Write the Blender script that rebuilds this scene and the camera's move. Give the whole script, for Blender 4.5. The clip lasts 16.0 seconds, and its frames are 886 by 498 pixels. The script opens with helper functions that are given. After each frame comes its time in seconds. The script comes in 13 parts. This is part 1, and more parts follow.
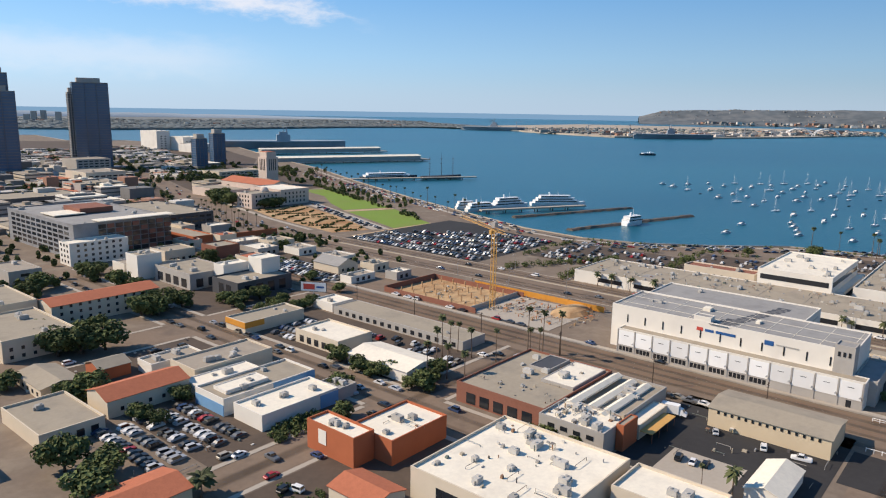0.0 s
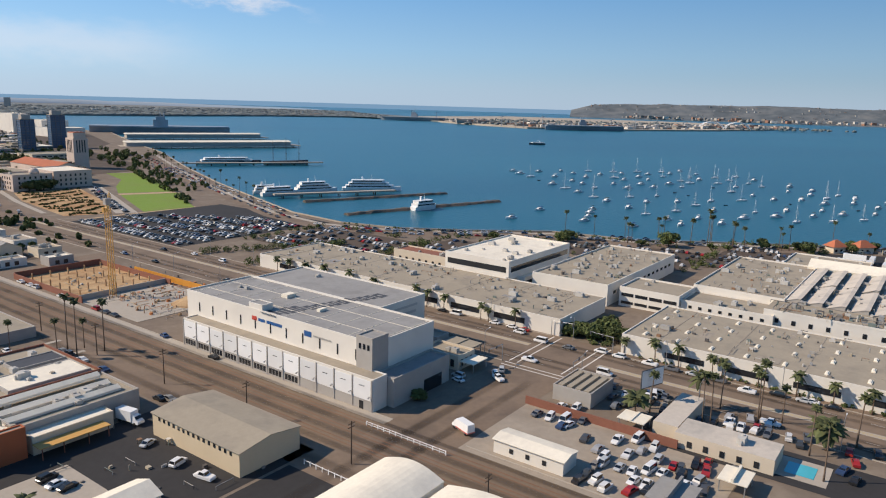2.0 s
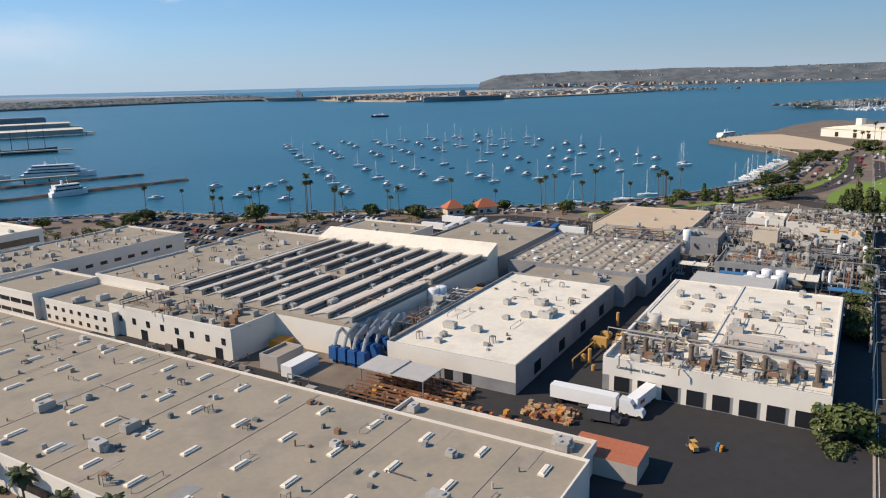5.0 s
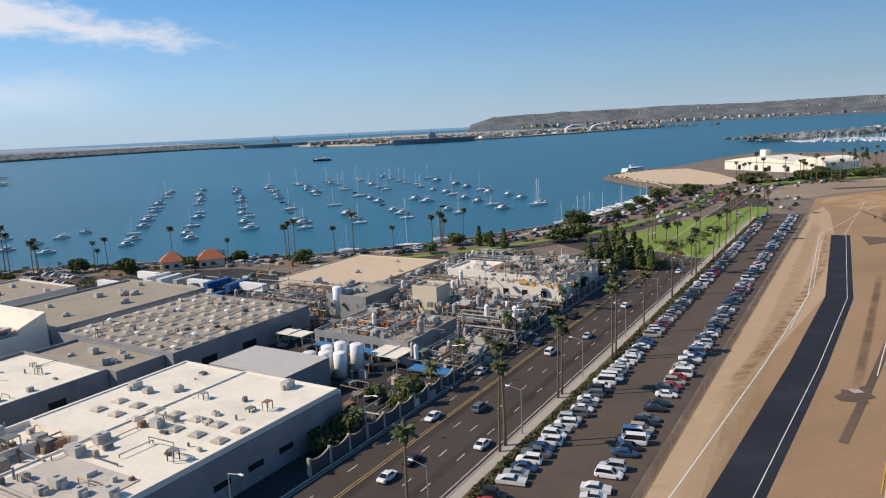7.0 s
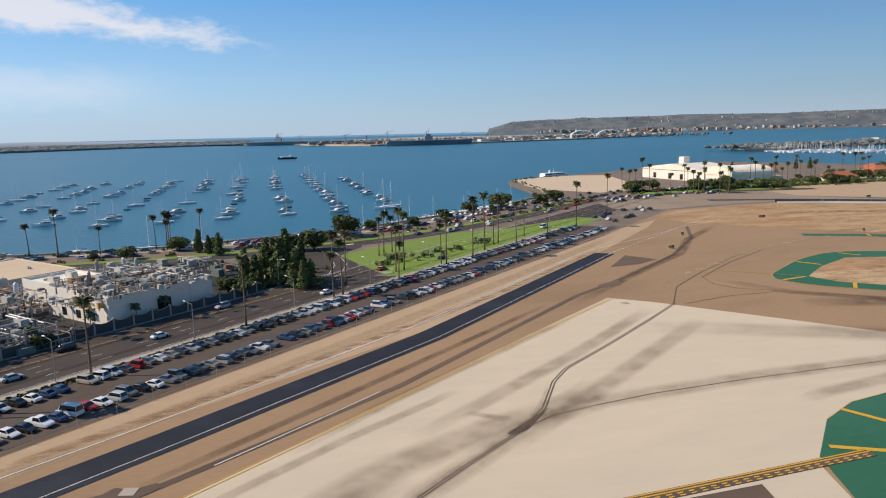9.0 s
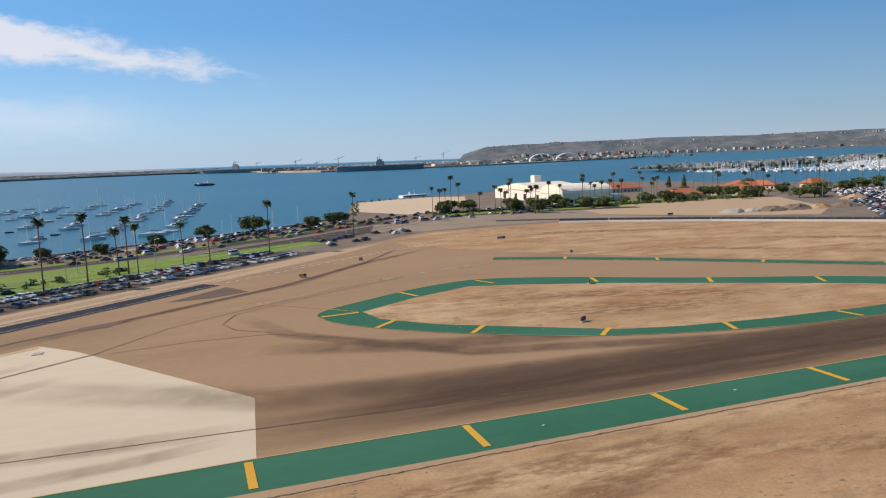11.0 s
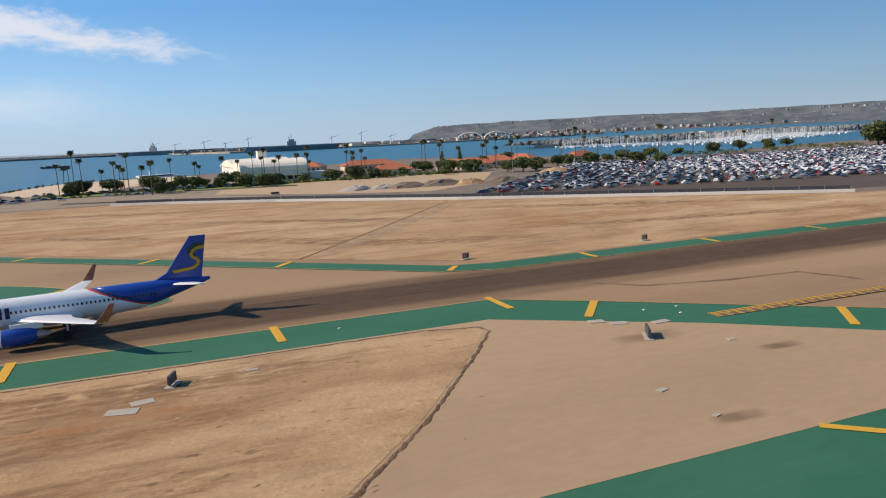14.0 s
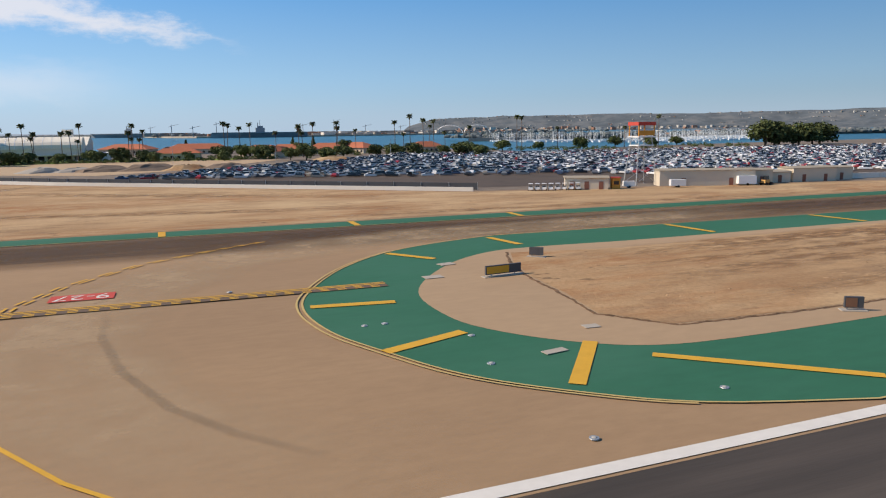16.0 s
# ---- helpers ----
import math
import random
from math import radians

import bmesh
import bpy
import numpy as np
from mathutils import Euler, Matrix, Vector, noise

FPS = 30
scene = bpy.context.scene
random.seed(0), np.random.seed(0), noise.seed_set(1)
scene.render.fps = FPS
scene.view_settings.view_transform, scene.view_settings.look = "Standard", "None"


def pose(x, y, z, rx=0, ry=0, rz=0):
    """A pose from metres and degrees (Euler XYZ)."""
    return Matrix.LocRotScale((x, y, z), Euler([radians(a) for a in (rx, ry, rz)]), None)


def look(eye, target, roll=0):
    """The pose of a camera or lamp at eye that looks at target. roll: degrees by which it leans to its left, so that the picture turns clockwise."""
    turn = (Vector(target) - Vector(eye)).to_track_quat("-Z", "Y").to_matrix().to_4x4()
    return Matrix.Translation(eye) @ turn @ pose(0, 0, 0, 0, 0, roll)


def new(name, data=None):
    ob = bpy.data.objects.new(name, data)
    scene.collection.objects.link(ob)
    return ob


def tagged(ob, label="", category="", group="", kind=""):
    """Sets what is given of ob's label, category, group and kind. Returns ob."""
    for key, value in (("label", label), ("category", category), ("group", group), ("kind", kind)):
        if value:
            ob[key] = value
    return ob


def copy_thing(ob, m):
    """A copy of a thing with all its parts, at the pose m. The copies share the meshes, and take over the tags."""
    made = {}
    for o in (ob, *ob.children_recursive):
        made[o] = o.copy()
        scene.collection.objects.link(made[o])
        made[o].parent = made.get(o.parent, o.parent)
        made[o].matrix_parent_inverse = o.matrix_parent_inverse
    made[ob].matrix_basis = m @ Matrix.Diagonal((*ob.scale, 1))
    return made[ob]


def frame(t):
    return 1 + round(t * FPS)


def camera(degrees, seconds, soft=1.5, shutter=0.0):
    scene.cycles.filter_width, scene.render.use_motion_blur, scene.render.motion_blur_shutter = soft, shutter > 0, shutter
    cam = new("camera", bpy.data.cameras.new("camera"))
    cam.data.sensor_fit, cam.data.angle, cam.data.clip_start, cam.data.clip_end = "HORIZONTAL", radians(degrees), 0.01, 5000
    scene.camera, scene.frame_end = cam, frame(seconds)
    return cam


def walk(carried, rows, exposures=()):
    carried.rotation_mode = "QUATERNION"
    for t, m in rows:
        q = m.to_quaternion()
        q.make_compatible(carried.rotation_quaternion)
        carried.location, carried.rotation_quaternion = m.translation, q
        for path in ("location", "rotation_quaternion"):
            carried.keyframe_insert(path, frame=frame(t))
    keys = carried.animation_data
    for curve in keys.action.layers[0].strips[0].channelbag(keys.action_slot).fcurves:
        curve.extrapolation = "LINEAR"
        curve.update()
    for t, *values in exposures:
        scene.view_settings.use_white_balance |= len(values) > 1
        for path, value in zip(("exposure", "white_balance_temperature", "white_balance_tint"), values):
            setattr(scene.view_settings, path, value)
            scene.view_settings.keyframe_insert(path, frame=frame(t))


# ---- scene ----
# The world stands at a little over half size, the same ratio throughout: plans are in real metres, times S.
S = 0.53
cam = camera(64.0, 16.0, 1.12)
PATH = [
    (0.0, pose(-1.68, -3.70, 49.71, 78.92, -0.91, -11.70)),
    (0.5, pose(17.55, -3.27, 48.45, 78.36, -1.42, -12.42)),
    (1.0, pose(36.77, -2.87, 47.19, 77.12, -2.61, -13.70)),
    (1.5, pose(55.97, -2.49, 45.91, 76.76, -1.86, -13.85)),
    (2.0, pose(75.16, -2.14, 44.63, 78.42, -1.65, -15.88)),
    (2.5, pose(94.33, -1.81, 43.35, 78.78, -2.51, -18.65)),
    (3.0, pose(113.50, -1.51, 42.05, 78.37, -1.75, -20.88)),
    (3.2, pose(121.16, -1.39, 41.53, 78.87, -1.63, -21.05)),
    (3.7, pose(140.31, -1.12, 40.23, 78.55, -1.18, -21.12)),
    (4.2, pose(159.44, -0.88, 38.92, 77.82, -0.16, -21.28)),
    (4.8, pose(182.38, -0.63, 37.33, 76.94, 1.09, -21.47)),
    (5.3, pose(201.49, -0.45, 36.00, 76.62, 1.55, -21.53)),
    (5.5, pose(209.13, -0.39, 35.47, 76.91, 1.66, -21.44)),
    (6.0, pose(228.22, -0.25, 34.13, 76.90, 1.36, -21.93)),
    (6.5, pose(247.29, -0.14, 32.79, 77.33, 2.35, -20.22)),
    (7.0, pose(266.35, -0.06, 31.45, 80.15, 2.69, -21.24)),
    (7.5, pose(285.40, -0.02, 30.10, 80.80, 3.84, -19.19)),
    (8.0, pose(304.43, 0.00, 28.75, 80.37, 3.05, -19.76)),
    (8.5, pose(323.45, -0.02, 27.40, 80.17, 2.73, -19.13)),
    (9.0, pose(342.46, -0.07, 26.06, 80.51, 1.28, -18.71)),
    (9.5, pose(361.45, -0.15, 24.71, 81.90, 0.68, -18.81)),
    (10.0, pose(380.43, -0.27, 23.38, 82.60, 1.76, -18.80)),
    (10.2, pose(388.01, -0.32, 22.84, 82.88, 1.97, -19.18)),
    (10.7, pose(406.97, -0.49, 21.52, 82.74, 1.97, -19.43)),
    (11.2, pose(425.91, -0.70, 20.20, 82.43, 1.98, -19.99)),
    (11.8, pose(448.62, -0.99, 18.64, 82.05, 1.99, -20.67)),
    (12.3, pose(467.53, -1.28, 17.36, 81.91, 2.00, -20.92)),
    (12.5, pose(475.09, -1.40, 16.86, 81.68, 2.75, -20.88)),
    (13.0, pose(493.97, -1.75, 15.60, 82.82, 1.50, -21.05)),
    (13.5, pose(512.84, -2.13, 14.38, 81.14, 2.16, -22.52)),
    (14.0, pose(531.69, -2.55, 13.17, 80.94, 2.51, -22.12)),
    (14.5, pose(550.52, -3.02, 12.00, 80.82, 2.35, -22.06)),
    (15.0, pose(569.34, -3.53, 10.87, 80.95, 1.36, -21.47)),
    (15.5, pose(588.13, -4.09, 9.77, 80.87, 0.48, -21.68)),
    (16.0, pose(606.91, -4.69, 8.72, 80.44, 0.64, -21.41)),
]
walk(cam, PATH, exposures=((0.0, 0.22, 6500.0, 14.0), (0.5, 0.17, 6500.0, 14.0), (1.2, 0.1, 6500.0, 14.0), (2.2, 0.07, 6500.0, 14.0), (16.0, 0.08, 6500.0, 14.0)))

# ---- light: clear morning sky, sun low on the flight's tail side ----
SUN_AZ, SUN_EL = 163.0, 37.0          # plan angle of the sun from +x, height above the horizon


def rgba(c):
    return (c[0], c[1], c[2], 1.0)


def build_world():
    w = bpy.data.worlds.new("world")
    scene.world = w
    w.use_nodes = True
    nt = w.node_tree
    nt.nodes.clear()
    N, L = nt.nodes.new, nt.links.new

    def math_node(op, a, b=None, c=None):
        n = N("ShaderNodeMath")
        n.operation = op
        for i, v in enumerate((a, b, c)):
            if v is None:
                continue
            if isinstance(v, (int, float)):
                n.inputs[i].default_value = v
            else:
                L(v, n.inputs[i])
        return n.outputs[0]

    def dot(v, axis):
        n = N("ShaderNodeVectorMath")
        n.operation = "DOT_PRODUCT"
        L(v, n.inputs[0])
        n.inputs[1].default_value = axis
        return n.outputs["Value"]

    sky = N("ShaderNodeTexSky")
    sky.sky_type = "NISHITA"
    sky.sun_disc = False
    sky.sun_elevation = radians(SUN_EL)
    sky.sun_rotation = radians(90.0 - SUN_AZ)
    sky.altitude, sky.air_density, sky.dust_density, sky.ozone_density = 0.0, 1.0, 0.35, 3.0
    co = N("ShaderNodeTexCoord")
    d = co.outputs["Generated"]
    # cloud bank: a tapering streak low in the sky over the bay
    F = dot(d, (0.3462, 0.9270, -0.1445))
    R = math_node("DIVIDE", dot(d, (0.9332, -0.3560, -0.0480)), F)
    U = math_node("DIVIDE", dot(d, (0.0959, 0.1182, 0.9883)), F)
    nz = N("ShaderNodeTexNoise")
    nz.inputs["Scale"].default_value, nz.inputs["Detail"].default_value, nz.inputs["Roughness"].default_value = 22.0, 9.0, 0.62
    mp = N("ShaderNodeMapping")
    mp.inputs["Scale"].default_value = (1.0, 1.0, 2.4)
    L(d, mp.inputs["Vector"])
    L(mp.outputs[0], nz.inputs["Vector"])
    wob = math_node("MULTIPLY", math_node("SUBTRACT", nz.outputs["Fac"], 0.5), 0.075)
    low = math_node("ADD", math_node("MULTIPLY", R, -0.055), 0.238)
    top = math_node("ADD", math_node("MULTIPLY", R, -0.235), 0.188)
    mid = math_node("MULTIPLY", math_node("ADD", low, top), 0.5)
    half = math_node("MAXIMUM", math_node("MULTIPLY", math_node("SUBTRACT", top, low), 0.5), 0.0)
    off = math_node("ABSOLUTE", math_node("SUBTRACT", math_node("ADD", U, wob), mid))
    inside = N("ShaderNodeMapRange")
    inside.interpolation_type = "SMOOTHSTEP"
    L(math_node("SUBTRACT", half, off), inside.inputs["Value"])
    inside.inputs["From Min"].default_value, inside.inputs["From Max"].default_value = -0.012, 0.02
    tip = N("ShaderNodeMapRange")
    tip.interpolation_type = "SMOOTHSTEP"
    L(R, tip.inputs["Value"])
    tip.inputs["From Min"].default_value, tip.inputs["From Max"].default_value = -0.25, -0.36
    front = math_node("GREATER_THAN", F, 0.2)
    # thin veil low down
    veil = N("ShaderNodeMapRange")
    veil.interpolation_type = "SMOOTHSTEP"
    L(math_node("ABSOLUTE", math_node("SUBTRACT", math_node("ADD", U, math_node("MULTIPLY", wob, 0.6)), 0.19)), veil.inputs["Value"])
    veil.inputs["From Min"].default_value, veil.inputs["From Max"].default_value = 0.045, 0.0
    vr = N("ShaderNodeMapRange")
    vr.interpolation_type = "SMOOTHSTEP"
    L(R, vr.inputs["Value"])
    vr.inputs["From Min"].default_value, vr.inputs["From Max"].default_value = -0.38, -0.6
    veil_f = math_node("MULTIPLY", math_node("MULTIPLY", veil.outputs[0], vr.outputs[0]), 0.35)
    cloud = math_node("MULTIPLY", math_node("MAXIMUM", math_node("MULTIPLY", math_node("MULTIPLY", inside.outputs[0], tip.outputs[0]), 0.8), veil_f), front)
    rich = N("ShaderNodeHueSaturation")
    rich.inputs["Saturation"].default_value = 1.35
    L(sky.outputs[0], rich.inputs["Color"])
    # clear marine air: pale at the horizon, deep blue higher up
    grad = N("ShaderNodeValToRGB")
    els = grad.color_ramp.elements
    els[0].position, els[0].color = 0.0, (0.37, 0.52, 0.64, 1)
    els[1].position, els[1].color = 1.0, (0.045, 0.13, 0.34, 1)
    for p, c in ((0.07, (0.28, 0.49, 0.70, 1)), (0.17, (0.145, 0.365, 0.67, 1)), (0.45, (0.085, 0.24, 0.46, 1))):
        els.new(p).color = c
    L(dot(d, (0, 0, 1)), grad.inputs["Fac"])
    lift = N("ShaderNodeVectorMath")
    lift.operation = "SCALE"
    lift.inputs["Scale"].default_value = 9.5
    L(grad.outputs["Color"], lift.inputs[0])
    # a little brighter on the sun's side
    side = N("ShaderNodeVectorMath")
    side.operation = "SCALE"
    L(lift.outputs[0], side.inputs[0])
    L(math_node("ADD", math_node("MULTIPLY", dot(d, (-0.956, 0.292, 0.0)), 0.42), 1.03), side.inputs["Scale"])
    air = N("ShaderNodeMix")
    air.data_type = "RGBA"
    air.inputs["Factor"].default_value = 0.85
    L(rich.outputs[0], air.inputs["A"])
    L(side.outputs[0], air.inputs["B"])
    mix = N("ShaderNodeMix")
    mix.data_type = "RGBA"
    L(cloud, mix.inputs["Factor"])
    L(air.outputs["Result"], mix.inputs["A"])
    mix.inputs["B"].default_value = (7.6, 7.6, 7.7, 1)
    # sea haze along and below the horizon
    up = dot(d, (0, 0, 1))
    hz = N("ShaderNodeMapRange")
    hz.interpolation_type = "SMOOTHSTEP"
    L(up, hz.inputs["Value"])
    hz.inputs["From Min"].default_value, hz.inputs["From Max"].default_value = 0.05, -0.004
    hz.inputs["To Max"].default_value = 0.5
    haze = N("ShaderNodeMix")
    haze.data_type = "RGBA"
    L(hz.outputs[0], haze.inputs["Factor"])
    L(mix.outputs["Result"], haze.inputs["A"])
    haze.inputs["B"].default_value = (3.9, 5.1, 6.4, 1)
    below = N("ShaderNodeMix")
    below.data_type = "RGBA"
    L(math_node("LESS_THAN", up, -0.0035), below.inputs["Factor"])
    L(haze.outputs["Result"], below.inputs["A"])
    below.inputs["B"].default_value = (1.7, 3.0, 4.4, 1)
    bg = N("ShaderNodeBackground")
    bg.inputs["Strength"].default_value = 0.105
    L(below.outputs["Result"], bg.inputs["Color"])
    out = N("ShaderNodeOutputWorld")
    L(bg.outputs[0], out.inputs["Surface"])


build_world()
sun = new("sun", bpy.data.lights.new("sun", "SUN"))
sun.data.energy, sun.data.angle, sun.data.color = 4.8, radians(0.5), (1.0, 0.865, 0.665)
_az, _el = radians(SUN_AZ), radians(SUN_EL)
sun.matrix_world = look((0, 0, 0), (-math.cos(_az) * math.cos(_el), -math.sin(_az) * math.cos(_el), -math.sin(_el)))

# ---- materials ----
def material(name, base, rough=0.8, metal=0.0, vary=0.12, grain=0.5, patch=0.03, bump=0.0, bump_scale=2.0, dark=None, dark_amt=0.0,
             dark_scale=0.08, spread=0.0, spec=0.3, stretch=(1, 1, 1), islands=0.0):
    """Colour with grain (fine) and patch (broad) variation, optional stains (dark), random shift per object (spread) or island."""
    m = bpy.data.materials.new(name)
    m.use_nodes = True
    nt = m.node_tree
    N, L = nt.nodes.new, nt.links.new
    b = nt.nodes["Principled BSDF"]
    b.inputs["Roughness"].default_value, b.inputs["Metallic"].default_value = rough, metal
    b.inputs["Specular IOR Level"].default_value = spec
    co = N("ShaderNodeTexCoord")
    mp = N("ShaderNodeMapping")
    mp.inputs["Scale"].default_value = stretch
    L(co.outputs["Object"], mp.inputs["Vector"])
    v = mp.outputs[0]

    def noise_node(scale, detail=5.0):
        n = N("ShaderNodeTexNoise")
        n.inputs["Scale"].default_value, n.inputs["Detail"].default_value, n.inputs["Roughness"].default_value = scale, detail, 0.6
        L(v, n.inputs["Vector"])
        return n.outputs["Fac"]

    def mul(a, f):
        n = N("ShaderNodeMath")
        n.operation = "MULTIPLY"
        L(a, n.inputs[0])
        n.inputs[1].default_value = f
        return n.outputs[0]

    def add(a, c):
        n = N("ShaderNodeMath")
        n.operation = "ADD"
        L(a, n.inputs[0])
        if isinstance(c, float):
            n.inputs[1].default_value = c
        else:
            L(c, n.inputs[1])
        return n.outputs[0]

    f1, f2 = noise_node(grain), noise_node(patch)
    val = add(add(mul(f1, 2 * vary), mul(f2, 2 * vary)), 1.0 - 2 * vary)
    if spread:
        oi = N("ShaderNodeObjectInfo")
        val = add(val, add(mul(oi.outputs["Random"], 2 * spread), -spread))
    if islands:
        ge = N("ShaderNodeNewGeometry")
        val = add(val, add(mul(ge.outputs["Random Per Island"], 2 * islands), -islands))
    hs = N("ShaderNodeHueSaturation")
    hs.inputs["Color"].default_value = rgba(base)
    L(val, hs.inputs["Value"])
    col = hs.outputs[0]
    if dark:
        ramp = N("ShaderNodeMapRange")
        L(noise_node(dark_scale, 8.0), ramp.inputs["Value"])
        ramp.inputs["From Min"].default_value, ramp.inputs["From Max"].default_value = 0.48, 0.72
        ramp.inputs["To Max"].default_value = dark_amt
        mx = N("ShaderNodeMix")
        mx.data_type = "RGBA"
        L(ramp.outputs[0], mx.inputs["Factor"])
        L(col, mx.inputs["A"])
        mx.inputs["B"].default_value = rgba(dark)
        col = mx.outputs["Result"]
    L(col, b.inputs["Base Color"])
    if bump:
        bp = N("ShaderNodeBump")
        bp.inputs["Strength"].default_value, bp.inputs["Distance"].default_value = 1.0, bump
        L(noise_node(bump_scale, 4.0), bp.inputs["Height"])
        L(bp.outputs[0], b.inputs["Normal"])
    return m


def soil_material(name, pale, mid, deep, rust, tuft, smudge, rust_amt=0.75, tuft_amt=0.75, stretch=(0.4, 1, 1)):
    """Bare ground: broad tone changes, rusty patches, grain, and clusters of small dry tufts."""
    m = bpy.data.materials.new(name)
    m.use_nodes = True
    nt = m.node_tree
    N, L = nt.nodes.new, nt.links.new
    b = nt.nodes["Principled BSDF"]
    b.inputs["Roughness"].default_value, b.inputs["Specular IOR Level"].default_value = 0.97, 0.15
    co = N("ShaderNodeTexCoord").outputs["Object"]
    mp = N("ShaderNodeMapping")
    mp.inputs["Scale"].default_value = stretch
    L(co, mp.inputs["Vector"])

    def field(scale, detail, v, lo=None, hi=None, top=1.0, rough=0.6):
        n = N("ShaderNodeTexNoise")
        n.inputs["Scale"].default_value, n.inputs["Detail"].default_value, n.inputs["Roughness"].default_value = scale, detail, rough
        L(v, n.inputs["Vector"])
        if lo is None:
            return n.outputs["Fac"]
        r = N("ShaderNodeMapRange")
        r.inputs["From Min"].default_value, r.inputs["From Max"].default_value, r.inputs["To Max"].default_value = lo, hi, top
        L(n.outputs["Fac"], r.inputs["Value"])
        return r.outputs[0]

    def blend(f, a, c):
        x = N("ShaderNodeMix")
        x.data_type = "RGBA"
        L(f, x.inputs["Factor"])
        if isinstance(a, tuple):
            x.inputs["A"].default_value = rgba(a)
        else:
            L(a, x.inputs["A"])
        x.inputs["B"].default_value = rgba(c)
        return x.outputs["Result"]

    def times(a, c):
        n = N("ShaderNodeMath")
        n.operation = "MULTIPLY"
        L(a, n.inputs[0])
        L(c, n.inputs[1])
        return n.outputs[0]

    st = mp.outputs[0]
    col = blend(field(0.05, 6.0, st, 0.36, 0.62), pale, mid)
    col = blend(field(0.22, 9.0, st, 0.44, 0.66, 1.0), col, deep)
    col = blend(times(field(0.09, 4.0, co, 0.46, 0.60), field(0.55, 9.0, st, 0.47, 0.60, 0.8, 0.7)), col, smudge)
    col = blend(times(field(0.07, 5.0, st, 0.50, 0.64), field(0.8, 8.0, st, 0.38, 0.60, rust_amt)), col, rust)
    col = blend(times(field(0.11, 3.0, co, 0.50, 0.60), field(1.5, 3.0, st, 0.60, 0.66, tuft_amt)), col, tuft)
    hs = N("ShaderNodeHueSaturation")
    L(col, hs.inputs["Color"])
    g = N("ShaderNodeMapRange")
    g.inputs["From Min"].default_value, g.inputs["From Max"].default_value = 0.25, 0.75
    g.inputs["To Min"].default_value, g.inputs["To Max"].default_value = 0.78, 1.22
    fine = field(4.0, 8.0, co, rough=0.75)
    L(fine, g.inputs["Value"])
    L(g.outputs[0], hs.inputs["Value"])
    L(hs.outputs[0], b.inputs["Base Color"])
    bp = N("ShaderNodeBump")
    bp.inputs["Strength"].default_value, bp.inputs["Distance"].default_value = 0.8, 0.06
    L(field(2.2, 7.0, co, rough=0.7), bp.inputs["Height"])
    L(bp.outputs[0], b.inputs["Normal"])
    return m


def stain_material(name, base, alpha=0.8, grain=0.25, stretch=(1, 1, 1), rough=0.9, floor=0.45):
    """Soft-edged dirt: fades towards its rim by the mesh's own 'fade' values, broken up by noise."""
    m = material(name, base, rough, vary=0.12, grain=0.8, patch=0.05, stretch=stretch)
    nt = m.node_tree
    N, L = nt.nodes.new, nt.links.new
    b = nt.nodes["Principled BSDF"]
    out = nt.nodes["Material Output"]
    at_ = N("ShaderNodeAttribute")
    at_.attribute_name = "fade"
    mp = N("ShaderNodeMapping")
    mp.inputs["Scale"].default_value = stretch
    L(N("ShaderNodeTexCoord").outputs["Object"], mp.inputs["Vector"])
    nz = N("ShaderNodeTexNoise")
    nz.inputs["Scale"].default_value, nz.inputs["Detail"].default_value, nz.inputs["Roughness"].default_value = grain, 8.0, 0.65
    L(mp.outputs[0], nz.inputs["Vector"])
    br = N("ShaderNodeMapRange")
    br.inputs["From Min"].default_value, br.inputs["From Max"].default_value = 0.40, 0.62
    br.inputs["To Min"].default_value, br.inputs["To Max"].default_value = floor * alpha, alpha
    L(nz.outputs["Fac"], br.inputs["Value"])
    mu = N("ShaderNodeMath")
    mu.operation = "MULTIPLY"
    L(at_.outputs["Fac"], mu.inputs[0])
    L(br.outputs[0], mu.inputs[1])
    mx = N("ShaderNodeMixShader")
    L(mu.outputs[0], mx.inputs[0])
    L(N("ShaderNodeBsdfTransparent").outputs[0], mx.inputs[1])
    L(b.outputs[0], mx.inputs[2])
    L(mx.outputs[0], out.inputs["Surface"])
    return m


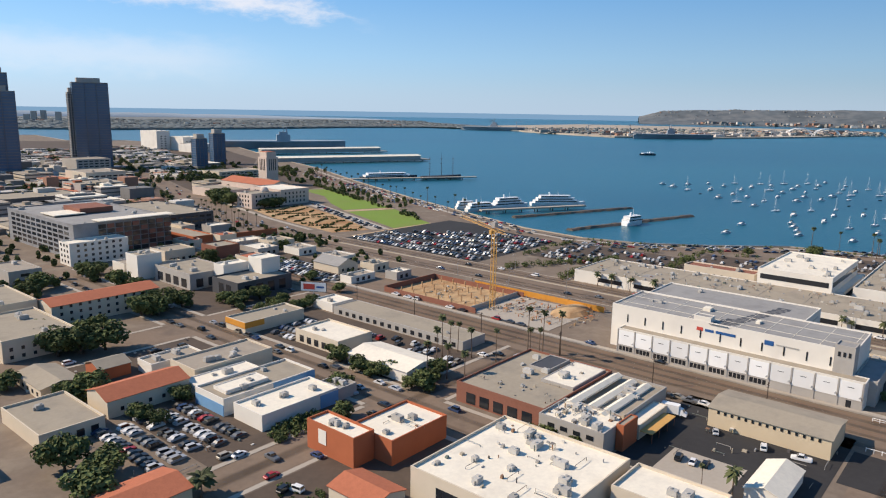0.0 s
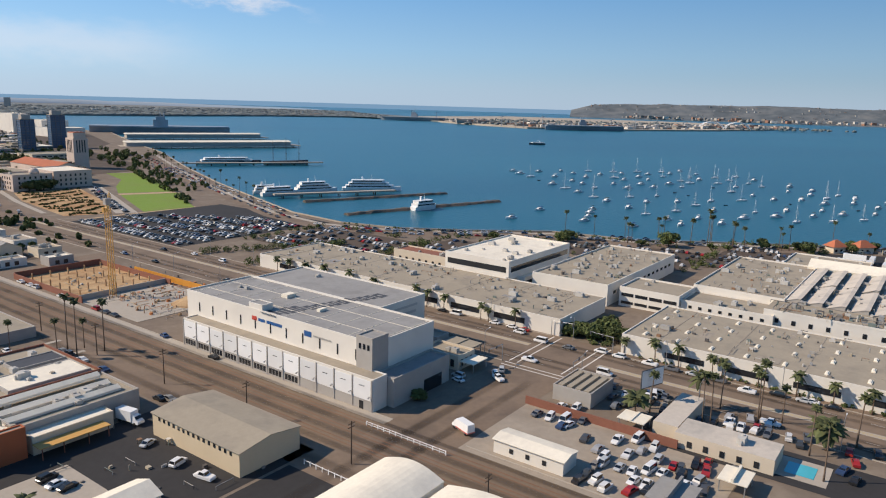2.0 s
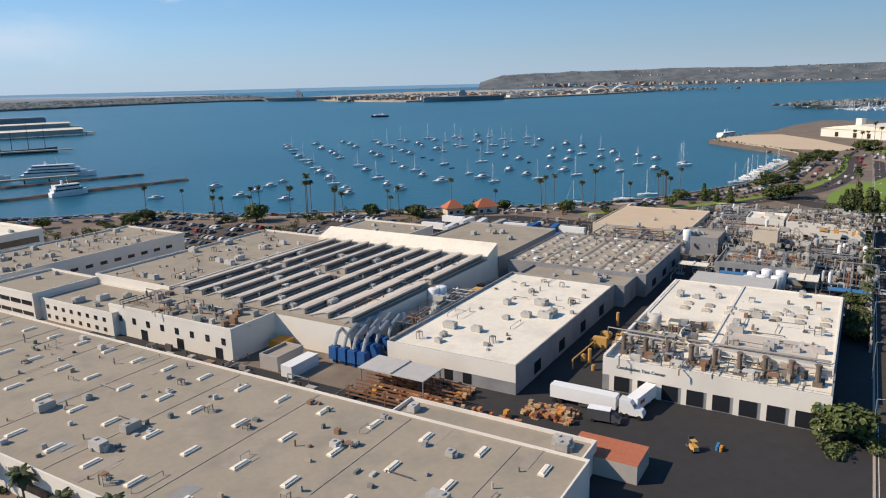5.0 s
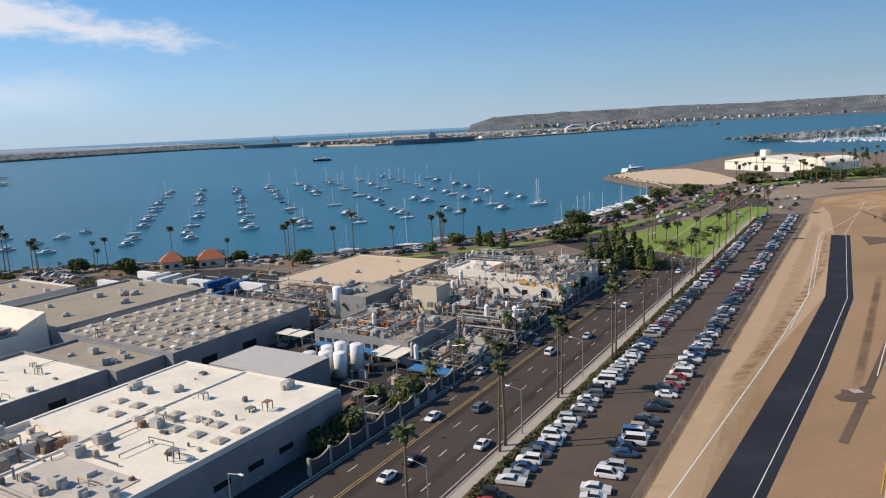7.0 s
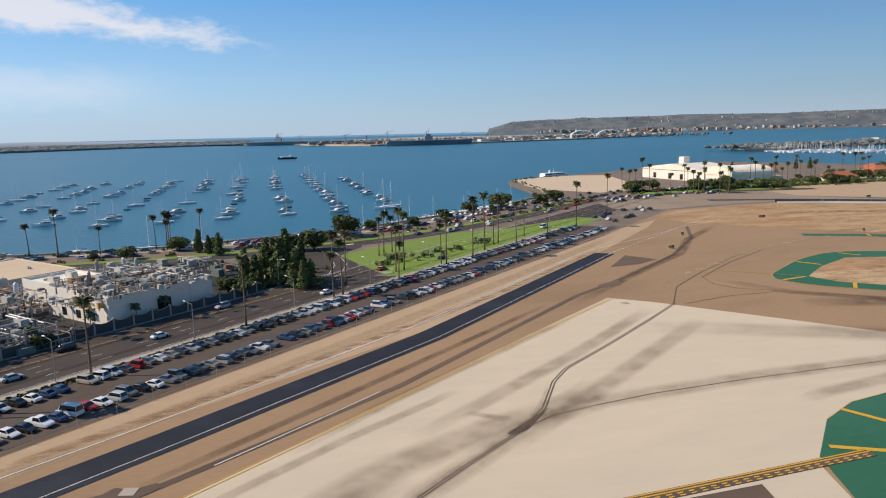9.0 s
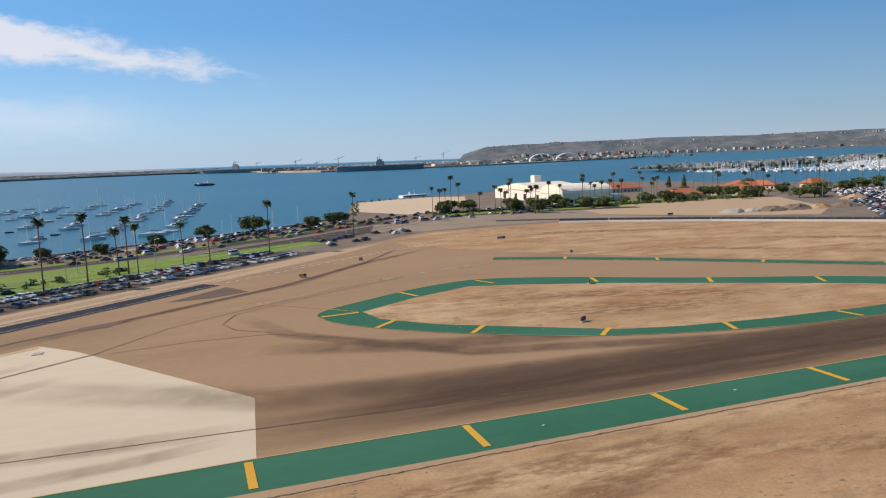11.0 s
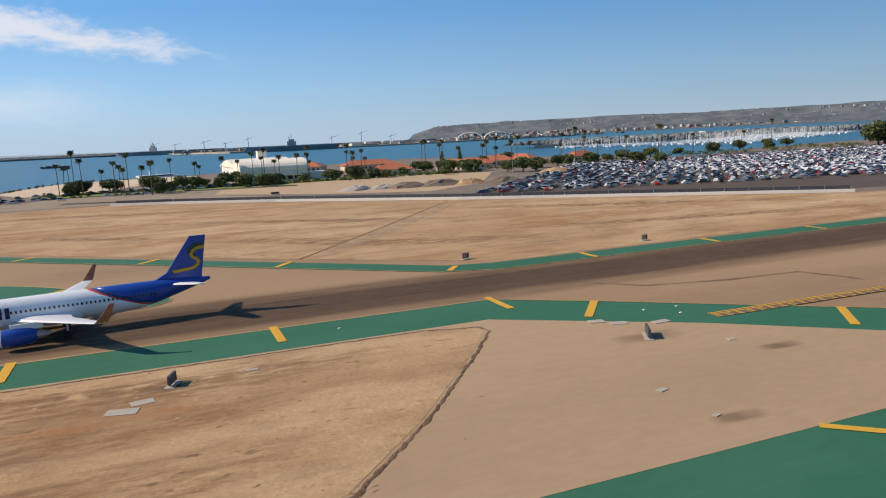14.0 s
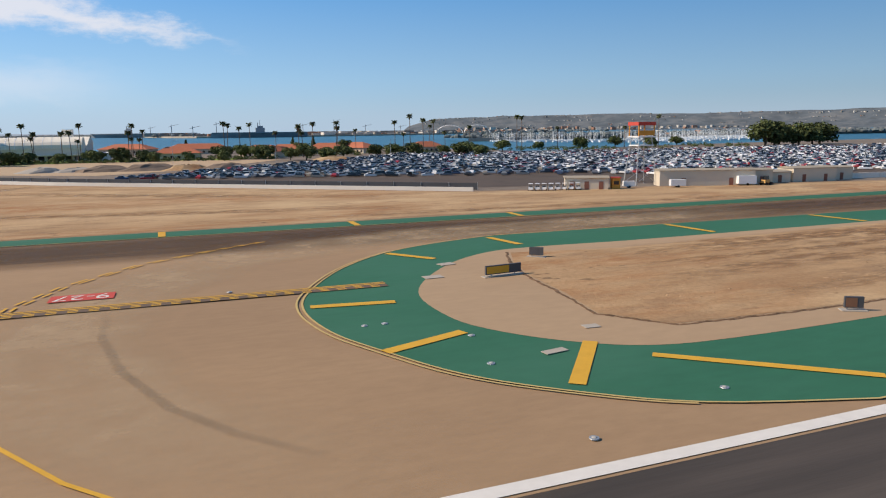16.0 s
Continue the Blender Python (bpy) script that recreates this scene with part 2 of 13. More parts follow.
def palette_material(name, colours, rough=0.35, spec=0.5, by="object"):
    """One of several plain colours, picked by each object or each loose piece."""
    m = bpy.data.materials.new(name)
    m.use_nodes = True
    nt = m.node_tree
    N, L = nt.nodes.new, nt.links.new
    b = nt.nodes["Principled BSDF"]
    b.inputs["Roughness"].default_value, b.inputs["Specular IOR Level"].default_value = rough, spec
    src = N("ShaderNodeObjectInfo").outputs["Random"] if by == "object" else N("ShaderNodeNewGeometry").outputs["Random Per Island"]
    r = N("ShaderNodeValToRGB")
    r.color_ramp.interpolation = "CONSTANT"
    els = r.color_ramp.elements
    els[0].position, els[0].color = 0.0, rgba(colours[0])
    els[1].position, els[1].color = 1.0 / len(colours), rgba(colours[1])
    for i, c in enumerate(colours[2:], 2):
        e = els.new(i / len(colours))
        e.color = rgba(c)
    L(src, r.inputs["Fac"])
    nz = N("ShaderNodeTexNoise")
    nz.inputs["Scale"].default_value = 0.8
    L(N("ShaderNodeTexCoord").outputs["Object"], nz.inputs["Vector"])
    hs = N("ShaderNodeHueSaturation")
    mr = N("ShaderNodeMapRange")
    mr.inputs["To Min"].default_value, mr.inputs["To Max"].default_value = 0.8, 1.15
    L(nz.outputs["Fac"], mr.inputs["Value"])
    L(mr.outputs[0], hs.inputs["Value"])
    L(r.outputs["Color"], hs.inputs["Color"])
    L(hs.outputs[0], b.inputs["Base Color"])
    return m


def water_material():
    m = bpy.data.materials.new("bay_water")
    m.use_nodes = True
    nt = m.node_tree
    N, L = nt.nodes.new, nt.links.new
    b = nt.nodes["Principled BSDF"]
    b.inputs["Roughness"].default_value = 0.30
    b.inputs["IOR"].default_value = 1.33
    b.inputs["Specular IOR Level"].default_value = 0.5
    co = N("ShaderNodeTexCoord")
    mp = N("ShaderNodeMapping")
    mp.inputs["Scale"].default_value = (0.0016, 0.006, 1.0)
    mp.inputs["Rotation"].default_value = (0, 0, 0.5)
    L(co.outputs["Object"], mp.inputs["Vector"])
    n1 = N("ShaderNodeTexNoise")
    n1.inputs["Scale"].default_value, n1.inputs["Detail"].default_value = 1.0, 6.0
    L(mp.outputs[0], n1.inputs["Vector"])
    r = N("ShaderNodeValToRGB")
    r.color_ramp.elements[0].position, r.color_ramp.elements[0].color = 0.35, (0.009, 0.088, 0.140, 1)
    r.color_ramp.elements[1].position, r.color_ramp.elements[1].color = 0.7, (0.016, 0.124, 0.176, 1)
    L(n1.outputs["Fac"], r.inputs["Fac"])
    L(r.outputs["Color"], b.inputs["Base Color"])
    n2 = N("ShaderNodeTexNoise")
    n2.inputs["Scale"].default_value, n2.inputs["Detail"].default_value = 0.5, 5.0
    L(co.outputs["Object"], n2.inputs["Vector"])
    bp = N("ShaderNodeBump")
    bp.inputs["Strength"].default_value, bp.inputs["Distance"].default_value = 1.0, 0.27
    L(n2.outputs["Fac"], bp.inputs["Height"])
    L(bp.outputs[0], b.inputs["Normal"])
    return m


WATER = water_material()
LAND = material("packed_earth", (0.30, 0.23, 0.16), 0.95, vary=0.2, grain=0.6, patch=0.04, dark=(0.14, 0.11, 0.08), dark_amt=0.5)
CITYGROUND = material("city_asphalt", (0.185, 0.143, 0.108), 0.95, vary=0.22, grain=0.7, patch=0.035, dark=(0.30, 0.25, 0.19), dark_amt=0.65, dark_scale=0.13)
ROAD = material("road_asphalt", (0.066, 0.051, 0.042), 0.9, vary=0.16, grain=1.2, patch=0.05, dark=(0.035, 0.03, 0.03), dark_amt=0.6, dark_scale=0.12)
YARDCONC = material("dusty_yard_concrete", (0.34, 0.285, 0.225), 0.95, vary=0.2, grain=0.9, patch=0.06, dark=(0.2, 0.165, 0.13), dark_amt=0.6, dark_scale=0.12)
OLDROAD = material("old_road_asphalt", (0.205, 0.150, 0.108), 0.9, vary=0.18, grain=1.2, patch=0.05, dark=(0.06, 0.05, 0.045), dark_amt=0.5, dark_scale=0.12)
BALLAST = material("rail_ballast", (0.20, 0.145, 0.10), 0.95, vary=0.25, grain=2.5, patch=0.06, dark=(0.08, 0.065, 0.055), dark_amt=0.7, dark_scale=0.1)
SIDEWALK = material("sidewalk_concrete", (0.40, 0.35, 0.29), 0.9, vary=0.12, grain=1.5, patch=0.08)
LOTASPH = material("lot_asphalt", (0.10, 0.074, 0.056), 0.92, vary=0.22, grain=1.0, patch=0.06, dark=(0.055, 0.043, 0.036), dark_amt=0.6, dark_scale=0.15)
YARD = material("yard_asphalt", (0.038, 0.036, 0.036), 0.9, vary=0.25, grain=0.8, patch=0.06)
APRON = material("airfield_asphalt", (0.335, 0.216, 0.120), 0.95, vary=0.17, grain=2.4, patch=0.035, bump=0.01, bump_scale=9.0, dark=(0.215, 0.132, 0.075), dark_amt=0.65, dark_scale=0.045, stretch=(0.4, 1, 1))
PALEPAVE = material("tan_infield_pavement", (0.385, 0.262, 0.155), 0.95, vary=0.13, grain=2.0, patch=0.04, bump=0.008, bump_scale=9.0, dark=(0.30, 0.195, 0.115), dark_amt=0.5, dark_scale=0.06, stretch=(0.4, 1, 1))
TAXI = material("taxiway_asphalt", (0.150, 0.100, 0.068), 0.9, vary=0.2, grain=1.8, patch=0.03, dark=(0.07, 0.055, 0.045), dark_amt=0.75, dark_scale=0.08, stretch=(0.12, 1, 1))
RUNWAY = material("runway_asphalt", (0.082, 0.066, 0.055), 0.9, vary=0.3, grain=0.9, patch=0.06, bump=0.012, bump_scale=7.0, dark=(0.028, 0.025, 0.023), dark_amt=0.9, dark_scale=0.16, stretch=(0.09, 1, 1))
BLACKTOP = material("fresh_blacktop", (0.017, 0.019, 0.027), 0.85, vary=0.25, grain=0.6, patch=0.06, dark=(0.045, 0.05, 0.065), dark_amt=0.5, dark_scale=0.2)
PADCONC = material("blast_pad_concrete", (0.60, 0.50, 0.36), 0.92, vary=0.09, grain=0.5, patch=0.025, dark=(0.40, 0.34, 0.27), dark_amt=0.6, dark_scale=0.02, stretch=(0.35, 1, 1))
DIRT = soil_material("infield_dirt", (0.525, 0.365, 0.205), (0.435, 0.28, 0.148), (0.34, 0.205, 0.105), (0.33, 0.15, 0.06), (0.15, 0.095, 0.055), (0.27, 0.172, 0.098))
SAND = material("pale_sand", (0.46, 0.325, 0.20), 0.97, vary=0.12, grain=0.6, patch=0.05, dark=(0.36, 0.25, 0.15), dark_amt=0.5, dark_scale=0.05)
BEACH = material("beach_sand", (0.58, 0.45, 0.31), 0.97, vary=0.10, grain=0.3, patch=0.03)
GREEN = material("green_paint", (0.028, 0.128, 0.070), 0.85, vary=0.16, grain=1.8, patch=0.04, dark=(0.055, 0.165, 0.105), dark_amt=0.6, dark_scale=0.09, stretch=(0.4, 1, 1))
YELLOW = material("yellow_paint", (0.62, 0.34, 0.035), 0.8, vary=0.12, grain=2.0, patch=0.3)
PALEYELLOW = material("worn_yellow_paint", (0.50, 0.36, 0.14), 0.85, vary=0.15, grain=2.0, patch=0.3)
WHITEPAINT = material("white_paint", (0.66, 0.62, 0.56), 0.85, vary=0.12, grain=2.0, patch=0.2)
REDPAINT = material("red_paint", (0.52, 0.075, 0.055), 0.85, vary=0.12, grain=2.0, patch=0.3)
GRASS = material("lawn_grass", (0.175, 0.265, 0.040), 0.95, vary=0.2, grain=1.5, patch=0.05, bump=0.1, bump_scale=2.0, dark=(0.17, 0.15, 0.06), dark_amt=0.5, dark_scale=0.05)
RIPRAP = material("riprap_rock", (0.13, 0.105, 0.085), 0.95, vary=0.35, grain=0.9, patch=0.2, bump=0.5, bump_scale=0.6)
SEAWALL = material("seawall_concrete", (0.42, 0.36, 0.29), 0.9, vary=0.15, grain=0.8, patch=0.1)
WHITEWALL = material("white_stucco", (0.75, 0.70, 0.62), 0.85, vary=0.05, grain=0.6, patch=0.12, dark=(0.52, 0.48, 0.44), dark_amt=0.4, dark_scale=0.15)
GREYWALL = material("grey_concrete_wall", (0.40, 0.37, 0.335), 0.88, vary=0.08, grain=0.8, patch=0.12, dark=(0.25, 0.23, 0.21), dark_amt=0.4, dark_scale=0.15)
TANWALL = material("tan_metal_wall", (0.62, 0.50, 0.34), 0.6, vary=0.05, grain=0.5, patch=0.1)
CREAMWALL = material("cream_stucco", (0.62, 0.53, 0.41), 0.88, vary=0.07, grain=0.5, patch=0.1)
ORANGEWALL = material("terracotta_stucco", (0.42, 0.125, 0.055), 0.88, vary=0.1, grain=0.5, patch=0.1)
BRICK = material("brown_brick", (0.25, 0.105, 0.07), 0.9, vary=0.15, grain=2.0, patch=0.2)
BLUEWALL = material("blue_painted_wall", (0.16, 0.32, 0.52), 0.85, vary=0.1, grain=0.8, patch=0.15)
PINKWALL = material("pink_stucco_wall", (0.62, 0.50, 0.42), 0.88, vary=0.14, grain=0.5, patch=0.08)
DARKWALL = material("dark_cladding", (0.075, 0.075, 0.08), 0.6, vary=0.15, grain=0.5, patch=0.1)
ROOFGREY = material("grey_gravel_roof", (0.35, 0.30, 0.24), 0.95, vary=0.13, grain=1.6, patch=0.07, dark=(0.22, 0.195, 0.17), dark_amt=0.6, dark_scale=0.22)
ROOFTAN = material("tan_gravel_roof", (0.345, 0.295, 0.225), 0.95, vary=0.13, grain=1.6, patch=0.07, dark=(0.24, 0.21, 0.17), dark_amt=0.65, dark_scale=0.22)
ROOFWHITE = material("white_coated_roof", (0.80, 0.73, 0.60), 0.8, vary=0.13, grain=1.6, patch=0.08, dark=(0.53, 0.48, 0.41), dark_amt=0.5, dark_scale=0.22)
TOWERBAND = material("blue_grey_spandrel", (0.085, 0.11, 0.15), 0.4, vary=0.2, grain=0.2, patch=0.1)
# Stained grey; its tone also puts side-wall shade into the colour.
FACTORYWALL = material("stained_shade_grey_wall", (0.27, 0.27, 0.275), 0.9, vary=0.15, grain=0.9, patch=0.15, dark=(0.14, 0.135, 0.135), dark_amt=0.6, dark_scale=0.2)
ROOFPALE = material("pale_grey_roof", (0.545, 0.485, 0.415), 0.92, vary=0.14, grain=1.6, patch=0.08, dark=(0.30, 0.28, 0.255), dark_amt=0.6, dark_scale=0.22)
DOMELIGHT = material("dusty_skylight", (0.47, 0.42, 0.34), 0.5, vary=0.15, grain=1.0, patch=0.2, spread=0.2)
VERGE = material("dry_ivy", (0.105, 0.10, 0.045), 0.95, vary=0.35, grain=1.2, patch=0.3, spread=0.2, islands=0.4)
ROOFSLATE = material("slate_membrane_roof", (0.30, 0.29, 0.275), 0.85, vary=0.13, grain=1.6, patch=0.07, dark=(0.17, 0.16, 0.155), dark_amt=0.5, dark_scale=0.22)
TILE = material("red_clay_tile", (0.44, 0.145, 0.075), 0.85, vary=0.18, grain=1.6, patch=0.15, bump=0.05, bump_scale=3.0)
GLASSDARK = material("dark_window_glass", (0.02, 0.023, 0.028), 0.12, vary=0.2, grain=0.5, patch=0.2, spec=0.6)
GLASSBLUE = material("blue_tower_glass", (0.05, 0.11, 0.20), 0.15, vary=0.3, grain=0.12, patch=0.05, spec=0.7)
STEEL = material("galvanised_steel", (0.42, 0.42, 0.42), 0.45, metal=0.6, vary=0.15, grain=1.5, patch=0.3)
PIPE = material("weathered_pipe", (0.36, 0.33, 0.29), 0.6, metal=0.3, vary=0.2, grain=1.0, patch=0.3, spread=0.15)
RUST = material("rusty_iron", (0.24, 0.12, 0.07), 0.85, metal=0.2, vary=0.25, grain=2.0, patch=0.4)
UNIT = material("rooftop_unit_paint", (0.44, 0.42, 0.385), 0.7, vary=0.12, grain=1.5, patch=0.4, spread=0.18)
BLUEPAINT = material("blue_machine_paint", (0.025, 0.10, 0.28), 0.5, vary=0.2, grain=1.0, patch=0.3)
BLUETARP = material("blue_tarpaulin", (0.05, 0.20, 0.42), 0.5, vary=0.12, grain=1.0, patch=0.3)
ORANGEPAINT = material("orange_paint", (0.62, 0.27, 0.04), 0.6, vary=0.12, grain=1.0, patch=0.3)
CRANEYELLOW = material("crane_yellow", (0.58, 0.33, 0.10), 0.6, vary=0.12, grain=1.0, patch=0.3)
TIMBER = material("timber_pallet", (0.42, 0.27, 0.15), 0.9, vary=0.2, grain=2.0, patch=0.4, spread=0.2, islands=0.25)
WOODPOLE = material("pole_wood", (0.085, 0.06, 0.045), 0.9, vary=0.2, grain=2.0, patch=0.4)
LEAF = material("dark_foliage", (0.094, 0.114, 0.038), 0.9, vary=0.3, grain=1.5, patch=0.3, spread=0.25, islands=0.35)
TOWNWIN = material("dull_window_glass", (0.075, 0.075, 0.08), 0.3, vary=0.2, grain=0.3, patch=0.1, spec=0.5)
CRATES = palette_material("crates_and_timber", [(0.45, 0.16, 0.07), (0.42, 0.28, 0.16), (0.30, 0.13, 0.08), (0.52, 0.36, 0.20), (0.50, 0.20, 0.08), (0.36, 0.24, 0.15)], 0.85, 0.2, by="island")
EQUIP = palette_material("weathered_machinery", [(0.36, 0.34, 0.31), (0.22, 0.20, 0.18), (0.10, 0.09, 0.085), (0.55, 0.52, 0.47), (0.26, 0.15, 0.09), (0.16, 0.19, 0.17), (0.42, 0.36, 0.27), (0.30, 0.30, 0.30)], 0.75, 0.3, by="island")
# Blue-grey sea haze is mixed into the leaf colour.
FARTREE = material("far_tree_belt_haze", (0.135, 0.155, 0.155), 0.95, vary=0.3, grain=0.1, patch=0.01, islands=0.3)
PADSTREAK = stain_material("rubber_streak", (0.26, 0.19, 0.125), 0.34)
TAXISTAIN = stain_material("taxiway_rubber", (0.105, 0.063, 0.038), 0.92, 0.3, (0.1, 1, 1))
# Dark dust marks; one strip by the fence is painted shadow.
DUSTSHADE = stain_material("dark_dust_and_shade", (0.15, 0.095, 0.06), 0.55, 0.2)
PALESTAIN = stain_material("pale_dust", (0.50, 0.36, 0.22), 0.6, 0.2)
LANESTAIN = stain_material("tyre_darkened_lane", (0.055, 0.042, 0.033), 0.42, 0.25, (0.3, 0.3, 1))
STACK = material("weathered_stack_steel", (0.19, 0.145, 0.115), 0.8, metal=0.2, vary=0.3, grain=1.5, patch=0.4)
RUSTSTAIN = stain_material("rusty_dirt", (0.30, 0.165, 0.08), 0.6, 1.1, (0.35, 1, 1), floor=0.0)
DRYWEED = material("dry_weed", (0.31, 0.195, 0.105), 0.95, vary=0.3, grain=1.0, patch=0.2, islands=0.4)
DARKSOIL = material("dark_washed_soil", (0.17, 0.10, 0.055), 0.97, vary=0.3, grain=1.5, patch=0.2, islands=0.3)
CRACK = material("sealed_crack", (0.13, 0.09, 0.065), 0.9, vary=0.2, grain=1.0, patch=0.1)
HEDGE = material("bright_foliage", (0.068, 0.09, 0.026), 0.9, vary=0.3, grain=1.5, patch=0.3, spread=0.25, islands=0.35)
PALMLEAF = material("palm_frond", (0.075, 0.085, 0.034), 0.8, vary=0.3, grain=2.0, patch=0.5, islands=0.4, spread=0.2)
PALMTRUNK = material("palm_bark", (0.17, 0.12, 0.085), 0.95, vary=0.25, grain=3.0, patch=0.6)
BARK = material("tree_bark", (0.10, 0.075, 0.055), 0.95, vary=0.25, grain=3.0, patch=0.6)
TYRE = material("tyre_rubber", (0.02, 0.02, 0.02), 0.9, vary=0.1)
CARGLASS = material("car_glass", (0.012, 0.014, 0.017), 0.08, vary=0.1, spec=0.8)
CARCOL = [(0.62, 0.61, 0.60), (0.16, 0.165, 0.17), (0.68, 0.67, 0.65), (0.34, 0.34, 0.35), (0.02, 0.02, 0.022), (0.03, 0.03, 0.035), (0.10, 0.105, 0.115),
          (0.33, 0.025, 0.025), (0.035, 0.06, 0.13), (0.25, 0.22, 0.18), (0.46, 0.46, 0.47), (0.62, 0.61, 0.60), (0.07, 0.07, 0.075), (0.05, 0.055, 0.06)]
CARPAINT_FAR = palette_material("car_paint_far", CARCOL, 0.3, by="island")
CARPAINT_LOT = palette_material("rental_car_paint", [(0.78, 0.77, 0.76), (0.72, 0.71, 0.70), (0.03, 0.03, 0.035), (0.76, 0.75, 0.74), (0.50, 0.50, 0.51), (0.36, 0.03, 0.03), (0.74, 0.73, 0.72), (0.14, 0.14, 0.15), (0.78, 0.77, 0.76), (0.40, 0.40, 0.41), (0.05, 0.07, 0.12), (0.70, 0.69, 0.67)], 0.3, by="island")
HULL = material("white_gelcoat", (0.80, 0.79, 0.77), 0.4, vary=0.06, grain=0.5, patch=0.2, spread=0.12)
HULLDARK = material("dark_hull_paint", (0.05, 0.055, 0.07), 0.5, vary=0.15)
CANVAS = palette_material("boat_canvas", [(0.05, 0.09, 0.2), (0.45, 0.42, 0.36), (0.03, 0.05, 0.07), (0.6, 0.58, 0.54), (0.1, 0.13, 0.12)], 0.9, 0.2)
PALESHIP = material("pale_ship_paint", (0.33, 0.365, 0.40), 0.7, vary=0.2, grain=0.08, patch=0.02)
SHIPGREY = material("haze_grey_ship_paint", (0.255, 0.285, 0.315), 0.7, vary=0.15, grain=0.05, patch=0.01)
PLANEWHITE = material("white_airliner_paint", (0.80, 0.80, 0.80), 0.3, vary=0.02, spec=0.5)
PLANEBLUE = material("blue_airliner_paint", (0.014, 0.065, 0.33), 0.3, vary=0.05, spec=0.5)
PLANERED = material("rust_red_winglet_paint", (0.36, 0.12, 0.06), 0.4, vary=0.05, spec=0.4)
PLANEGREY = material("wing_grey_paint", (0.66, 0.66, 0.66), 0.4, vary=0.06, spec=0.4)
PLANENAVY = material("navy_lettering", (0.02, 0.025, 0.075), 0.5, vary=0.03)
# Pale blue-grey puts sea haze into the hills' own colour.
FARCOAST = material("far_hills_in_haze", (0.36, 0.42, 0.47), 0.95, vary=0.12, grain=0.01, patch=0.002)
# Scrub greyed and blued so the colour itself holds distance haze.
FARLAND = material("far_shore_scrub_haze", (0.165, 0.175, 0.17), 0.95, vary=0.35, grain=0.02, patch=0.004, dark=(0.27, 0.25, 0.22), dark_amt=0.6, dark_scale=0.006)
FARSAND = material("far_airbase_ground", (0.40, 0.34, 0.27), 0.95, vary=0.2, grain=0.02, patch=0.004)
# Distance haze is put into the scrub's blue-grey base.
HILL = material("headland_scrub_haze", (0.108, 0.125, 0.135), 0.95, vary=0.42, grain=0.02, patch=0.005, dark=(0.195, 0.19, 0.18), dark_amt=0.85, dark_scale=0.010)
FARBLD = palette_material("far_buildings", [(0.42, 0.38, 0.34), (0.55, 0.51, 0.46), (0.36, 0.2, 0.14), (0.33, 0.31, 0.28), (0.62, 0.58, 0.52), (0.2, 0.19, 0.18), (0.27, 0.25, 0.22)], 0.9, 0.2, by="island")

# ---- building blocks ----
GRID = 38.0                                   # the street grid's turn from the runway, in degrees
_cg, _sg = math.cos(radians(GRID)), math.sin(radians(GRID))


def xy(a, b):
    """From the street grid (a away from the runway, b across) to the plan."""
    return a * _cg - b * _sg, a * _sg + b * _cg


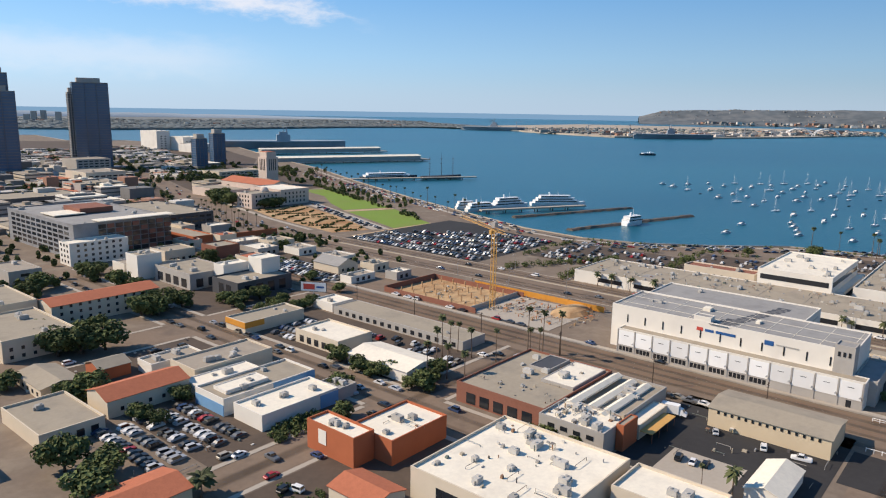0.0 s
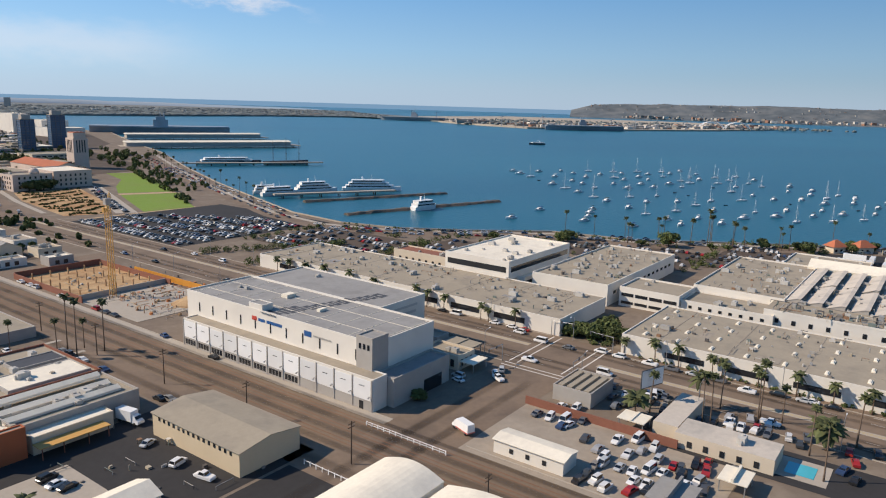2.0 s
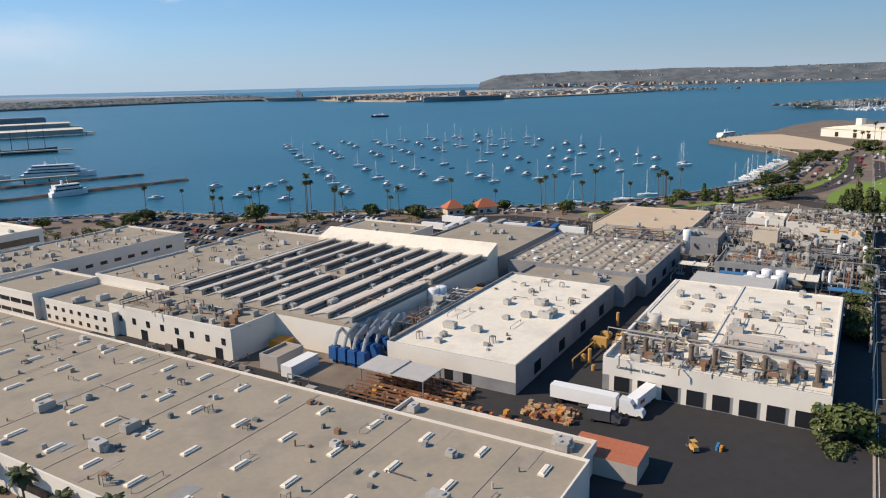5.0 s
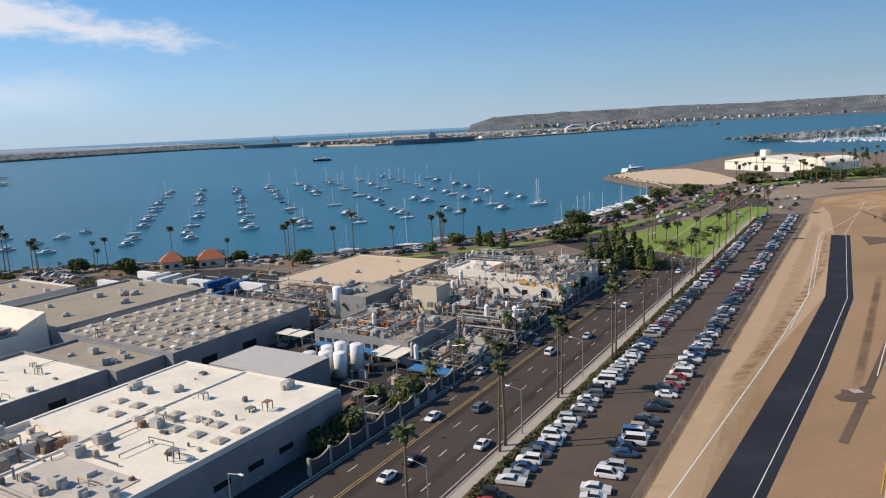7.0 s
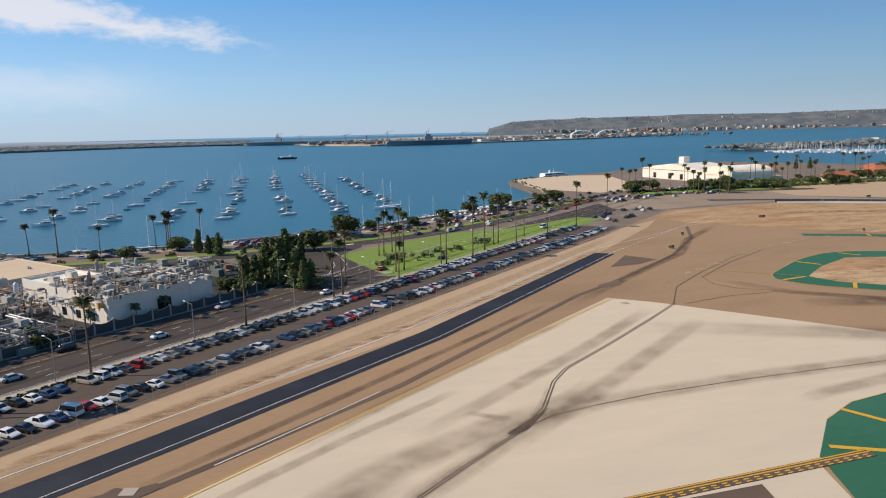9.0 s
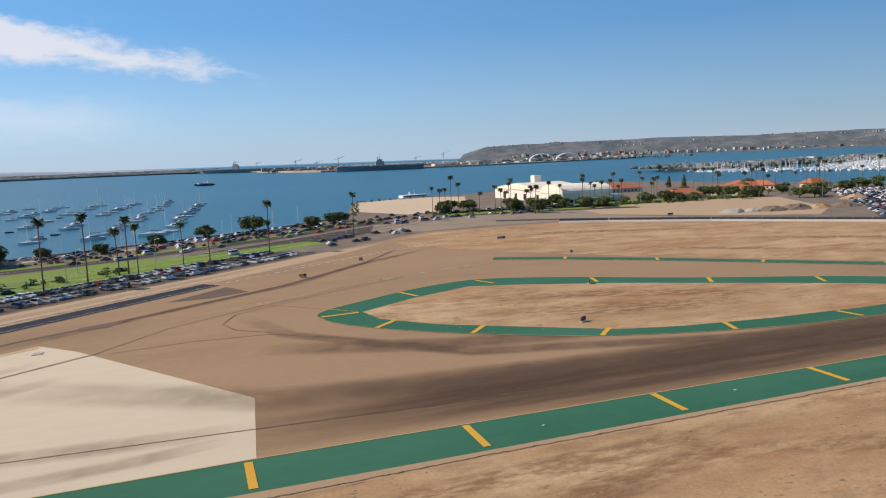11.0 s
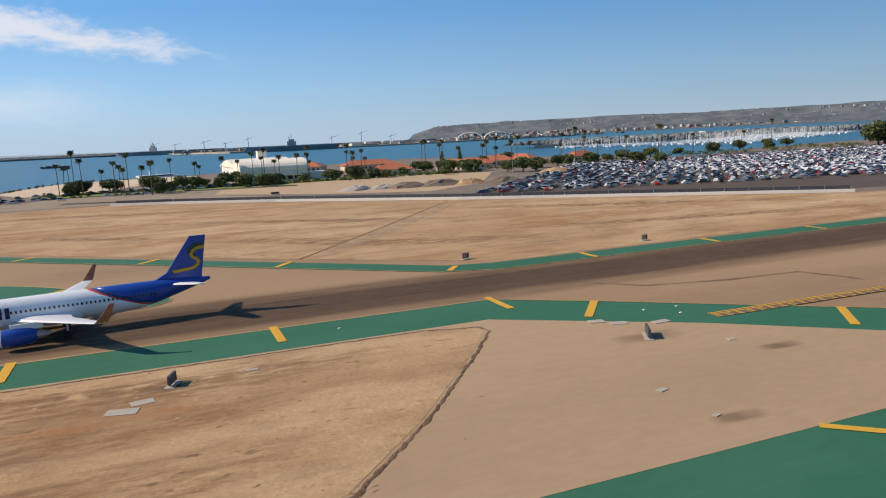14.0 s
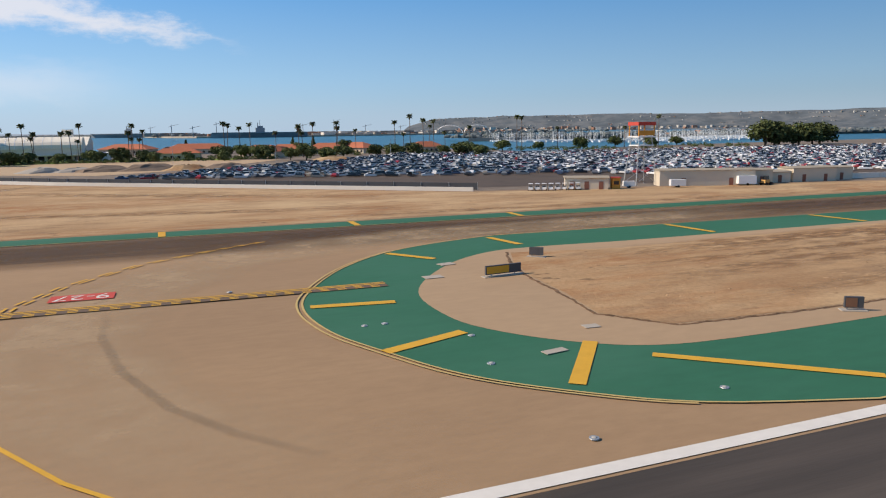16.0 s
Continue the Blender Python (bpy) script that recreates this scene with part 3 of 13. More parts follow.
class Shape:
    """Vertices and faces in real metres."""

    def __init__(self):
        self.v, self.f = [], []

    def add(self, verts, faces):
        n = len(self.v)
        self.v += [tuple(p) for p in verts]
        self.f += [tuple(i + n for i in q) for q in faces]
        return self

    def box(self, x0, x1, y0, y1, z0, z1, taper=0.0):
        t = taper
        return self.add([(x0, y0, z0), (x1, y0, z0), (x1, y1, z0), (x0, y1, z0),
                         (x0 + t, y0 + t, z1), (x1 - t, y0 + t, z1), (x1 - t, y1 - t, z1), (x0 + t, y1 - t, z1)],
                        [(3, 2, 1, 0), (4, 5, 6, 7), (0, 1, 5, 4), (1, 2, 6, 5), (2, 3, 7, 6), (3, 0, 4, 7)])

    def prism(self, pts, z0, z1):
        n = len(pts)
        return self.add([(p[0], p[1], z0) for p in pts] + [(p[0], p[1], z1) for p in pts],
                        [tuple(range(n - 1, -1, -1)), tuple(range(n, 2 * n))] + [(i, (i + 1) % n, n + (i + 1) % n, n + i) for i in range(n)])

    def tube(self, p, q, r, r2=None, n=8):
        p, q = Vector(p), Vector(q)
        r2 = r if r2 is None else r2
        ax = (q - p).normalized()
        u = ax.cross(Vector((0, 0, 1)) if abs(ax.z) < 0.95 else Vector((1, 0, 0))).normalized()
        w = ax.cross(u)
        ring = [u * math.cos(2 * math.pi * i / n) + w * math.sin(2 * math.pi * i / n) for i in range(n)]
        return self.add([p + d * r for d in ring] + [q + d * r2 for d in ring],
                        [tuple(range(n)), tuple(range(2 * n - 1, n - 1, -1))] + [(i, n + i, n + (i + 1) % n, (i + 1) % n) for i in range(n)])

    def ribbon(self, pts, width, z, closed=False):
        """A flat band along a line of points, mitred at its bends."""
        P = [Vector(p[:2]) for p in pts]
        n = len(P)
        rim = []
        for i in range(n):
            a, c = P[i - 1] if i or closed else P[0], P[(i + 1) % n] if i < n - 1 or closed else P[-1]
            d0, d1 = P[i] - a, c - P[i]
            d0 = d0.normalized() if d0.length > 1e-6 else d1.normalized()
            d1 = d1.normalized() if d1.length > 1e-6 else d0
            t = (d0 + d1).normalized()
            k = 1.0 / max(0.5, t.dot(d0))
            m = Vector((-t.y, t.x)) * width / 2 * k
            rim += [(P[i].x + m.x, P[i].y + m.y, z), (P[i].x - m.x, P[i].y - m.y, z)]
        faces = [(2 * i, 2 * i + 1, 2 * ((i + 1) % n) + 1, 2 * ((i + 1) % n)) for i in range(n if closed else n - 1)]
        return self.add(rim, faces)

    def loft(self, sections, cap=True):
        """Rings with equal numbers of points, joined one to the next."""
        n = len(sections[0])
        faces = []
        for k in range(len(sections) - 1):
            for i in range(n):
                faces.append((k * n + i, k * n + (i + 1) % n, (k + 1) * n + (i + 1) % n, (k + 1) * n + i))
        if cap:
            faces += [tuple(range(n - 1, -1, -1)), tuple(range((len(sections) - 1) * n, len(sections) * n))]
        return self.add([p for s in sections for p in s], faces)

    def mesh(self, name, mat, smooth=False):
        me = bpy.data.meshes.new(name)
        me.from_pydata([(x * S, y * S, z * S) for x, y, z in self.v], [], self.f)
        me.materials.append(mat)
        if smooth:
            me.polygons.foreach_set("use_smooth", [True] * len(me.polygons))
        me.update()
        return me


def at(x, y, z=0.0, rot=0.0, tilt=0.0):
    return pose(x * S, y * S, z * S, tilt, 0, rot)


def thing(name, x, y, z=0.0, rot=0.0, label="", category="", group="", kind=""):
    ob = new(name)
    ob.empty_display_size = 0.5
    ob.matrix_world = at(x, y, z, rot)
    return tagged(ob, label, category, group, kind)


def part(name, shape, mat, parent, label="", smooth=False):
    ob = new(name, shape if isinstance(shape, bpy.types.Mesh) else shape.mesh(name, mat, smooth))
    ob.parent = parent
    if label:
        ob["label"] = label
    return ob


def piece(name, me, parent, x, y, z=0.0, rot=0.0):
    """One more object on a shared mesh, placed in its parent's frame."""
    ob = new(name, me)
    ob.parent = parent
    ob.matrix_basis = at(x, y, z, rot)
    return ob


def solo(name, shape, mat, label="", category="", group="", kind="", x=0.0, y=0.0, z=0.0, rot=0.0, smooth=False):
    ob = new(name, shape.mesh(name, mat, smooth))
    ob.matrix_world = at(x, y, z, rot)
    return tagged(ob, label, category, group, kind)


def stain(name, pts, width, z, mat, label, taper=0.18, category="airfield stain"):
    """A soft-edged mark along a line; its fade runs from 1 on the line to 0 at the rim and the ends."""
    P = [Vector(p[:2]) for p in pts]
    fine = []
    for a, b in zip(P, P[1:]):
        n = max(2, int((b - a).length / 8))
        fine += [a.lerp(b, i / n) for i in range(n)]
    fine.append(P[-1])
    v, f, fade = [], [], []
    m = len(fine)
    for i, c in enumerate(fine):
        t = (fine[min(i + 1, m - 1)] - fine[max(i - 1, 0)]).normalized()
        nrm = Vector((-t.y, t.x))
        u = i / (m - 1)
        e = min(1.0, u / taper, (1 - u) / taper) if taper else 1.0
        for k in (-1.0, -0.45, 0.0, 0.45, 1.0):
            q = c + nrm * width / 2 * k
            v.append((q.x * S, q.y * S, z * S))
            fade.append((0.0 if abs(k) == 1 else 1.0) * e)
    for i in range(m - 1):
        for k in range(4):
            f.append((5 * i + k, 5 * i + 5 + k, 5 * i + 6 + k, 5 * i + 1 + k))
    me = bpy.data.meshes.new(name)
    me.from_pydata(v, [], f)
    if me.polygons[0].normal.z < 0:
        me.flip_normals()
    me.attributes.new("fade", "FLOAT", "POINT").data.foreach_set("value", fade)
    me.materials.append(mat)
    return tagged(new(name, me), label, category, "", "structure")


def flat(name, pts, z, mat, label, kind="structure", category="ground"):
    """A level sheet of ground or paint with a given outline."""
    s = Shape()
    s.add([(p[0], p[1], z) for p in pts], [tuple(range(len(pts)))])
    ob = solo(name, s, mat, label, category, "", kind)
    if ob.data.polygons[0].normal.z < 0:
        ob.data.flip_normals()
    return ob

# ---- bay, land and far shores ----
def disc(cx, cy, r, n=96):
    return [(cx + r * math.cos(2 * math.pi * i / n), cy + r * math.sin(2 * math.pi * i / n)) for i in range(n)]


flat("water", disc(500, 0, 9300), -4.0, WATER, "deep blue rippled bay water under a clear sky", category="water")
SHORE = [(-3000, 2600), (-780, 2390), (-590, 2040), (-450, 2060), (-135, 1757), (-25, 1330), (30, 1150), (80, 910), (120, 745), (150, 640),
         (180, 540), (210, 490), (243, 464), (290, 448), (348, 437), (390, 400), (442, 385), (499, 366), (570, 341), (630, 337), (709, 355),
         (743, 371), (823, 418), (886, 475), (905, 520), (914, 570), (930, 634), (966, 652), (1005, 664), (1080, 690), (1161, 740), (1290, 800),
         (1345, 700), (1380, 560), (1398, 470), (1460, 475), (1530, 520), (1700, 560), (2100, 620), (2700, 700), (3600, 900)]


def land():
    inner = SHORE + [(5200, 700), (5200, -4200), (-3600, -4200), (-3600, 2600)]
    n = len(inner)
    s = Shape()
    s.add([(p[0], p[1], 0.0) for p in inner], [tuple(range(n))])
    g = solo("ground", s, CITYGROUND, "dusty grey-brown city ground beside the bay", "ground", "", "structure")
    if g.data.polygons[0].normal.z < 0:
        g.data.flip_normals()
    e = Shape()
    for i in range(len(SHORE) - 1):
        p, q = Vector(SHORE[i]), Vector(SHORE[i + 1])
        nrm = Vector((-(q - p).y, (q - p).x)).normalized() * 5.0
        e.add([(p.x, p.y, 0.02), (q.x, q.y, 0.02), (q.x + nrm.x, q.y + nrm.y, -4.5), (p.x + nrm.x, p.y + nrm.y, -4.5)], [(0, 3, 2, 1)])
    solo("shore_bank", e, RIPRAP, "brown riprap rock bank along the water", "embankment", "", "structure")
    w = Shape()
    for i in range(1, len(SHORE) - 16):
        p, q = Vector(SHORE[i]), Vector(SHORE[i + 1])
        t = (q - p).normalized()
        nrm = Vector((-t.y, t.x))
        c = [p - nrm * 0.5, q - nrm * 0.5, q + nrm * 0.3, p + nrm * 0.3]
        w.prism([(k.x, k.y) for k in c], 0.0, 0.8)
    solo("seawall", w, SEAWALL, "pale concrete seawall edging the bay", "seawall", "", "structure")


land()


def far_land(name, pts, z, mat, label, skirt=6.0):
    s = Shape()
    s.prism(pts, -4.5, z)
    solo(name, s, mat, label, "shore", "", "structure")


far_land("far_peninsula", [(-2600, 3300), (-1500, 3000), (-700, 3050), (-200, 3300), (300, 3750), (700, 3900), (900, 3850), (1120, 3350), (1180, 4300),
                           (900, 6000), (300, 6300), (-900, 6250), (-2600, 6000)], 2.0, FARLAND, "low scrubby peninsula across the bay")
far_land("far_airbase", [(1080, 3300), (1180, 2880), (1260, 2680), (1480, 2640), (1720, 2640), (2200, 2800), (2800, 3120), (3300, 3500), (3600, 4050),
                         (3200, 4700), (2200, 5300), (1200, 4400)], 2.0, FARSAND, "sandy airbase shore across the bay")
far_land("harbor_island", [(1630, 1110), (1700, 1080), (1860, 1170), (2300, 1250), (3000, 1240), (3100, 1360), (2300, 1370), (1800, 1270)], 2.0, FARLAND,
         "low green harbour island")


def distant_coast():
    """A faint low coastline far beyond the peninsula, sea haze put into its colour."""
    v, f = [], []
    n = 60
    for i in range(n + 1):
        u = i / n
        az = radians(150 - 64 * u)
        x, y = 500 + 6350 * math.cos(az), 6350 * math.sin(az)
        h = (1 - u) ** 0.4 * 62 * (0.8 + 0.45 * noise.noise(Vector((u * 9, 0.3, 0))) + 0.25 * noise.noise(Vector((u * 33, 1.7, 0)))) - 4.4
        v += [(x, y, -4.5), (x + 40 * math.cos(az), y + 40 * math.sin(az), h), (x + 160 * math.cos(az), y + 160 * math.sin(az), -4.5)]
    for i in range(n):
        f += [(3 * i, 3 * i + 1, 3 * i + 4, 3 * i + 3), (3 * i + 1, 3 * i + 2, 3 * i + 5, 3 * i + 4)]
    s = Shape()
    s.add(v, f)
    solo("distant_coast", s, FARCOAST, "faint coastline with painted pale haze on the far horizon", "shore", "", "structure", smooth=True)


distant_coast()


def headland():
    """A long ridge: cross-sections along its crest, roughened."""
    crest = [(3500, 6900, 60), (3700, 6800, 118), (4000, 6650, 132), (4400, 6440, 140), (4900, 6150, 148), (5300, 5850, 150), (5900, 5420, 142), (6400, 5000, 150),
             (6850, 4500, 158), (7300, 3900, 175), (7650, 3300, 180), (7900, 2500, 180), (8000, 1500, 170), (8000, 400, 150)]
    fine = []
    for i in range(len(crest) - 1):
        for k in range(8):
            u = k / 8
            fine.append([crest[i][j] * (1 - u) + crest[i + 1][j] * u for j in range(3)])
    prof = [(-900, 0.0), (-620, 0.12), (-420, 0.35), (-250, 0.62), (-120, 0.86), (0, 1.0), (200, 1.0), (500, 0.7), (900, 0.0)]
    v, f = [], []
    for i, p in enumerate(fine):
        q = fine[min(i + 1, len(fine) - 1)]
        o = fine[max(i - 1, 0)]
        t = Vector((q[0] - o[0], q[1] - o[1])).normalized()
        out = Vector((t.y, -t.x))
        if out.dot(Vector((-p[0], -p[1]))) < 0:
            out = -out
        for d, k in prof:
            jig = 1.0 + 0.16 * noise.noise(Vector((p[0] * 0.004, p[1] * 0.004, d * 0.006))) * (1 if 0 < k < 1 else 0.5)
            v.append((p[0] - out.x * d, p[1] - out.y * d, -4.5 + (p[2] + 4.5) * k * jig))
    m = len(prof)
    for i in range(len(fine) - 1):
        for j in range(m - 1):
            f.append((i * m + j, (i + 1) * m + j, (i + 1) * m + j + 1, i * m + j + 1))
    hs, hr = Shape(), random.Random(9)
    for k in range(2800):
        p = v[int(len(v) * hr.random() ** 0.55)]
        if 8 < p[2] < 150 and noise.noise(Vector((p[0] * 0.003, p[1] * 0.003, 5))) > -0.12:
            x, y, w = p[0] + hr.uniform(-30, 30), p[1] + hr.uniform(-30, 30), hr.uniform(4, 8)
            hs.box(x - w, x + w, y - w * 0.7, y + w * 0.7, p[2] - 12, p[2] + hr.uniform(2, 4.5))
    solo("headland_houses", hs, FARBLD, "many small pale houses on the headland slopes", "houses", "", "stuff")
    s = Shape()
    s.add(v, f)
    solo("headland", s, HILL, "long brown headland with painted blue-grey haze and houses on its slopes", "hill", "", "structure", smooth=True)


headland()

# ---- streets of the grid (all in grid coordinates a, b) ----


def street(name, a0, a1, b0, b1, mat, label, z=0.03, category="road"):
    return flat(name, [xy(a0, b0), xy(a1, b0), xy(a1, b1), xy(a0, b1)], z, mat, label, category=category)


street("road_railway", 224, 247, -140, 700, BALLAST, "brown gravel railway corridor with rubber-dark lanes", 0.03)
street("road_frontage", 214, 225, -140, 420, OLDROAD, "worn grey frontage lane beside the railway", 0.035)
street("road_highway", 306, 340.5, -260, 405, OLDROAD, "wide worn asphalt highway through the blocks", 0.03)
street("road_cross", 150, 341, 0, 24, OLDROAD, "worn cross street with a signalled junction", 0.04)
street("road_city", 143, 160, 20, 420, OLDROAD, "worn city street", 0.035)
street("road_city_cross", 60, 240, 138, 152, OLDROAD, "worn side street between low shops", 0.04)
street("road_city_cross_far", 60, 330, 258, 278, OLDROAD, "worn side street beside a construction site", 0.04)
street("road_harbor", 400, 1010, -253, -228.8, ROAD, "dark asphalt harbour road with lane lines", 0.05)
street("pavement_harbor", 400, 830, -255.5, -253.4, SIDEWALK, "pale concrete footpath beside the harbour road", 0.09, "pavement")
street("verge", 400, 830, -257.9, -255.6, VERGE, "strip of low green ivy beside the footpath", 0.12, "verge")
street("parking_strip", 400, 845, -279.4, -258, LOTASPH, "long brown asphalt car park between road and airfield", 0.04, "car park")
street("parking_lot", 342, 462, 262, 385, YARD, "dark asphalt waterfront car park", 0.04, "car park")
# Black asphalt; the roadside strip stands in for the test centre's shadow.
street("yard", 384, 480, -228.4, -127, YARD, "black asphalt factory yard with painted wall shadow at its roadside edge", 0.03, "yard")
street("yard_plant", 480, 652, -228.4, -120, YARD, "black asphalt yard among plant machinery", 0.025, "yard")
street("yard_van", 160, 222, 28, 78, YARD, "dark asphalt yard between workshops", 0.035, "yard")
flat("lawn", [xy(398, 390), xy(438, 386), xy(478, 466), xy(434, 484)], 0.05, GRASS, "mown green waterfront lawn", category="lawn")
flat("lawn_north", [xy(439, 496), xy(483, 477), xy(500, 520), xy(540, 640), xy(516, 655), xy(496, 590), xy(462, 540)], 0.05, GRASS, "second mown lawn of a waterfront park", category="lawn")
flat("lawn_path", [xy(434, 485), xy(479, 467), xy(482.5, 475), xy(437, 494)], 0.052, SAND, "pale sandy path between two lawns", category="pavement")
flat("garden_bed", [xy(349, 408), xy(378, 398), xy(404, 452), xy(432, 548), xy(378, 551), xy(362, 500)], 0.05, DIRT, "orange mulched planting beds of a waterfront park", category="garden")
flat("plaza_walk", [xy(380, 396), xy(393, 389), xy(452, 546), xy(440, 550)], 0.06, SIDEWALK, "pale paved promenade in a waterfront park", category="pavement")
street("park_edge", 350, 440, 385.5, 388.5, SAND, "sandy path at the foot of a waterfront park", 0.048, "pavement")
for _i, _b in enumerate((430, 548, 626, 750, 872, 985, 1100)):
    street("road_downtown", -120, 345, _b, _b + 11, OLDROAD, "worn grey downtown cross street", 0.024 + 0.0004 * _i)
for _i, _a in enumerate((-40, 40, 118)):
    street("road_downtown", _a, _a + 10, 380, 1200, OLDROAD, "worn grey downtown street", 0.032 + 0.0004 * _i)
flat("road_avenue", [xy(306, 400), xy(340.5, 400), xy(341, 430), xy(353, 500), xy(369, 566), xy(398, 665), xy(431, 778), xy(462, 885), xy(560, 1180), xy(552, 1186), xy(447, 888),
                     xy(417, 786), xy(374, 680), xy(339, 585), xy(323, 500), xy(308, 430)], 0.034, OLDROAD, "wide palm-lined park avenue", category="road")
flat("avenue_walk", [xy(344, 430), xy(356, 500), xy(372, 566), xy(400, 662), xy(403, 661), xy(376, 564), xy(360, 499), xy(347.5, 429)], 0.06, SIDEWALK, "pale paved walk beside a park avenue", category="pavement")
flat("downtown_asphalt", [xy(-60, 590), xy(335, 590), xy(412, 786), xy(545, 1186), xy(700, 1500), xy(800, 1900), xy(300, 2300), xy(-60, 1500)], 0.012, LOTASPH, "dark worn asphalt between downtown blocks", category="ground")
flat("harbour_asphalt", [xy(470, 880), xy(434, 776), xy(402, 670), xy(440, 640), xy(560, 660), xy(600, 740), xy(660, 900), xy(700, 1010), xy(770, 1100), xy(900, 1420), xy(830, 1560), xy(700, 1500), xy(575, 1240)], 0.013, LOTASPH, "dark worn asphalt behind the piers", category="ground")
flat("waterfront_asphalt", [xy(500, 470), xy(556, 540), xy(618, 690), xy(682, 890), xy(690, 990), xy(668, 990), xy(600, 735), xy(540, 580)], 0.02, OLDROAD, "worn asphalt of the waterfront drive", category="road")


def shore_road():
    """The bayside drive follows the water's edge."""
    line = [(20, 1110), (66, 900), (104, 738), (134, 630), (165, 528), (195, 474), (236, 446), (288, 430), (342, 418), (384, 383), (438, 366), (496, 348),
            (568, 322), (630, 316), (712, 330), (752, 350), (830, 398), (886, 440), (925, 462), (1000, 462), (1080, 440)]
    s = Shape()
    s.ribbon(line, 15, 0.06)
    solo("road_bayside", s, OLDROAD, "worn asphalt drive along the bay", "road", "", "structure")
    p = Shape()
    p.ribbon([(q[0] + 2, q[1] + 12) for q in line[:17]], 4.5, 0.07)
    solo("pavement_bayside", p, SIDEWALK, "pale waterfront promenade", "pavement", "", "structure")


shore_road()


def inner_drive():
    """The second carriageway of the bayside drive, its kerbs and dashes."""
    line = smooth_line([(560, 306), (630, 299), (690, 306), (745, 322), (820, 366), (876, 410), (918, 432), (1000, 432), (1080, 414)], 4)
    s, d, k = Shape(), Shape(), Shape()
    s.ribbon(line, 11, 0.058)
    solo("road_bayside_inner", s, ROAD, "dark asphalt inner drive along the bay lawns", "road", "", "structure")
    for p, q in zip(line[::2], line[1::2]):
        d.ribbon([p, q], 0.16, 0.072)
    solo("drive_dashes", d, WHITEPAINT, "white dashes on the inner drive", "road marking", "", "structure")
    k.ribbon([(p[0] - 1, p[1] + 8.5) for p in line], 5.0, 0.075)
    solo("drive_median", k, GRASS, "grassy planted median of the bayside drive", "verge", "", "structure")


def lane_lines():
    s, w = Shape(), Shape()
    for b in (-237.2, -236.6):
        s.ribbon([xy(400, b), xy(1000, b)], 0.13, 0.075)
    for b in (-248.4, -244.6, -240.8, -233.0):
        for k in range(50):
            a = 402 + k * 12
            w.ribbon([xy(a, b), xy(a + 3, b)], 0.15, 0.075)
    for b in (-252.4, -229.4):
        w.ribbon([xy(400, b), xy(1000, b)], 0.14, 0.075)
    for a in (321.6, 322.4):
        s.ribbon([xy(a, -250), xy(a, -2)], 0.25, 0.06)
        s.ribbon([xy(a + 4, 26), xy(a + 4, 402)], 0.25, 0.06)
    w2 = Shape()
    w2.ribbon([xy(322, -250), xy(322, -2)], 2.6, 0.052)
    w2.ribbon([xy(326, 26), xy(326, 402)], 2.6, 0.052)
    solo("median", w2, SIDEWALK, "pale worn median strip of the highway", "road marking", "", "structure")
    for a in (311, 316, 330, 335):
        for k in range(53):
            b = -240 + k * 12
            w.ribbon([xy(a, b), xy(a, b + 3.5)], 0.22, 0.06)
    for b in (0.8, 3.8, 20.2, 23.2):
        w.ribbon([xy(307, b), xy(340, b)], 0.5, 0.066)
    for a in (303.0, 305.5):
        w.ribbon([xy(a, 0), xy(a, 24)], 0.5, 0.068)
    solo("lane_line_yellow", s, PALEYELLOW, "worn yellow centre lines on the roads", "road marking", "", "structure")
    solo("lane_line_white", w, WHITEPAINT, "white dashed lane and crossing lines", "road marking", "", "structure")
    r = Shape()
    for a in (229.0, 230.5, 234.5, 236.0, 240.0, 241.5):
        r.ribbon([xy(a, -140), xy(a, 600)], 0.28, 0.09)
    solo("rails", r, RUST, "dark steel rails bedded in gravel", "railway", "", "structure")
    kb = Shape()
    for a0, a1, b0, b1 in ((400, 1000, -228.9, -228.5), (400, 830, -253.5, -253.2), (305.6, 306, -250, -1), (335.8, 336.2, -250, -1), (305.6, 306, 25, 400), (340.1, 340.5, 25, 400),
                           (247, 247.4, 24, 600), (247, 247.4, -140, 0)):
        kb.prism([xy(a0, b0), xy(a1, b0), xy(a1, b1), xy(a0, b1)], 0.0, 0.16)
    solo("kerb", kb, SIDEWALK, "pale concrete kerbs along the roads", "kerb", "", "structure")


lane_lines()

# ---- airfield ----
flat("airfield", [xy(300, -281), xy(845, -281), (905, 352), (990, 355), (1112, 252), (1222, 166), (1420, 128), (3000, 110), (3000, -600), (-900, -600), (-900, -150), (300, -60)],
     0.02, APRON, "wide brown weathered airfield asphalt", category="airfield")
flat("fence_sand", [xy(420, -281.5), xy(845, -281.5), (872, 318), (852, 296), (800, 249), (700, 166), (640, 130), (608, 111), xy(420, -294)], 0.04, SAND,
     "pale sandy strip inside the airfield fence", category="verge")
# Dark strip: fence shadow and shrub edge put into the ground colour.
stain("fence_grime", [xy(450, -280.4), xy(560, -280.6), xy(700, -281), xy(840, -282)], 2.4, 0.046, DUSTSHADE, "dark ground edge with painted fence shadow along the airfield fence", 0.05, "verge")
stain("fence_grime", [xy(470, -288), xy(600, -289), xy(720, -288.5), xy(820, -287)], 6, 0.048, PALESTAIN, "pale drifted sand on the sandy strip", 0.1, "verge")
stain("fence_grime", [(600, 108), (660, 146), (730, 195), (800, 252)], 4, 0.05, RUSTSTAIN, "brown wheel-worn dirt beside the black strip", 0.1, "verge")
STRIP = [(470, 8), (540, 54), (580, 79.5), (604, 95.5), (637, 117.5), (696, 158.5), (794, 240)]
_s = Shape()
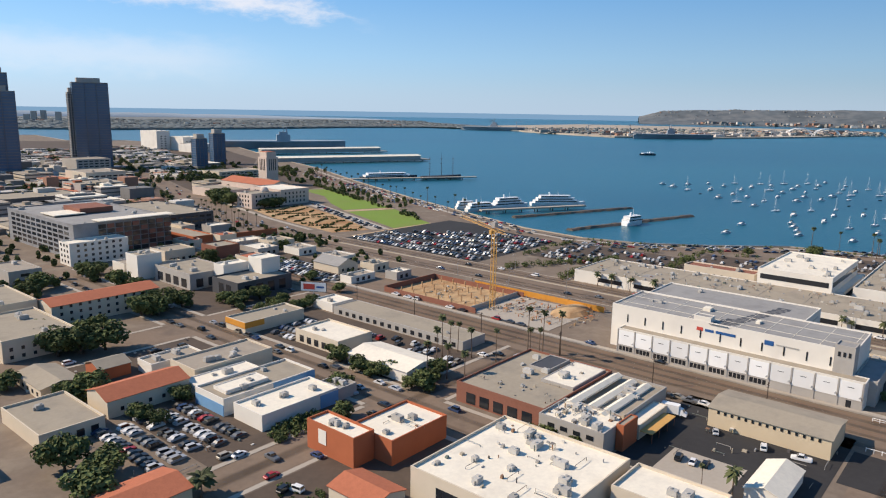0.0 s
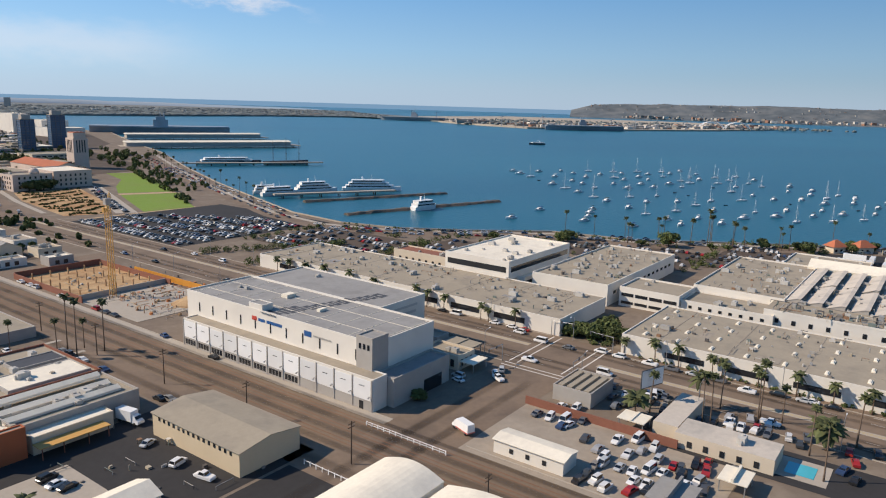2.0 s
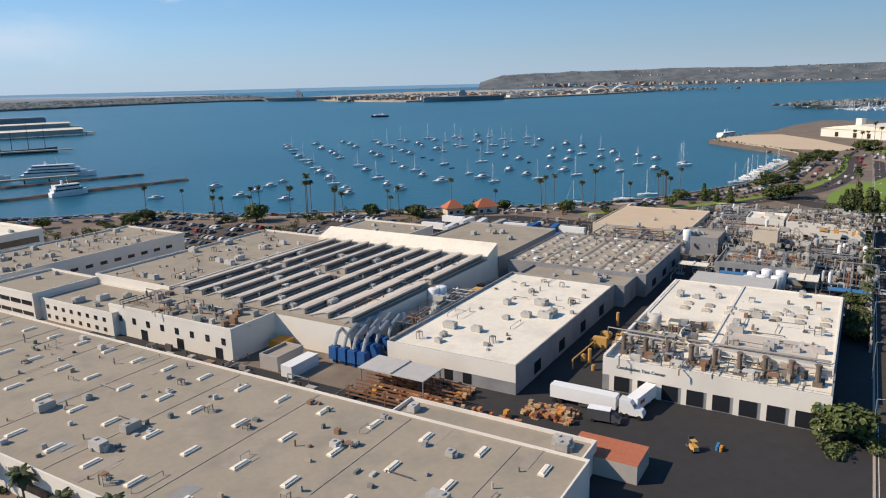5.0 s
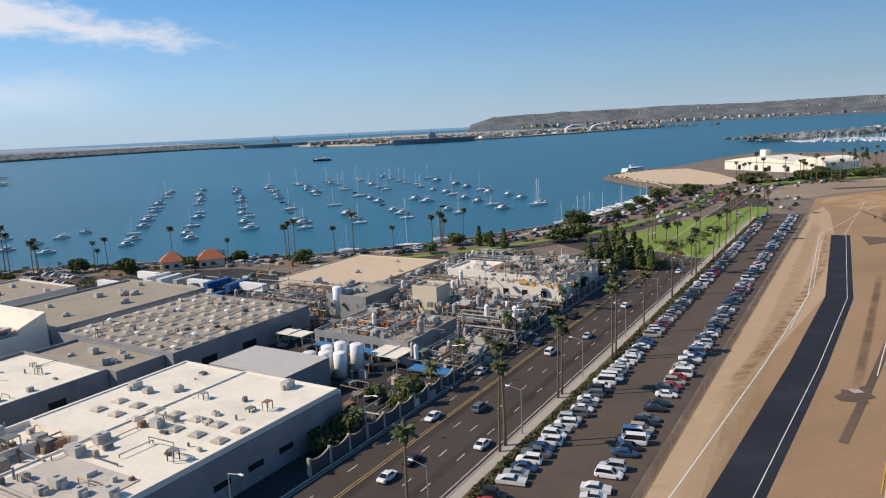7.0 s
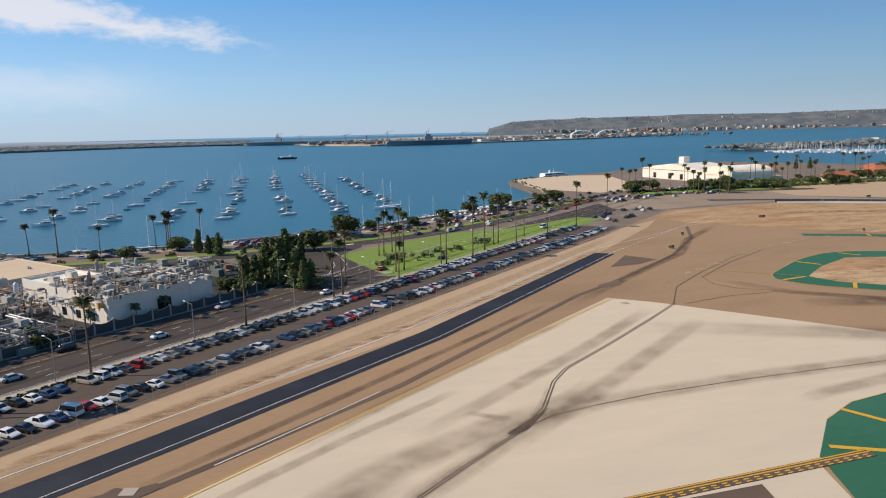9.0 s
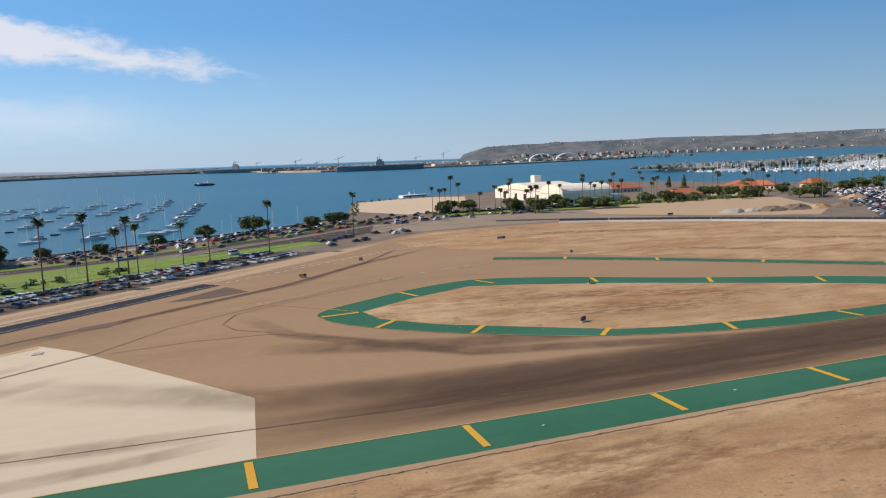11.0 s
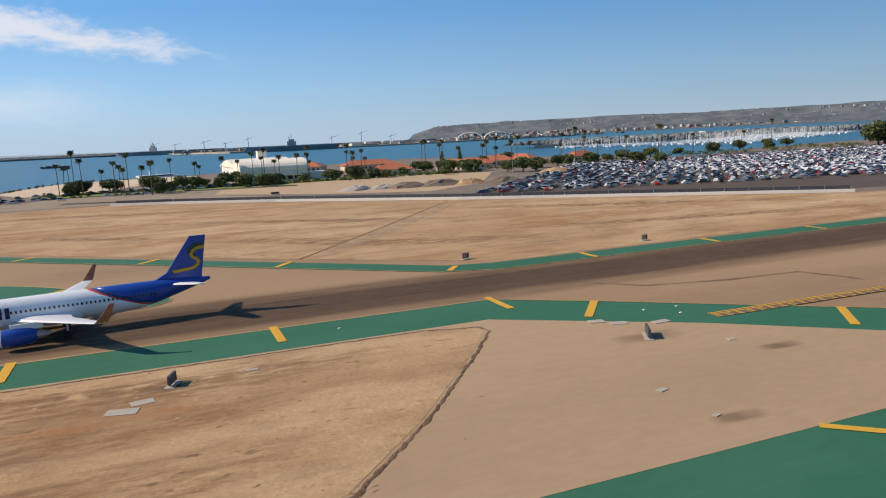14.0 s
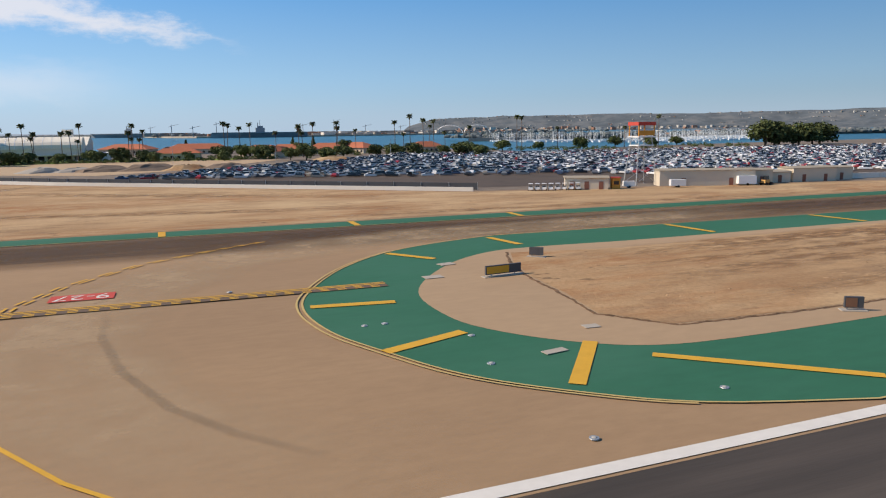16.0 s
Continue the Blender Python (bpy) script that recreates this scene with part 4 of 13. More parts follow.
_s.ribbon([(p[0] - 0.2, p[1] + 0.3) for p in STRIP], 7.8, 0.07)
solo("blacktop_strip", _s, BLACKTOP, "strip of fresh black asphalt across the airfield edge", "road", "", "structure")
_s = Shape()
_s.ribbon([(p[0] - 5.6, p[1] + 7.2) for p in STRIP] + [(830, 268), (862, 286), (905, 305)], 0.28, 0.085)
_s.ribbon([(p[0] + 1.0, p[1] - 1.6) for p in STRIP], 0.17, 0.09)
solo("edge_line_white", _s, WHITEPAINT, "faded white edge line beside the black strip", "airfield marking", "", "structure")
PAD = [(520, 16), (631, 91.5), (755, 175.5), (764, 166), (797, 118), (795, 92), (742, 86), (728, 74), (722, 60), (716, 30), (520, -40)]
flat("blast_pad", PAD, 0.05, PADCONC, "pale weathered concrete blast pad before the runway", category="airfield")
stain("taxiway", [(775, 108), (850, 104), (1000, 102.5), (1500, 99), (3000, 96)], 27, 0.045, TAXISTAIN, "dark rubber-streaked taxiway asphalt", 0.03, "taxiway")
stain("taxiway_wheel_path", [(800, 106), (1000, 104), (1500, 100), (3000, 97)], 9, 0.05, TAXISTAIN, "darkest wheel path along the taxiway", 0.04, "taxiway")
flat("runway", [(600, 17.6), (3000, 17.6), (3000, -42), (600, -42)], 0.06, RUNWAY, "dark rubber-marked runway asphalt", category="runway")
_s = Shape()
_s.box(700, 3000, 17.9, 18.9, 0.07, 0.075)
solo("runway_edge_line", _s, WHITEPAINT, "broad white runway edge line", "airfield marking", "", "structure")



def smooth_line(pts, n=5):
    """Points along a smooth curve through the given ones."""
    out = []
    for i in range(len(pts) - 1):
        p = [Vector(pts[max(0, min(len(pts) - 1, k))]) for k in (i - 1, i, i + 1, i + 2)]
        for k in range(n):
            u = k / n
            q = 0.5 * ((2 * p[1]) + (p[2] - p[0]) * u + (2 * p[0] - 5 * p[1] + 4 * p[2] - p[3]) * u * u + (3 * p[1] - p[0] - 3 * p[2] + p[3]) * u ** 3)
            out.append((q.x, q.y))
    return out + [tuple(pts[-1])]


ISLE_A = [(742, 86), (752, 90.2), (768, 92), (795, 92.4), (1048, 90.2), (1062, 80), (1085, 61.5), (1108, 43.6), (1125, 30), (1138, 19.6), (900, 19.2), (760, 20), (735, 30), (724, 48), (723, 62), (730, 76)]
flat("green_shoulder_south", ISLE_A, 0.075, GREEN, "green painted taxiway shoulder", category="painted ground")
flat("infield_pavement", [(752, 76), (760, 80.5), (774, 82.6), (821, 82.2), (921, 82.4), (1005, 80), (1043, 79.6), (1066, 63.5), (1098.5, 35), (1049, 35), (900, 35.5), (790, 36), (755, 42), (744, 55), (745, 68)],
     0.095, PALEPAVE, "tan paved infield between green shoulders", category="infield")
flat("infield_dirt", [(770, 79), (821, 80.2), (921, 80.4), (1005, 78.6), (1033.6, 78.2), (1039.5, 76.6), (1040, 74.5), (1033.7, 65.5), (1023.1, 51.7), (1013.5, 41.4), (1008.7, 39.9), (960, 39), (860, 39), (800, 40), (770, 50), (762, 64)],
     0.12, DIRT, "bare ochre dirt infield", category="infield")
ISLE_B = [(817, 176), (821, 182), (832, 189), (852, 200), (872, 205), (890, 199), (907, 189.5), (931, 174), (971, 153), (990, 136), (1003, 122), (1000, 115), (984, 114), (950, 114.2), (911, 115.8), (874, 125), (843, 143), (822, 163)]
ISLE_B = smooth_line(ISLE_B + ISLE_B[:1], 4)[:-1]
flat("green_shoulder_middle", ISLE_B, 0.075, GREEN, "green painted taxiway shoulder round a dirt island", category="painted ground")
flat("island_dirt", [(829, 175), (846, 186), (866, 194.5), (880, 190), (906, 178), (935, 161), (964, 143.5), (976, 132), (978, 125), (968, 122.5), (940, 121.5), (912, 123), (890, 126), (876, 130), (858, 142), (842, 153), (831, 165)],
     0.1, DIRT, "bare ochre dirt island", category="infield")
_s = Shape()
_s.ribbon([(896, 244), (918, 231), (943, 212), (1000, 163), (1052, 117.5), (1062, 114.6), (1140, 114.4), (1300, 113), (1700, 112)], 6.5, 0.08)
solo("green_shoulder_north", _s, GREEN, "green painted far taxiway shoulder", "painted ground", "", "structure")
flat("field_dirt", [(880, 330), (905, 345), (988, 350), (1110, 248), (1220, 163), (1420, 124), (1420, 118.5), (1140, 119), (1064, 119), (1004, 168), (947, 217), (905, 262), (878, 300)], 0.06, DIRT,
     "wide bare ochre dirt field before the airfield wall", category="infield")
ISLE_C = [(1420, 88.5), (1276, 88.5), (1225, 89.7), (1192, 90.3), (1181, 87), (1172, 82), (1164, 73.4), (1158, 62.4), (1156.2, 55), (1157, 47), (1159.5, 40.5), (1163, 33.5), (1168, 28), (1174.5, 23.2), (1184.5, 19.6), (1420, 19.4)]
ISLE_C = ISLE_C[:3] + smooth_line(ISLE_C[3:15]) + ISLE_C[15:]
flat("green_shoulder_west", ISLE_C, 0.075, GREEN, "green painted curved taxiway shoulder", category="painted ground")
flat("island_pavement", [(1420, 76.5)] + smooth_line([(1207, 77.2), (1192, 78), (1185, 76.8), (1178, 72), (1171.5, 64), (1168, 56.5), (1167.7, 48), (1169.3, 42.8), (1173.3, 37.5), (1178.5, 34), (1186, 32.9), (1203, 32.9)]) + [(1420, 33)],
     0.095, PALEPAVE, "tan paved island edge", category="infield")
flat("island_dirt_west", [(1420, 75), (1258, 74.8), (1203, 72.2), (1187.5, 75), (1184.5, 68), (1182.7, 60.4), (1181.9, 51.7), (1180.4, 43.6), (1184.4, 38), (1196.5, 37.3), (1420, 37)], 0.12, DIRT, "pale bare dirt island", category="infield")


inner_drive()


def paint(name, lines, width, mat, label, z=0.13):
    s = Shape()
    for pts in lines:
        s.ribbon(pts, width, z)
    return solo(name, s, mat, label, "airfield marking", "", "structure")


# edge lines round the green shoulders, twin and thin
paint("edge_line_yellow", [ISLE_A[:11] + [], ISLE_B + ISLE_B[:1], ISLE_C[2:], [(p[0] - 0.6, p[1] + 0.35) for p in ISLE_A[4:10]], [(p[0] - 0.55, p[1]) for p in ISLE_C[12:54]],
                           [(896, 241), (918, 227.6), (943, 208.6), (1000, 159.6), (1050, 115.2), (1060, 111.2), (1140, 111), (1300, 109.6), (1500, 109)]], 0.2, PALEYELLOW,
      "thin yellow edge lines round the green shoulders")
STRIPES = [((x, 91.6), (x, 83.4)) for x in (762.6, 793.9, 824.6, 857, 889.5, 921.5, 953.3, 984.9, 1016, 1048.4)]
STRIPES += [((747.8, 88.4), (750.6, 81.2)), ((734, 78), (742, 73)), ((1060.8, 81), (1055, 73.8)), ((1085.8, 60.8), (1080, 54)), ((1097.5, 50.9), (1092, 44.5)), ((1110, 40.7), (1104.3, 34.6))]
STRIPES += [((1172.2, 81.4), (1176.6, 75)), ((1190.5, 88.5), (1191.9, 80.7)), ((1157, 56.2), (1165, 55)), ((1159.5, 40.2), (1167, 42.9)), ((1169, 28.8), (1175, 36.5)), ((1224, 88.8), (1225, 78.5)), ((1256, 88.2), (1257, 77.5))]
STRIPES += [((872, 203), (875, 196)), ((905, 189), (903, 182)), ((935, 171.5), (931, 165)), ((962, 157), (958, 150)), ((986, 139), (980, 133)), ((968, 114.6), (970, 121.8)), ((931, 115.4), (930, 121.5)), ((898, 118.5), (900, 124.5)), ((870, 127), (875, 132)), ((846, 141.5), (851, 147)),
            ((828, 156.5), (834, 162)), ((818, 174), (828, 175)), ((845, 196), (848, 188))]
STRIPES += [((918, 228.5), (921, 233)), ((944, 208), (947, 213)), ((970, 186), (974, 190)), ((998, 162), (1002, 166.5)), ((1024, 139), (1028, 144)), ((1052, 115), (1055, 119)), ((1082, 111.5), (1082, 117.5)), ((1113, 111.5), (1113, 117.5)), ((1144, 111.5), (1144, 117.5)), ((1176, 111), (1176, 117)), ((1208, 110.6), (1208, 116.6))]
paint("shoulder_stripe", STRIPES, 1.15, YELLOW, "broad yellow stripes across the green shoulders", 0.14)
paint("lead_stripe", [((1114.4, 33.7), (1127.3, 21.7)), ((1083, 34.2), (1095, 23)), ((1051.5, 35), (1063, 24.5)), ((1020, 35), (1031.5, 24.5)), ((988, 35), (999.5, 24.5)), ((1177.3, 31.9), (1188.5, 22.2)), ((1209, 32), (1220, 22.3))], 0.95, YELLOW,
      "long yellow diagonal stripes on green shoulder", 0.14)


def hold_line(x0, x1, y0, y1):
    solid, dash = Shape(), Shape()
    for k, off in enumerate((0.0, 0.6)):
        solid.ribbon([(x0, y0 + off), (x1, y1 + off)], 0.28, 0.15)
    n = int(abs(x1 - x0) / 1.8)
    for k in range(n):
        u, w = (k + 0.0) / n, (k + 0.5) / n
        for off in (-0.6, -1.2):
            dash.ribbon([(x0 + (x1 - x0) * u, y0 + (y1 - y0) * u + off), (x0 + (x1 - x0) * w, y0 + (y1 - y0) * w + off)], 0.28, 0.15)
    bed = Shape()
    bed.ribbon([(x0, y0 - 0.3), (x1, y1 - 0.3)], 2.3, 0.14)
    t = thing("hold_line", 0, 0, 0, 0, "yellow holding position line of solid and dashed bars on dark paint", "airfield marking", "", "structure")
    part("backing", bed, TAXI, t)
    part("solid_bars", solid, YELLOW, t)
    part("dashed_bars", dash, YELLOW, t)


hold_line(1069, 1166.5, 66.4, 63.4)
hold_line(655, 738, 75.6, 74.6)
CENTRE = [(1158, 99), (1150.6, 94.1), (1141.4, 86.5), (1134.1, 75.9), (1130.6, 67.5), (1129.4, 59.9), (1129.4, 50.4), (1131.7, 42.5), (1135.2, 33.6), (1139.6, 26.9), (1143.9, 22.1), (1147.4, 19.2)]
_dash = []
for _p, _q in zip(CENTRE[:6], CENTRE[1:6]):
    for _k in range(3):
        _u, _w = Vector(_p).lerp(Vector(_q), _k / 3), Vector(_p).lerp(Vector(_q), (_k + 0.62) / 3)
        _dash += [((_u.x - 0.4, _u.y), (_w.x - 0.4, _w.y)), ((_u.x + 0.4, _u.y), (_w.x + 0.4, _w.y))]
paint("taxi_centreline", _dash + [CENTRE[5:], [(800, 205), (815, 190), (828, 176)]], 0.28, YELLOW, "thin yellow taxi centrelines", 0.13)
for _x, _y, _w in ((1066, 52.3, 3.0), (1047.4, 39.4, 3.0), (1055.8, 62.4, 5.0), (1121, 42, 5.0), (1002, 72, 3.5)):
    stain("ground_stain", [(_x - _w, _y + 0.4), (_x, _y), (_x + _w, _y - 0.3)], _w * 0.75, 0.1305, DUSTSHADE, "soft dark soil stain on pale pavement", 0.4)
GRIME = [([(674, 104), (694, 116), (722, 134), (759, 160)], 5.0), ([(685, 94), (711, 110), (736, 127), (765, 146)], 6.0), ([(650, 84), (670, 96), (690, 104), (712, 110)], 9.0), ([(664, 82), (680, 92), (700, 106), (716, 116)], 6.0), ([(690, 101), (712, 107), (750, 107), (794, 104)], 7.0), ([(655, 106), (680, 124), (735, 160)], 3.5),
         ([(600, 60), (640, 80), (672, 92)], 8.0), ([(687, 111.4), (693, 105)], 2.5), ([(560, 30), (620, 60), (680, 76)], 6.0), ([(745, 95), (770, 97), (793, 100)], 5.0), ([(640, 92), (665, 108), (690, 122)], 3.0)]
for _i, (_pts, _w) in enumerate(GRIME):
    stain("pad_stain", _pts, _w, 0.085 + _i * 0.0008, PADSTREAK, "soft dark grime on pale concrete")
for _i, (_pts, _w) in enumerate((([(740, 170.7), (758, 184.5), (784, 203.7), (819, 227.3), (845, 256), (886, 288)], 5), ([(1300, 101), (1100, 102), (1000, 103), (900, 106), (800, 116), (740, 150)], 14), ([(800, 150), (840, 135), (900, 130)], 12),
                                 ([(1000, 109), (900, 112), (840, 128), (808, 160), (800, 185)], 7), ([(630, 100), (668, 127), (735, 175)], 2.6))):
    stain("dust_streak", _pts, _w, 0.062 + _i * 0.0006, DUSTSHADE, "soft dark wheel grime on brown asphalt")
for _i, (_pts, _w) in enumerate((([(1164, 20.5), (1150, 24), (1140, 36), (1136, 52), (1140, 70), (1152, 86), (1180, 96), (1260, 100)], 16), ([(1090, 62), (1110, 45), (1130, 25)], 10), ([(775, 178), (800, 196), (850, 222), (905, 240)], 6))):
    stain("pale_track", _pts, _w, 0.066 + _i * 0.0006, PALESTAIN, "pale swept track on brown asphalt")
for _i, (_pts, _w) in enumerate((([(925, 62), (960, 64), (1000, 60), (1025, 66)], 7), ([(930, 72), (980, 75), (1030, 73)], 4), ([(955, 52), (985, 50), (1012, 54)], 6), ([(860, 66), (900, 58), (930, 66)], 8), ([(800, 60), (850, 70), (880, 62)], 7), ([(1195, 66), (1230, 69), (1290, 66)], 6), ([(1188, 52), (1220, 56), (1260, 54)], 7), ([(1190, 42), (1240, 46), (1290, 44)], 5),
                                 ([(1190, 61), (1225, 61), (1262, 62)], 3), ([(890, 48), (915, 46), (945, 49)], 5), ([(1190, 70), (1240, 70.5), (1300, 68)], 8), ([(1200, 62), (1250, 64), (1320, 60)], 9), ([(780, 70), (820, 74), (870, 76)], 6), ([(960, 70), (1000, 71), (1030, 72)], 9), ([(850, 46), (880, 50), (930, 58)], 8), ([(980, 44), (1000, 47), (1015, 52)], 6))):
    stain("rust_patch", _pts, _w, 0.126 + _i * 0.0006, RUSTSTAIN, "rust-brown damp patch in bare dirt", 0.35)
for _i, (_pts, _w) in enumerate((([(930, 315), (980, 300), (1030, 280)], 14), ([(1000, 250), (1040, 225), (1090, 190)], 10), ([(1070, 165), (1130, 150), (1200, 135)], 8), ([(960, 240), (990, 215), (1010, 200)], 8), ([(850, 160), (880, 150), (930, 140)], 16), ([(850, 178), (890, 168), (950, 140)], 12), ([(1080, 235), (1130, 200), (1200, 160)], 12), ([(1010, 200), (1050, 160), (1100, 135)], 14), ([(1140, 128), (1220, 124), (1330, 121)], 6))):
    stain("dust_patch", _pts, _w, 0.104 + _i * 0.0006, RUSTSTAIN, "darker wind-blown patch on bare ground", 0.35)
stain("field_track", [(1034, 146), (1064, 185), (1109, 246)], 7.0, 0.109, PALESTAIN, "pale scraped band beside a washed-out track", 0.1)
for _i, (_pts, _w) in enumerate((([(1065.3, 94.3), (1073.5, 85.4), (1086.8, 81.9), (1100.5, 80.5), (1103.8, 70.6)], 1.3), ([(1066.1, 118.8), (1073.8, 111.4), (1084.0, 110.1)], 1.0), ([(1099.8, 80.9), (1102.8, 73.7), (1103.0, 70.4)], 0.9))):
    stain("ground_stain", _pts, _w, 0.068 + _i * 0.0006, DUSTSHADE, "thin dark oily stain across brown asphalt", 0.2)
PAD_CRACK = [(659.5, 78.6), (668.7, 84.8), (680.1, 92.7), (692.9, 101.1), (700.4, 108.2), (708.2, 119.5), (714, 125.3), (729.8, 135.6), (752, 150.8), (768.2, 162.5), (781.9, 179.6), (804, 195.4), (832.3, 213.2), (853.4, 223.8)]
PAD_CRACK_B = [(692.9, 101.1), (700.9, 104.5), (710.2, 105.7), (722.7, 106.7), (744.6, 106.4), (794, 103.5), (840, 101)]
stain("crack_grime", PAD_CRACK[:6], 2.2, 0.0985, PADSTREAK, "dark tyre grime along a crack")
paint("sealed_crack", [PAD_CRACK, [(p[0] + 0.5, p[1] - 0.3) for p in PAD_CRACK[:10]], PAD_CRACK_B, [(770.6, 160.7), (786.6, 163.4), (804.2, 162.2), (819.8, 150.2), (840.4, 125.9)], [(853, 221), (823.5, 205), (798.2, 188.2), (794.6, 178), (797.1, 170.1), (805.1, 163.3)]], 0.2, CRACK,
      "dark sealed cracks and tyre marks on the pavement", 0.105)
stain("tyre_arc", [(1139.3, 62), (1139.4, 53), (1141.3, 43.4), (1144.4, 35), (1147.8, 29.6), (1152.3, 24.4)], 0.9, 0.108, PADSTREAK, "soft dark tyre arc on brown asphalt")
paint("dash_line", [((794.8 + (912.9 - 794.8) * k / 34, 239.1 + (322 - 239.1) * k / 34), (794.8 + (912.9 - 794.8) * (k + 0.5) / 34, 239.1 + (322 - 239.1) * (k + 0.5) / 34)) for k in range(34)], 0.5, WHITEPAINT, "row of worn white edge dashes", 0.09)
flat("patch_dark_far", [(780.7, 215.2), (798.3, 233.3), (804.2, 220.8), (792.4, 215.6)], 0.058, TAXI, "dark worn asphalt patch", category="airfield")
flat("patch_blob", [(761.1, 191.4), (771.9, 195.8), (768, 188.7), (761.3, 187.5)], 0.071, TAXI, "small dark asphalt patch round a light", category="airfield")
paint("dark_seam", [[(610, 86), (628.4, 97), (648.2, 109), (679.8, 128.6), (748.8, 181.8), (774.4, 197.1), (814.3, 225.5), (848.1, 257.8), (870, 290)]], 1.6, TAXI, "dark patched seam across brown asphalt", 0.06)
paint("pad_edge_line", [[(600, 71), (642, 99), (678.9, 123.7), (755.1, 174.5)], [(600.4, 70.3), (642.4, 98.3), (679.3, 123), (755.5, 173.8)]], 0.22, YELLOW, "twin thin yellow lines along the pad edge", 0.1)
paint("old_white_line", [[(644.5, 106.1), (666.1, 120.5), (675.3, 126.8)], [(656.8, 141.5), (702.5, 174.3), (775.6, 235)]], 0.25, WHITEPAINT, "faded old white line on asphalt", 0.1)
flat("pad_chevron", [(679.9, 69.5), (686.7, 73.2), (691.3, 67.4), (700.8, 73), (716, 72.4), (712, 60), (690, 56)], 0.1, TAXI, "brown paved chevrons before the hold line", category="airfield")
flat("pad_chevron_far", [(668, 73), (677.7, 73.2), (679.9, 69.5), (672, 64), (660, 68)], 0.101, TAXI, "brown paved chevron on the pad", category="airfield")
flat("patch_ragged", smooth_line([(625.8, 99.8), (626.6, 102), (629.4, 102.6), (631.1, 104), (633.2, 102.6), (636.6, 103.4), (637, 101.6), (634.4, 99.8), (633.4, 97.8), (630.8, 97.8), (629.6, 96.4), (627.6, 98.2), (625.8, 99.8)], 3)[:-1], 0.1, TAXI, "ragged dark asphalt patch round a light fitting", category="airfield")


def junction():
    s = Shape()
    s.ribbon([(640, 200), (667, 222), (684, 238), (692, 256), (694, 277), (693, 296), (696, 322), (700, 330)], 13, 0.062)
    solo("road_junction", s, ROAD, "dark asphalt slip road curving to the bayside drive", "road", "", "structure")
    w = Shape()
    for off in (-2.2, 2.2):
        w.ribbon([(672 + off, 226), (687 + off, 243), (693 + off, 262), (694 + off, 284), (693.5 + off, 300)], 0.2, 0.075)
    for k in range(7):
        w.ribbon([(700 + k * 1.1, 236 + k * 2.2), (705 + k * 0.9, 234 + k * 2.4)], 0.3, 0.076)
    solo("junction_lines", w, WHITEPAINT, "white lane lines on the slip road", "road marking", "", "structure")


junction()
flat("wall_verge", [(880, 372), (905, 356), (940, 361), (990, 359), (1112, 255), (1128, 268), (1060, 330), (1030, 378), (1040, 430), (1000, 448), (930, 440), (890, 405)], 0.055, LAND, "dusty verge between wall and road", category="verge")
flat("lawn_hall", [(940, 448), (1040, 432), (1150, 446), (1180, 430), (1200, 455), (1110, 475), (1030, 470), (960, 476)], 0.06, GRASS, "green lawn before the bayside hall", category="lawn")

for _i, (_p, _q, _w) in enumerate(((xy(311, -200), xy(311, 400), 3.2), (xy(316, -200), xy(316, 400), 3.2), (xy(329, -200), xy(331, 400), 3.2), (xy(333, -200), xy(335.5, 400), 3.2), (xy(232.8, -130), xy(232.8, 500), 3.0), (xy(238.4, -130), xy(238.4, 500), 3.4), (xy(227, -130), xy(227, 500), 3.0), (xy(244, -130), xy(244, 300), 2.4),
                                   (xy(150, 8), xy(296, 8), 4.0), (xy(150, 16), xy(296, 16), 4.0), (xy(147.5, 25), xy(147.5, 400), 3.4), (xy(155, 25), xy(155, 400), 3.4), (xy(64, 145), xy(222, 145), 5.0), (xy(410, -248), xy(1000, -248), 2.6), (xy(410, -238), xy(1000, -238), 2.6), (xy(219, -100), xy(219, 400), 4.0))):
    stain("lane_grime", [_p, _q], _w, 0.0615 + _i * 0.0007, LANESTAIN, "tyre-darkened wheel lane on worn asphalt", 0.02, "road stain")
street("sand_lot", 159, 181, 46.5, 66.5, SIDEWALK, "pale gravel corner lot with parked cars", 0.05, "lot")
for _i, (_a0, _a1, _b0, _b1) in enumerate(((162.6, 203.5, 154.5, 257.5), (86, 140.6, 154.5, 257.5), (60, 140.6, 105, 135.6), (162.6, 214, 279, 330), (60, 116, 279, 330))):
    street("lot_asphalt", _a0, _a1, _b0, _b1, LOTASPH, "patched dark asphalt of an old town lot", 0.02 + 0.001 * _i, "lot")
for _a0, _a1 in ((140.8, 142.8), (160.2, 162.2)):
    for _b0, _b1 in ((26, 136), (154.2, 256), (280, 418)):
        street("pavement_city", _a0, _a1, _b0, _b1, SIDEWALK, "pale concrete pavement along a city street", 0.09, "pavement")
for _b0, _b1 in ((136, 137.8), (152.2, 154), (256, 257.8), (278.2, 280)):
    for _a0, _a1 in ((60, 140.6), (162.4, 222)):
        street("pavement_city", _a0, _a1, _b0, _b1, SIDEWALK, "pale concrete pavement along a side street", 0.088, "pavement")
street("lot_dark", 190, 213, 4, 27, YARD, "dark asphalt apron behind a white fence", 0.05, "lot")
street("site_margin", 243.5, 247, 24, 600, SIDEWALK, "pale dusty margin between rails and depot", 0.045, "pavement")

street("lot_bay_east", 416, 474, 112, 164, LOTASPH, "dark asphalt car park behind the offices", 0.04, "car park")
street("lot_bay_far", 384, 448, 166, 250, LOTASPH, "dark asphalt car park near the bay drive", 0.041, "car park")
street("lot_bay_mid", 484, 540, 22, 106, LOTASPH, "dark asphalt lot behind factory halls", 0.042, "car park")
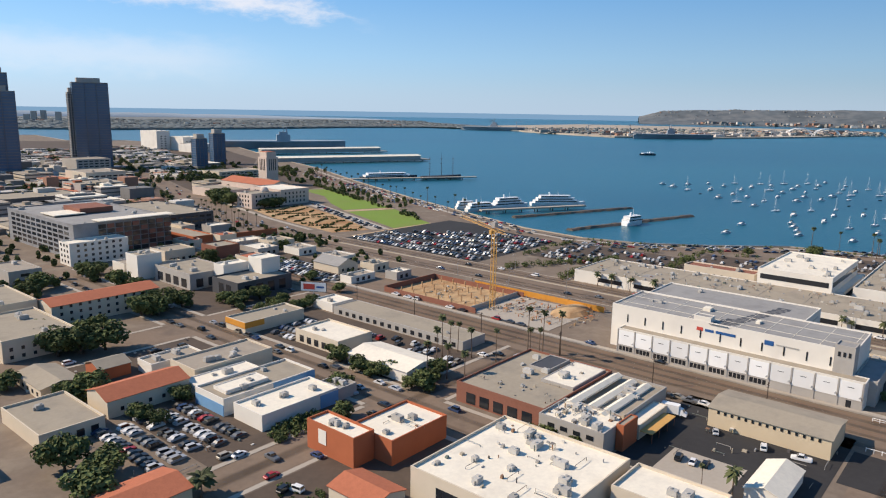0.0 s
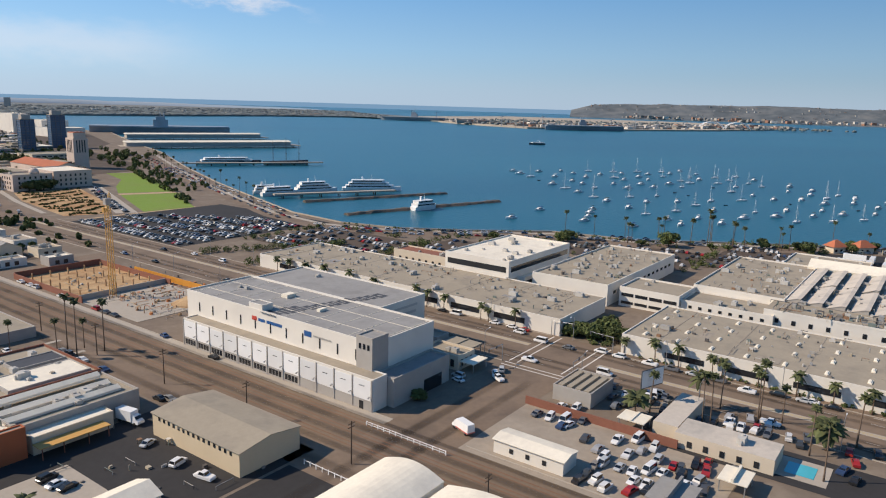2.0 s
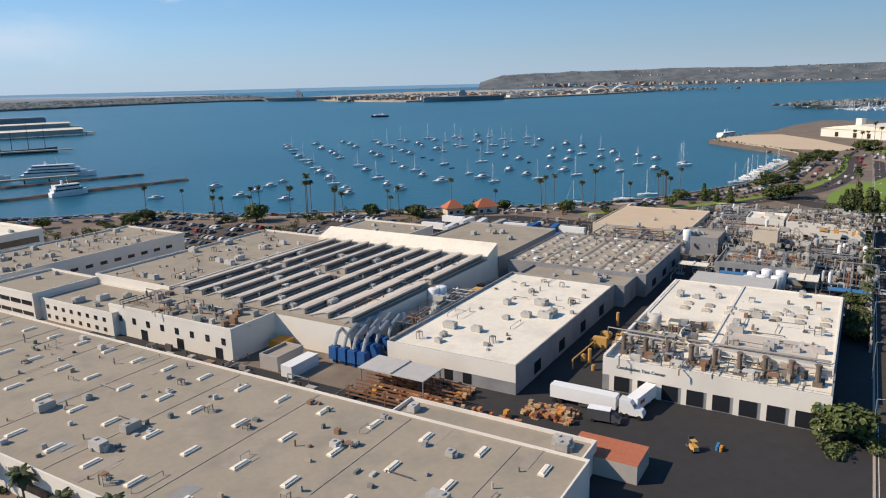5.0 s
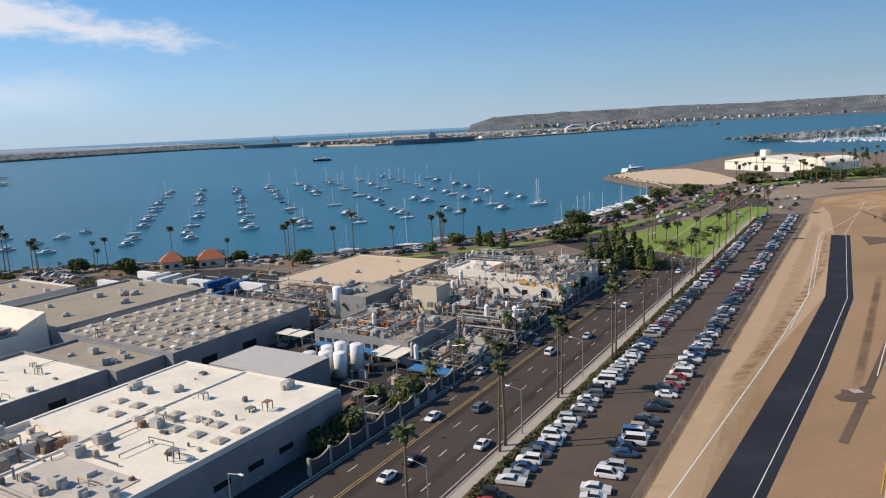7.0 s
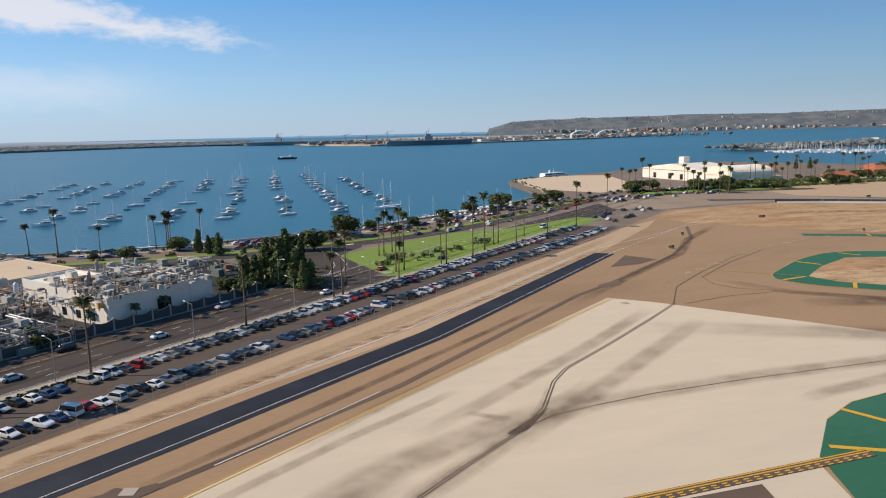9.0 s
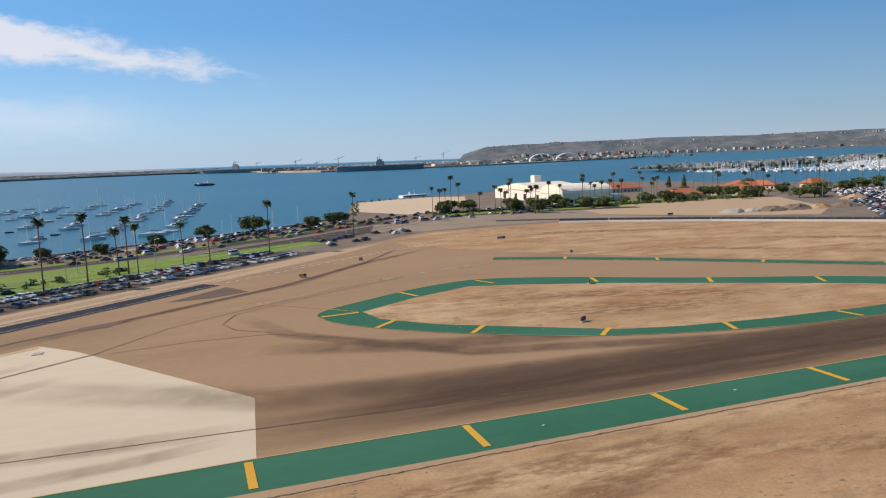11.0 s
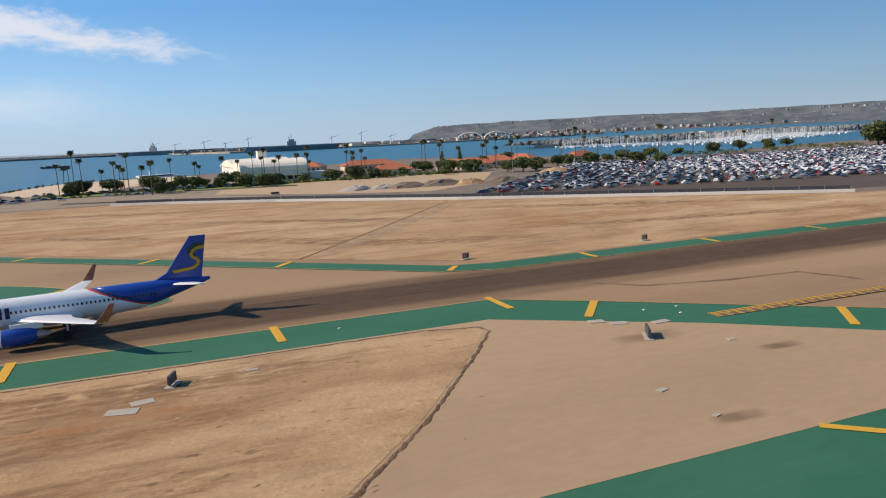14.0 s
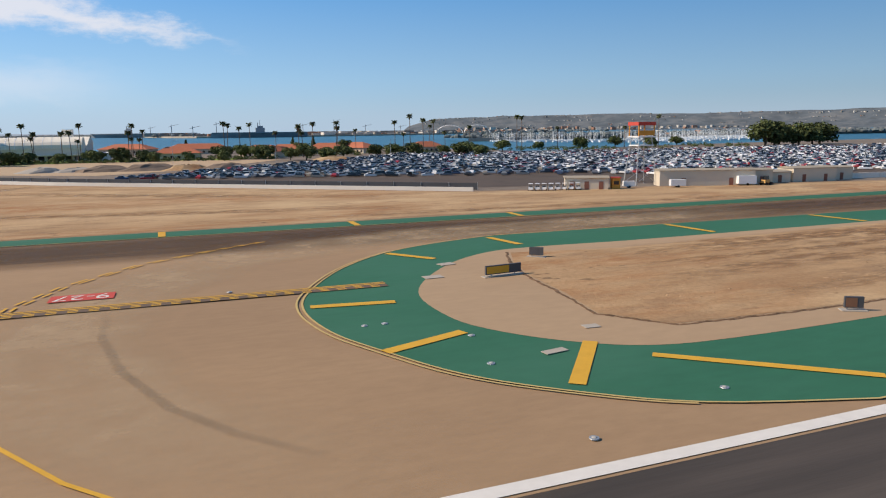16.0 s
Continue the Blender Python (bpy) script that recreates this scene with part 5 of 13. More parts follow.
street("lot_bay_west", 506, 588, -20, 20, LOTASPH, "dark asphalt lot near the shore", 0.043, "car park")


def unit_meshes():
    out = []
    for w, d, h in ((2.4, 1.8, 1.5), (1.6, 1.6, 1.1), (3.4, 2.0, 1.7), (1.2, 1.2, 0.7)):
        s = Shape()
        s.box(-w / 2, w / 2, -d / 2, d / 2, 0.15, h, 0.06)
        s.box(-w / 2 + 0.1, w / 2 - 0.1, -d / 2 + 0.1, d / 2 - 0.1, 0, 0.16)
        s.tube((w * 0.2, 0, h), (w * 0.2, 0, h + 0.25), 0.38 * d / 1.8, None, 10)
        s.box(-w / 2 - 0.5, -w / 2 + 0.02, -0.35, 0.35, 0.0, h * 0.7)
        out.append(s.mesh("ac_unit", UNIT))
    return out


UNITS = unit_meshes()


def skylight_mesh():
    s = Shape()
    s.box(-1.8, 1.8, -0.6, 0.6, 0, 0.3)
    s.box(-1.7, 1.7, -0.5, 0.5, 0.3, 0.5, 0.22)
    return s.mesh("skylight", ROOFWHITE)


SKYLIGHT = skylight_mesh()


def dome_mesh():
    s = Shape()
    s.box(-1.15, 1.15, -1.15, 1.15, 0, 0.32)
    s.box(-1.0, 1.0, -1.0, 1.0, 0.32, 0.62, 0.55)
    return s.mesh("skylight", DOMELIGHT)


def vent_mesh():
    s = Shape()
    s.tube((0, 0, 0), (0, 0, 0.7), 0.45, 0.45, 10)
    s.tube((0, 0, 0.7), (0, 0, 0.95), 0.95, 0.8, 10)
    s.tube((0, 0, 0.95), (0, 0, 1.15), 0.8, 0.2, 10)
    return s.mesh("vent", HULL)


DOME, VENT = dome_mesh(), vent_mesh()
_win_cache = {}


def window_mesh(w, h):
    key = (round(w, 2), round(h, 2))
    if key not in _win_cache:
        s = Shape()
        s.box(-w / 2, w / 2, -0.04, 0.12, 0, h)
        _win_cache[key] = s.mesh("window", GLASSDARK)
    return _win_cache[key]


def building(label, a0, a1, b0, b1, h, wall, roof, name="building", z0=0.0, parapet=0.7, units=0, skylights=0, windows=(), seed=1, category="building", group="", rot=GRID, grid=True):
    """A flat-roofed block: walls, roof, parapet, rows of windows, rooftop units.
    windows: (side, z, width, height, step, margin) with side in "-a", "-b", "+a", "+b"."""
    rnd = random.Random(seed * 7919 + int(a0 * 13 + b0 * 7))
    ca, cb = (a0 + a1) / 2, (b0 + b1) / 2
    cx, cy = xy(ca, cb) if grid else (ca, cb)
    t = thing(name, cx, cy, z0, rot, label, category, group)
    w, d = (a1 - a0) / 2, (b1 - b0) / 2
    s = Shape()
    s.box(-w, w, -d, d, 0, h - 0.05)
    part("wall", s, wall, t)
    r = Shape()
    r.box(-w + 0.02, w - 0.02, -d + 0.02, d - 0.02, h - 0.05, h)
    part("roof", r, roof, t)
    if parapet:
        p = Shape()
        e = 0.35
        p.box(-w - 0.02, w + 0.02, -d - 0.02, -d + e, h - 0.3, h + parapet)
        p.box(-w - 0.02, w + 0.02, d - e, d + 0.02, h - 0.3, h + parapet)
        p.box(-w - 0.02, -w + e, -d + e, d - e, h - 0.3, h + parapet)
        p.box(w - e, w + 0.02, -d + e, d - e, h - 0.3, h + parapet)
        part("parapet", p, wall, t)
    for i in range(units):
        piece("ac_unit", rnd.choice(UNITS), t, rnd.uniform(-w + 3, w - 3) if w > 3.5 else 0, rnd.uniform(-d + 3, d - 3) if d > 3.5 else 0, h, rnd.choice((0, 90, 180, 270)))
    if skylights:
        n = max(1, int(round(math.sqrt(skylights * w / max(d, 1)))))
        m = max(1, skylights // n)
        for i in range(n):
            for j in range(m):
                piece("skylight", SKYLIGHT, t, -w + 2 * w * (i + 0.5) / n + rnd.uniform(-0.5, 0.5), -d + 2 * d * (j + 0.5) / m + rnd.uniform(-0.5, 0.5), h, 0)
    for side, z, ww, wh, step, margin in windows:
        span = d if side in ("-a", "+a") else w
        n = int((2 * span - 2 * margin) / step + 1e-6)
        me = window_mesh(ww, wh)
        for k in range(n):
            q = -span + margin + step * (k + 0.5) + (2 * span - 2 * margin - n * step) / 2
            if side == "-a":
                piece("window", me, t, -w, q, z, 90)
            elif side == "+a":
                piece("window", me, t, w, q, z, 90)
            elif side == "-b":
                piece("window", me, t, q, -d, z, 0)
            else:
                piece("window", me, t, q, d, z, 0)
    return t


def gable(label, a0, a1, b0, b1, h, rise, wall, roof, along="b", name="gabled_building", seed=1, windows=(), eave=0.4, category="building", group="", z0=0.0):
    """A pitched-roof block; along: the grid axis of the ridge."""
    ca, cb = (a0 + a1) / 2, (b0 + b1) / 2
    x, y = xy(ca, cb)
    t = thing(name, x, y, z0, GRID, label, category, group)
    w, d = (a1 - a0) / 2, (b1 - b0) / 2
    s = Shape()
    s.box(-w, w, -d, d, 0, h)
    if along == "b":
        s.add([(-w, -d, h), (w, -d, h), (0, -d, h + rise), (-w, d, h), (w, d, h), (0, d, h + rise)], [(0, 1, 2), (5, 4, 3)])
    else:
        s.add([(-w, -d, h), (-w, d, h), (-w, 0, h + rise), (w, -d, h), (w, d, h), (w, 0, h + rise)], [(2, 1, 0), (3, 4, 5)])
    part("wall", s, wall, t)
    r = Shape()
    e, th = eave, 0.18
    if along == "b":
        for sg in (-1, 1):
            dz = rise * e / w
            r.add([(sg * (w + e), -d - e, h - dz), (sg * (w + e), d + e, h - dz), (0, d + e, h + rise), (0, -d - e, h + rise),
                   (sg * (w + e), -d - e, h - dz + th), (sg * (w + e), d + e, h - dz + th), (0, d + e, h + rise + th), (0, -d - e, h + rise + th)],
                  [(0, 1, 2, 3), (7, 6, 5, 4), (0, 4, 5, 1), (1, 5, 6, 2), (3, 7, 4, 0)])
    else:
        for sg in (-1, 1):
            dz = rise * e / d
            r.add([(-w - e, sg * (d + e), h - dz), (w + e, sg * (d + e), h - dz), (w + e, 0, h + rise), (-w - e, 0, h + rise),
                   (-w - e, sg * (d + e), h - dz + th), (w + e, sg * (d + e), h - dz + th), (w + e, 0, h + rise + th), (-w - e, 0, h + rise + th)],
                  [(0, 1, 2, 3), (7, 6, 5, 4), (0, 4, 5, 1), (1, 5, 6, 2), (3, 7, 4, 0)])
    part("roof", r, roof, t)
    for side, z, ww, wh, step, margin in windows:
        span = d if side in ("-a", "+a") else w
        n = int((2 * span - 2 * margin) / step + 1e-6)
        me = window_mesh(ww, wh)
        for k in range(n):
            q = -span + margin + step * (k + 0.5) + (2 * span - 2 * margin - n * step) / 2
            if side == "-a":
                piece("window", me, t, -w, q, z, 90)
            else:
                piece("window", me, t, q, -d, z, 0)
    return t


# city blocks near the first stretch of the flight
building("terracotta-walled shop with a white roof and rooftop plant", 111, 118.6, 125.5, 144.5, 8, ORANGEWALL, ROOFWHITE, units=4, seed=2)
building("terracotta-walled hall with a white flat roof", 118.8, 141.5, 119, 135, 6.6, ORANGEWALL, ROOFWHITE, units=3, seed=3)
_t = thing("wall_mural", *xy(110.9, 138), 3.0, GRID - 90, "pale faded painted panel on a terracotta wall", "mural")
part("panel", Shape().box(-1.6, 1.6, -0.02, 0.06, 0, 4.2), WHITEWALL, _t)
gable("small house with a clay tile roof by a car park", 96, 107, 103, 118, 4.4, 1.5, CREAMWALL, TILE, "b", seed=99)
building("low white shop row with a dark gap in its roof", 109, 133, 198, 206.5, 4, WHITEWALL, ROOFWHITE, units=2, seed=98, parapet=0.3)
building("cream office block with a white roof full of vents", 110.5, 150, 66, 104.5, 8, CREAMWALL, ROOFWHITE, units=16, seed=4, windows=(("-a", 2.5, 10, 3.5, 12, 2),))
building("white-roofed workshop beside the office block", 136, 150.5, 41, 64, 7.5, CREAMWALL, ROOFWHITE, units=3, seed=5)
building("brick-fronted restaurant with a wide grey gravel roof", 164.5, 208, 100.5, 134, 6.3, BRICK, ROOFTAN, units=7, seed=6, windows=(("-a", 0.6, 3.6, 3.6, 5.4, 1),))
building("concrete office with a white roof and ducts", 161, 176, 79, 100, 6.5, GREYWALL, ROOFWHITE, units=10, seed=7, windows=(("-a", 1.0, 1.8, 1.4, 3.4, 1), ("-a", 4.0, 2.2, 1.3, 4.2, 1)))
building("long grey workshop with rows of roof ducts", 176.2, 208, 81, 100, 5.6, GREYWALL, ROOFTAN, units=8, seed=8)
gable("tan metal warehouse with a shallow grey roof", 202, 220, 31, 65, 6.0, 1.3, TANWALL, ROOFTAN, "b", seed=9, windows=(("-a", 4.6, 0.7, 1.0, 2.0, 2),))
gable("small white gabled shed beside a yard", 165, 184, 33.5, 42.5, 3.4, 1.6, WHITEWALL, ROOFWHITE, "a", seed=10)
building("long low shed with a pale flat roof", 204, 218.5, 163, 240, 3.6, GREYWALL, ROOFTAN, units=1, seed=12, parapet=0.3, windows=(("-a", 0.8, 2.0, 1.8, 4.5, 1),))
building("small white shop with a flat roof", 205, 218, 242, 256, 3.4, WHITEWALL, ROOFWHITE, units=1, seed=13)
gable("white gabled workshop beside a street", 164, 181, 156, 186, 4.2, 1.6, WHITEWALL, ROOFWHITE, "b", seed=14, windows=(("-b", 0.8, 1.6, 2.2, 3.5, 1),))
building("beige shop with a white membrane roof", 167, 185, 195, 221, 5, CREAMWALL, ROOFWHITE, units=2, seed=15, windows=(("-a", 0.8, 2.4, 2.6, 4.5, 1),))
_t = building("tyre shop with a bright yellow fascia", 158, 189, 243, 257, 4.5, CREAMWALL, ROOFTAN, units=2, seed=16)
part("yellow_fascia", Shape().box(-15.8, -6, -7.3, -6.9, 2.6, 5.0), ORANGEPAINT, _t)
part("yellow_fascia", Shape().box(-15.8, -15.4, -6.9, 7.2, 2.6, 5.0), ORANGEPAINT, _t)
building("low grey-roofed shop row", 114, 146, 208, 224, 5, CREAMWALL, ROOFGREY, units=5, seed=17)
building("pale workshop with blue end walls and a grey roof", 106.5, 142, 179, 195, 5, WHITEWALL, ROOFTAN, units=4, seed=18)
_t = thing("blue_wall_panels", *xy(125, 178.9), 0, GRID, "faded blue painted wall panels on workshops", "wall panel")
part("panel", Shape().box(0, 17.2, -0.06, 0.05, 0, 5.4), BLUEWALL, _t)
part("panel", Shape().box(-18.66, -18.5, 0.2, 16, 0, 3.6), BLUEWALL, _t)
part("panel", Shape().box(5, 12.4, -17.56, -17.42, 0, 4.4), BLUEWALL, _t)
building("upper white roof deck over a workshop", 110, 126, 183, 190, 1.0, WHITEWALL, ROOFWHITE, z0=5.02, parapet=0.2, seed=97, name="roof_deck")
building("small dull outhouse between workshops", 137.6, 146, 162, 172, 3.6, GREYWALL, ROOFSLATE, units=2, seed=96)
building("white-roofed workshop in a row", 108, 137.4, 161.5, 176, 4.5, WHITEWALL, ROOFWHITE, units=3, seed=19)
gable("house with a red clay tile hip roof", 82, 109, 203, 217, 5.6, 2.2, CREAMWALL, TILE, "a", seed=20, windows=(("-b", 1.6, 1.1, 1.3, 4.5, 1),))
gable("orange-walled cottage with a pale roof", 94, 105, 235, 246, 4.2, 1.8, ORANGEWALL, ROOFTAN, "a", seed=21)
building("grey concrete showroom with dark lower storeys", 181, 206, 325, 361, 8, GREYWALL, ROOFTAN, units=5, seed=22, windows=(("-a", 1.0, 5, 4.5, 8, 2), ("-b", 1.0, 4, 4.5, 7, 2)))
building("white tower block of the showroom by the street", 174, 188, 366, 379, 13, WHITEWALL, ROOFTAN, units=2, seed=21)
building("white tower block on the showroom roof line", 195, 210, 315.8, 324.8, 12, WHITEWALL, ROOFWHITE, units=1, seed=20)
building("dark glazed showroom wing with a tan roof", 188, 221, 293, 315.6, 7.5, DARKWALL, ROOFTAN, units=3, seed=23, windows=(("-a", 1.0, 4, 5, 6.5, 2), ("-b", 1.0, 4, 5, 7, 2)))
building("tall white stair block of the showroom", 210.2, 222, 304, 315.7, 15, WHITEWALL, ROOFWHITE, seed=24)
building("mid-rise apartment block with balconies", 172, 234, 440, 546, 21.5, FACTORYWALL, ROOFSLATE, units=8, seed=25, windows=tuple(("-a", 2.0 + 3.2 * k, 6.4, 1.9, 8.6, 2) for k in range(6)))
building("white apartment wing with square windows", 163, 198, 425, 439.6, 13, WHITEWALL, ROOFWHITE, units=2, seed=26, windows=tuple(("-a", 1.6 + 3.2 * k, 1.6, 1.6, 4.2, 1) for k in range(4)) + tuple(("-b", 1.6 + 3.2 * k, 1.6, 1.6, 4.2, 1) for k in range(4)))
gable("long apartment house with a clay tile roof", 108, 156, 310, 327, 9, 2.0, CREAMWALL, TILE, "a", seed=27, windows=tuple(("-b", 1.5 + 3 * k, 1.2, 1.4, 4.0, 1) for k in range(3)))
building("stucco apartment block with stepped roof", 60, 107, 322, 360, 10, CREAMWALL, ROOFTAN, units=6, seed=28, windows=tuple(("-a", 1.5 + 3 * k, 1.2, 1.4, 4.0, 1) for k in range(3)))

# storage depot
building("tall white storage depot with a slate-grey roof", 253, 281, 36, 124, 17, WHITEWALL, ROOFSLATE, units=2, seed=30, parapet=0.5, windows=(("-a", 10.8, 0.5, 3.2, 7.4, 3),))
building("rear wing of the white storage depot", 281.2, 305, 58, 121, 17, WHITEWALL, ROOFSLATE, units=1, seed=31, parapet=0.5)
building("low white front range of the storage depot", 247, 252.8, 31, 118, 9.3, WHITEWALL, ROOFTAN, seed=32, parapet=0.3)
building("grey annex of the storage depot in shade", 253, 279.5, 28.6, 35.8, 8, GREYWALL, ROOFSLATE, seed=33)

# factory warehouses
building("long white warehouse with strip windows and roof vents", 341.5, 383.5, 22, 192, 6.3, WHITEWALL, ROOFTAN, units=30, seed=35, parapet=0.4, windows=(("-a", 1.8, 14, 2.2, 21, 3),))
building("white office block with dark glazed bands", 392, 448, 66, 108, 5.5, WHITEWALL, ROOFWHITE, seed=36, windows=(("-a", 1.4, 39, 2.8, 40, 0.5), ("-b", 1.4, 52, 2.8, 54, 0.5)))
building("upper storey of the white office block with roof plant", 384, 446, 70, 106, 8.0, WHITEWALL, ROOFWHITE, z0=5.6, seed=37, units=12, windows=(("-a", 3.2, 33, 2.6, 34, 0.5), ("-b", 3.2, 58, 2.6, 60, 0.5)))
building("low cream building with a brown roof edge", 400, 412, 112, 152, 6, CREAMWALL, BRICK, seed=38, units=3, windows=(("-a", 1.2, 1.4, 2.0, 4.4, 1),))
building("white factory hall with a vented grey roof", 392, 480, 25, 62, 9, WHITEWALL, ROOFTAN, units=22, seed=39, windows=(("-b", 4.5, 3.0, 1.3, 6, 4),))
building("two-storey white office with window bands", 398, 420, -4, 22, 8, WHITEWALL, ROOFTAN, units=2, seed=40, windows=(("-a", 4.6, 5.4, 1.4, 6.2, 0.5), ("-a", 1.2, 5.4, 1.2, 6.2, 0.5)))
building("white two-storey office range before the factory hall", 400, 420, -40, -4.2, 6.4, WHITEWALL, ROOFTAN, units=5, seed=64, windows=(("-a", 4.0, 1.3, 1.2, 4.0, 1), ("-a", 1.0, 1.3, 1.2, 4.0, 1)))
building("white factory hall with long vented roof", 420.2, 500, -40, -3, 9, WHITEWALL, ROOFTAN, units=14, seed=41)
building("long white warehouse with strip windows and skylights", 339.5, 386.5, -187, -3, 6.8, WHITEWALL, ROOFTAN, skylights=64, units=18, seed=42, parapet=0.4, windows=(("-a", 2.0, 13, 1.9, 20, 3),))
building("low white-roofed warehouse extension", 386.7, 396, -185, -145, 5, WHITEWALL, ROOFTAN, units=3, seed=43)
building("low open store with a rusty red roof", 394, 402, -193, -180, 3.6, GREYWALL, TILE, seed=44, parapet=0)


def depot_front():
    """Pilasters, panels and base openings along the depot's low front range, and its stair turret."""
    x, y = xy(247, 74.5)
    t = thing("depot_front_panels", x, y, 0, GRID, "white metal panels between grey pilasters on a depot front", "wall panels")
    for k in range(13):
        q = -43 + k * 7.2
        part("pilaster", Shape().box(-0.25, 0.02, q - 0.2, q + 0.2, 0, 9.3), GREYWALL, t)
        if k < 12:
            part("panel", Shape().box(-0.12, 0.01, q + 0.35, q + 6.85, 3.1, 8.9), HULL, t)
            part("vent_slot", Shape().box(-0.16, -0.12, q + 2.6, q + 4.6, 6.9, 7.1), DARKWALL, t)
            part("base_panel", Shape().box(-0.08, 0.01, q + 0.2, q + 7.0, 0.1, 3.0), GREYWALL, t, "grey block base panel")
            part("lamp_bracket", Shape().box(-0.75, -0.12, q + 0.5, q + 0.7, 4.3, 4.5).box(-0.95, -0.6, q + 0.35, q + 0.85, 4.05, 4.3), STEEL, t)
            if k > 3:
                for u in range(4):
                    part("base_window", Shape().box(-0.12, -0.08, q + 0.8 + 1.45 * u, q + 2.0 + 1.45 * u, 0.7, 2.5), GLASSDARK, t)
            elif k == 0:
                part("base_door", Shape().box(-0.12, -0.08, q + 3.0, q + 4.6, 0.1, 2.5), GLASSDARK, t)
    c = building("tall grey stair turret with a dark crown on the depot", 252, 259, 35.9, 42, 18.6, GREYWALL, ROOFSLATE, seed=34, parapet=0.4, windows=(("-a", 15.2, 0.8, 1.6, 1.6, 0.4), ("-a", 12.6, 0.9, 1.3, 6.0, 0.1), ("-a", 10.0, 0.9, 1.3, 6.0, 0.1)))
    building("raised white parapet block on the depot front", 253.1, 257.5, 84, 90.5, 2.0, WHITEWALL, ROOFSLATE, name="roof_block", z0=17.02, seed=35, parapet=0.2)
    # Flat dark sheet stands in for the bay's shaded inside.
    solo("loading_opening", Shape().box(-4.3, 4.3, -0.12, 0.1, 0.1, 4.1), GLASSDARK, "dark sheet for the shaded inside of a grey annex's loading bay", "opening", "", "structure", *xy(271.2, 28.5), 0, GRID)
    w = thing("end_wall_sign", *xy(293, 57.9), 0, GRID, "blue panel and grey bars on a depot end wall", "sign")
    part("blue_panel", Shape().box(-4.6, -1.4, -0.1, 0.0, 11.2, 13.6), BLUEPAINT, w)
    part("sign_bar", Shape().box(-5.2, 7.5, -0.08, 0.0, 14.4, 15.2), UNIT, w)
    part("sign_bar", Shape().box(-0.6, 6.8, -0.08, 0.0, 12.0, 12.9), UNIT, w)


depot_front()
for k in range(3):
    gable("long roof monitor over a workshop", 173, 205, 95.2 - k * 5.2, 98.2 - k * 5.2, 0.6, 0.7, WHITEWALL, ROOFWHITE, "a", name="roof_monitor", z0=6.6 if k == 0 else 5.7, eave=0.1, category="roof monitor", group="workshop roof monitors")
building("orange-brown feature wall block on a workshop corner", 168, 177, 76.5, 78.8, 7.6, ORANGEWALL, ROOFTAN, seed=93, parapet=0.3)
building("low cream workshop wing with a pale roof", 178.2, 198, 76.4, 80.8, 4.4, CREAMWALL, ROOFWHITE, seed=94, parapet=0.2)
building("roof lightwell walls on the restaurant", 192, 206, 116, 124, 1.0, GREYWALL, DARKWALL, seed=95, z0=6.35, parapet=0.2, name="roof_lightwell")
building("raised pale roof deck on the restaurant", 184, 206, 102, 114, 0.9, GREYWALL, ROOFWHITE, seed=96, z0=6.35, parapet=0.15, name="roof_deck", units=3)

# ---- factory with the ridged roof ----
YARD_TREES = [(428.5, -223, 1.1), (432, -225, 0.9), (490, -224.5, 0.6), (497, -224, 0.7)]


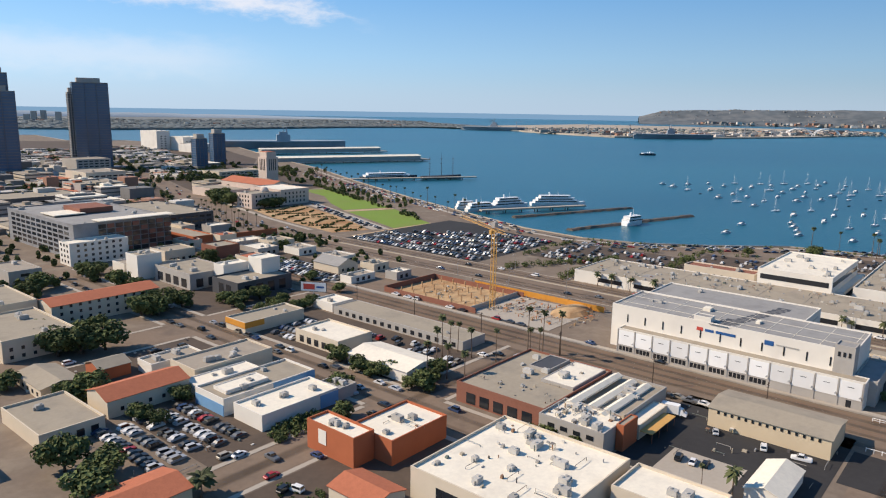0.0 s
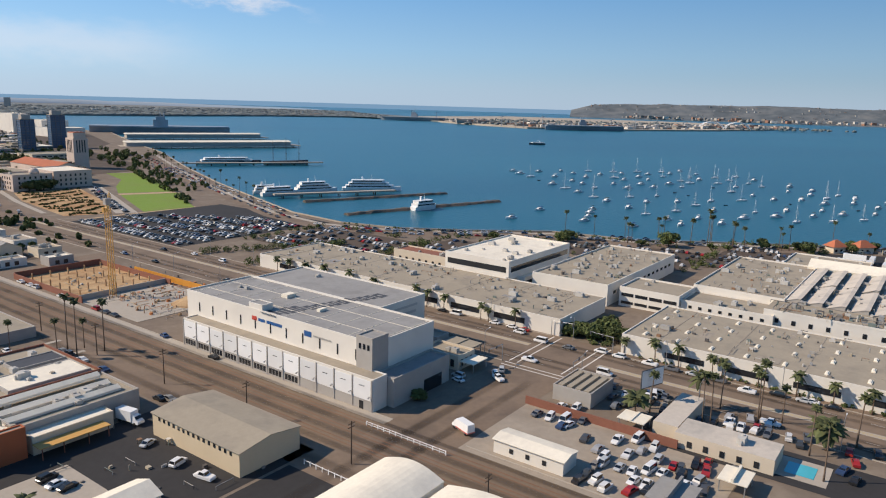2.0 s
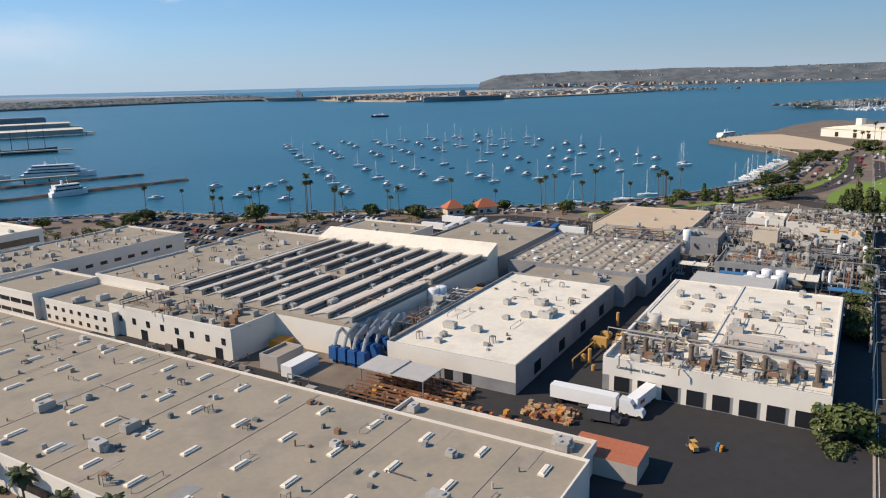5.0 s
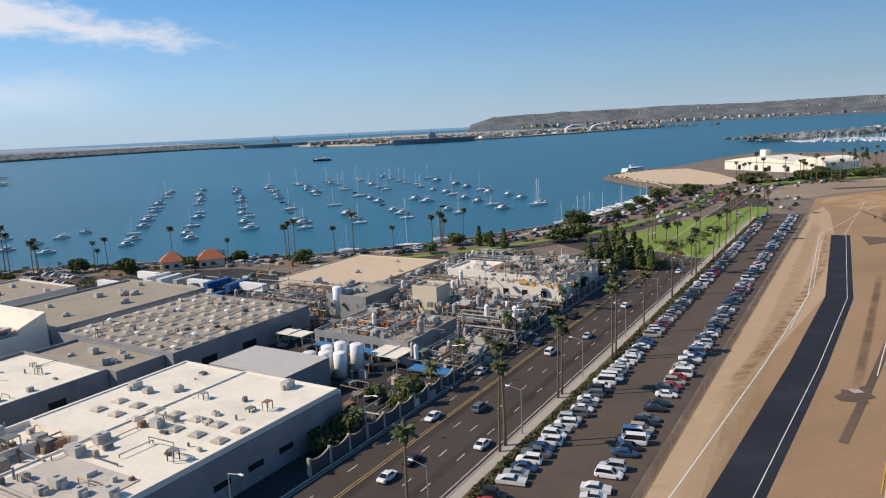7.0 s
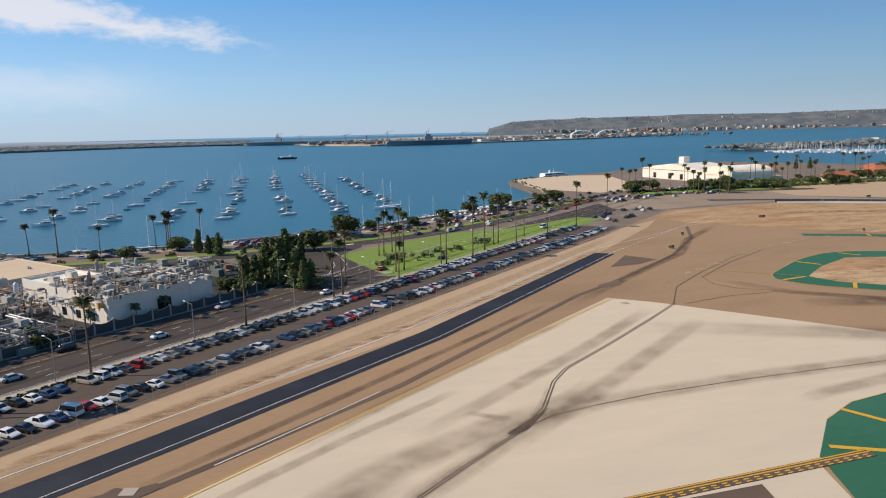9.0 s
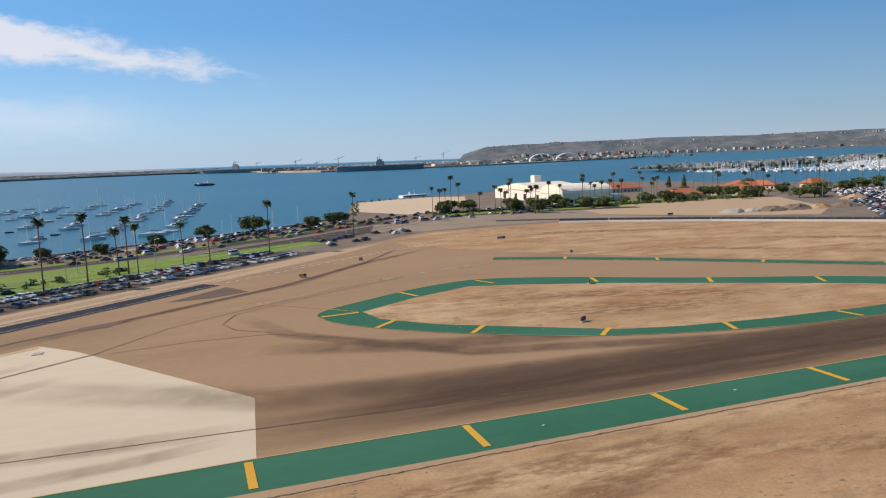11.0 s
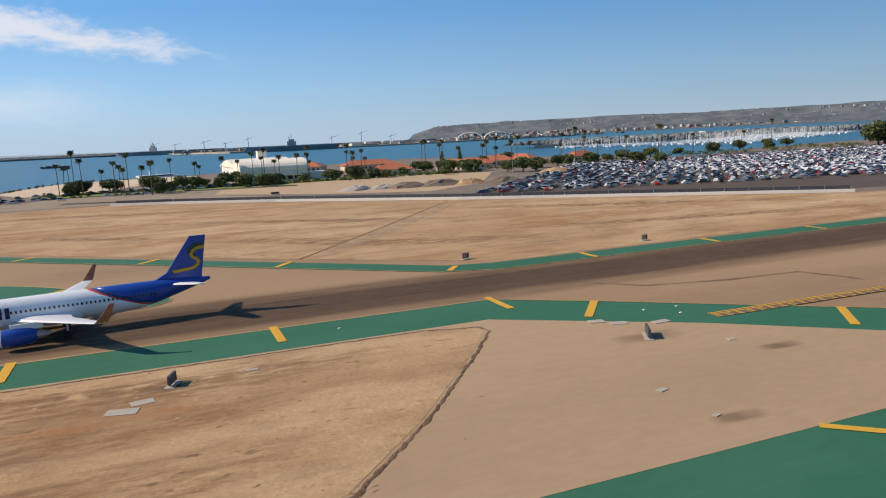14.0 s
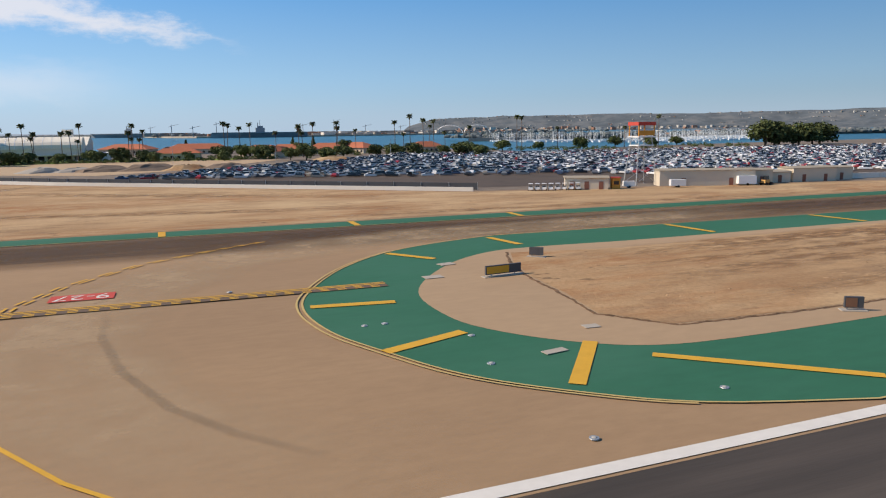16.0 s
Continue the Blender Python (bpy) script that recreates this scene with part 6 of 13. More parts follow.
def ridged_factory():
    a0, a1, b0, b1, h = 402, 504, -112, -36, 8.5
    x, y = xy((a0 + a1) / 2, (b0 + b1) / 2)
    t = thing("ridged_factory", x, y, 0, GRID, "white factory with sawtooth roof ridges and ducts", "factory")
    w, d = (a1 - a0) / 2, (b1 - b0) / 2
    s = Shape()
    s.box(-w + 16, w, -d, d, 0, h)
    s.box(-w, -w + 16, -d + 26, d, 0, h)
    part("wall", s, WHITEWALL, t)
    r = Shape()
    r.box(-w + 16, w - 0.02, -d + 0.02, d - 0.02, h, h + 0.06)
    r.box(-w + 0.02, -w + 16, -d + 26, d - 0.02, h, h + 0.06)
    part("roof", r, ROOFTAN, t)
    p = Shape()
    p.box(-w - 0.05, -w + 0.4, -d + 26, d, h - 0.3, h + 0.5)
    p.box(-w + 0.4, -w + 16, -d + 25.95, -d + 26.4, h - 0.3, h + 0.5)
    part("parapet", p, WHITEWALL, t)
    rnd = random.Random(62)
    n = 9
    pitch = (2 * d - 3) / n
    for k in range(n):
        q = -d + 1.5 + k * pitch
        for e0, e1, hh in ((-w + 19, -w + 52 + rnd.uniform(-6, 6), rnd.uniform(1.5, 2.0)), (-w + 56 + rnd.uniform(-3, 3), w - 9, rnd.uniform(1.8, 2.3))):
            m = Shape()
            m.add([(e0, q, h), (e1, q, h), (e1, q, h + hh), (e0, q, h + hh), (e0, q + 1.3, h + hh), (e1, q + 1.3, h + hh), (e0, q + pitch - 1.6, h), (e1, q + pitch - 1.6, h)],
                  [(0, 1, 2, 3), (3, 2, 5, 4), (4, 5, 7, 6), (0, 3, 4, 6), (1, 7, 5, 2)])
            part("ridge", m, GREYWALL, t)
            c = Shape()
            c.add([(e0 - 0.2, q - 0.3, h + hh + 0.05), (e1 + 0.2, q - 0.3, h + hh + 0.05), (e1 + 0.2, q + 1.35, h + hh + 0.05), (e0 - 0.2, q + 1.35, h + hh + 0.05), (e1 + 0.2, q + pitch - 1.6, h + 0.1), (e0 - 0.2, q + pitch - 1.6, h + 0.1),
                   (e0 - 0.2, q - 0.3, h + hh + 0.25), (e1 + 0.2, q - 0.3, h + hh + 0.25), (e1 + 0.2, q + 1.4, h + hh + 0.25), (e0 - 0.2, q + 1.4, h + hh + 0.25), (e1 + 0.2, q + pitch - 1.4, h + 0.25), (e0 - 0.2, q + pitch - 1.4, h + 0.25)],
                  [(6, 7, 8, 9), (9, 8, 10, 11), (0, 6, 9, 3), (1, 2, 8, 7), (0, 1, 7, 6), (2, 4, 10, 8), (5, 3, 9, 11)])
            part("ridge_roof", c, ROOFPALE, t)
            g = Shape()
            g.box(e0 + 1, e1 - 1, q - 0.06, q, h + 0.6, h + hh - 0.5)
            part("window_band", g, TOWNWIN, t)
        for i in range(3):
            piece("ac_unit", rnd.choice(UNITS), t, -w + 24 + i * 22 + rnd.uniform(-6, 6), q + pitch - 1.2, h, rnd.choice((0, 90)))
    b = Shape()
    b.add([(w - 8, -d, h), (w, -d, h), (w, d, h), (w - 8, d, h), (w - 8, -d, h + 1.5), (w, -d, h + 4.5), (w, d, h + 4.5), (w - 8, d, h + 1.5)],
          [(4, 5, 6, 7), (0, 1, 5, 4), (1, 2, 6, 5), (2, 3, 7, 6), (3, 0, 4, 7)])
    part("white_lean_to", b, ROOFWHITE, t)
    me = window_mesh(1.4, 1.8)
    for k in range(8):
        piece("window", me, t, -w, -d + 29 + k * 6, 4.2, 90)
    doors = window_mesh(2.6, 3.0)
    for k in range(3):
        piece("window", doors, t, -w, -d + 31 + k * 15, 0.1, 90)


ridged_factory()
building("small grey-green shed between factory halls", 424, 436, -128, -120, 5, GREYWALL, ROOFGREY, seed=47, parapet=0)
building("yellow equipment container by the factory", 412.5, 417.5, -93, -88.5, 2.9, ORANGEPAINT, ORANGEPAINT, name="equipment_container", seed=46, parapet=0, category="container")
building("long white container beside the filter bank", 401, 411, -107, -103.5, 3.0, HULL, HULL, name="equipment_container", seed=45, parapet=0, category="container")
building("low grey plant enclosure by the factory", 402.5, 412, -101, -95, 3.2, GREYWALL, ROOFGREY, seed=44)
_t = building("cream-roofed factory hall with vents", 417.5, 490.5, -159, -124, 6.5, FACTORYWALL, ROOFWHITE, units=12, seed=48, windows=(("-a", 0.4, 2.2, 2.6, 5, 8), ("-b", 1.0, 4, 3, 16, 2)))
# White facing for the sunlit front; the grey behind has shade painted in.
part("front_band", Shape().box(-36.57, -36.4, -17.5, 17.5, 3.0, 7.22), WHITEWALL, _t)
building("grey low factory hall between halls", 490.7, 504, -162, -126, 6.2, FACTORYWALL, ROOFTAN, units=8, seed=49)
_t = building("olive-grey factory hall with rows of skylights", 504.2, 554, -165, -116, 7.2, FACTORYWALL, ROOFGREY, units=0, seed=50, parapet=0.35, windows=(("-b", 1.2, 5, 2.4, 14, 3),))
_r = random.Random(150)
for _i in range(9):
    for _j in range(9):
        _m = VENT if (_i * 3 + _j) % 7 == 0 else DOME
        piece("vent" if _m is VENT else "skylight", _m, _t, -22 + _i * 5.4 + _r.uniform(-0.5, 0.5), -21.5 + _j * 5.3 + _r.uniform(-0.5, 0.5), 7.2, 0)
for _k in range(4):
    part("roof_ridge", Shape().loft([[(e, q - 1.4, 7.18), (e, q + 1.4, 7.18), (e, q + 0.5, 7.6), (e, q - 0.5, 7.6)] for e in (-24.6, 24.6) for q in (-18.9 + _k * 10.6,)]), ROOFGREY, _t)
equipment_later = [("small vents and pipes over the olive roof", 506, 552, -163, -118, 7.25, 45, 31, 0.55)]
_t = building("test centre with bay doors and a white roof", 430, 500, -221, -175, 7.2, FACTORYWALL, ROOFWHITE, units=2, seed=51, windows=(("-a", 0.3, 3.4, 3.4, 5.3, 1.5), ("-b", 2.6, 3.6, 1.1, 7.5, 3)))
# Sunlit front faced white, since the wall colour already holds shade.
part("front_band", Shape().box(-35.07, -34.9, -23, 23, 3.75, 7.92), WHITEWALL, _t)
for _k in range(9):
    part("front_pier", Shape().box(-35.07, -34.9, -22.2 + 5.3 * _k, -21.0 + 5.3 * _k, 0, 3.75), WHITEWALL, _t)
for _k in range(7):
    for _i in range(2):
        piece("skylight", DOME, _t, 7 + _i * 4.6, -19.5 + _k * 5.6, 8.68 if _k < 4 else 8.5, 4)
for _e0, _e1, _q0, _q1 in ((-35, 35, 22.3, 22.95), (34.3, 34.95, -23, 22.3), (12, 12.7, 8, 22.3)):
    part("inner_parapet", Shape().box(_e0, _e1, _q0, _q1, 7.2, 8.4), WHITEWALL, _t)
building("raised white roof stage of the test centre", 442.5, 499.4, -220.6, -195, 1.4, WHITEWALL, ROOFWHITE, name="roof_stage", z0=7.25, parapet=0.3, units=7, seed=52)
building("rear white roof stage of the test centre", 463, 499.2, -194.8, -176.2, 1.2, WHITEWALL, ROOFWHITE, name="roof_stage", z0=7.25, parapet=0.25, units=3, seed=53)
building("dull grey roof bay of the test centre", 443.4, 457, -217, -197, 0.12, ROOFGREY, ROOFPALE, name="roof_bay", z0=8.67, parapet=0, units=4, seed=63)
_t = thing("curved_parapet", *xy(452.5, -195), 7.25, GRID, "curved white parapet at the end of a roof stage", "parapet")
part("wall", Shape().loft([[(10 * math.cos(0.2618 * q), 7.5 * math.sin(0.2618 * q) + e, z) for e, z in ((0, 0), (0, 1.9), (0.3, 1.9), (0.3, 0))] for q in range(13)]), WHITEWALL, _t)
building("grey metal shed with a pale roof", 504, 519, -202, -178, 6.8, FACTORYWALL, UNIT, parapet=0, seed=54)
building("grey plant building with busy rooftop pipes", 611, 644, -225.5, -196, 7.6, WHITEWALL, ROOFPALE, units=22, seed=55, windows=(("-a", 1.0, 2.0, 2.2, 7, 2), ("-b", 1.4, 4.4, 3.4, 12, 7)))
building("low plant house with gravel roof", 539, 564, -211, -180, 4.8, FACTORYWALL, ROOFTAN, units=10, seed=56, parapet=0.9, windows=(("-a", 2.2, 1.6, 1.6, 2.6, 1),))
building("blocky white plant house", 578, 586, -196, -187, 9.5, CREAMWALL, ROOFTAN, units=1, seed=57)
building("grey plant house with louvres", 568, 586, -176, -160, 7, FACTORYWALL, ROOFGREY, units=4, seed=58)
building("white cold-box plant house", 612, 628, -195, -180, 8, WHITEWALL, ROOFWHITE, units=3, seed=59)
building("low bayside building with a sandy flat roof", 590, 640, -160, -118, 5, CREAMWALL, BEACH, units=3, seed=60, parapet=0.3)
building("low grey factory wing by the shore", 505, 560, -112, -70, 7, GREYWALL, ROOFTAN, units=10, seed=61)
building("low white factory wing", 505, 545, -60, -22, 7, WHITEWALL, ROOFTAN, units=8, seed=62)


def test_centre_plant():
    """Exhaust stacks and pipes along the front of the test centre's roof."""
    x, y = xy(436, -198)
    t = thing("exhaust_plant", x, y, 7.2, GRID, "rows of rusty exhaust stacks and pale pipes on a roof", "exhaust stacks")
    for k in range(9):
        q = -20 + k * 5.0
        s = Shape()
        s.tube((0, q, 0), (0, q, 4.2), 0.55, 0.55, 10)
        s.tube((0, q, 4.2), (0, q, 4.6), 0.68, 0.68, 10)
        s.box(-0.9, 0.9, q - 0.9, q + 0.9, 0, 0.9)
        part("exhaust_pipe", s, STACK, t)
        e = Shape()
        e.tube((3.0, q, 0.7), (5.5, q, 0.7), 0.7, 0.7, 10)
        e.tube((5.5, q, 0.7), (5.5, q, 2.4), 0.7, 0.55, 10)
        part("duct", e, PIPE, t)
    for k, z in enumerate((1.0, 1.6, 2.2)):
        p = Shape()
        p.tube((7.5 + k * 0.9, -22, z), (7.5 + k * 0.9, 22, z), 0.28, 0.28, 8)
        part("pipe", p, PIPE, t)
    rail = Shape()
    for z in (0.5, 1.1):
        rail.tube((-5.5, -22.5, z), (-5.5, 22.5, z), 0.05, 0.05, 5)
    for k in range(16):
        rail.tube((-5.5, -22.5 + 3 * k, 0), (-5.5, -22.5 + 3 * k, 1.1), 0.05, 0.05, 5)
    part("railing", rail, STEEL, t)


test_centre_plant()


def tank(label, a, b, r, h, mat=None, z=0.0):
    x, y = xy(a, b)
    t = thing("storage_tank", x, y, z, 0, label, "tank", "upright tanks")
    s = Shape()
    rings = [(r, 0.4), (r, h - r * 0.14), (r * 0.88, h - r * 0.04), (r * 0.4, h), (0.05, h + 0.02)]
    s.loft([[(q * math.cos(2 * math.pi * i / 20), q * math.sin(2 * math.pi * i / 20), z1) for i in range(20)] for q, z1 in rings])
    part("shell", s, mat or HULL, t, smooth=True)
    f = Shape()
    for i in range(4):
        f.box(r * 0.7 * math.cos(i * 1.57) - 0.15, r * 0.7 * math.cos(i * 1.57) + 0.15, r * 0.7 * math.sin(i * 1.57) - 0.15, r * 0.7 * math.sin(i * 1.57) + 0.15, 0, 0.5)
    part("legs", f, STEEL, t)
    l = Shape()
    for off in (-0.25, 0.25):
        l.tube((r + 0.15, off, 0.2), (r + 0.15, off, h + 0.6), 0.04, 0.04, 5)
    for k in range(int(h / 0.5)):
        l.tube((r + 0.15, -0.25, 0.4 + k * 0.5), (r + 0.15, 0.25, 0.4 + k * 0.5), 0.03, 0.03, 4)
    part("ladder", l, STEEL, t)
    return t


for a, b, r, h in ((521.8, -193.3, 1.7, 6.2), (523.2, -197.2, 1.7, 6.4), (523.6, -201.4, 1.6, 6.6), (528.2, -198, 1.6, 7.4), (529.2, -202.2, 1.65, 7.2), (528, -193.6, 1.5, 6.0)):
    tank("white upright storage tank with a domed top", a, b, r, h)
tank("grey upright roof vessel of the test centre", 455, -180.5, 1.3, 4.0, UNIT, 7.25)
tank("tall slim white tank beside a hall", 569, -164, 1.6, 10)
for a, b in ((457, -113.5), (460, -114.5)):
    tank("white upright silo beside the ridged factory", a, b, 1.7, 9)
for a, b in ((520, -118), (526, -100)):
    tank("broad grey tank near the shore", a, b, 4.5, 6, UNIT)


def pipe_rack(label, a0, a1, b0, b1, h, n, seed):
    """A steel rack: posts, beams, a bundle of pipes, small vessels."""
    rnd = random.Random(seed)
    x, y = xy((a0 + a1) / 2, (b0 + b1) / 2)
    t = thing("pipe_rack", x, y, 0, GRID, label, "pipe rack", "plant pipework")
    w, d = (a1 - a0) / 2, (b1 - b0) / 2
    f = Shape()
    nx, ny = max(2, int(2 * w / 7)), max(2, int(2 * d / 7))
    for i in range(nx + 1):
        for j in range(ny + 1):
            px, py = -w + 2 * w * i / nx, -d + 2 * d * j / ny
            f.box(px - 0.14, px + 0.14, py - 0.14, py + 0.14, 0, h * rnd.choice((0.7, 1.0, 1.15)))
    for z in (h * 0.5, h):
        for j in range(ny + 1):
            py = -d + 2 * d * j / ny
            f.box(-w, w, py - 0.1, py + 0.1, z - 0.15, z)
        for i in range(nx + 1):
            px = -w + 2 * w * i / nx
            f.box(px - 0.1, px + 0.1, -d, d, z - 0.15, z)
    part("frame", f, STEEL, t)
    for k in range(n):
        p = Shape()
        r = rnd.uniform(0.1, 0.28)
        z = rnd.choice((h * 0.5, h, h + 0.5)) + r
        if rnd.random() < 0.55:
            q = rnd.uniform(-d, d)
            e = rnd.uniform(0.4, 1.0)
            p.tube((-w * e, q, z), (w * rnd.uniform(0.4, 1), q, z), r, r, 7)
            p.tube((-w * e, q, z), (-w * e, q, rnd.uniform(0.3, 2)), r, r, 7)
        else:
            q = rnd.uniform(-w, w)
            e = rnd.uniform(0.4, 1.0)
            p.tube((q, -d * e, z), (q, d * rnd.uniform(0.4, 1), z), r, r, 7)
            p.tube((q, -d * e, z), (q, -d * e, rnd.uniform(0.3, 2)), r, r, 7)
        part("pipe", p, rnd.choice((PIPE, PIPE, STEEL, RUST, STEEL)), t)
    for k in range(n // 2):
        v = Shape()
        r, hh = rnd.uniform(0.4, 0.9), rnd.uniform(1.2, 3.4)
        px, py, z = rnd.uniform(-w, w), rnd.uniform(-d, d), rnd.choice((0, h * 0.5, h))
        v.tube((px, py, z), (px, py, z + hh), r, r, 10)
        v.tube((px, py, z + hh), (px, py, z + hh + 0.5), r, r * 0.3, 10)
        part("vessel", v, rnd.choice((PIPE, HULL, UNIT)), t)
    for k in range(n // 2):
        c = rnd.choice(UNITS)
        piece("cabinet", c, t, rnd.uniform(-w, w), rnd.uniform(-d, d), rnd.choice((0, h)), rnd.choice((0, 90)))


pipe_rack("dense grey pipework on steel racks", 541, 562, -209, -182, 5.6, 14, 71)
pipe_rack("dense grey pipework by the plant wall", 566, 596, -228, -204, 5.0, 26, 72)
pipe_rack("pale pipes and vessels on a plant roof", 614, 642, -223, -198, 8.6, 20, 73)
pipe_rack("steel racks with vessels between plant houses", 588, 612, -200, -165, 6.0, 22, 74)
pipe_rack("pipes and cooling frames near the shore", 560, 588, -158, -125, 5.5, 18, 75)
pipe_rack("pipework against the factory side", 434, 470, -124, -113.5, 6.0, 18, 76)
pipe_rack("cooling frames beside the grey hall", 630, 655, -196, -165, 5.5, 14, 77)
pipe_rack("low pipe racks in the plant yard", 534, 566, -230, -214, 3.4, 16, 78)


def machine_bank():
    """Blue filter units with looping grey ducts."""
    x, y = xy(414, -113)
    t = thing("filter_bank", x, y, 0, GRID, "bank of blue filter machines with looping grey ducts", "machinery")
    for k in range(11):
        s = Shape()
        q = -6 + (k % 4) * 3.0
        px = (k // 4) * 5.5
        s.box(px - 1.2, px + 1.2, q - 1.2, q + 1.2, 1.4, 4.6, 0.1)
        s.box(px - 0.5, px + 0.5, q - 0.5, q + 0.5, 0.2, 1.4)
        part("filter", s, BLUEPAINT, t)
        d = Shape()
        d.tube((px, q, 4.6), (px + 1.5, q, 7.5), 0.45, 0.45, 8)
        d.tube((px + 1.5, q, 7.5), (px + 7, q + 1, 8.6), 0.45, 0.45, 8)
        part("duct", d, STEEL, t)


machine_bank()


def canopy(label, a0, a1, b0, b1, h, mat, rise=0.3, name="canopy"):
    x, y = xy((a0 + a1) / 2, (b0 + b1) / 2)
    t = thing(name, x, y, 0, GRID, label, "canopy")
    w, d = (a1 - a0) / 2, (b1 - b0) / 2
    r = Shape()
    r.box(-w, w, -d, d, h, h + 0.25)
    r.box(-w, w, -0.3, 0.3, h + 0.25, h + 0.25 + rise)
    part("roof", r, mat, t)
    for sx in (-1, 1):
        for sy in (-1, 1):
            p = Shape()
            p.box(sx * (w - 0.5) - 0.12, sx * (w - 0.5) + 0.12, sy * (d - 0.5) - 0.12, sy * (d - 0.5) + 0.12, 0, h)
            part("post", p, STEEL, t)
    return t


canopy("grey metal canopy over stacked timber", 404, 412.5, -143, -125, 5.2, UNIT)
canopy("white sun canopy in the plant yard", 531, 541, -213, -204, 4.0, ROOFWHITE)
canopy("bright blue tarpaulin shelter by the plant wall", 531, 535, -228, -216, 1.8, BLUETARP)
canopy("second blue tarpaulin shelter", 536, 541, -203, -182, 2.4, BLUETARP)
canopy("pale lean-to canopy between halls", 536, 541, -178, -168, 4.0, ROOFWHITE)
canopy("forecourt canopy with white fascia", 298.3, 305.4, 33, 45, 4.2, ROOFTAN)
canopy("white car wash canopy", 281.5, 288, -33, -25.5, 3.0, ROOFWHITE)
canopy("white sun canopy over parked cars", 265.5, 273.5, -62.5, -56, 3.0, ROOFWHITE, 0.8)
canopy("grey gabled lot shelter", 247, 258, -55, -46, 3.4, ROOFSLATE, 1.4)


def pallet_stacks():
    rnd = random.Random(5)
    spots = [(402 + rnd.uniform(0, 14), rnd.uniform(-151, -128)) for _ in range(20)] + [(412.5 + rnd.uniform(-3, 3), -169 + rnd.uniform(-4.5, 4.5)) for _ in range(9)] + [(404 + rnd.uniform(-3, 3), -158 + rnd.uniform(-4, 4)) for _ in range(5)]
    meshes = []
    for k in range(4):
        s = Shape()
        s.box(-0.62, 0.62, -0.5, 0.5, 0.1, 0.6, 0.04)
        meshes.append(s.mesh("crate", (RUST, RUST, ORANGEPAINT, TIMBER)[k]))
    base = Shape()
    base.box(-0.95, 0.95, -0.8, 0.8, 0.0, 0.14)
    base = base.mesh("pallet", TIMBER)
    for i, (a, b) in enumerate(spots):
        x, y = xy(a, b)
        t = thing("pallet_stack", x, y, 0.03, GRID + rnd.uniform(-20, 20), "stack of orange-brown crates on a timber pallet", "pallet", "pallet stacks in the yard")
        piece("pallet", base, t, 0, 0)
        me = rnd.choice(meshes)
        for j in range(rnd.choice((1, 2, 3))):
            piece("crate", me, t, rnd.uniform(-0.1, 0.1), rnd.uniform(-0.1, 0.1), 0.05 + j * 0.52, rnd.uniform(-8, 8))
    r = thing("storage_rack", *xy(406, -137), 0, GRID, "long rusty steel rack of timber and pipe", "rack")
    for k in range(6):
        s = Shape()
        s.box(-7, -6.8, -14 + 5 * k, -13.8 + 5 * k, 0, 3.2)
        s.box(5, 5.2, -14 + 5 * k, -13.8 + 5 * k, 0, 3.2)
        part("post", s, RUST, r)
    for z in (0.8, 1.7, 2.6):
        for q in (-7, -3, 1, 5):
            s = Shape()
            s.box(q, q + 0.3, -14, 12, z, z + 0.25)
            part("beam", s, RUST, r)


pallet_stacks()


def front_fence():
    """The plant's perimeter wall: dark sagging panels between pale piers, bending away at its end."""
    t = thing("perimeter_wall", *xy(560, -227.8), 0, GRID, "dark perimeter wall between pale concrete piers", "wall")
    line = [(-78 + 5.6 * k, 0.0) for k in range(23)] + [(50.4, -0.1), (56, -0.2), (61.6, -0.3), (67.2, -0.4), (72.8, -0.5), (78.4, -0.5), (84, -0.5), (89.6, -0.4), (95, 0.2), (100, 1.4), (105, 3.4), (108.5, 6.4), (110.5, 10), (112, 15)]
    for k, (p, q) in enumerate(zip(line, line[1:])):
        n = Vector((q[1] - p[1], p[0] - q[0])).normalized() * 0.12
        v, f = [], []
        for i in range(7):
            u = i / 6
            x, y, z = p[0] + (q[0] - p[0]) * u, p[1] + (q[1] - p[1]) * u, 2.25 + 0.75 * (2 * u - 1) ** 2
            v += [(x - n.x, y - n.y, 0), (x + n.x, y + n.y, 0), (x + n.x, y + n.y, z), (x - n.x, y - n.y, z)]
        for i in range(6):
            f += [tuple(4 * i + m for m in (e, (e + 1) % 4)) + tuple(4 * i + 4 + m for m in ((e + 1) % 4, e)) for e in range(4)]
        part("panel", Shape().add(v, f), DARKWALL, t)
        part("coping", Shape().add([(w[0], w[1], w[2] + d) for w in v for d in ((0.0, 0.14) if w[2] else ())],
                                   [g for i in range(6) for g in ((4 * i + 1, 4 * i + 3, 4 * i + 7, 4 * i + 5), (4 * i, 4 * i + 1, 4 * i + 5, 4 * i + 4), (4 * i + 2, 4 * i + 6, 4 * i + 7, 4 * i + 3))]), SEAWALL, t)
    for k, p in enumerate(line):
        part("pier", Shape().box(p[0] - 0.24, p[0] + 0.24, p[1] - 0.34, p[1] + 0.3, 0, 3.3, 0.04), SEAWALL, t, "pale concrete pier")


front_fence()


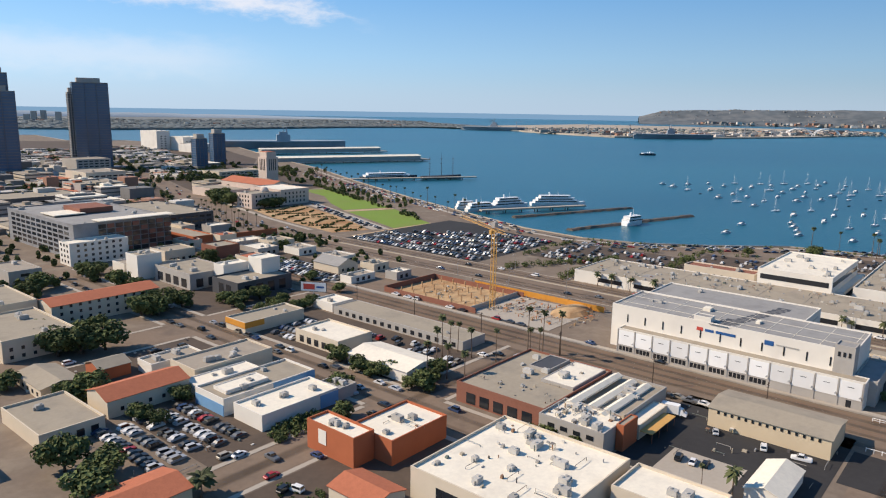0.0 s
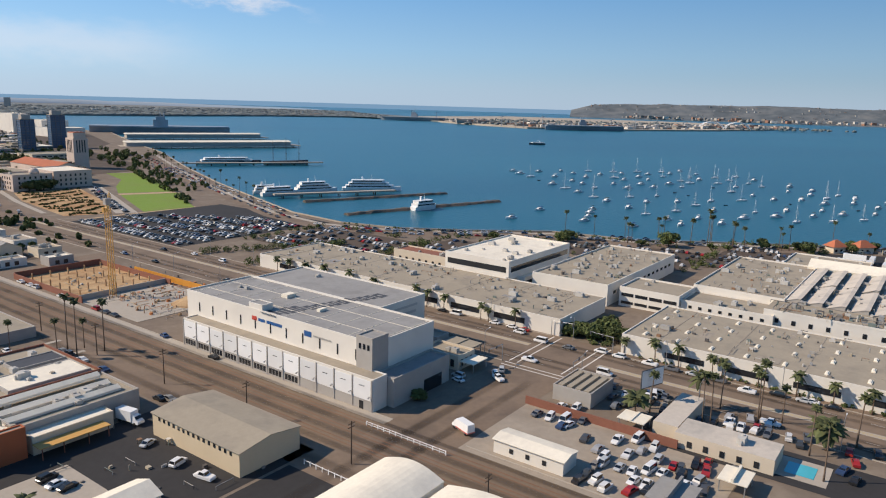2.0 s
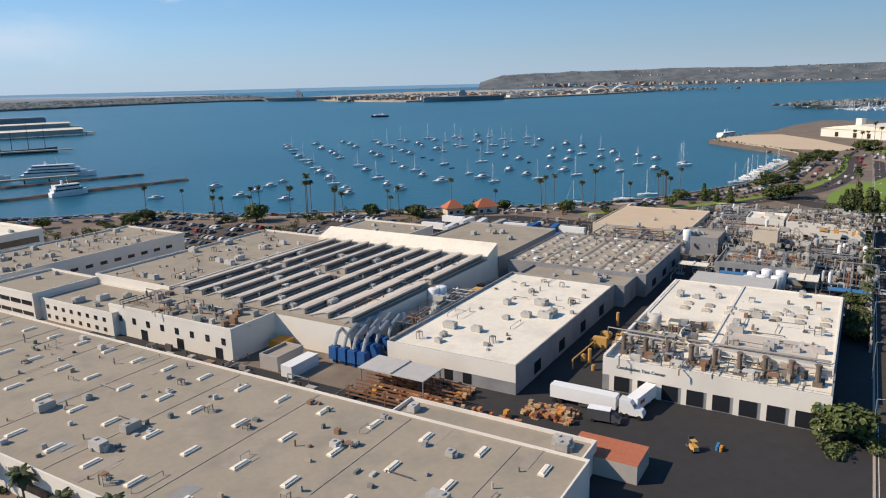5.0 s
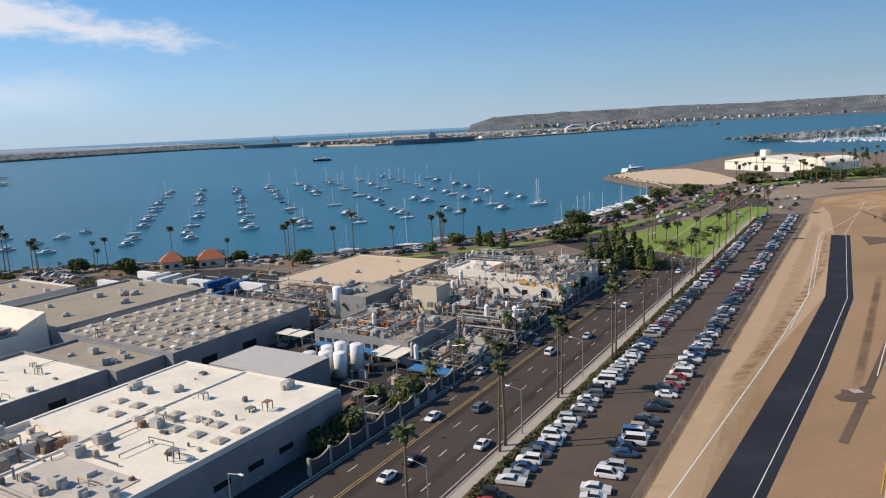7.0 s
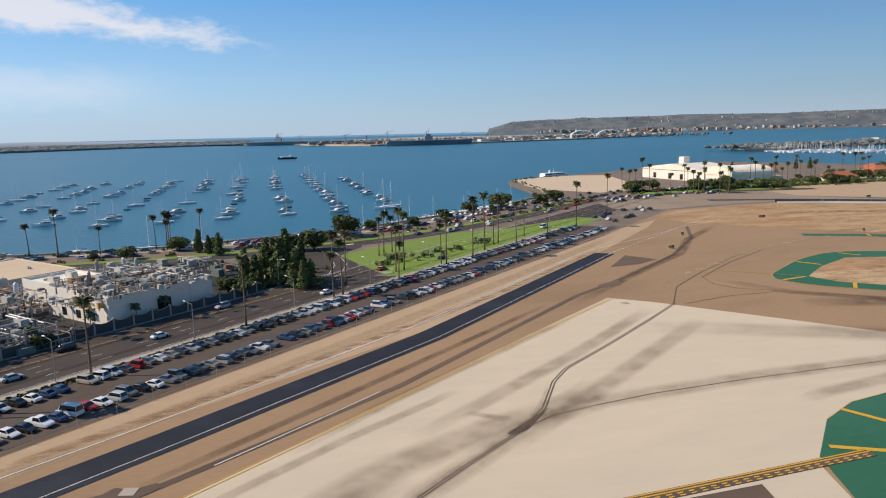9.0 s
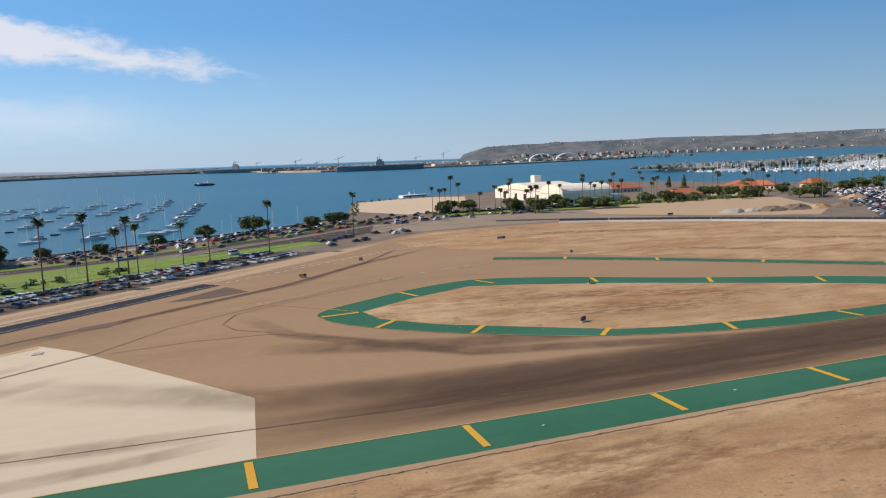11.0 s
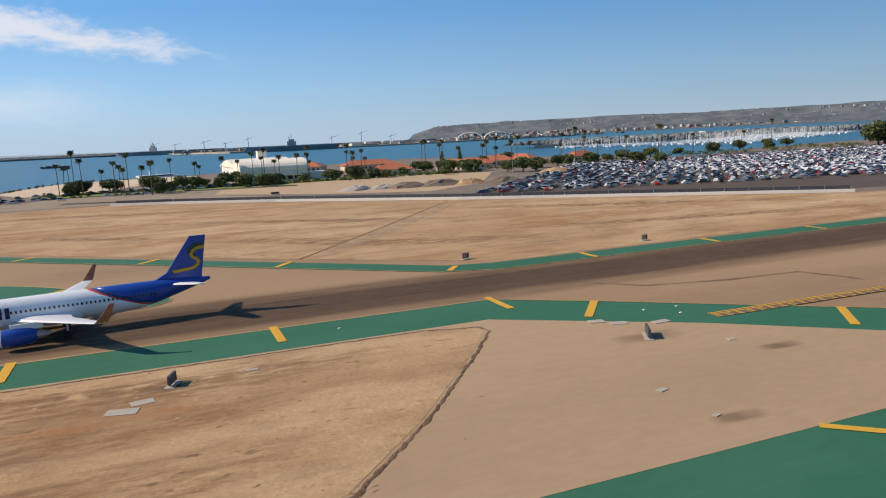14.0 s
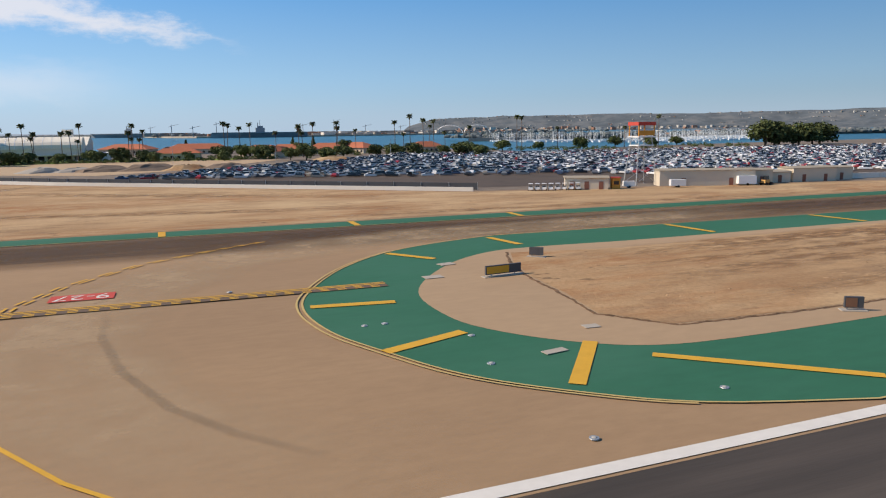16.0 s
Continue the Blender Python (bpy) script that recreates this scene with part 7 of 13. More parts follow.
def truck():
    x, y = xy(419.5, -179.5)
    t = thing("truck", x, y, 0.03, GRID - 90, "white articulated lorry with a boxy trailer in the yard", "truck")
    s = Shape()
    s.box(-12.5, 2.2, -1.3, 1.3, 1.2, 4.1)
    part("trailer", s, HULL, t)
    u = Shape()
    u.box(-6, -1, -1.1, 1.1, 0.35, 1.15)
    part("trailer_skirt", u, DARKWALL, t)
    c = Shape()
    c.loft([[(x0, -1.2, 0.7), (x0, 1.2, 0.7), (x0, 1.1, zt), (x0, -1.1, zt)] for x0, zt in ((2.9, 3.9), (5.2, 3.7), (6.2, 2.2), (7.6, 1.9), (8.0, 1.2))])
    part("cab", c, HULL, t)
    g = Shape()
    g.add([(5.25, -1.0, 3.5), (5.25, 1.0, 3.5), (6.2, 1.0, 2.3), (6.2, -1.0, 2.3)], [(0, 3, 2, 1)])
    part("windscreen", g, CARGLASS, t)
    for px in (-11.5, -10.2, 3.4, 4.6, 7.2):
        for sy in (-1, 1):
            w = Shape()
            w.tube((px, sy * 1.25, 0.5), (px, sy * 0.9, 0.5), 0.5, 0.5, 12)
            part("wheel", w, TYRE, t)


truck()


def yard_vehicles():
    """A black box van, a white trailer at the dock and a forklift among drums."""
    t = thing("box_van", *xy(414.5, -180.5), 0.03, GRID - 84, "black box van parked beside a white lorry", "van")
    part("box", Shape().box(-3.4, 1.4, -1.15, 1.15, 0.6, 2.9, 0.05), DARKWALL, t)
    part("roof", Shape().box(-3.35, 1.35, -1.1, 1.1, 2.9, 2.98), HULL, t)
    part("cab", Shape().loft([[(x, -1.05, 0.5), (x, 1.05, 0.5), (x, 0.95, z), (x, -0.95, z)] for x, z in ((1.45, 2.3), (2.2, 2.2), (2.8, 1.5), (3.5, 1.2))]), DARKWALL, t)
    for px in (-2.2, 2.6):
        for sy in (-1, 1):
            part("wheel", Shape().tube((px, sy * 1.0 - 0.15, 0.4), (px, sy * 1.0 + 0.15, 0.4), 0.4, 0.4, 12), TYRE, t)
    t = thing("dock_trailer", *xy(425, -185.5), 0.03, GRID - 10, "white box trailer backed against a loading dock", "trailer")
    part("box", Shape().box(-5, 4.4, -1.25, 1.25, 1.1, 3.9, 0.03), HULL, t)
    part("panel_mark", Shape().box(-3.6, -1.6, -1.29, -1.25, 2.2, 3.0), REDPAINT, t)
    for px in (-3.6, -2.5):
        for sy in (-1, 1):
            part("wheel", Shape().tube((px, sy * 1.0 - 0.15, 0.5), (px, sy * 1.0 + 0.15, 0.5), 0.5, 0.5, 12), TYRE, t)
    part("landing_leg", Shape().box(2.6, 2.8, -0.8, 0.8, 0, 1.1), STEEL, t)
    t = thing("forklift", *xy(411, -199), 0.03, GRID + 40, "yellow forklift in a dark asphalt yard", "forklift")
    part("body", Shape().box(-1.3, 0.7, -0.6, 0.6, 0.4, 1.2, 0.1), CRANEYELLOW, t)
    part("mast", Shape().box(0.8, 1.0, -0.5, 0.5, 0.1, 2.6), DARKWALL, t)
    part("roll_cage", Shape().box(-0.7, 0.5, -0.55, 0.55, 2.0, 2.1), CRANEYELLOW, t)
    for px in (-0.65, 0.45):
        for sy in (-0.5, 0.5):
            part("cage_post", Shape().box(px - 0.04, px + 0.04, sy - 0.04, sy + 0.04, 1.2, 2.0), CRANEYELLOW, t)
    for sy in (-0.3, 0.3):
        part("fork", Shape().box(1.0, 2.1, sy - 0.06, sy + 0.06, 0.12, 0.18), STEEL, t)
    for px in (-0.9, 0.5):
        for sy in (-0.55, 0.55):
            part("wheel", Shape().tube((px, sy - 0.12, 0.32), (px, sy + 0.12, 0.32), 0.32, 0.32, 10), TYRE, t)
    for k in range(5):
        solo("drum", Shape().tube((0, 0, 0), (0, 0, 0.9), 0.3, 0.3, 12), BLUETARP if k < 3 else ORANGEPAINT, "blue plastic drum on asphalt" if k < 3 else "orange steel drum on asphalt", "drum", "yard drums", "", *xy(413 + 0.7 * (k % 3), -203 - 0.7 * (k // 3)), 0.03)


yard_vehicles()
_t = thing("sign_text", *xy(429.86, -178.2), 5.75, GRID - 90, "black sign lettering on the test centre wall", "sign")
_c = bpy.data.curves.new("lettering", "FONT")
_c.body, _c.size, _c.extrude = "Combustion Test Center", 1.05 * S, 0.02
_ob = new("lettering", _c)
_ob.parent = _t
_ob.matrix_basis = pose(0, 0, 0, 90, 0, 0)
_c.materials.append(DARKWALL)


def equipment(name, label, a0, a1, b0, b1, z, n, seed, size=1.0, mat=None):
    """Small plant machinery too fine to tell apart: cabinets, drums, pipes, frames."""
    rnd = random.Random(seed)
    s = Shape()
    for k in range(n):
        x, y = xy(rnd.uniform(a0, a1), rnd.uniform(b0, b1))
        kind = rnd.random()
        h = rnd.uniform(0.5, 2.2) * size
        c = Shape()
        if kind < 0.45:
            w, d = rnd.uniform(0.4, 1.6) * size, rnd.uniform(0.4, 1.2) * size
            c.box(-w, w, -d, d, 0, h, 0.05)
        elif kind < 0.65:
            c.tube((0, 0, 0), (0, 0, h * 1.5), 0.35 * size, 0.35 * size, 8)
        elif kind < 0.9:
            ln = rnd.uniform(2, 7) * size
            c.tube((-ln, 0, h), (ln, 0, h), 0.16 * size, 0.16 * size, 6)
            c.tube((-ln, 0, h), (-ln, 0, 0), 0.16 * size, 0.16 * size, 6)
            c.tube((ln, 0, h), (ln, 0, 0), 0.16 * size, 0.16 * size, 6)
        else:
            for sx in (-1, 1):
                for sy in (-1, 1):
                    c.box(sx * 1.2 * size - 0.08, sx * 1.2 * size + 0.08, sy * size - 0.08, sy * size + 0.08, 0, h * 1.6)
            c.box(-1.3 * size, 1.3 * size, -1.1 * size, 1.1 * size, h * 1.6, h * 1.6 + 0.15)
        r = radians(GRID + rnd.choice((0, 90)) + rnd.uniform(-3, 3))
        cs, sn = math.cos(r), math.sin(r)
        s.add([(x + p[0] * cs - p[1] * sn, y + p[0] * sn + p[1] * cs, p[2] + z) for p in c.v], c.f)
    solo(name, s, mat or EQUIP, label, "machinery", "", "stuff")


for _e in equipment_later:
    equipment("roof_machinery", *_e)
equipment("roof_machinery", "weathered ducts and cabinets on a factory roof", 403.5, 417, -83, -38, 8.55, 55, 1, 0.9)
equipment("roof_machinery", "small vents between the roof ridges", 422, 492, -110, -38, 8.55, 110, 2, 0.7)
equipment("roof_machinery", "pipes and cabinets across the test centre roof", 432, 441.5, -219, -177, 7.25, 60, 3, 0.9)
equipment("roof_machinery", "grey plant boxes on the lower test centre roof", 444, 462, -192, -177, 7.25, 40, 14, 1.0)
equipment("roof_machinery", "small vents on the test centre roof", 446, 490, -218, -197, 8.8, 34, 4, 0.6)
equipment("yard_machinery", "crowded process equipment in the plant yard", 536, 600, -229, -125, 0.03, 330, 5, 1.25)
equipment("yard_machinery", "process equipment and frames by the plant end", 596, 690, -200, -150, 0.03, 200, 6, 1.2)
equipment("roof_machinery", "dense pipes and cabinets on the plant roof", 613, 643, -224, -197, 7.65, 110, 7, 1.0)
equipment("roof_machinery", "pipes on the low plant house roof", 540, 563, -210, -181, 4.9, 50, 8, 0.8)
equipment("yard_machinery", "machinery along the factory alley", 420, 500, -127, -113, 0.03, 90, 9, 1.2)
equipment("yard_machinery", "stores and bins in the alley behind a warehouse", 386, 400, -125, -40, 0.03, 60, 10, 0.9)
equipment("yard_machinery", "drums and crates in the asphalt yard", 496, 534, -228, -204, 0.03, 60, 11, 0.9)
equipment("yard_machinery", "clutter in the lots behind the factory", 562, 632, -116, -40, 0.03, 70, 12, 1.1)
street("yard_bay", 545, 618, -118, -28, YARD, "dark asphalt lots between factory and bay road", 0.028, "yard")
street("yard_end", 644, 690, -226, -150, YARD, "dark asphalt yard at the plant's end", 0.03, "yard")
street("alley", 383, 402, -128, -30, YARD, "dark asphalt alley behind a long warehouse", 0.03, "yard")


def trailers():
    rnd = random.Random(14)
    for k in range(16):
        a, b = 566 + (k % 2) * 17 + rnd.uniform(-2, 2), -110 + (k // 2) * 9 + rnd.uniform(-1, 1)
        mat, word = rnd.choice(((HULL, "white"), (BLUEPAINT, "blue"), (UNIT, "grey"), (HULL, "white")))
        t = thing("semi_trailer", *xy(a, b), 0.03, GRID + rnd.choice((0, 0, 8, 90)), word + " box trailer parked on asphalt", "trailer", "trailers behind the factory")
        part("box", Shape().box(-6, 6, -1.25, 1.25, 1.1, 3.9), mat, t)
        part("bogie", Shape().box(-5, -2.6, -1.15, 1.15, 0.1, 1.1), TYRE, t)
        part("landing_leg", Shape().box(3.4, 3.7, -0.9, 0.9, 0, 1.1), STEEL, t)


trailers()


def crate_piles():
    rnd = random.Random(44)
    s = Shape()
    for k in range(420):
        if k < 230:
            a, b = rnd.uniform(402, 416), rnd.uniform(-150, -128)
        elif k < 340:
            a, b = rnd.uniform(409.5, 415.5), rnd.uniform(-175, -164)
        else:
            a, b = rnd.uniform(399, 406), rnd.uniform(-166, -152)
        x, y = xy(a, b)
        w, d, z = rnd.uniform(0.3, 0.8), rnd.uniform(0.2, 0.45), rnd.choice((0.03, 0.03, 0.4, 0.7))
        r = radians(GRID + rnd.choice((0, 90)) + rnd.uniform(-15, 15))
        c = Shape().box(-w, w, -d, d, z, z + rnd.uniform(0.3, 0.8))
        s.add([(x + p[0] * math.cos(r) - p[1] * math.sin(r), y + p[0] * math.sin(r) + p[1] * math.cos(r), p[2]) for p in c.v], c.f)
    solo("crate_pile", s, CRATES, "heaped red-orange crates and timber on dark asphalt", "crates", "", "stuff")


crate_piles()
equipment("yellow_gantry", "yellow steel gantries between the factory halls", 438, 474, -172, -165, 0.03, 14, 21, 1.3, CRANEYELLOW)
equipment("yellow_gantry", "yellow platforms by the silos", 462, 480, -127, -118, 0.03, 14, 22, 2.0, CRANEYELLOW)

equipment("roof_machinery", "vents and cabinets over the white roof", 433, 498, -219, -177, 7.25, 60, 32, 0.55)
equipment("process_plant", "dense tangle of pipes, drums and frames", 536, 598, -229, -178, 0.5, 420, 33, 0.75)
equipment("process_plant", "upper pipework over the process yard", 566, 598, -228, -160, 4.2, 200, 34, 0.8)
equipment("process_plant", "tanks and frames behind the plant houses", 586, 640, -200, -150, 2.0, 240, 35, 0.8)
equipment("roof_machinery", "crowded ducts and rails on the plant roof", 598, 639, -232, -201, 8.6, 170, 36, 0.6)
equipment("timber_heap", "orange-brown timber and crates on a plant roof", 548, 562, -205, -184, 4.9, 50, 37, 0.6, CRATES)
equipment("yellow_gantry", "yellow platforms on the plant's edge", 607.5, 613, -224, -200, 5.3, 9, 38, 0.9, CRANEYELLOW)
for _a, _b, _k in ((498, -219.5, 0.5), (515, -218, 0.6), (521, -223, 0.7), (513, -225, 0.5), (574, -227, 0.5), (592, -228, 0.5)):
    YARD_TREES.append((_a, _b, _k))
equipment("roof_clutter", "small pipes and vents on a white office roof", 113, 148, 68, 102, 8.02, 40, 51, 0.45)
equipment("roof_clutter", "small vents on a gravel restaurant roof", 167, 206, 102, 132, 6.32, 26, 52, 0.4)
equipment("roof_clutter", "ducts crowded on a workshop roof", 162, 176, 80, 99, 6.52, 34, 53, 0.55)
equipment("roof_clutter", "small vents on a long warehouse roof", 343, 382, 24, 190, 6.32, 130, 54, 0.5)
equipment("roof_clutter", "pipes and vents on a skylit warehouse roof", 342, 384, -185, -5, 6.82, 130, 55, 0.5)
equipment("roof_clutter", "vents over a white factory hall roof", 394, 478, 27, 60, 9.02, 70, 56, 0.55)
equipment("roof_clutter", "vents over a second factory hall roof", 422, 498, -38, -5, 9.02, 60, 57, 0.55)
equipment("roof_clutter", "vents and pipes on a cream factory roof", 420, 488, -157, -126, 6.52, 40, 58, 0.5)
equipment("roof_clutter", "vents on terracotta shop roofs", 113, 140, 121, 133, 6.62, 10, 59, 0.4)
equipment("site_clutter", "timber, forms and rubble on a building site", 258, 300, 146, 190, 0.06, 120, 60, 0.55, CRATES)
equipment("site_clutter", "steel and pale blocks on a building site", 258, 302, 146, 236, 0.06, 120, 61, 0.5)
equipment("yard_clutter", "bins, carts and stacked goods in a workshop yard", 178, 220, 30, 76, 0.04, 40, 62, 0.45)
equipment("yard_clutter", "odds and ends in the old town yards", 64, 142, 155, 260, 0.04, 110, 63, 0.4)

# ---- cars ----


def car_shapes(kind):
    """Body, glass and roofline for a saloon, an estate/SUV, a pickup or a van; nose towards +x."""
    L, W, top = {"saloon": (4.6, 1.8, 1.42), "suv": (4.7, 1.9, 1.75), "pickup": (5.5, 1.95, 1.8), "van": (5.2, 2.0, 2.1)}[kind]
    h, w = L / 2, W / 2
    belt = {"saloon": 0.92, "suv": 1.05, "pickup": 1.08, "van": 1.15}[kind]
    body = Shape()
    secs = [(-h, 0.82, 0.45, belt - 0.18), (-h + 0.25, 0.94, 0.28, belt), (-h + 1.2, 1.0, 0.25, belt + 0.02), (0, 1.0, 0.25, belt), (h - 1.25, 1.0, 0.25, belt - 0.04),
            (h - 0.35, 0.93, 0.28, belt - 0.2), (h, 0.8, 0.42, belt - 0.35)]
    body.loft([[(x, -w * k, z0), (x, w * k, z0), (x, w * k, (z0 + z1) / 2 + 0.1), (x, w * k * 0.92, z1), (x, -w * k * 0.92, z1), (x, -w * k, (z0 + z1) / 2 + 0.1)] for x, k, z0, z1 in secs])
    r0, r1, b0, b1 = {"saloon": (-0.85, 0.5, -1.6, 1.15), "suv": (-1.9, 0.5, -2.15, 1.15), "pickup": (-0.55, 0.75, -0.75, 1.3), "van": (-2.3, 1.2, -2.45, 1.75)}[kind]
    cw = w * 0.9
    tw = w * 0.74
    glass = Shape()
    glass.add([(b0, -cw, belt - 0.02), (b1, -cw, belt - 0.02), (b1, cw, belt - 0.02), (b0, cw, belt - 0.02), (r0, -tw, top - 0.06), (r1, -tw, top - 0.06), (r1, tw, top - 0.06), (r0, tw, top - 0.06)],
              [(4, 5, 6, 7), (0, 1, 5, 4), (1, 2, 6, 5), (2, 3, 7, 6), (3, 0, 4, 7)])
    roof = Shape()
    roof.box(r0 - 0.03, r1 + 0.03, -tw - 0.02, tw + 0.02, top - 0.07, top, 0.05)
    for sx, bx in ((r0, b0), (r1, b1)):
        for sy in (-1, 1):
            roof.tube((bx, sy * cw, belt - 0.02), (sx, sy * tw, top - 0.04), 0.05, 0.05, 4)
    body.add(roof.v, roof.f)
    wheel = Shape()
    wheel.tube((0, -0.11, 0), (0, 0.11, 0), 0.33, 0.33, 12)
    return body, glass, roof, wheel, h


def fixed_paint(name, c):
    return material(name, c, 0.3, vary=0.03, spec=0.5)


PAINTS = [fixed_paint("car_white", (0.74, 0.73, 0.72)), fixed_paint("car_silver", (0.45, 0.46, 0.47)), fixed_paint("car_black", (0.018, 0.018, 0.02)), fixed_paint("car_grey", (0.12, 0.125, 0.135)),
          fixed_paint("car_red", (0.36, 0.02, 0.02)), fixed_paint("car_blue", (0.03, 0.06, 0.15)), fixed_paint("car_beige", (0.38, 0.33, 0.26))]
PAINT_NAMES = ["white", "silver", "black", "dark grey", "red", "dark blue", "beige"]


def make_car_models():
    out = []
    for kind, colours in (("saloon", (0, 1, 2, 3, 4, 5)), ("suv", (0, 1, 2, 3, 6)), ("pickup", (0, 3)), ("van", (0,))):
        body, glass, roof, wheel, h = car_shapes(kind)
        gm, wm = glass.mesh("glazing", CARGLASS), wheel.mesh("wheel", TYRE)
        for c in colours:
            nm = {"saloon": "car", "suv": "car", "pickup": "pickup_truck", "van": "van"}[kind]
            word = {"saloon": "saloon car", "suv": "estate car", "pickup": "pickup truck", "van": "delivery van"}[kind]
            out.append((kind, c, nm, PAINT_NAMES[c] + " " + word + " with dark windows on asphalt", body.mesh("body", PAINTS[c]), None, gm, wm, h))
    return out


CAR_MODELS = make_car_models()
CAR_WEIGHTS = [{0: 10, 1: 5, 2: 7, 3: 6, 4: 5, 5: 4, 6: 2}[m[1]] * {"saloon": 1.0, "suv": 0.9, "pickup": 0.5, "van": 0.35}[m[0]] for m in CAR_MODELS]
_car_rnd = random.Random(11)
_car_first = {}


def car(x, y, rot, group, pick=None, z=0.05):
    m = pick or _car_rnd.choices(range(len(CAR_MODELS)), CAR_WEIGHTS)[0]
    if m in _car_first:
        t = copy_thing(_car_first[m], at(x, y, z, rot))
        t["group"] = group
        return t
    kind, c, nm, label, bm, rm, gm, wm, h = CAR_MODELS[m]
    t = thing(nm, x, y, z, rot, label, "van" if kind == "van" else "car", group)
    for pn, me in (("body", bm), ("glazing", gm)):
        part(pn, me, None, t)
    for px in (-h + 0.9, h - 0.9):
        for sy in (-1, 1):
            piece("wheel", wm, t, px, sy * 0.82, 0.33)
    _car_first[m] = t
    return t


class FarCars:
    """Many small cars as one mesh of bodies and one of glass."""

    def __init__(self):
        self.body, self.glass = Shape(), Shape()

    def add(self, x, y, rot, rnd):
        c, s = math.cos(radians(rot)), math.sin(radians(rot))
        k = rnd.uniform(0.93, 1.12)
        tall = rnd.choice((1.4, 1.45, 1.75))

        def P(u, v, z):
            return (x + (u * c - v * s) * k, y + (u * s + v * c) * k, z)
        h, w = 2.25, 0.9
        b = [P(-h, -w, 0.25), P(h, -w, 0.25), P(h, w, 0.25), P(-h, w, 0.25), P(-h, -w, 0.9), P(h, -w, 0.75), P(h, w, 0.75), P(-h, w, 0.9),
             P(1.0, -w * .95, 0.95), P(1.0, w * .95, 0.95), P(-1.6, -w * .95, 0.97), P(-1.6, w * .95, 0.97)]
        r0 = -0.9 if tall < 1.6 else -1.9
        b += [P(r0, -0.66, tall), P(0.45, -0.66, tall), P(0.45, 0.66, tall), P(r0, 0.66, tall)]
        self.body.add(b, [(0, 1, 5, 8, 10, 4), (2, 3, 7, 11, 9, 6), (1, 2, 6, 5), (3, 0, 4, 7), (5, 6, 9, 8), (4, 10, 11, 7), (12, 13, 14, 15), (12, 15, 11, 10), (13, 8, 9, 14)])
        e = 0.02
        self.glass.add([P(-1.55, -0.86, 0.96), P(0.98, -0.86, 0.95), P(0.44, -0.68, tall - 0.05), P(r0, -0.68, tall - 0.05)], [(0, 1, 2, 3)])
        self.glass.add([P(-1.55, 0.86, 0.96), P(0.98, 0.86, 0.95), P(0.44, 0.68, tall - 0.05), P(r0, 0.68, tall - 0.05)], [(3, 2, 1, 0)])
        self.glass.add([P(0.93, -0.74, 1.02), P(0.93, 0.74, 1.02), P(0.5, 0.6, tall - 0.04), P(0.5, -0.6, tall - 0.04)], [(0, 1, 2, 3)])

    def done(self, name, label, z=0.06, paint=None):
        t = thing(name, 0, 0, z, 0, label, "parked cars", "", "stuff")
        part("bodies", self.body, paint or CARPAINT_FAR, t)
        part("glass", self.glass, CARGLASS, t)


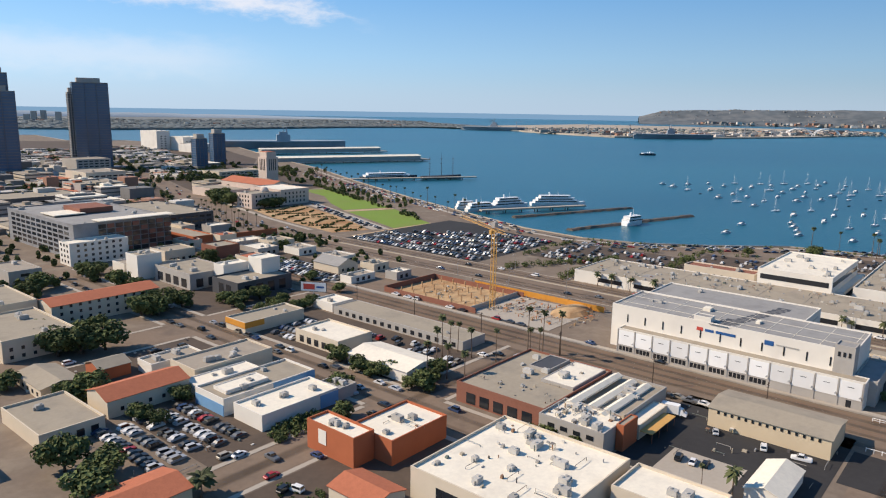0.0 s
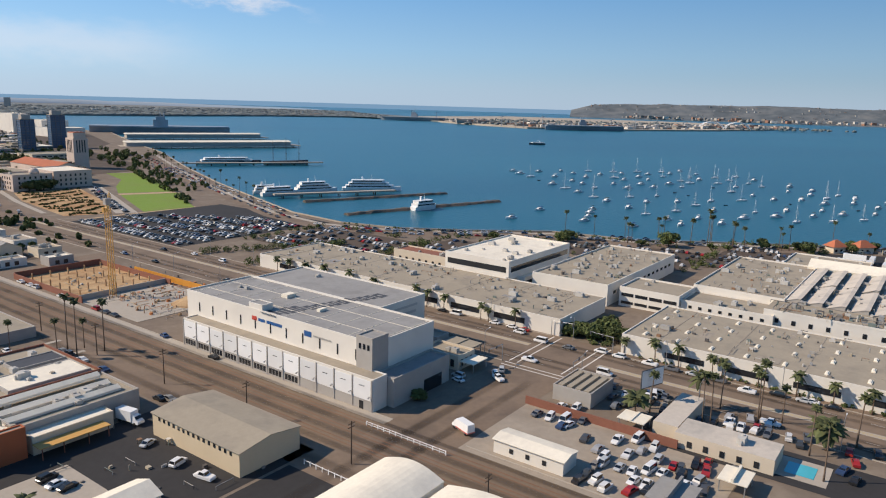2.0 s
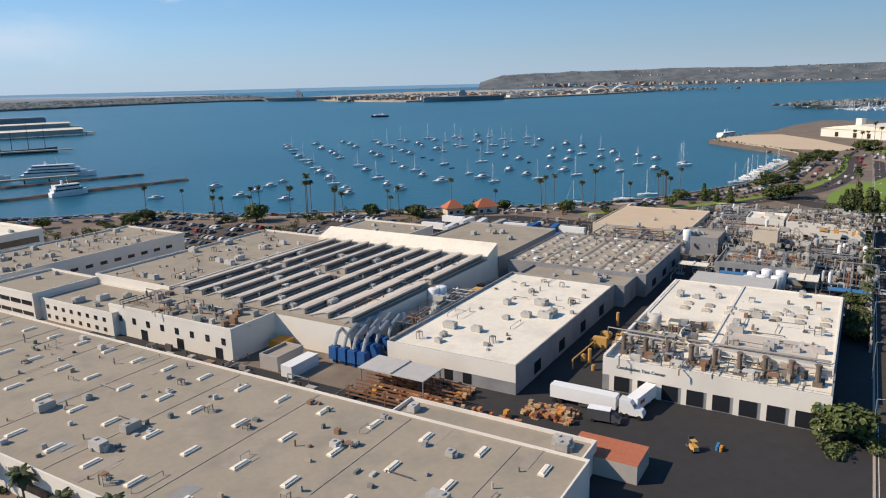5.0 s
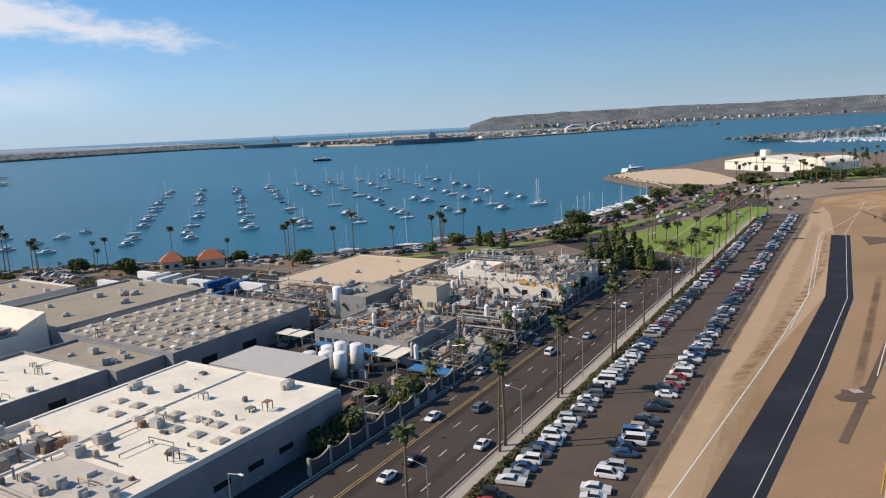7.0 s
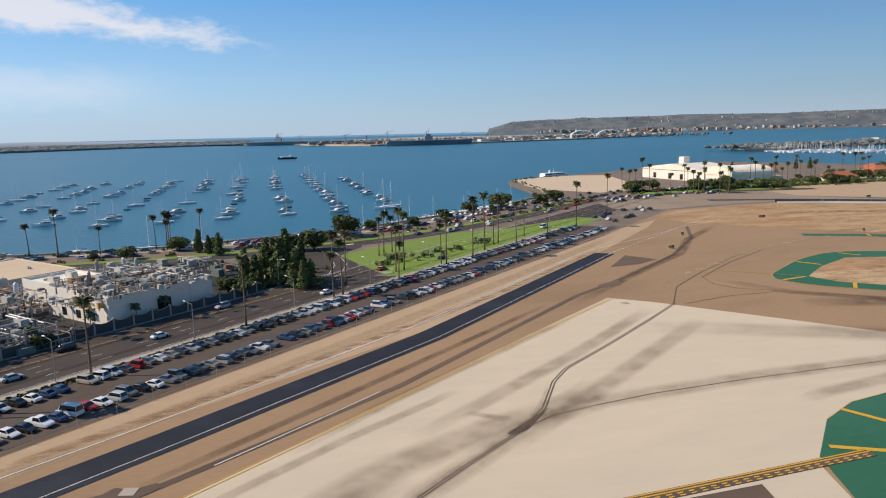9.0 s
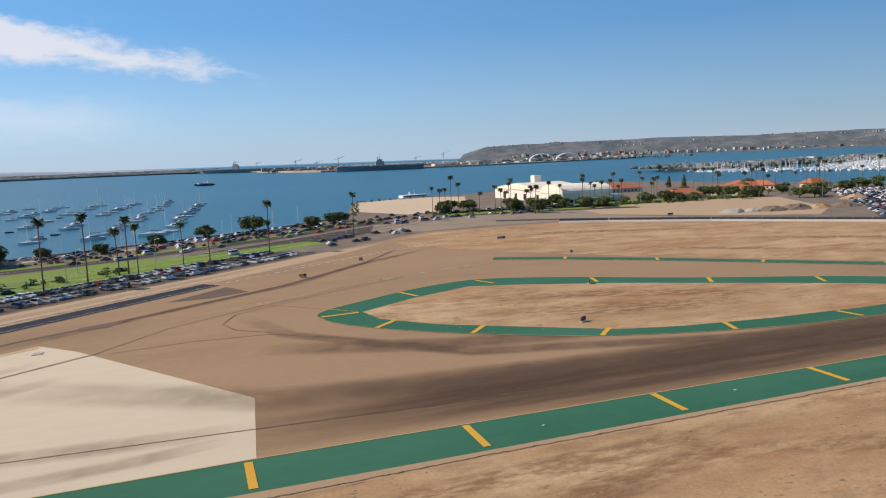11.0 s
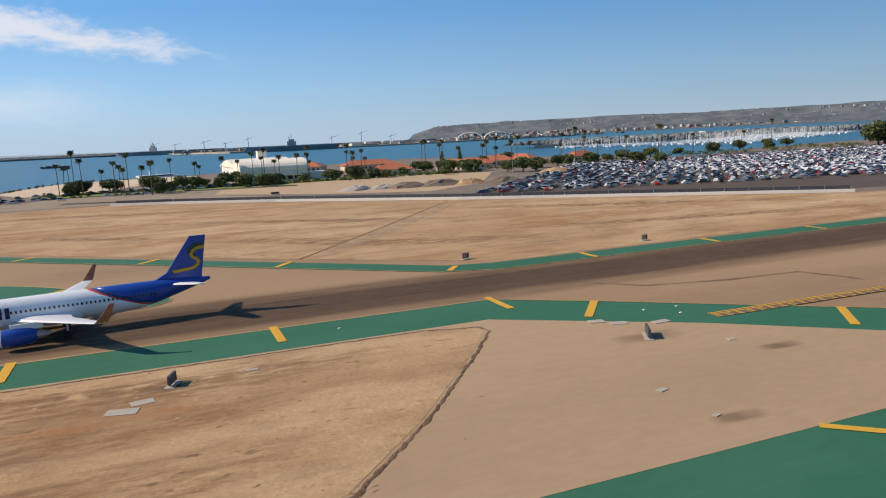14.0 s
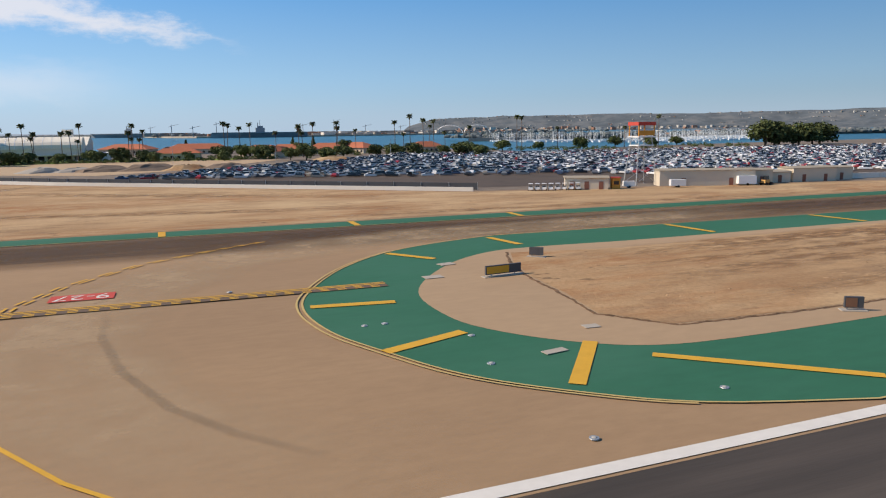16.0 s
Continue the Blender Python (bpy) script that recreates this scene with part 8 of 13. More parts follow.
def fill_cars():
    rnd = random.Random(21)
    # the two rows of the strip beside the harbour road
    far = FarCars()
    for row, b, turn in ((0, -260.7, GRID + 90), (1, -274.3, GRID - 90)):
        a = 470.0
        while a < 838:
            if rnd.random() < (0.95 if row == 0 else 0.86):
                x, y = xy(a + rnd.uniform(-0.2, 0.2), b + rnd.uniform(-0.4, 0.4))
                rot = turn + rnd.uniform(-3, 3) + (180 if rnd.random() < 0.4 else 0) + 12
                if 500 < a < 590:
                    car(x, y, rot, "cars in the long car park")
                else:
                    far.add(x, y, rot, rnd)
            a += rnd.uniform(2.65, 2.95)
    # traffic on the harbour road
    for a, b in ((430, -249), (452, -246), (468, -234.6), (487, -241), (494, -241.5), (505, -250), (512, -234.8), (520, -241.5), (540, -231.3), (560, -241), (566, -235), (577, -245), (594, -234.6), (612, -245), (640, -234.5), (668, -249), (706, -241), (735, -248), (780, -240), (830, -246)):
        x, y = xy(a, b)
        car(x, y, GRID if b < -238 else GRID + 180, "cars on the harbour road")
    # highway and streets
    for k in range(26):
        b = rnd.uniform(-150, 300)
        a = rnd.choice((311, 316, 331, 335))
        x, y = xy(a, b)
        car(x, y, GRID + (90 if a > 322 else -90), "cars on the highway")
    for k in range(34):
        b = -118 + k * 8.0 + rnd.uniform(-1.5, 1.5)
        if -4 < b < 28 or rnd.random() < 0.25:
            continue
        x, y = xy(338.6 if b > 0 else 334.4, b)
        car(x, y, GRID + 90, "cars parked along the warehouse kerb")
    for a, b, r in ((198, 61, 20), (175, 63, 10), (175, 59, 8), (176, 56, 8), (197, 47, 15), (197, 37, 100), (213, 142, 90), (215, 83, 90), (216, 76, 95), (245, 99, 90), (205, 154, 90), (210, 150, 90), (247, 130, 80), (213, 128, 95), (212, 118, 90)):
        car(*xy(a, b), GRID + r, "cars in the workshop yards")
    for k, (a, b) in enumerate(((275, -5), (275, -9), (274, -15), (279, -17), (274, -29), (278, -33), (271, -41), (274, -49), (263, -30), (261, -35), (261, -38), (257, -40), (257, -43), (257, -46), (264, -41), (265, -44), (260, -31), (309, -24), (304, -27), (310, -29), (276, -13), (284, -8), (285, -12), (266, -48), (262, -50), (259, -50))):
        car(*xy(a, b), GRID + rnd.uniform(-10, 10) + (180 if k % 3 else 0), "cars in the corner car yard")
    for k in range(9):
        x, y = xy(300 + rnd.uniform(-6, 6), -32 - k * 3.4)
        car(x, y, GRID + rnd.uniform(-8, 8) + 180, "cars in the motel car park")
    for a, b, r in ((290, 17, 60), (293, 20, 40), (297, 20, 30), (300, 34, 10), (301, 38, 5), (302, 42, 8), (281, 26, 80), (284, 28, 85), (309, -26, 20), (306, -25, 10), (303, -24, 15)):
        car(*xy(a, b), GRID + r, "cars by the corner shop")
    for a, b in ((270, -45), (277, -51)):
        car(*xy(a, b), GRID + rnd.uniform(-6, 12), "red and mixed cars in the corner yard", 4)
    for a, b, r in ((94, 138, 0), (92, 130, 10), (94, 128, 100), (109, 138, 90), (92, 156, 0), (95, 154, 5), (125, 245, 0), (126, 239, 10), (94, 260, 0), (130, 241, 5), (122, 250, 0), (132, 247, 0), (118, 146, 90), (124, 145, 92), (100, 146, 88), (138, 146, 90), (150, 235, 90), (153, 215, 91), (149, 262, 88), (155, 190, 90), (150, 165, 92)):
        car(*xy(a, b), GRID + r, "cars in the old town streets")
    # city car yards of the first stretch
    for i in range(5):
        for j in range(12):
            x, y = xy(76 + i * 6.4, 164 + j * 2.9)
            if rnd.random() < 0.9:
                far.add(x, y, GRID + rnd.uniform(-10, 10), rnd)
    for i in range(4):
        for j in range(10):
            x, y = xy(168 + i * 6.5, 224 + j * 2.9)
            if rnd.random() < 0.7 and j < 6:
                far.add(x, y, GRID + 8, rnd)
            x, y = xy(184 + i * 4.2, 156 + j * 5.2)
            if rnd.random() < 0.55 and 184 + i * 4.2 > 186:
                far.add(x, y, GRID + 8, rnd)
    for i in range(5):
        for j in range(31):
            a, b = 243 + i * 4.8 + rnd.uniform(-0.4, 0.4), 289 + j * 2.65
            if rnd.random() < 0.88 and not (a > 257 and b < 323):
                far.add(*xy(a, b), GRID + rnd.uniform(-8, 8), rnd)
    for k in range(46):
        u = rnd.random()
        far.add(*xy(np.interp(u, (0, 0.3, 0.6, 1), (324, 331, 352, 420)) + rnd.choice((-9, -4, 5, 10)), 400 + 380 * u), GRID + 72 + rnd.uniform(-3, 3), rnd)
    for k in range(34):
        far.add(*xy(383 + 1.75 * k + rnd.choice((0, 5)), 396 + 4.6 * k), GRID + rnd.uniform(-10, 10), rnd)
    for k in range(90):
        u = rnd.random()
        far.add(*xy(np.interp(u, (0, 0.3, 0.7, 1), (520, 570, 640, 680)) + rnd.choice((-8, -3, 5, 11)), 500 + 400 * u), GRID + 70 + rnd.uniform(-3, 3), rnd)
    for b in range(30, 420, 7):
        for a in (145.4, 157.6, 216.5):
            if rnd.random() < 0.4:
                x, y = xy(a, b + rnd.uniform(-2, 2))
                far.add(x, y, GRID + 90, rnd)
    for b in range(165, 245, 7):
        x, y = xy(248.5, b + rnd.uniform(-1, 1))
        if rnd.random() < 0.8:
            far.add(x, y, GRID + 90, rnd)
    # waterfront car park
    for i in range(6):
        for j in range(40):
            for k in (0, 5.2):
                a, b = 346 + i * 16.6 + k, 266 + j * 2.9
                if rnd.random() < 0.8 and a < 352 + (385 - b) * 0.75 + 30:
                    x, y = xy(a, b)
                    far.add(x, y, GRID + rnd.choice((0, 180)) + rnd.uniform(-4, 4), rnd)
    # along the bayside drive
    for p, q in (((190, 480), (236, 450)), ((236, 452), (340, 424)), ((340, 424), (500, 354)), ((500, 354), (640, 322)), ((640, 322), (760, 362)), ((760, 362), (880, 446)), ((66, 890), (180, 510))):
        n = int(math.hypot(q[0] - p[0], q[1] - p[1]) / 5.2)
        ang = math.degrees(math.atan2(q[1] - p[1], q[0] - p[0]))
        for i in range(n):
            u = i / n
            for off in (-10, 4.5, -3):
                if rnd.random() < 0.5:
                    nx, ny = -math.sin(radians(ang)), math.cos(radians(ang))
                    far.add(p[0] + (q[0] - p[0]) * u + nx * off, p[1] + (q[1] - p[1]) * u + ny * off, ang + rnd.uniform(-4, 4), rnd)
    for a0, a1, b0, b1 in ((420, 470, 116, 160), (388, 444, 170, 246), (488, 536, 26, 102), (510, 584, -16, 16)):
        a = a0
        while a < a1:
            b = b0
            while b < b1:
                if rnd.random() < 0.5:
                    far.add(*xy(a, b), GRID + rnd.uniform(-4, 4), rnd)
                b += 3.0
            a += 9.5
    yard = FarCars()
    for a, b in ((272, -14), (270, -22), (266, -27), (254, -30), (252, -33), (250, -36), (252, -41), (255, -44), (268, -34), (272, -36), (269, -47), (272, -52), (277, -57), (276, -38), (258, -30), (263, -54), (266, -52), (250, -30), (294, -20), (297, -22), (300, -17), (304, -19), (297, -12), (303, -12), (308, -14), (300, -24), (306, -31), (311, -33),
                 (308, -48), (311, -53), (304, -56), (305, -64), (308, -68), (302, -50), (302, -67), (311, -58), (306, -78), (309, -84), (300, -80), (294, -78), (290, -81), (303, -93), (296, -96), (292, -102), (289, -108)):
        yard.add(*xy(a + rnd.uniform(-0.6, 0.6), b), GRID + rnd.choice((0, 180)) + rnd.uniform(-14, 14), rnd)
    yard.done("yard_cars", "cars crowded together in the motel yards")
    far.done("distant_cars", "many parked cars of mixed colours in waterfront lots")
    big, dim = FarCars(), FarCars()
    for i in range(52):
        for j in range(56):
            u, v = i / 52, j / 56
            x = 1132 + u * 330 + v * 170 + rnd.uniform(-0.5, 0.5)
            y = 268 - u * 118 + v * 190 + rnd.uniform(-0.5, 0.5)
            if rnd.random() < 0.9 and (j % 11) != 5 and y > 178 and (x < 1395 or y < 440):
                (dim if x + rnd.uniform(-50, 50) < 1265 else big).add(x + rnd.uniform(-0.9, 0.9), y + rnd.uniform(-0.9, 0.9), -20 + rnd.choice((0, 180, 70)) + rnd.uniform(-16, 16), rnd)
    for i in range(50):
        for j in range(10):
            x, y = 1430 + i * 9 + rnd.uniform(-1, 1), 180 + j * 16 + i * 3.0
            if rnd.random() < 0.8:
                big.add(x, y, 70 + rnd.uniform(-5, 5), rnd)
    for i in range(60):
        for j in range(22):
            x, y = 1300 + i * 5.6 + rnd.uniform(-0.8, 0.8), 196 + j * 11 + rnd.uniform(-0.6, 0.6) + (i % 9) * 0.8
            if rnd.random() < 0.75 and y < 430 and not (x < 1470 and y > 180 + (x - 1300) * 0.0 + 250):
                big.add(x, y, 85 + rnd.uniform(-6, 6), rnd)
    for p, q, n in (((830, 398), (905, 449), 26), ((905, 449), (925, 462), 6), ((925, 462), (1010, 461), 26), ((1010, 461), (1080, 440), 20), ((745, 322), (876, 410), 30), ((876, 410), (1000, 432), 28), ((905, 420), (942, 430), 14), ((842, 328), (900, 366), 22)):
        for i in range(n):
            u = (i + rnd.uniform(-0.3, 0.3)) / n
            ang = math.degrees(math.atan2(q[1] - p[1], q[0] - p[0]))
            off = rnd.choice((-4, 3, -9, 7))
            if rnd.random() < 0.7:
                dim.add(p[0] + (q[0] - p[0]) * u - off * math.sin(radians(ang)), p[1] + (q[1] - p[1]) * u + off * math.cos(radians(ang)), ang + rnd.uniform(-4, 4), rnd)
    dim.done("dark_car_rows", "rows of mostly dark cars on the lot and drives")
    big.done("rental_car_lot", "vast lot of closely parked cars beyond the airfield wall", paint=CARPAINT_LOT)


fill_cars()

# ---- palms and trees ----


def palm_meshes(height, spread, fronds, seed, droop):
    rnd = random.Random(seed)
    tr = Shape()
    lean = rnd.uniform(-0.5, 0.5), rnd.uniform(-0.5, 0.5)
    pts = [(lean[0] * (k / 6) ** 2, lean[1] * (k / 6) ** 2, height * k / 6) for k in range(7)]
    rr = [0.34, 0.27, 0.24, 0.22, 0.2, 0.19, 0.22]
    tr.loft([[(p[0] + r * math.cos(2 * math.pi * i / 8), p[1] + r * math.sin(2 * math.pi * i / 8), p[2]) for i in range(8)] for p, r in zip(pts, rr)])
    cr = Shape()
    top = Vector(pts[-1])
    for k in range(fronds):
        az = 2 * math.pi * (k * 0.618) + rnd.uniform(-0.2, 0.2)
        el = rnd.uniform(-0.5, 1.25)
        ln = spread * rnd.uniform(0.8, 1.1)
        d = Vector((math.cos(az), math.sin(az), 0))
        side = Vector((-math.sin(az), math.cos(az), 0))
        spine = []
        for j in range(5):
            u = j / 4
            spine.append(top + d * (ln * u * math.cos(el * (1 - 0.5 * u))) + Vector((0, 0, ln * (u * math.sin(el) - droop * u * u))))
        wd = [0.08, 0.42, 0.5, 0.4, 0.05]
        v = []
        for p, w in zip(spine, wd):
            w *= spread / 2.0
            v += [p + side * w - Vector((0, 0, 0.35 * w)), p + Vector((0, 0, 0.12)), p - side * w - Vector((0, 0, 0.35 * w))]
        f = []
        for j in range(4):
            f += [(3 * j, 3 * j + 1, 3 * j + 4, 3 * j + 3), (3 * j + 1, 3 * j + 2, 3 * j + 5, 3 * j + 4)]
        cr.add(v, f)
    tr.loft([[(top.x + r * math.cos(2 * math.pi * i / 9), top.y + r * math.sin(2 * math.pi * i / 9), top.z + z) for i in range(9)] for r, z in ((0.3, -2.0), (0.6, -1.1), (0.5, -0.2))])
    return tr.mesh("trunk", PALMTRUNK, True), cr.mesh("crown", PALMLEAF), None


PALM_KINDS = {"tall": [palm_meshes(19, 2.1, 46, 1, 0.35), palm_meshes(16, 2.1, 46, 2, 0.35), palm_meshes(22, 2.2, 46, 3, 0.35)],
              "queen": [palm_meshes(8.5, 3.0, 24, 4, 0.6), palm_meshes(10, 3.2, 24, 5, 0.6)],
              "date": [palm_meshes(6, 4.2, 44, 6, 0.5)]}
_plant_rnd = random.Random(31)


def palm(x, y, kind="tall", k=1.0, group="palms", z=0.0):
    tr, cr, sk = _plant_rnd.choice(PALM_KINDS[kind])
    t = thing("palm_tree", x, y, z, _plant_rnd.uniform(0, 360), {"tall": "tall slim fan palm with a small ragged crown", "queen": "feathery palm beside a warehouse kerb", "date": "broad date palm with a dense crown"}[kind], "palm", group)
    t.scale = (k, k, k * _plant_rnd.uniform(0.9, 1.1))
    part("trunk", tr, None, t)
    part("crown", cr, None, t)
    return t


def leaf_cloud(shape, centre, radii, n, rnd, size):
    """Small leaf clumps (bent quads) spread through an uneven ellipsoid."""
    for _ in range(n):
        while True:
            p = Vector((rnd.uniform(-1, 1), rnd.uniform(-1, 1), rnd.uniform(-1, 1)))
            if 0.15 < p.length < 1:
                break
        k = 0.72 + 0.4 * noise.noise(p * 1.8 + Vector(centre) * 0.3)
        p = p.normalized() * (p.length ** 0.45) * k
        c = Vector((centre[0] + p.x * radii[0], centre[1] + p.y * radii[1], centre[2] + p.z * radii[2]))
        nrm = (p + Vector((rnd.uniform(-0.7, 0.7), rnd.uniform(-0.7, 0.7), rnd.uniform(-0.4, 0.9)))).normalized()
        u = nrm.cross(Vector((rnd.uniform(-1, 1), rnd.uniform(-1, 1), rnd.uniform(-1, 1)))).normalized()
        w = nrm.cross(u)
        s = size * rnd.uniform(0.6, 1.3)
        shape.add([c + u * s, c + w * s * 0.7 + nrm * s * 0.3, c - u * s, c - w * s * 0.7 + nrm * s * 0.25], [(0, 1, 2, 3)])


def tree_meshes(h, r, seed, kind="round"):
    rnd = random.Random(seed)
    tr, cr = Shape(), Shape()
    if kind == "round":
        th = h * 0.26
        tr.tube((0, 0, 0), (0.1, 0, th), 0.3, 0.2, 8)
        for k in range(6):
            az = k * 1.05 + rnd.uniform(-0.3, 0.3)
            e = (math.cos(az) * r * 0.6, math.sin(az) * r * 0.6, h * rnd.uniform(0.26, 0.74))
            tr.tube((0.1, 0, th * rnd.uniform(0.7, 1)), e, 0.14, 0.05, 6)
            leaf_cloud(cr, e, (r * 0.55, r * 0.55, h * 0.27), 130, rnd, 0.5)
        leaf_cloud(cr, (0, 0, h * 0.56), (r * 0.82, r * 0.82, h * 0.45), 380, rnd, 0.5)
    else:
        tr.tube((0, 0, 0), (0, 0, h * 0.9), 0.28, 0.06, 8)
        for k in range(9):
            u = k / 8
            leaf_cloud(cr, (rnd.uniform(-0.3, 0.3), rnd.uniform(-0.3, 0.3), h * (0.14 + 0.8 * u)), (r * (1.15 - 0.8 * u), r * (1.15 - 0.8 * u), h * 0.12), int(190 - 110 * u), rnd, 0.6)
    return tr.mesh("trunk", BARK, True), cr.mesh("crown", LEAF), None


TREE_KINDS = {"round": [tree_meshes(7.5, 4.2, 1), tree_meshes(6.5, 3.6, 2), tree_meshes(8.5, 4.6, 3)], "conifer": [tree_meshes(15, 4.0, 4, "conifer"), tree_meshes(13, 3.4, 5, "conifer")]}


def tree(x, y, kind="round", k=1.0, group="trees", z=0.0, label=""):
    tr, cr, _ = _plant_rnd.choice(TREE_KINDS[kind])
    t = thing("tree", x, y, z, _plant_rnd.uniform(0, 360), label or {"round": "dark green broad-leaved tree with an uneven crown", "conifer": "tall dark conifer with a ragged outline"}[kind], "tree", group)
    w = 1.25 if kind == "round" else 1.0
    t.scale = (k * w, k * w, k * _plant_rnd.uniform(0.85, 1.1))
    part("trunk", tr, None, t)
    part("crown", cr, None, t)
    return t


def shrubs(name, label, spots, mat=None, leaf=0.4):
    """Low bushes as one mass of leaves. spots: (x, y, radius, height)."""
    rnd = random.Random(len(spots))
    s = Shape()
    for x, y, r, h in spots:
        leaf_cloud(s, (x, y, h * 0.45), (r, r, h * 0.55), max(14, int(26 * r)), rnd, leaf)
    solo(name, s, mat or LEAF, label, "shrubs", "", "stuff")


def plant_all():
    rnd = random.Random(41)
    for x, y in ((576.2, 128), (578, 129.4), (553.8, 110.6), (555.8, 112.4), (600, 142.4), (602, 143.8), (654, 187), (681, 209.3), (684, 210.5), (729, 244), (743, 253), (621, 158), (530, 92), (505, 72), (706, 226), (770, 272), (795, 292), (820, 310)):
        palm(x, y, "tall", rnd.uniform(0.8, 1.0), "palms along the harbour road")
    for x, y in ((684, 228), (688, 226), (708.7, 240), (712, 241), (728, 247), (754, 268), (714, 279), (718, 281), (763, 280), (766, 282), (785, 296), (722, 284), (711, 275), (820, 310), (868, 360)):
        palm(x, y, "tall", rnd.uniform(0.75, 1.05), "palms on the lawn")
    line = [(350, 417), (366, 408), (384, 397), (401, 388), (415, 380), (428, 373), (441, 366), (470, 358), (500, 350), (527, 346), (552, 340), (573, 337), (585, 336), (602, 331), (627, 332), (631, 335), (645, 340)]
    for x, y in line:
        for k in range(rnd.choice((1, 1, 2, 3))):
            palm(x + rnd.uniform(-4, 4), y + rnd.uniform(-6, 4), "tall", rnd.uniform(0.6, 1.05), "palms along the bay")
    for k in range(24):
        u = k / 24
        palm(28 + 130 * u, 1010 - 440 * u + rnd.uniform(-12, 12), "tall", rnd.uniform(0.6, 0.8), "palms on the waterfront drive")
    for k in range(20):
        b = 470 + (k // 2) * 13
        x, y = xy(np.interp(b, (470, 500, 600), (316, 317, 342)) + 12 * (k % 2) - 4, b)
        palm(x, y, "tall", rnd.uniform(0.55, 0.7), "palms lining a park avenue")
    for b in (160, 152, 141, 128, 112, 97, 73, 67, 58, 40, 36, 24):
        palm(*xy(339.4 + rnd.uniform(-0.3, 0.3), b + 16), "queen", rnd.uniform(0.62, 0.82), "palms beside the long warehouse")
    for b in (-1, -12, -20, -31, -34, -45, -56, -66, -76, -88, -101, -112, -125):
        palm(*xy(337.4, b - 4), "queen", rnd.uniform(0.65, 0.85), "palms beside the long warehouse")
    for x, y in ((83.5, 240), (89, 241), (97, 243), (51, 249), (54.7, 252), (58.4, 254), (85, 247), (90, 247.5), (62, 246), (70, 240), (45, 230), (48, 226), (40, 222), (52, 216)):
        palm(x, y, "tall", rnd.uniform(0.6, 0.85), "palms by the railway")
    for x, y, kd, s in ((94, 138, "tall", 0.45), (101, 135.5, "queen", 0.8), (2, 139, "date", 0.9), (246, 158, "date", 1.0), (262, 150, "tall", 0.7), (252, 160, "tall", 0.75), (274, 158, "tall", 0.75), (281, 150, "tall", 0.8), (285, 146, "tall", 0.7), (268, 160, "queen", 1.0)):
        palm(x, y, kd, s, "street palms")
    for a, b, k in ((311, -79, 0.85), (303, -90, 0.85), (304, -98, 0.95), (307, -104, 0.85), (314, -116, 0.8), (286, -75, 0.8), (298, -70, 0.7), (300, -45, 0.8), (310, -55, 0.8)):
        palm(*xy(a, b), "tall", k, "tall palms round the motel")
    palm(*xy(304, -73), "date", 1.15, "tall palms round the motel")
    palm(*xy(77, 143), "date", 0.9, "street palms")
    for x, y, k in ((660, 233, 0.95), (664, 241, 1.1), (668, 235, 1.2), (672, 229, 0.9), (675, 237, 0.95), (667, 246, 1.0), (671, 243, 1.05), (677, 229, 0.7), (657, 241, 0.8), (674, 224, 0.6)):
        tree(x, y, "conifer", k, "conifers at the road junction")
    for x, y, k in ((642, 317, 0.75), (650, 305, 0.7), (646, 311, 0.6)):
        tree(x, y, "conifer", k, "conifers by the bay")
    for x, y, k in ((634, 326, 0.9), (655, 224, 0.6), (651, 230, 0.7), (679, 224, 0.5), (630, 240, 0.6), (640, 244, 0.7)):
        tree(x, y, "round", k, "trees at the road junction")
    for x, y in ((324, 407), (330, 402), (386, 388), (343, 412), (487, 356), (531, 349), (671, 306), (686, 298), (616, 314), (560, 330), (702, 335), (716, 344), (352, 408), (420, 371), (436, 364), (474, 352), (500, 345), (548, 327), (580, 316), (596, 320), (632, 326), (646, 326), (728, 352), (742, 360), (768, 378), (800, 398), (826, 412), (850, 424), (871, 431), (880, 460), (888, 452), (460, 362), (512, 351), (408, 382), (300, 415), (318, 404)):
        tree(x + rnd.uniform(-9, 9), y + rnd.uniform(-5, 2), "round", rnd.choice((0.5, 0.7, 0.9, 1.0, 1.3)), "trees along the bay", label="low dark shoreline tree with an uneven crown")
    for x, y in ((957, 464), (962, 470), (977, 471), (1004, 456), (1018, 451), (1026, 449), (1052, 480), (1053, 440), (1074, 450), (1106, 445), (1032, 468), (1090, 446), (1040, 446), (1012, 462), (1122, 440), (1140, 432), (1068, 438), (1178, 423), (1160, 455), (1221, 398), (1200, 440), (1195, 470), (1230, 480), (1262, 470), (1300, 470), (1345, 448), (1330, 462), (1272, 520), (1220, 520), (1185, 500), (1140, 490), (1245, 452), (1290, 455), (1318, 520), (1360, 470)):
        tree(x, y, "round", rnd.uniform(0.75, 1.25), "trees round the bayside hall")
    for x, y, k in ((956, 472, 1.5), (980, 490, 1.3), (1000, 446, 1.7), (1006, 420, 1.2), (1045, 467, 1.3), (1053, 438, 1.3), (1062, 430, 1.2), (1110, 444, 1.5), (1135, 440, 1.4), (1179, 465, 1.5), (1192, 451, 1.6), (1205, 437, 1.5), (1213, 404, 1.2), (1234, 405, 1.4), (1322, 414, 1.6), (1332, 402, 1.3),
                    (1250, 430, 1.5), (1275, 445, 1.4), (1300, 440, 1.6), (1350, 470, 1.5), (1385, 480, 1.6), (1420, 488, 1.4), (1460, 490, 1.7), (1500, 500, 1.6), (1540, 505, 1.8), (1580, 520, 1.6)):
        tree(x, y, "round", k * 0.75, "trees beyond the airfield wall")
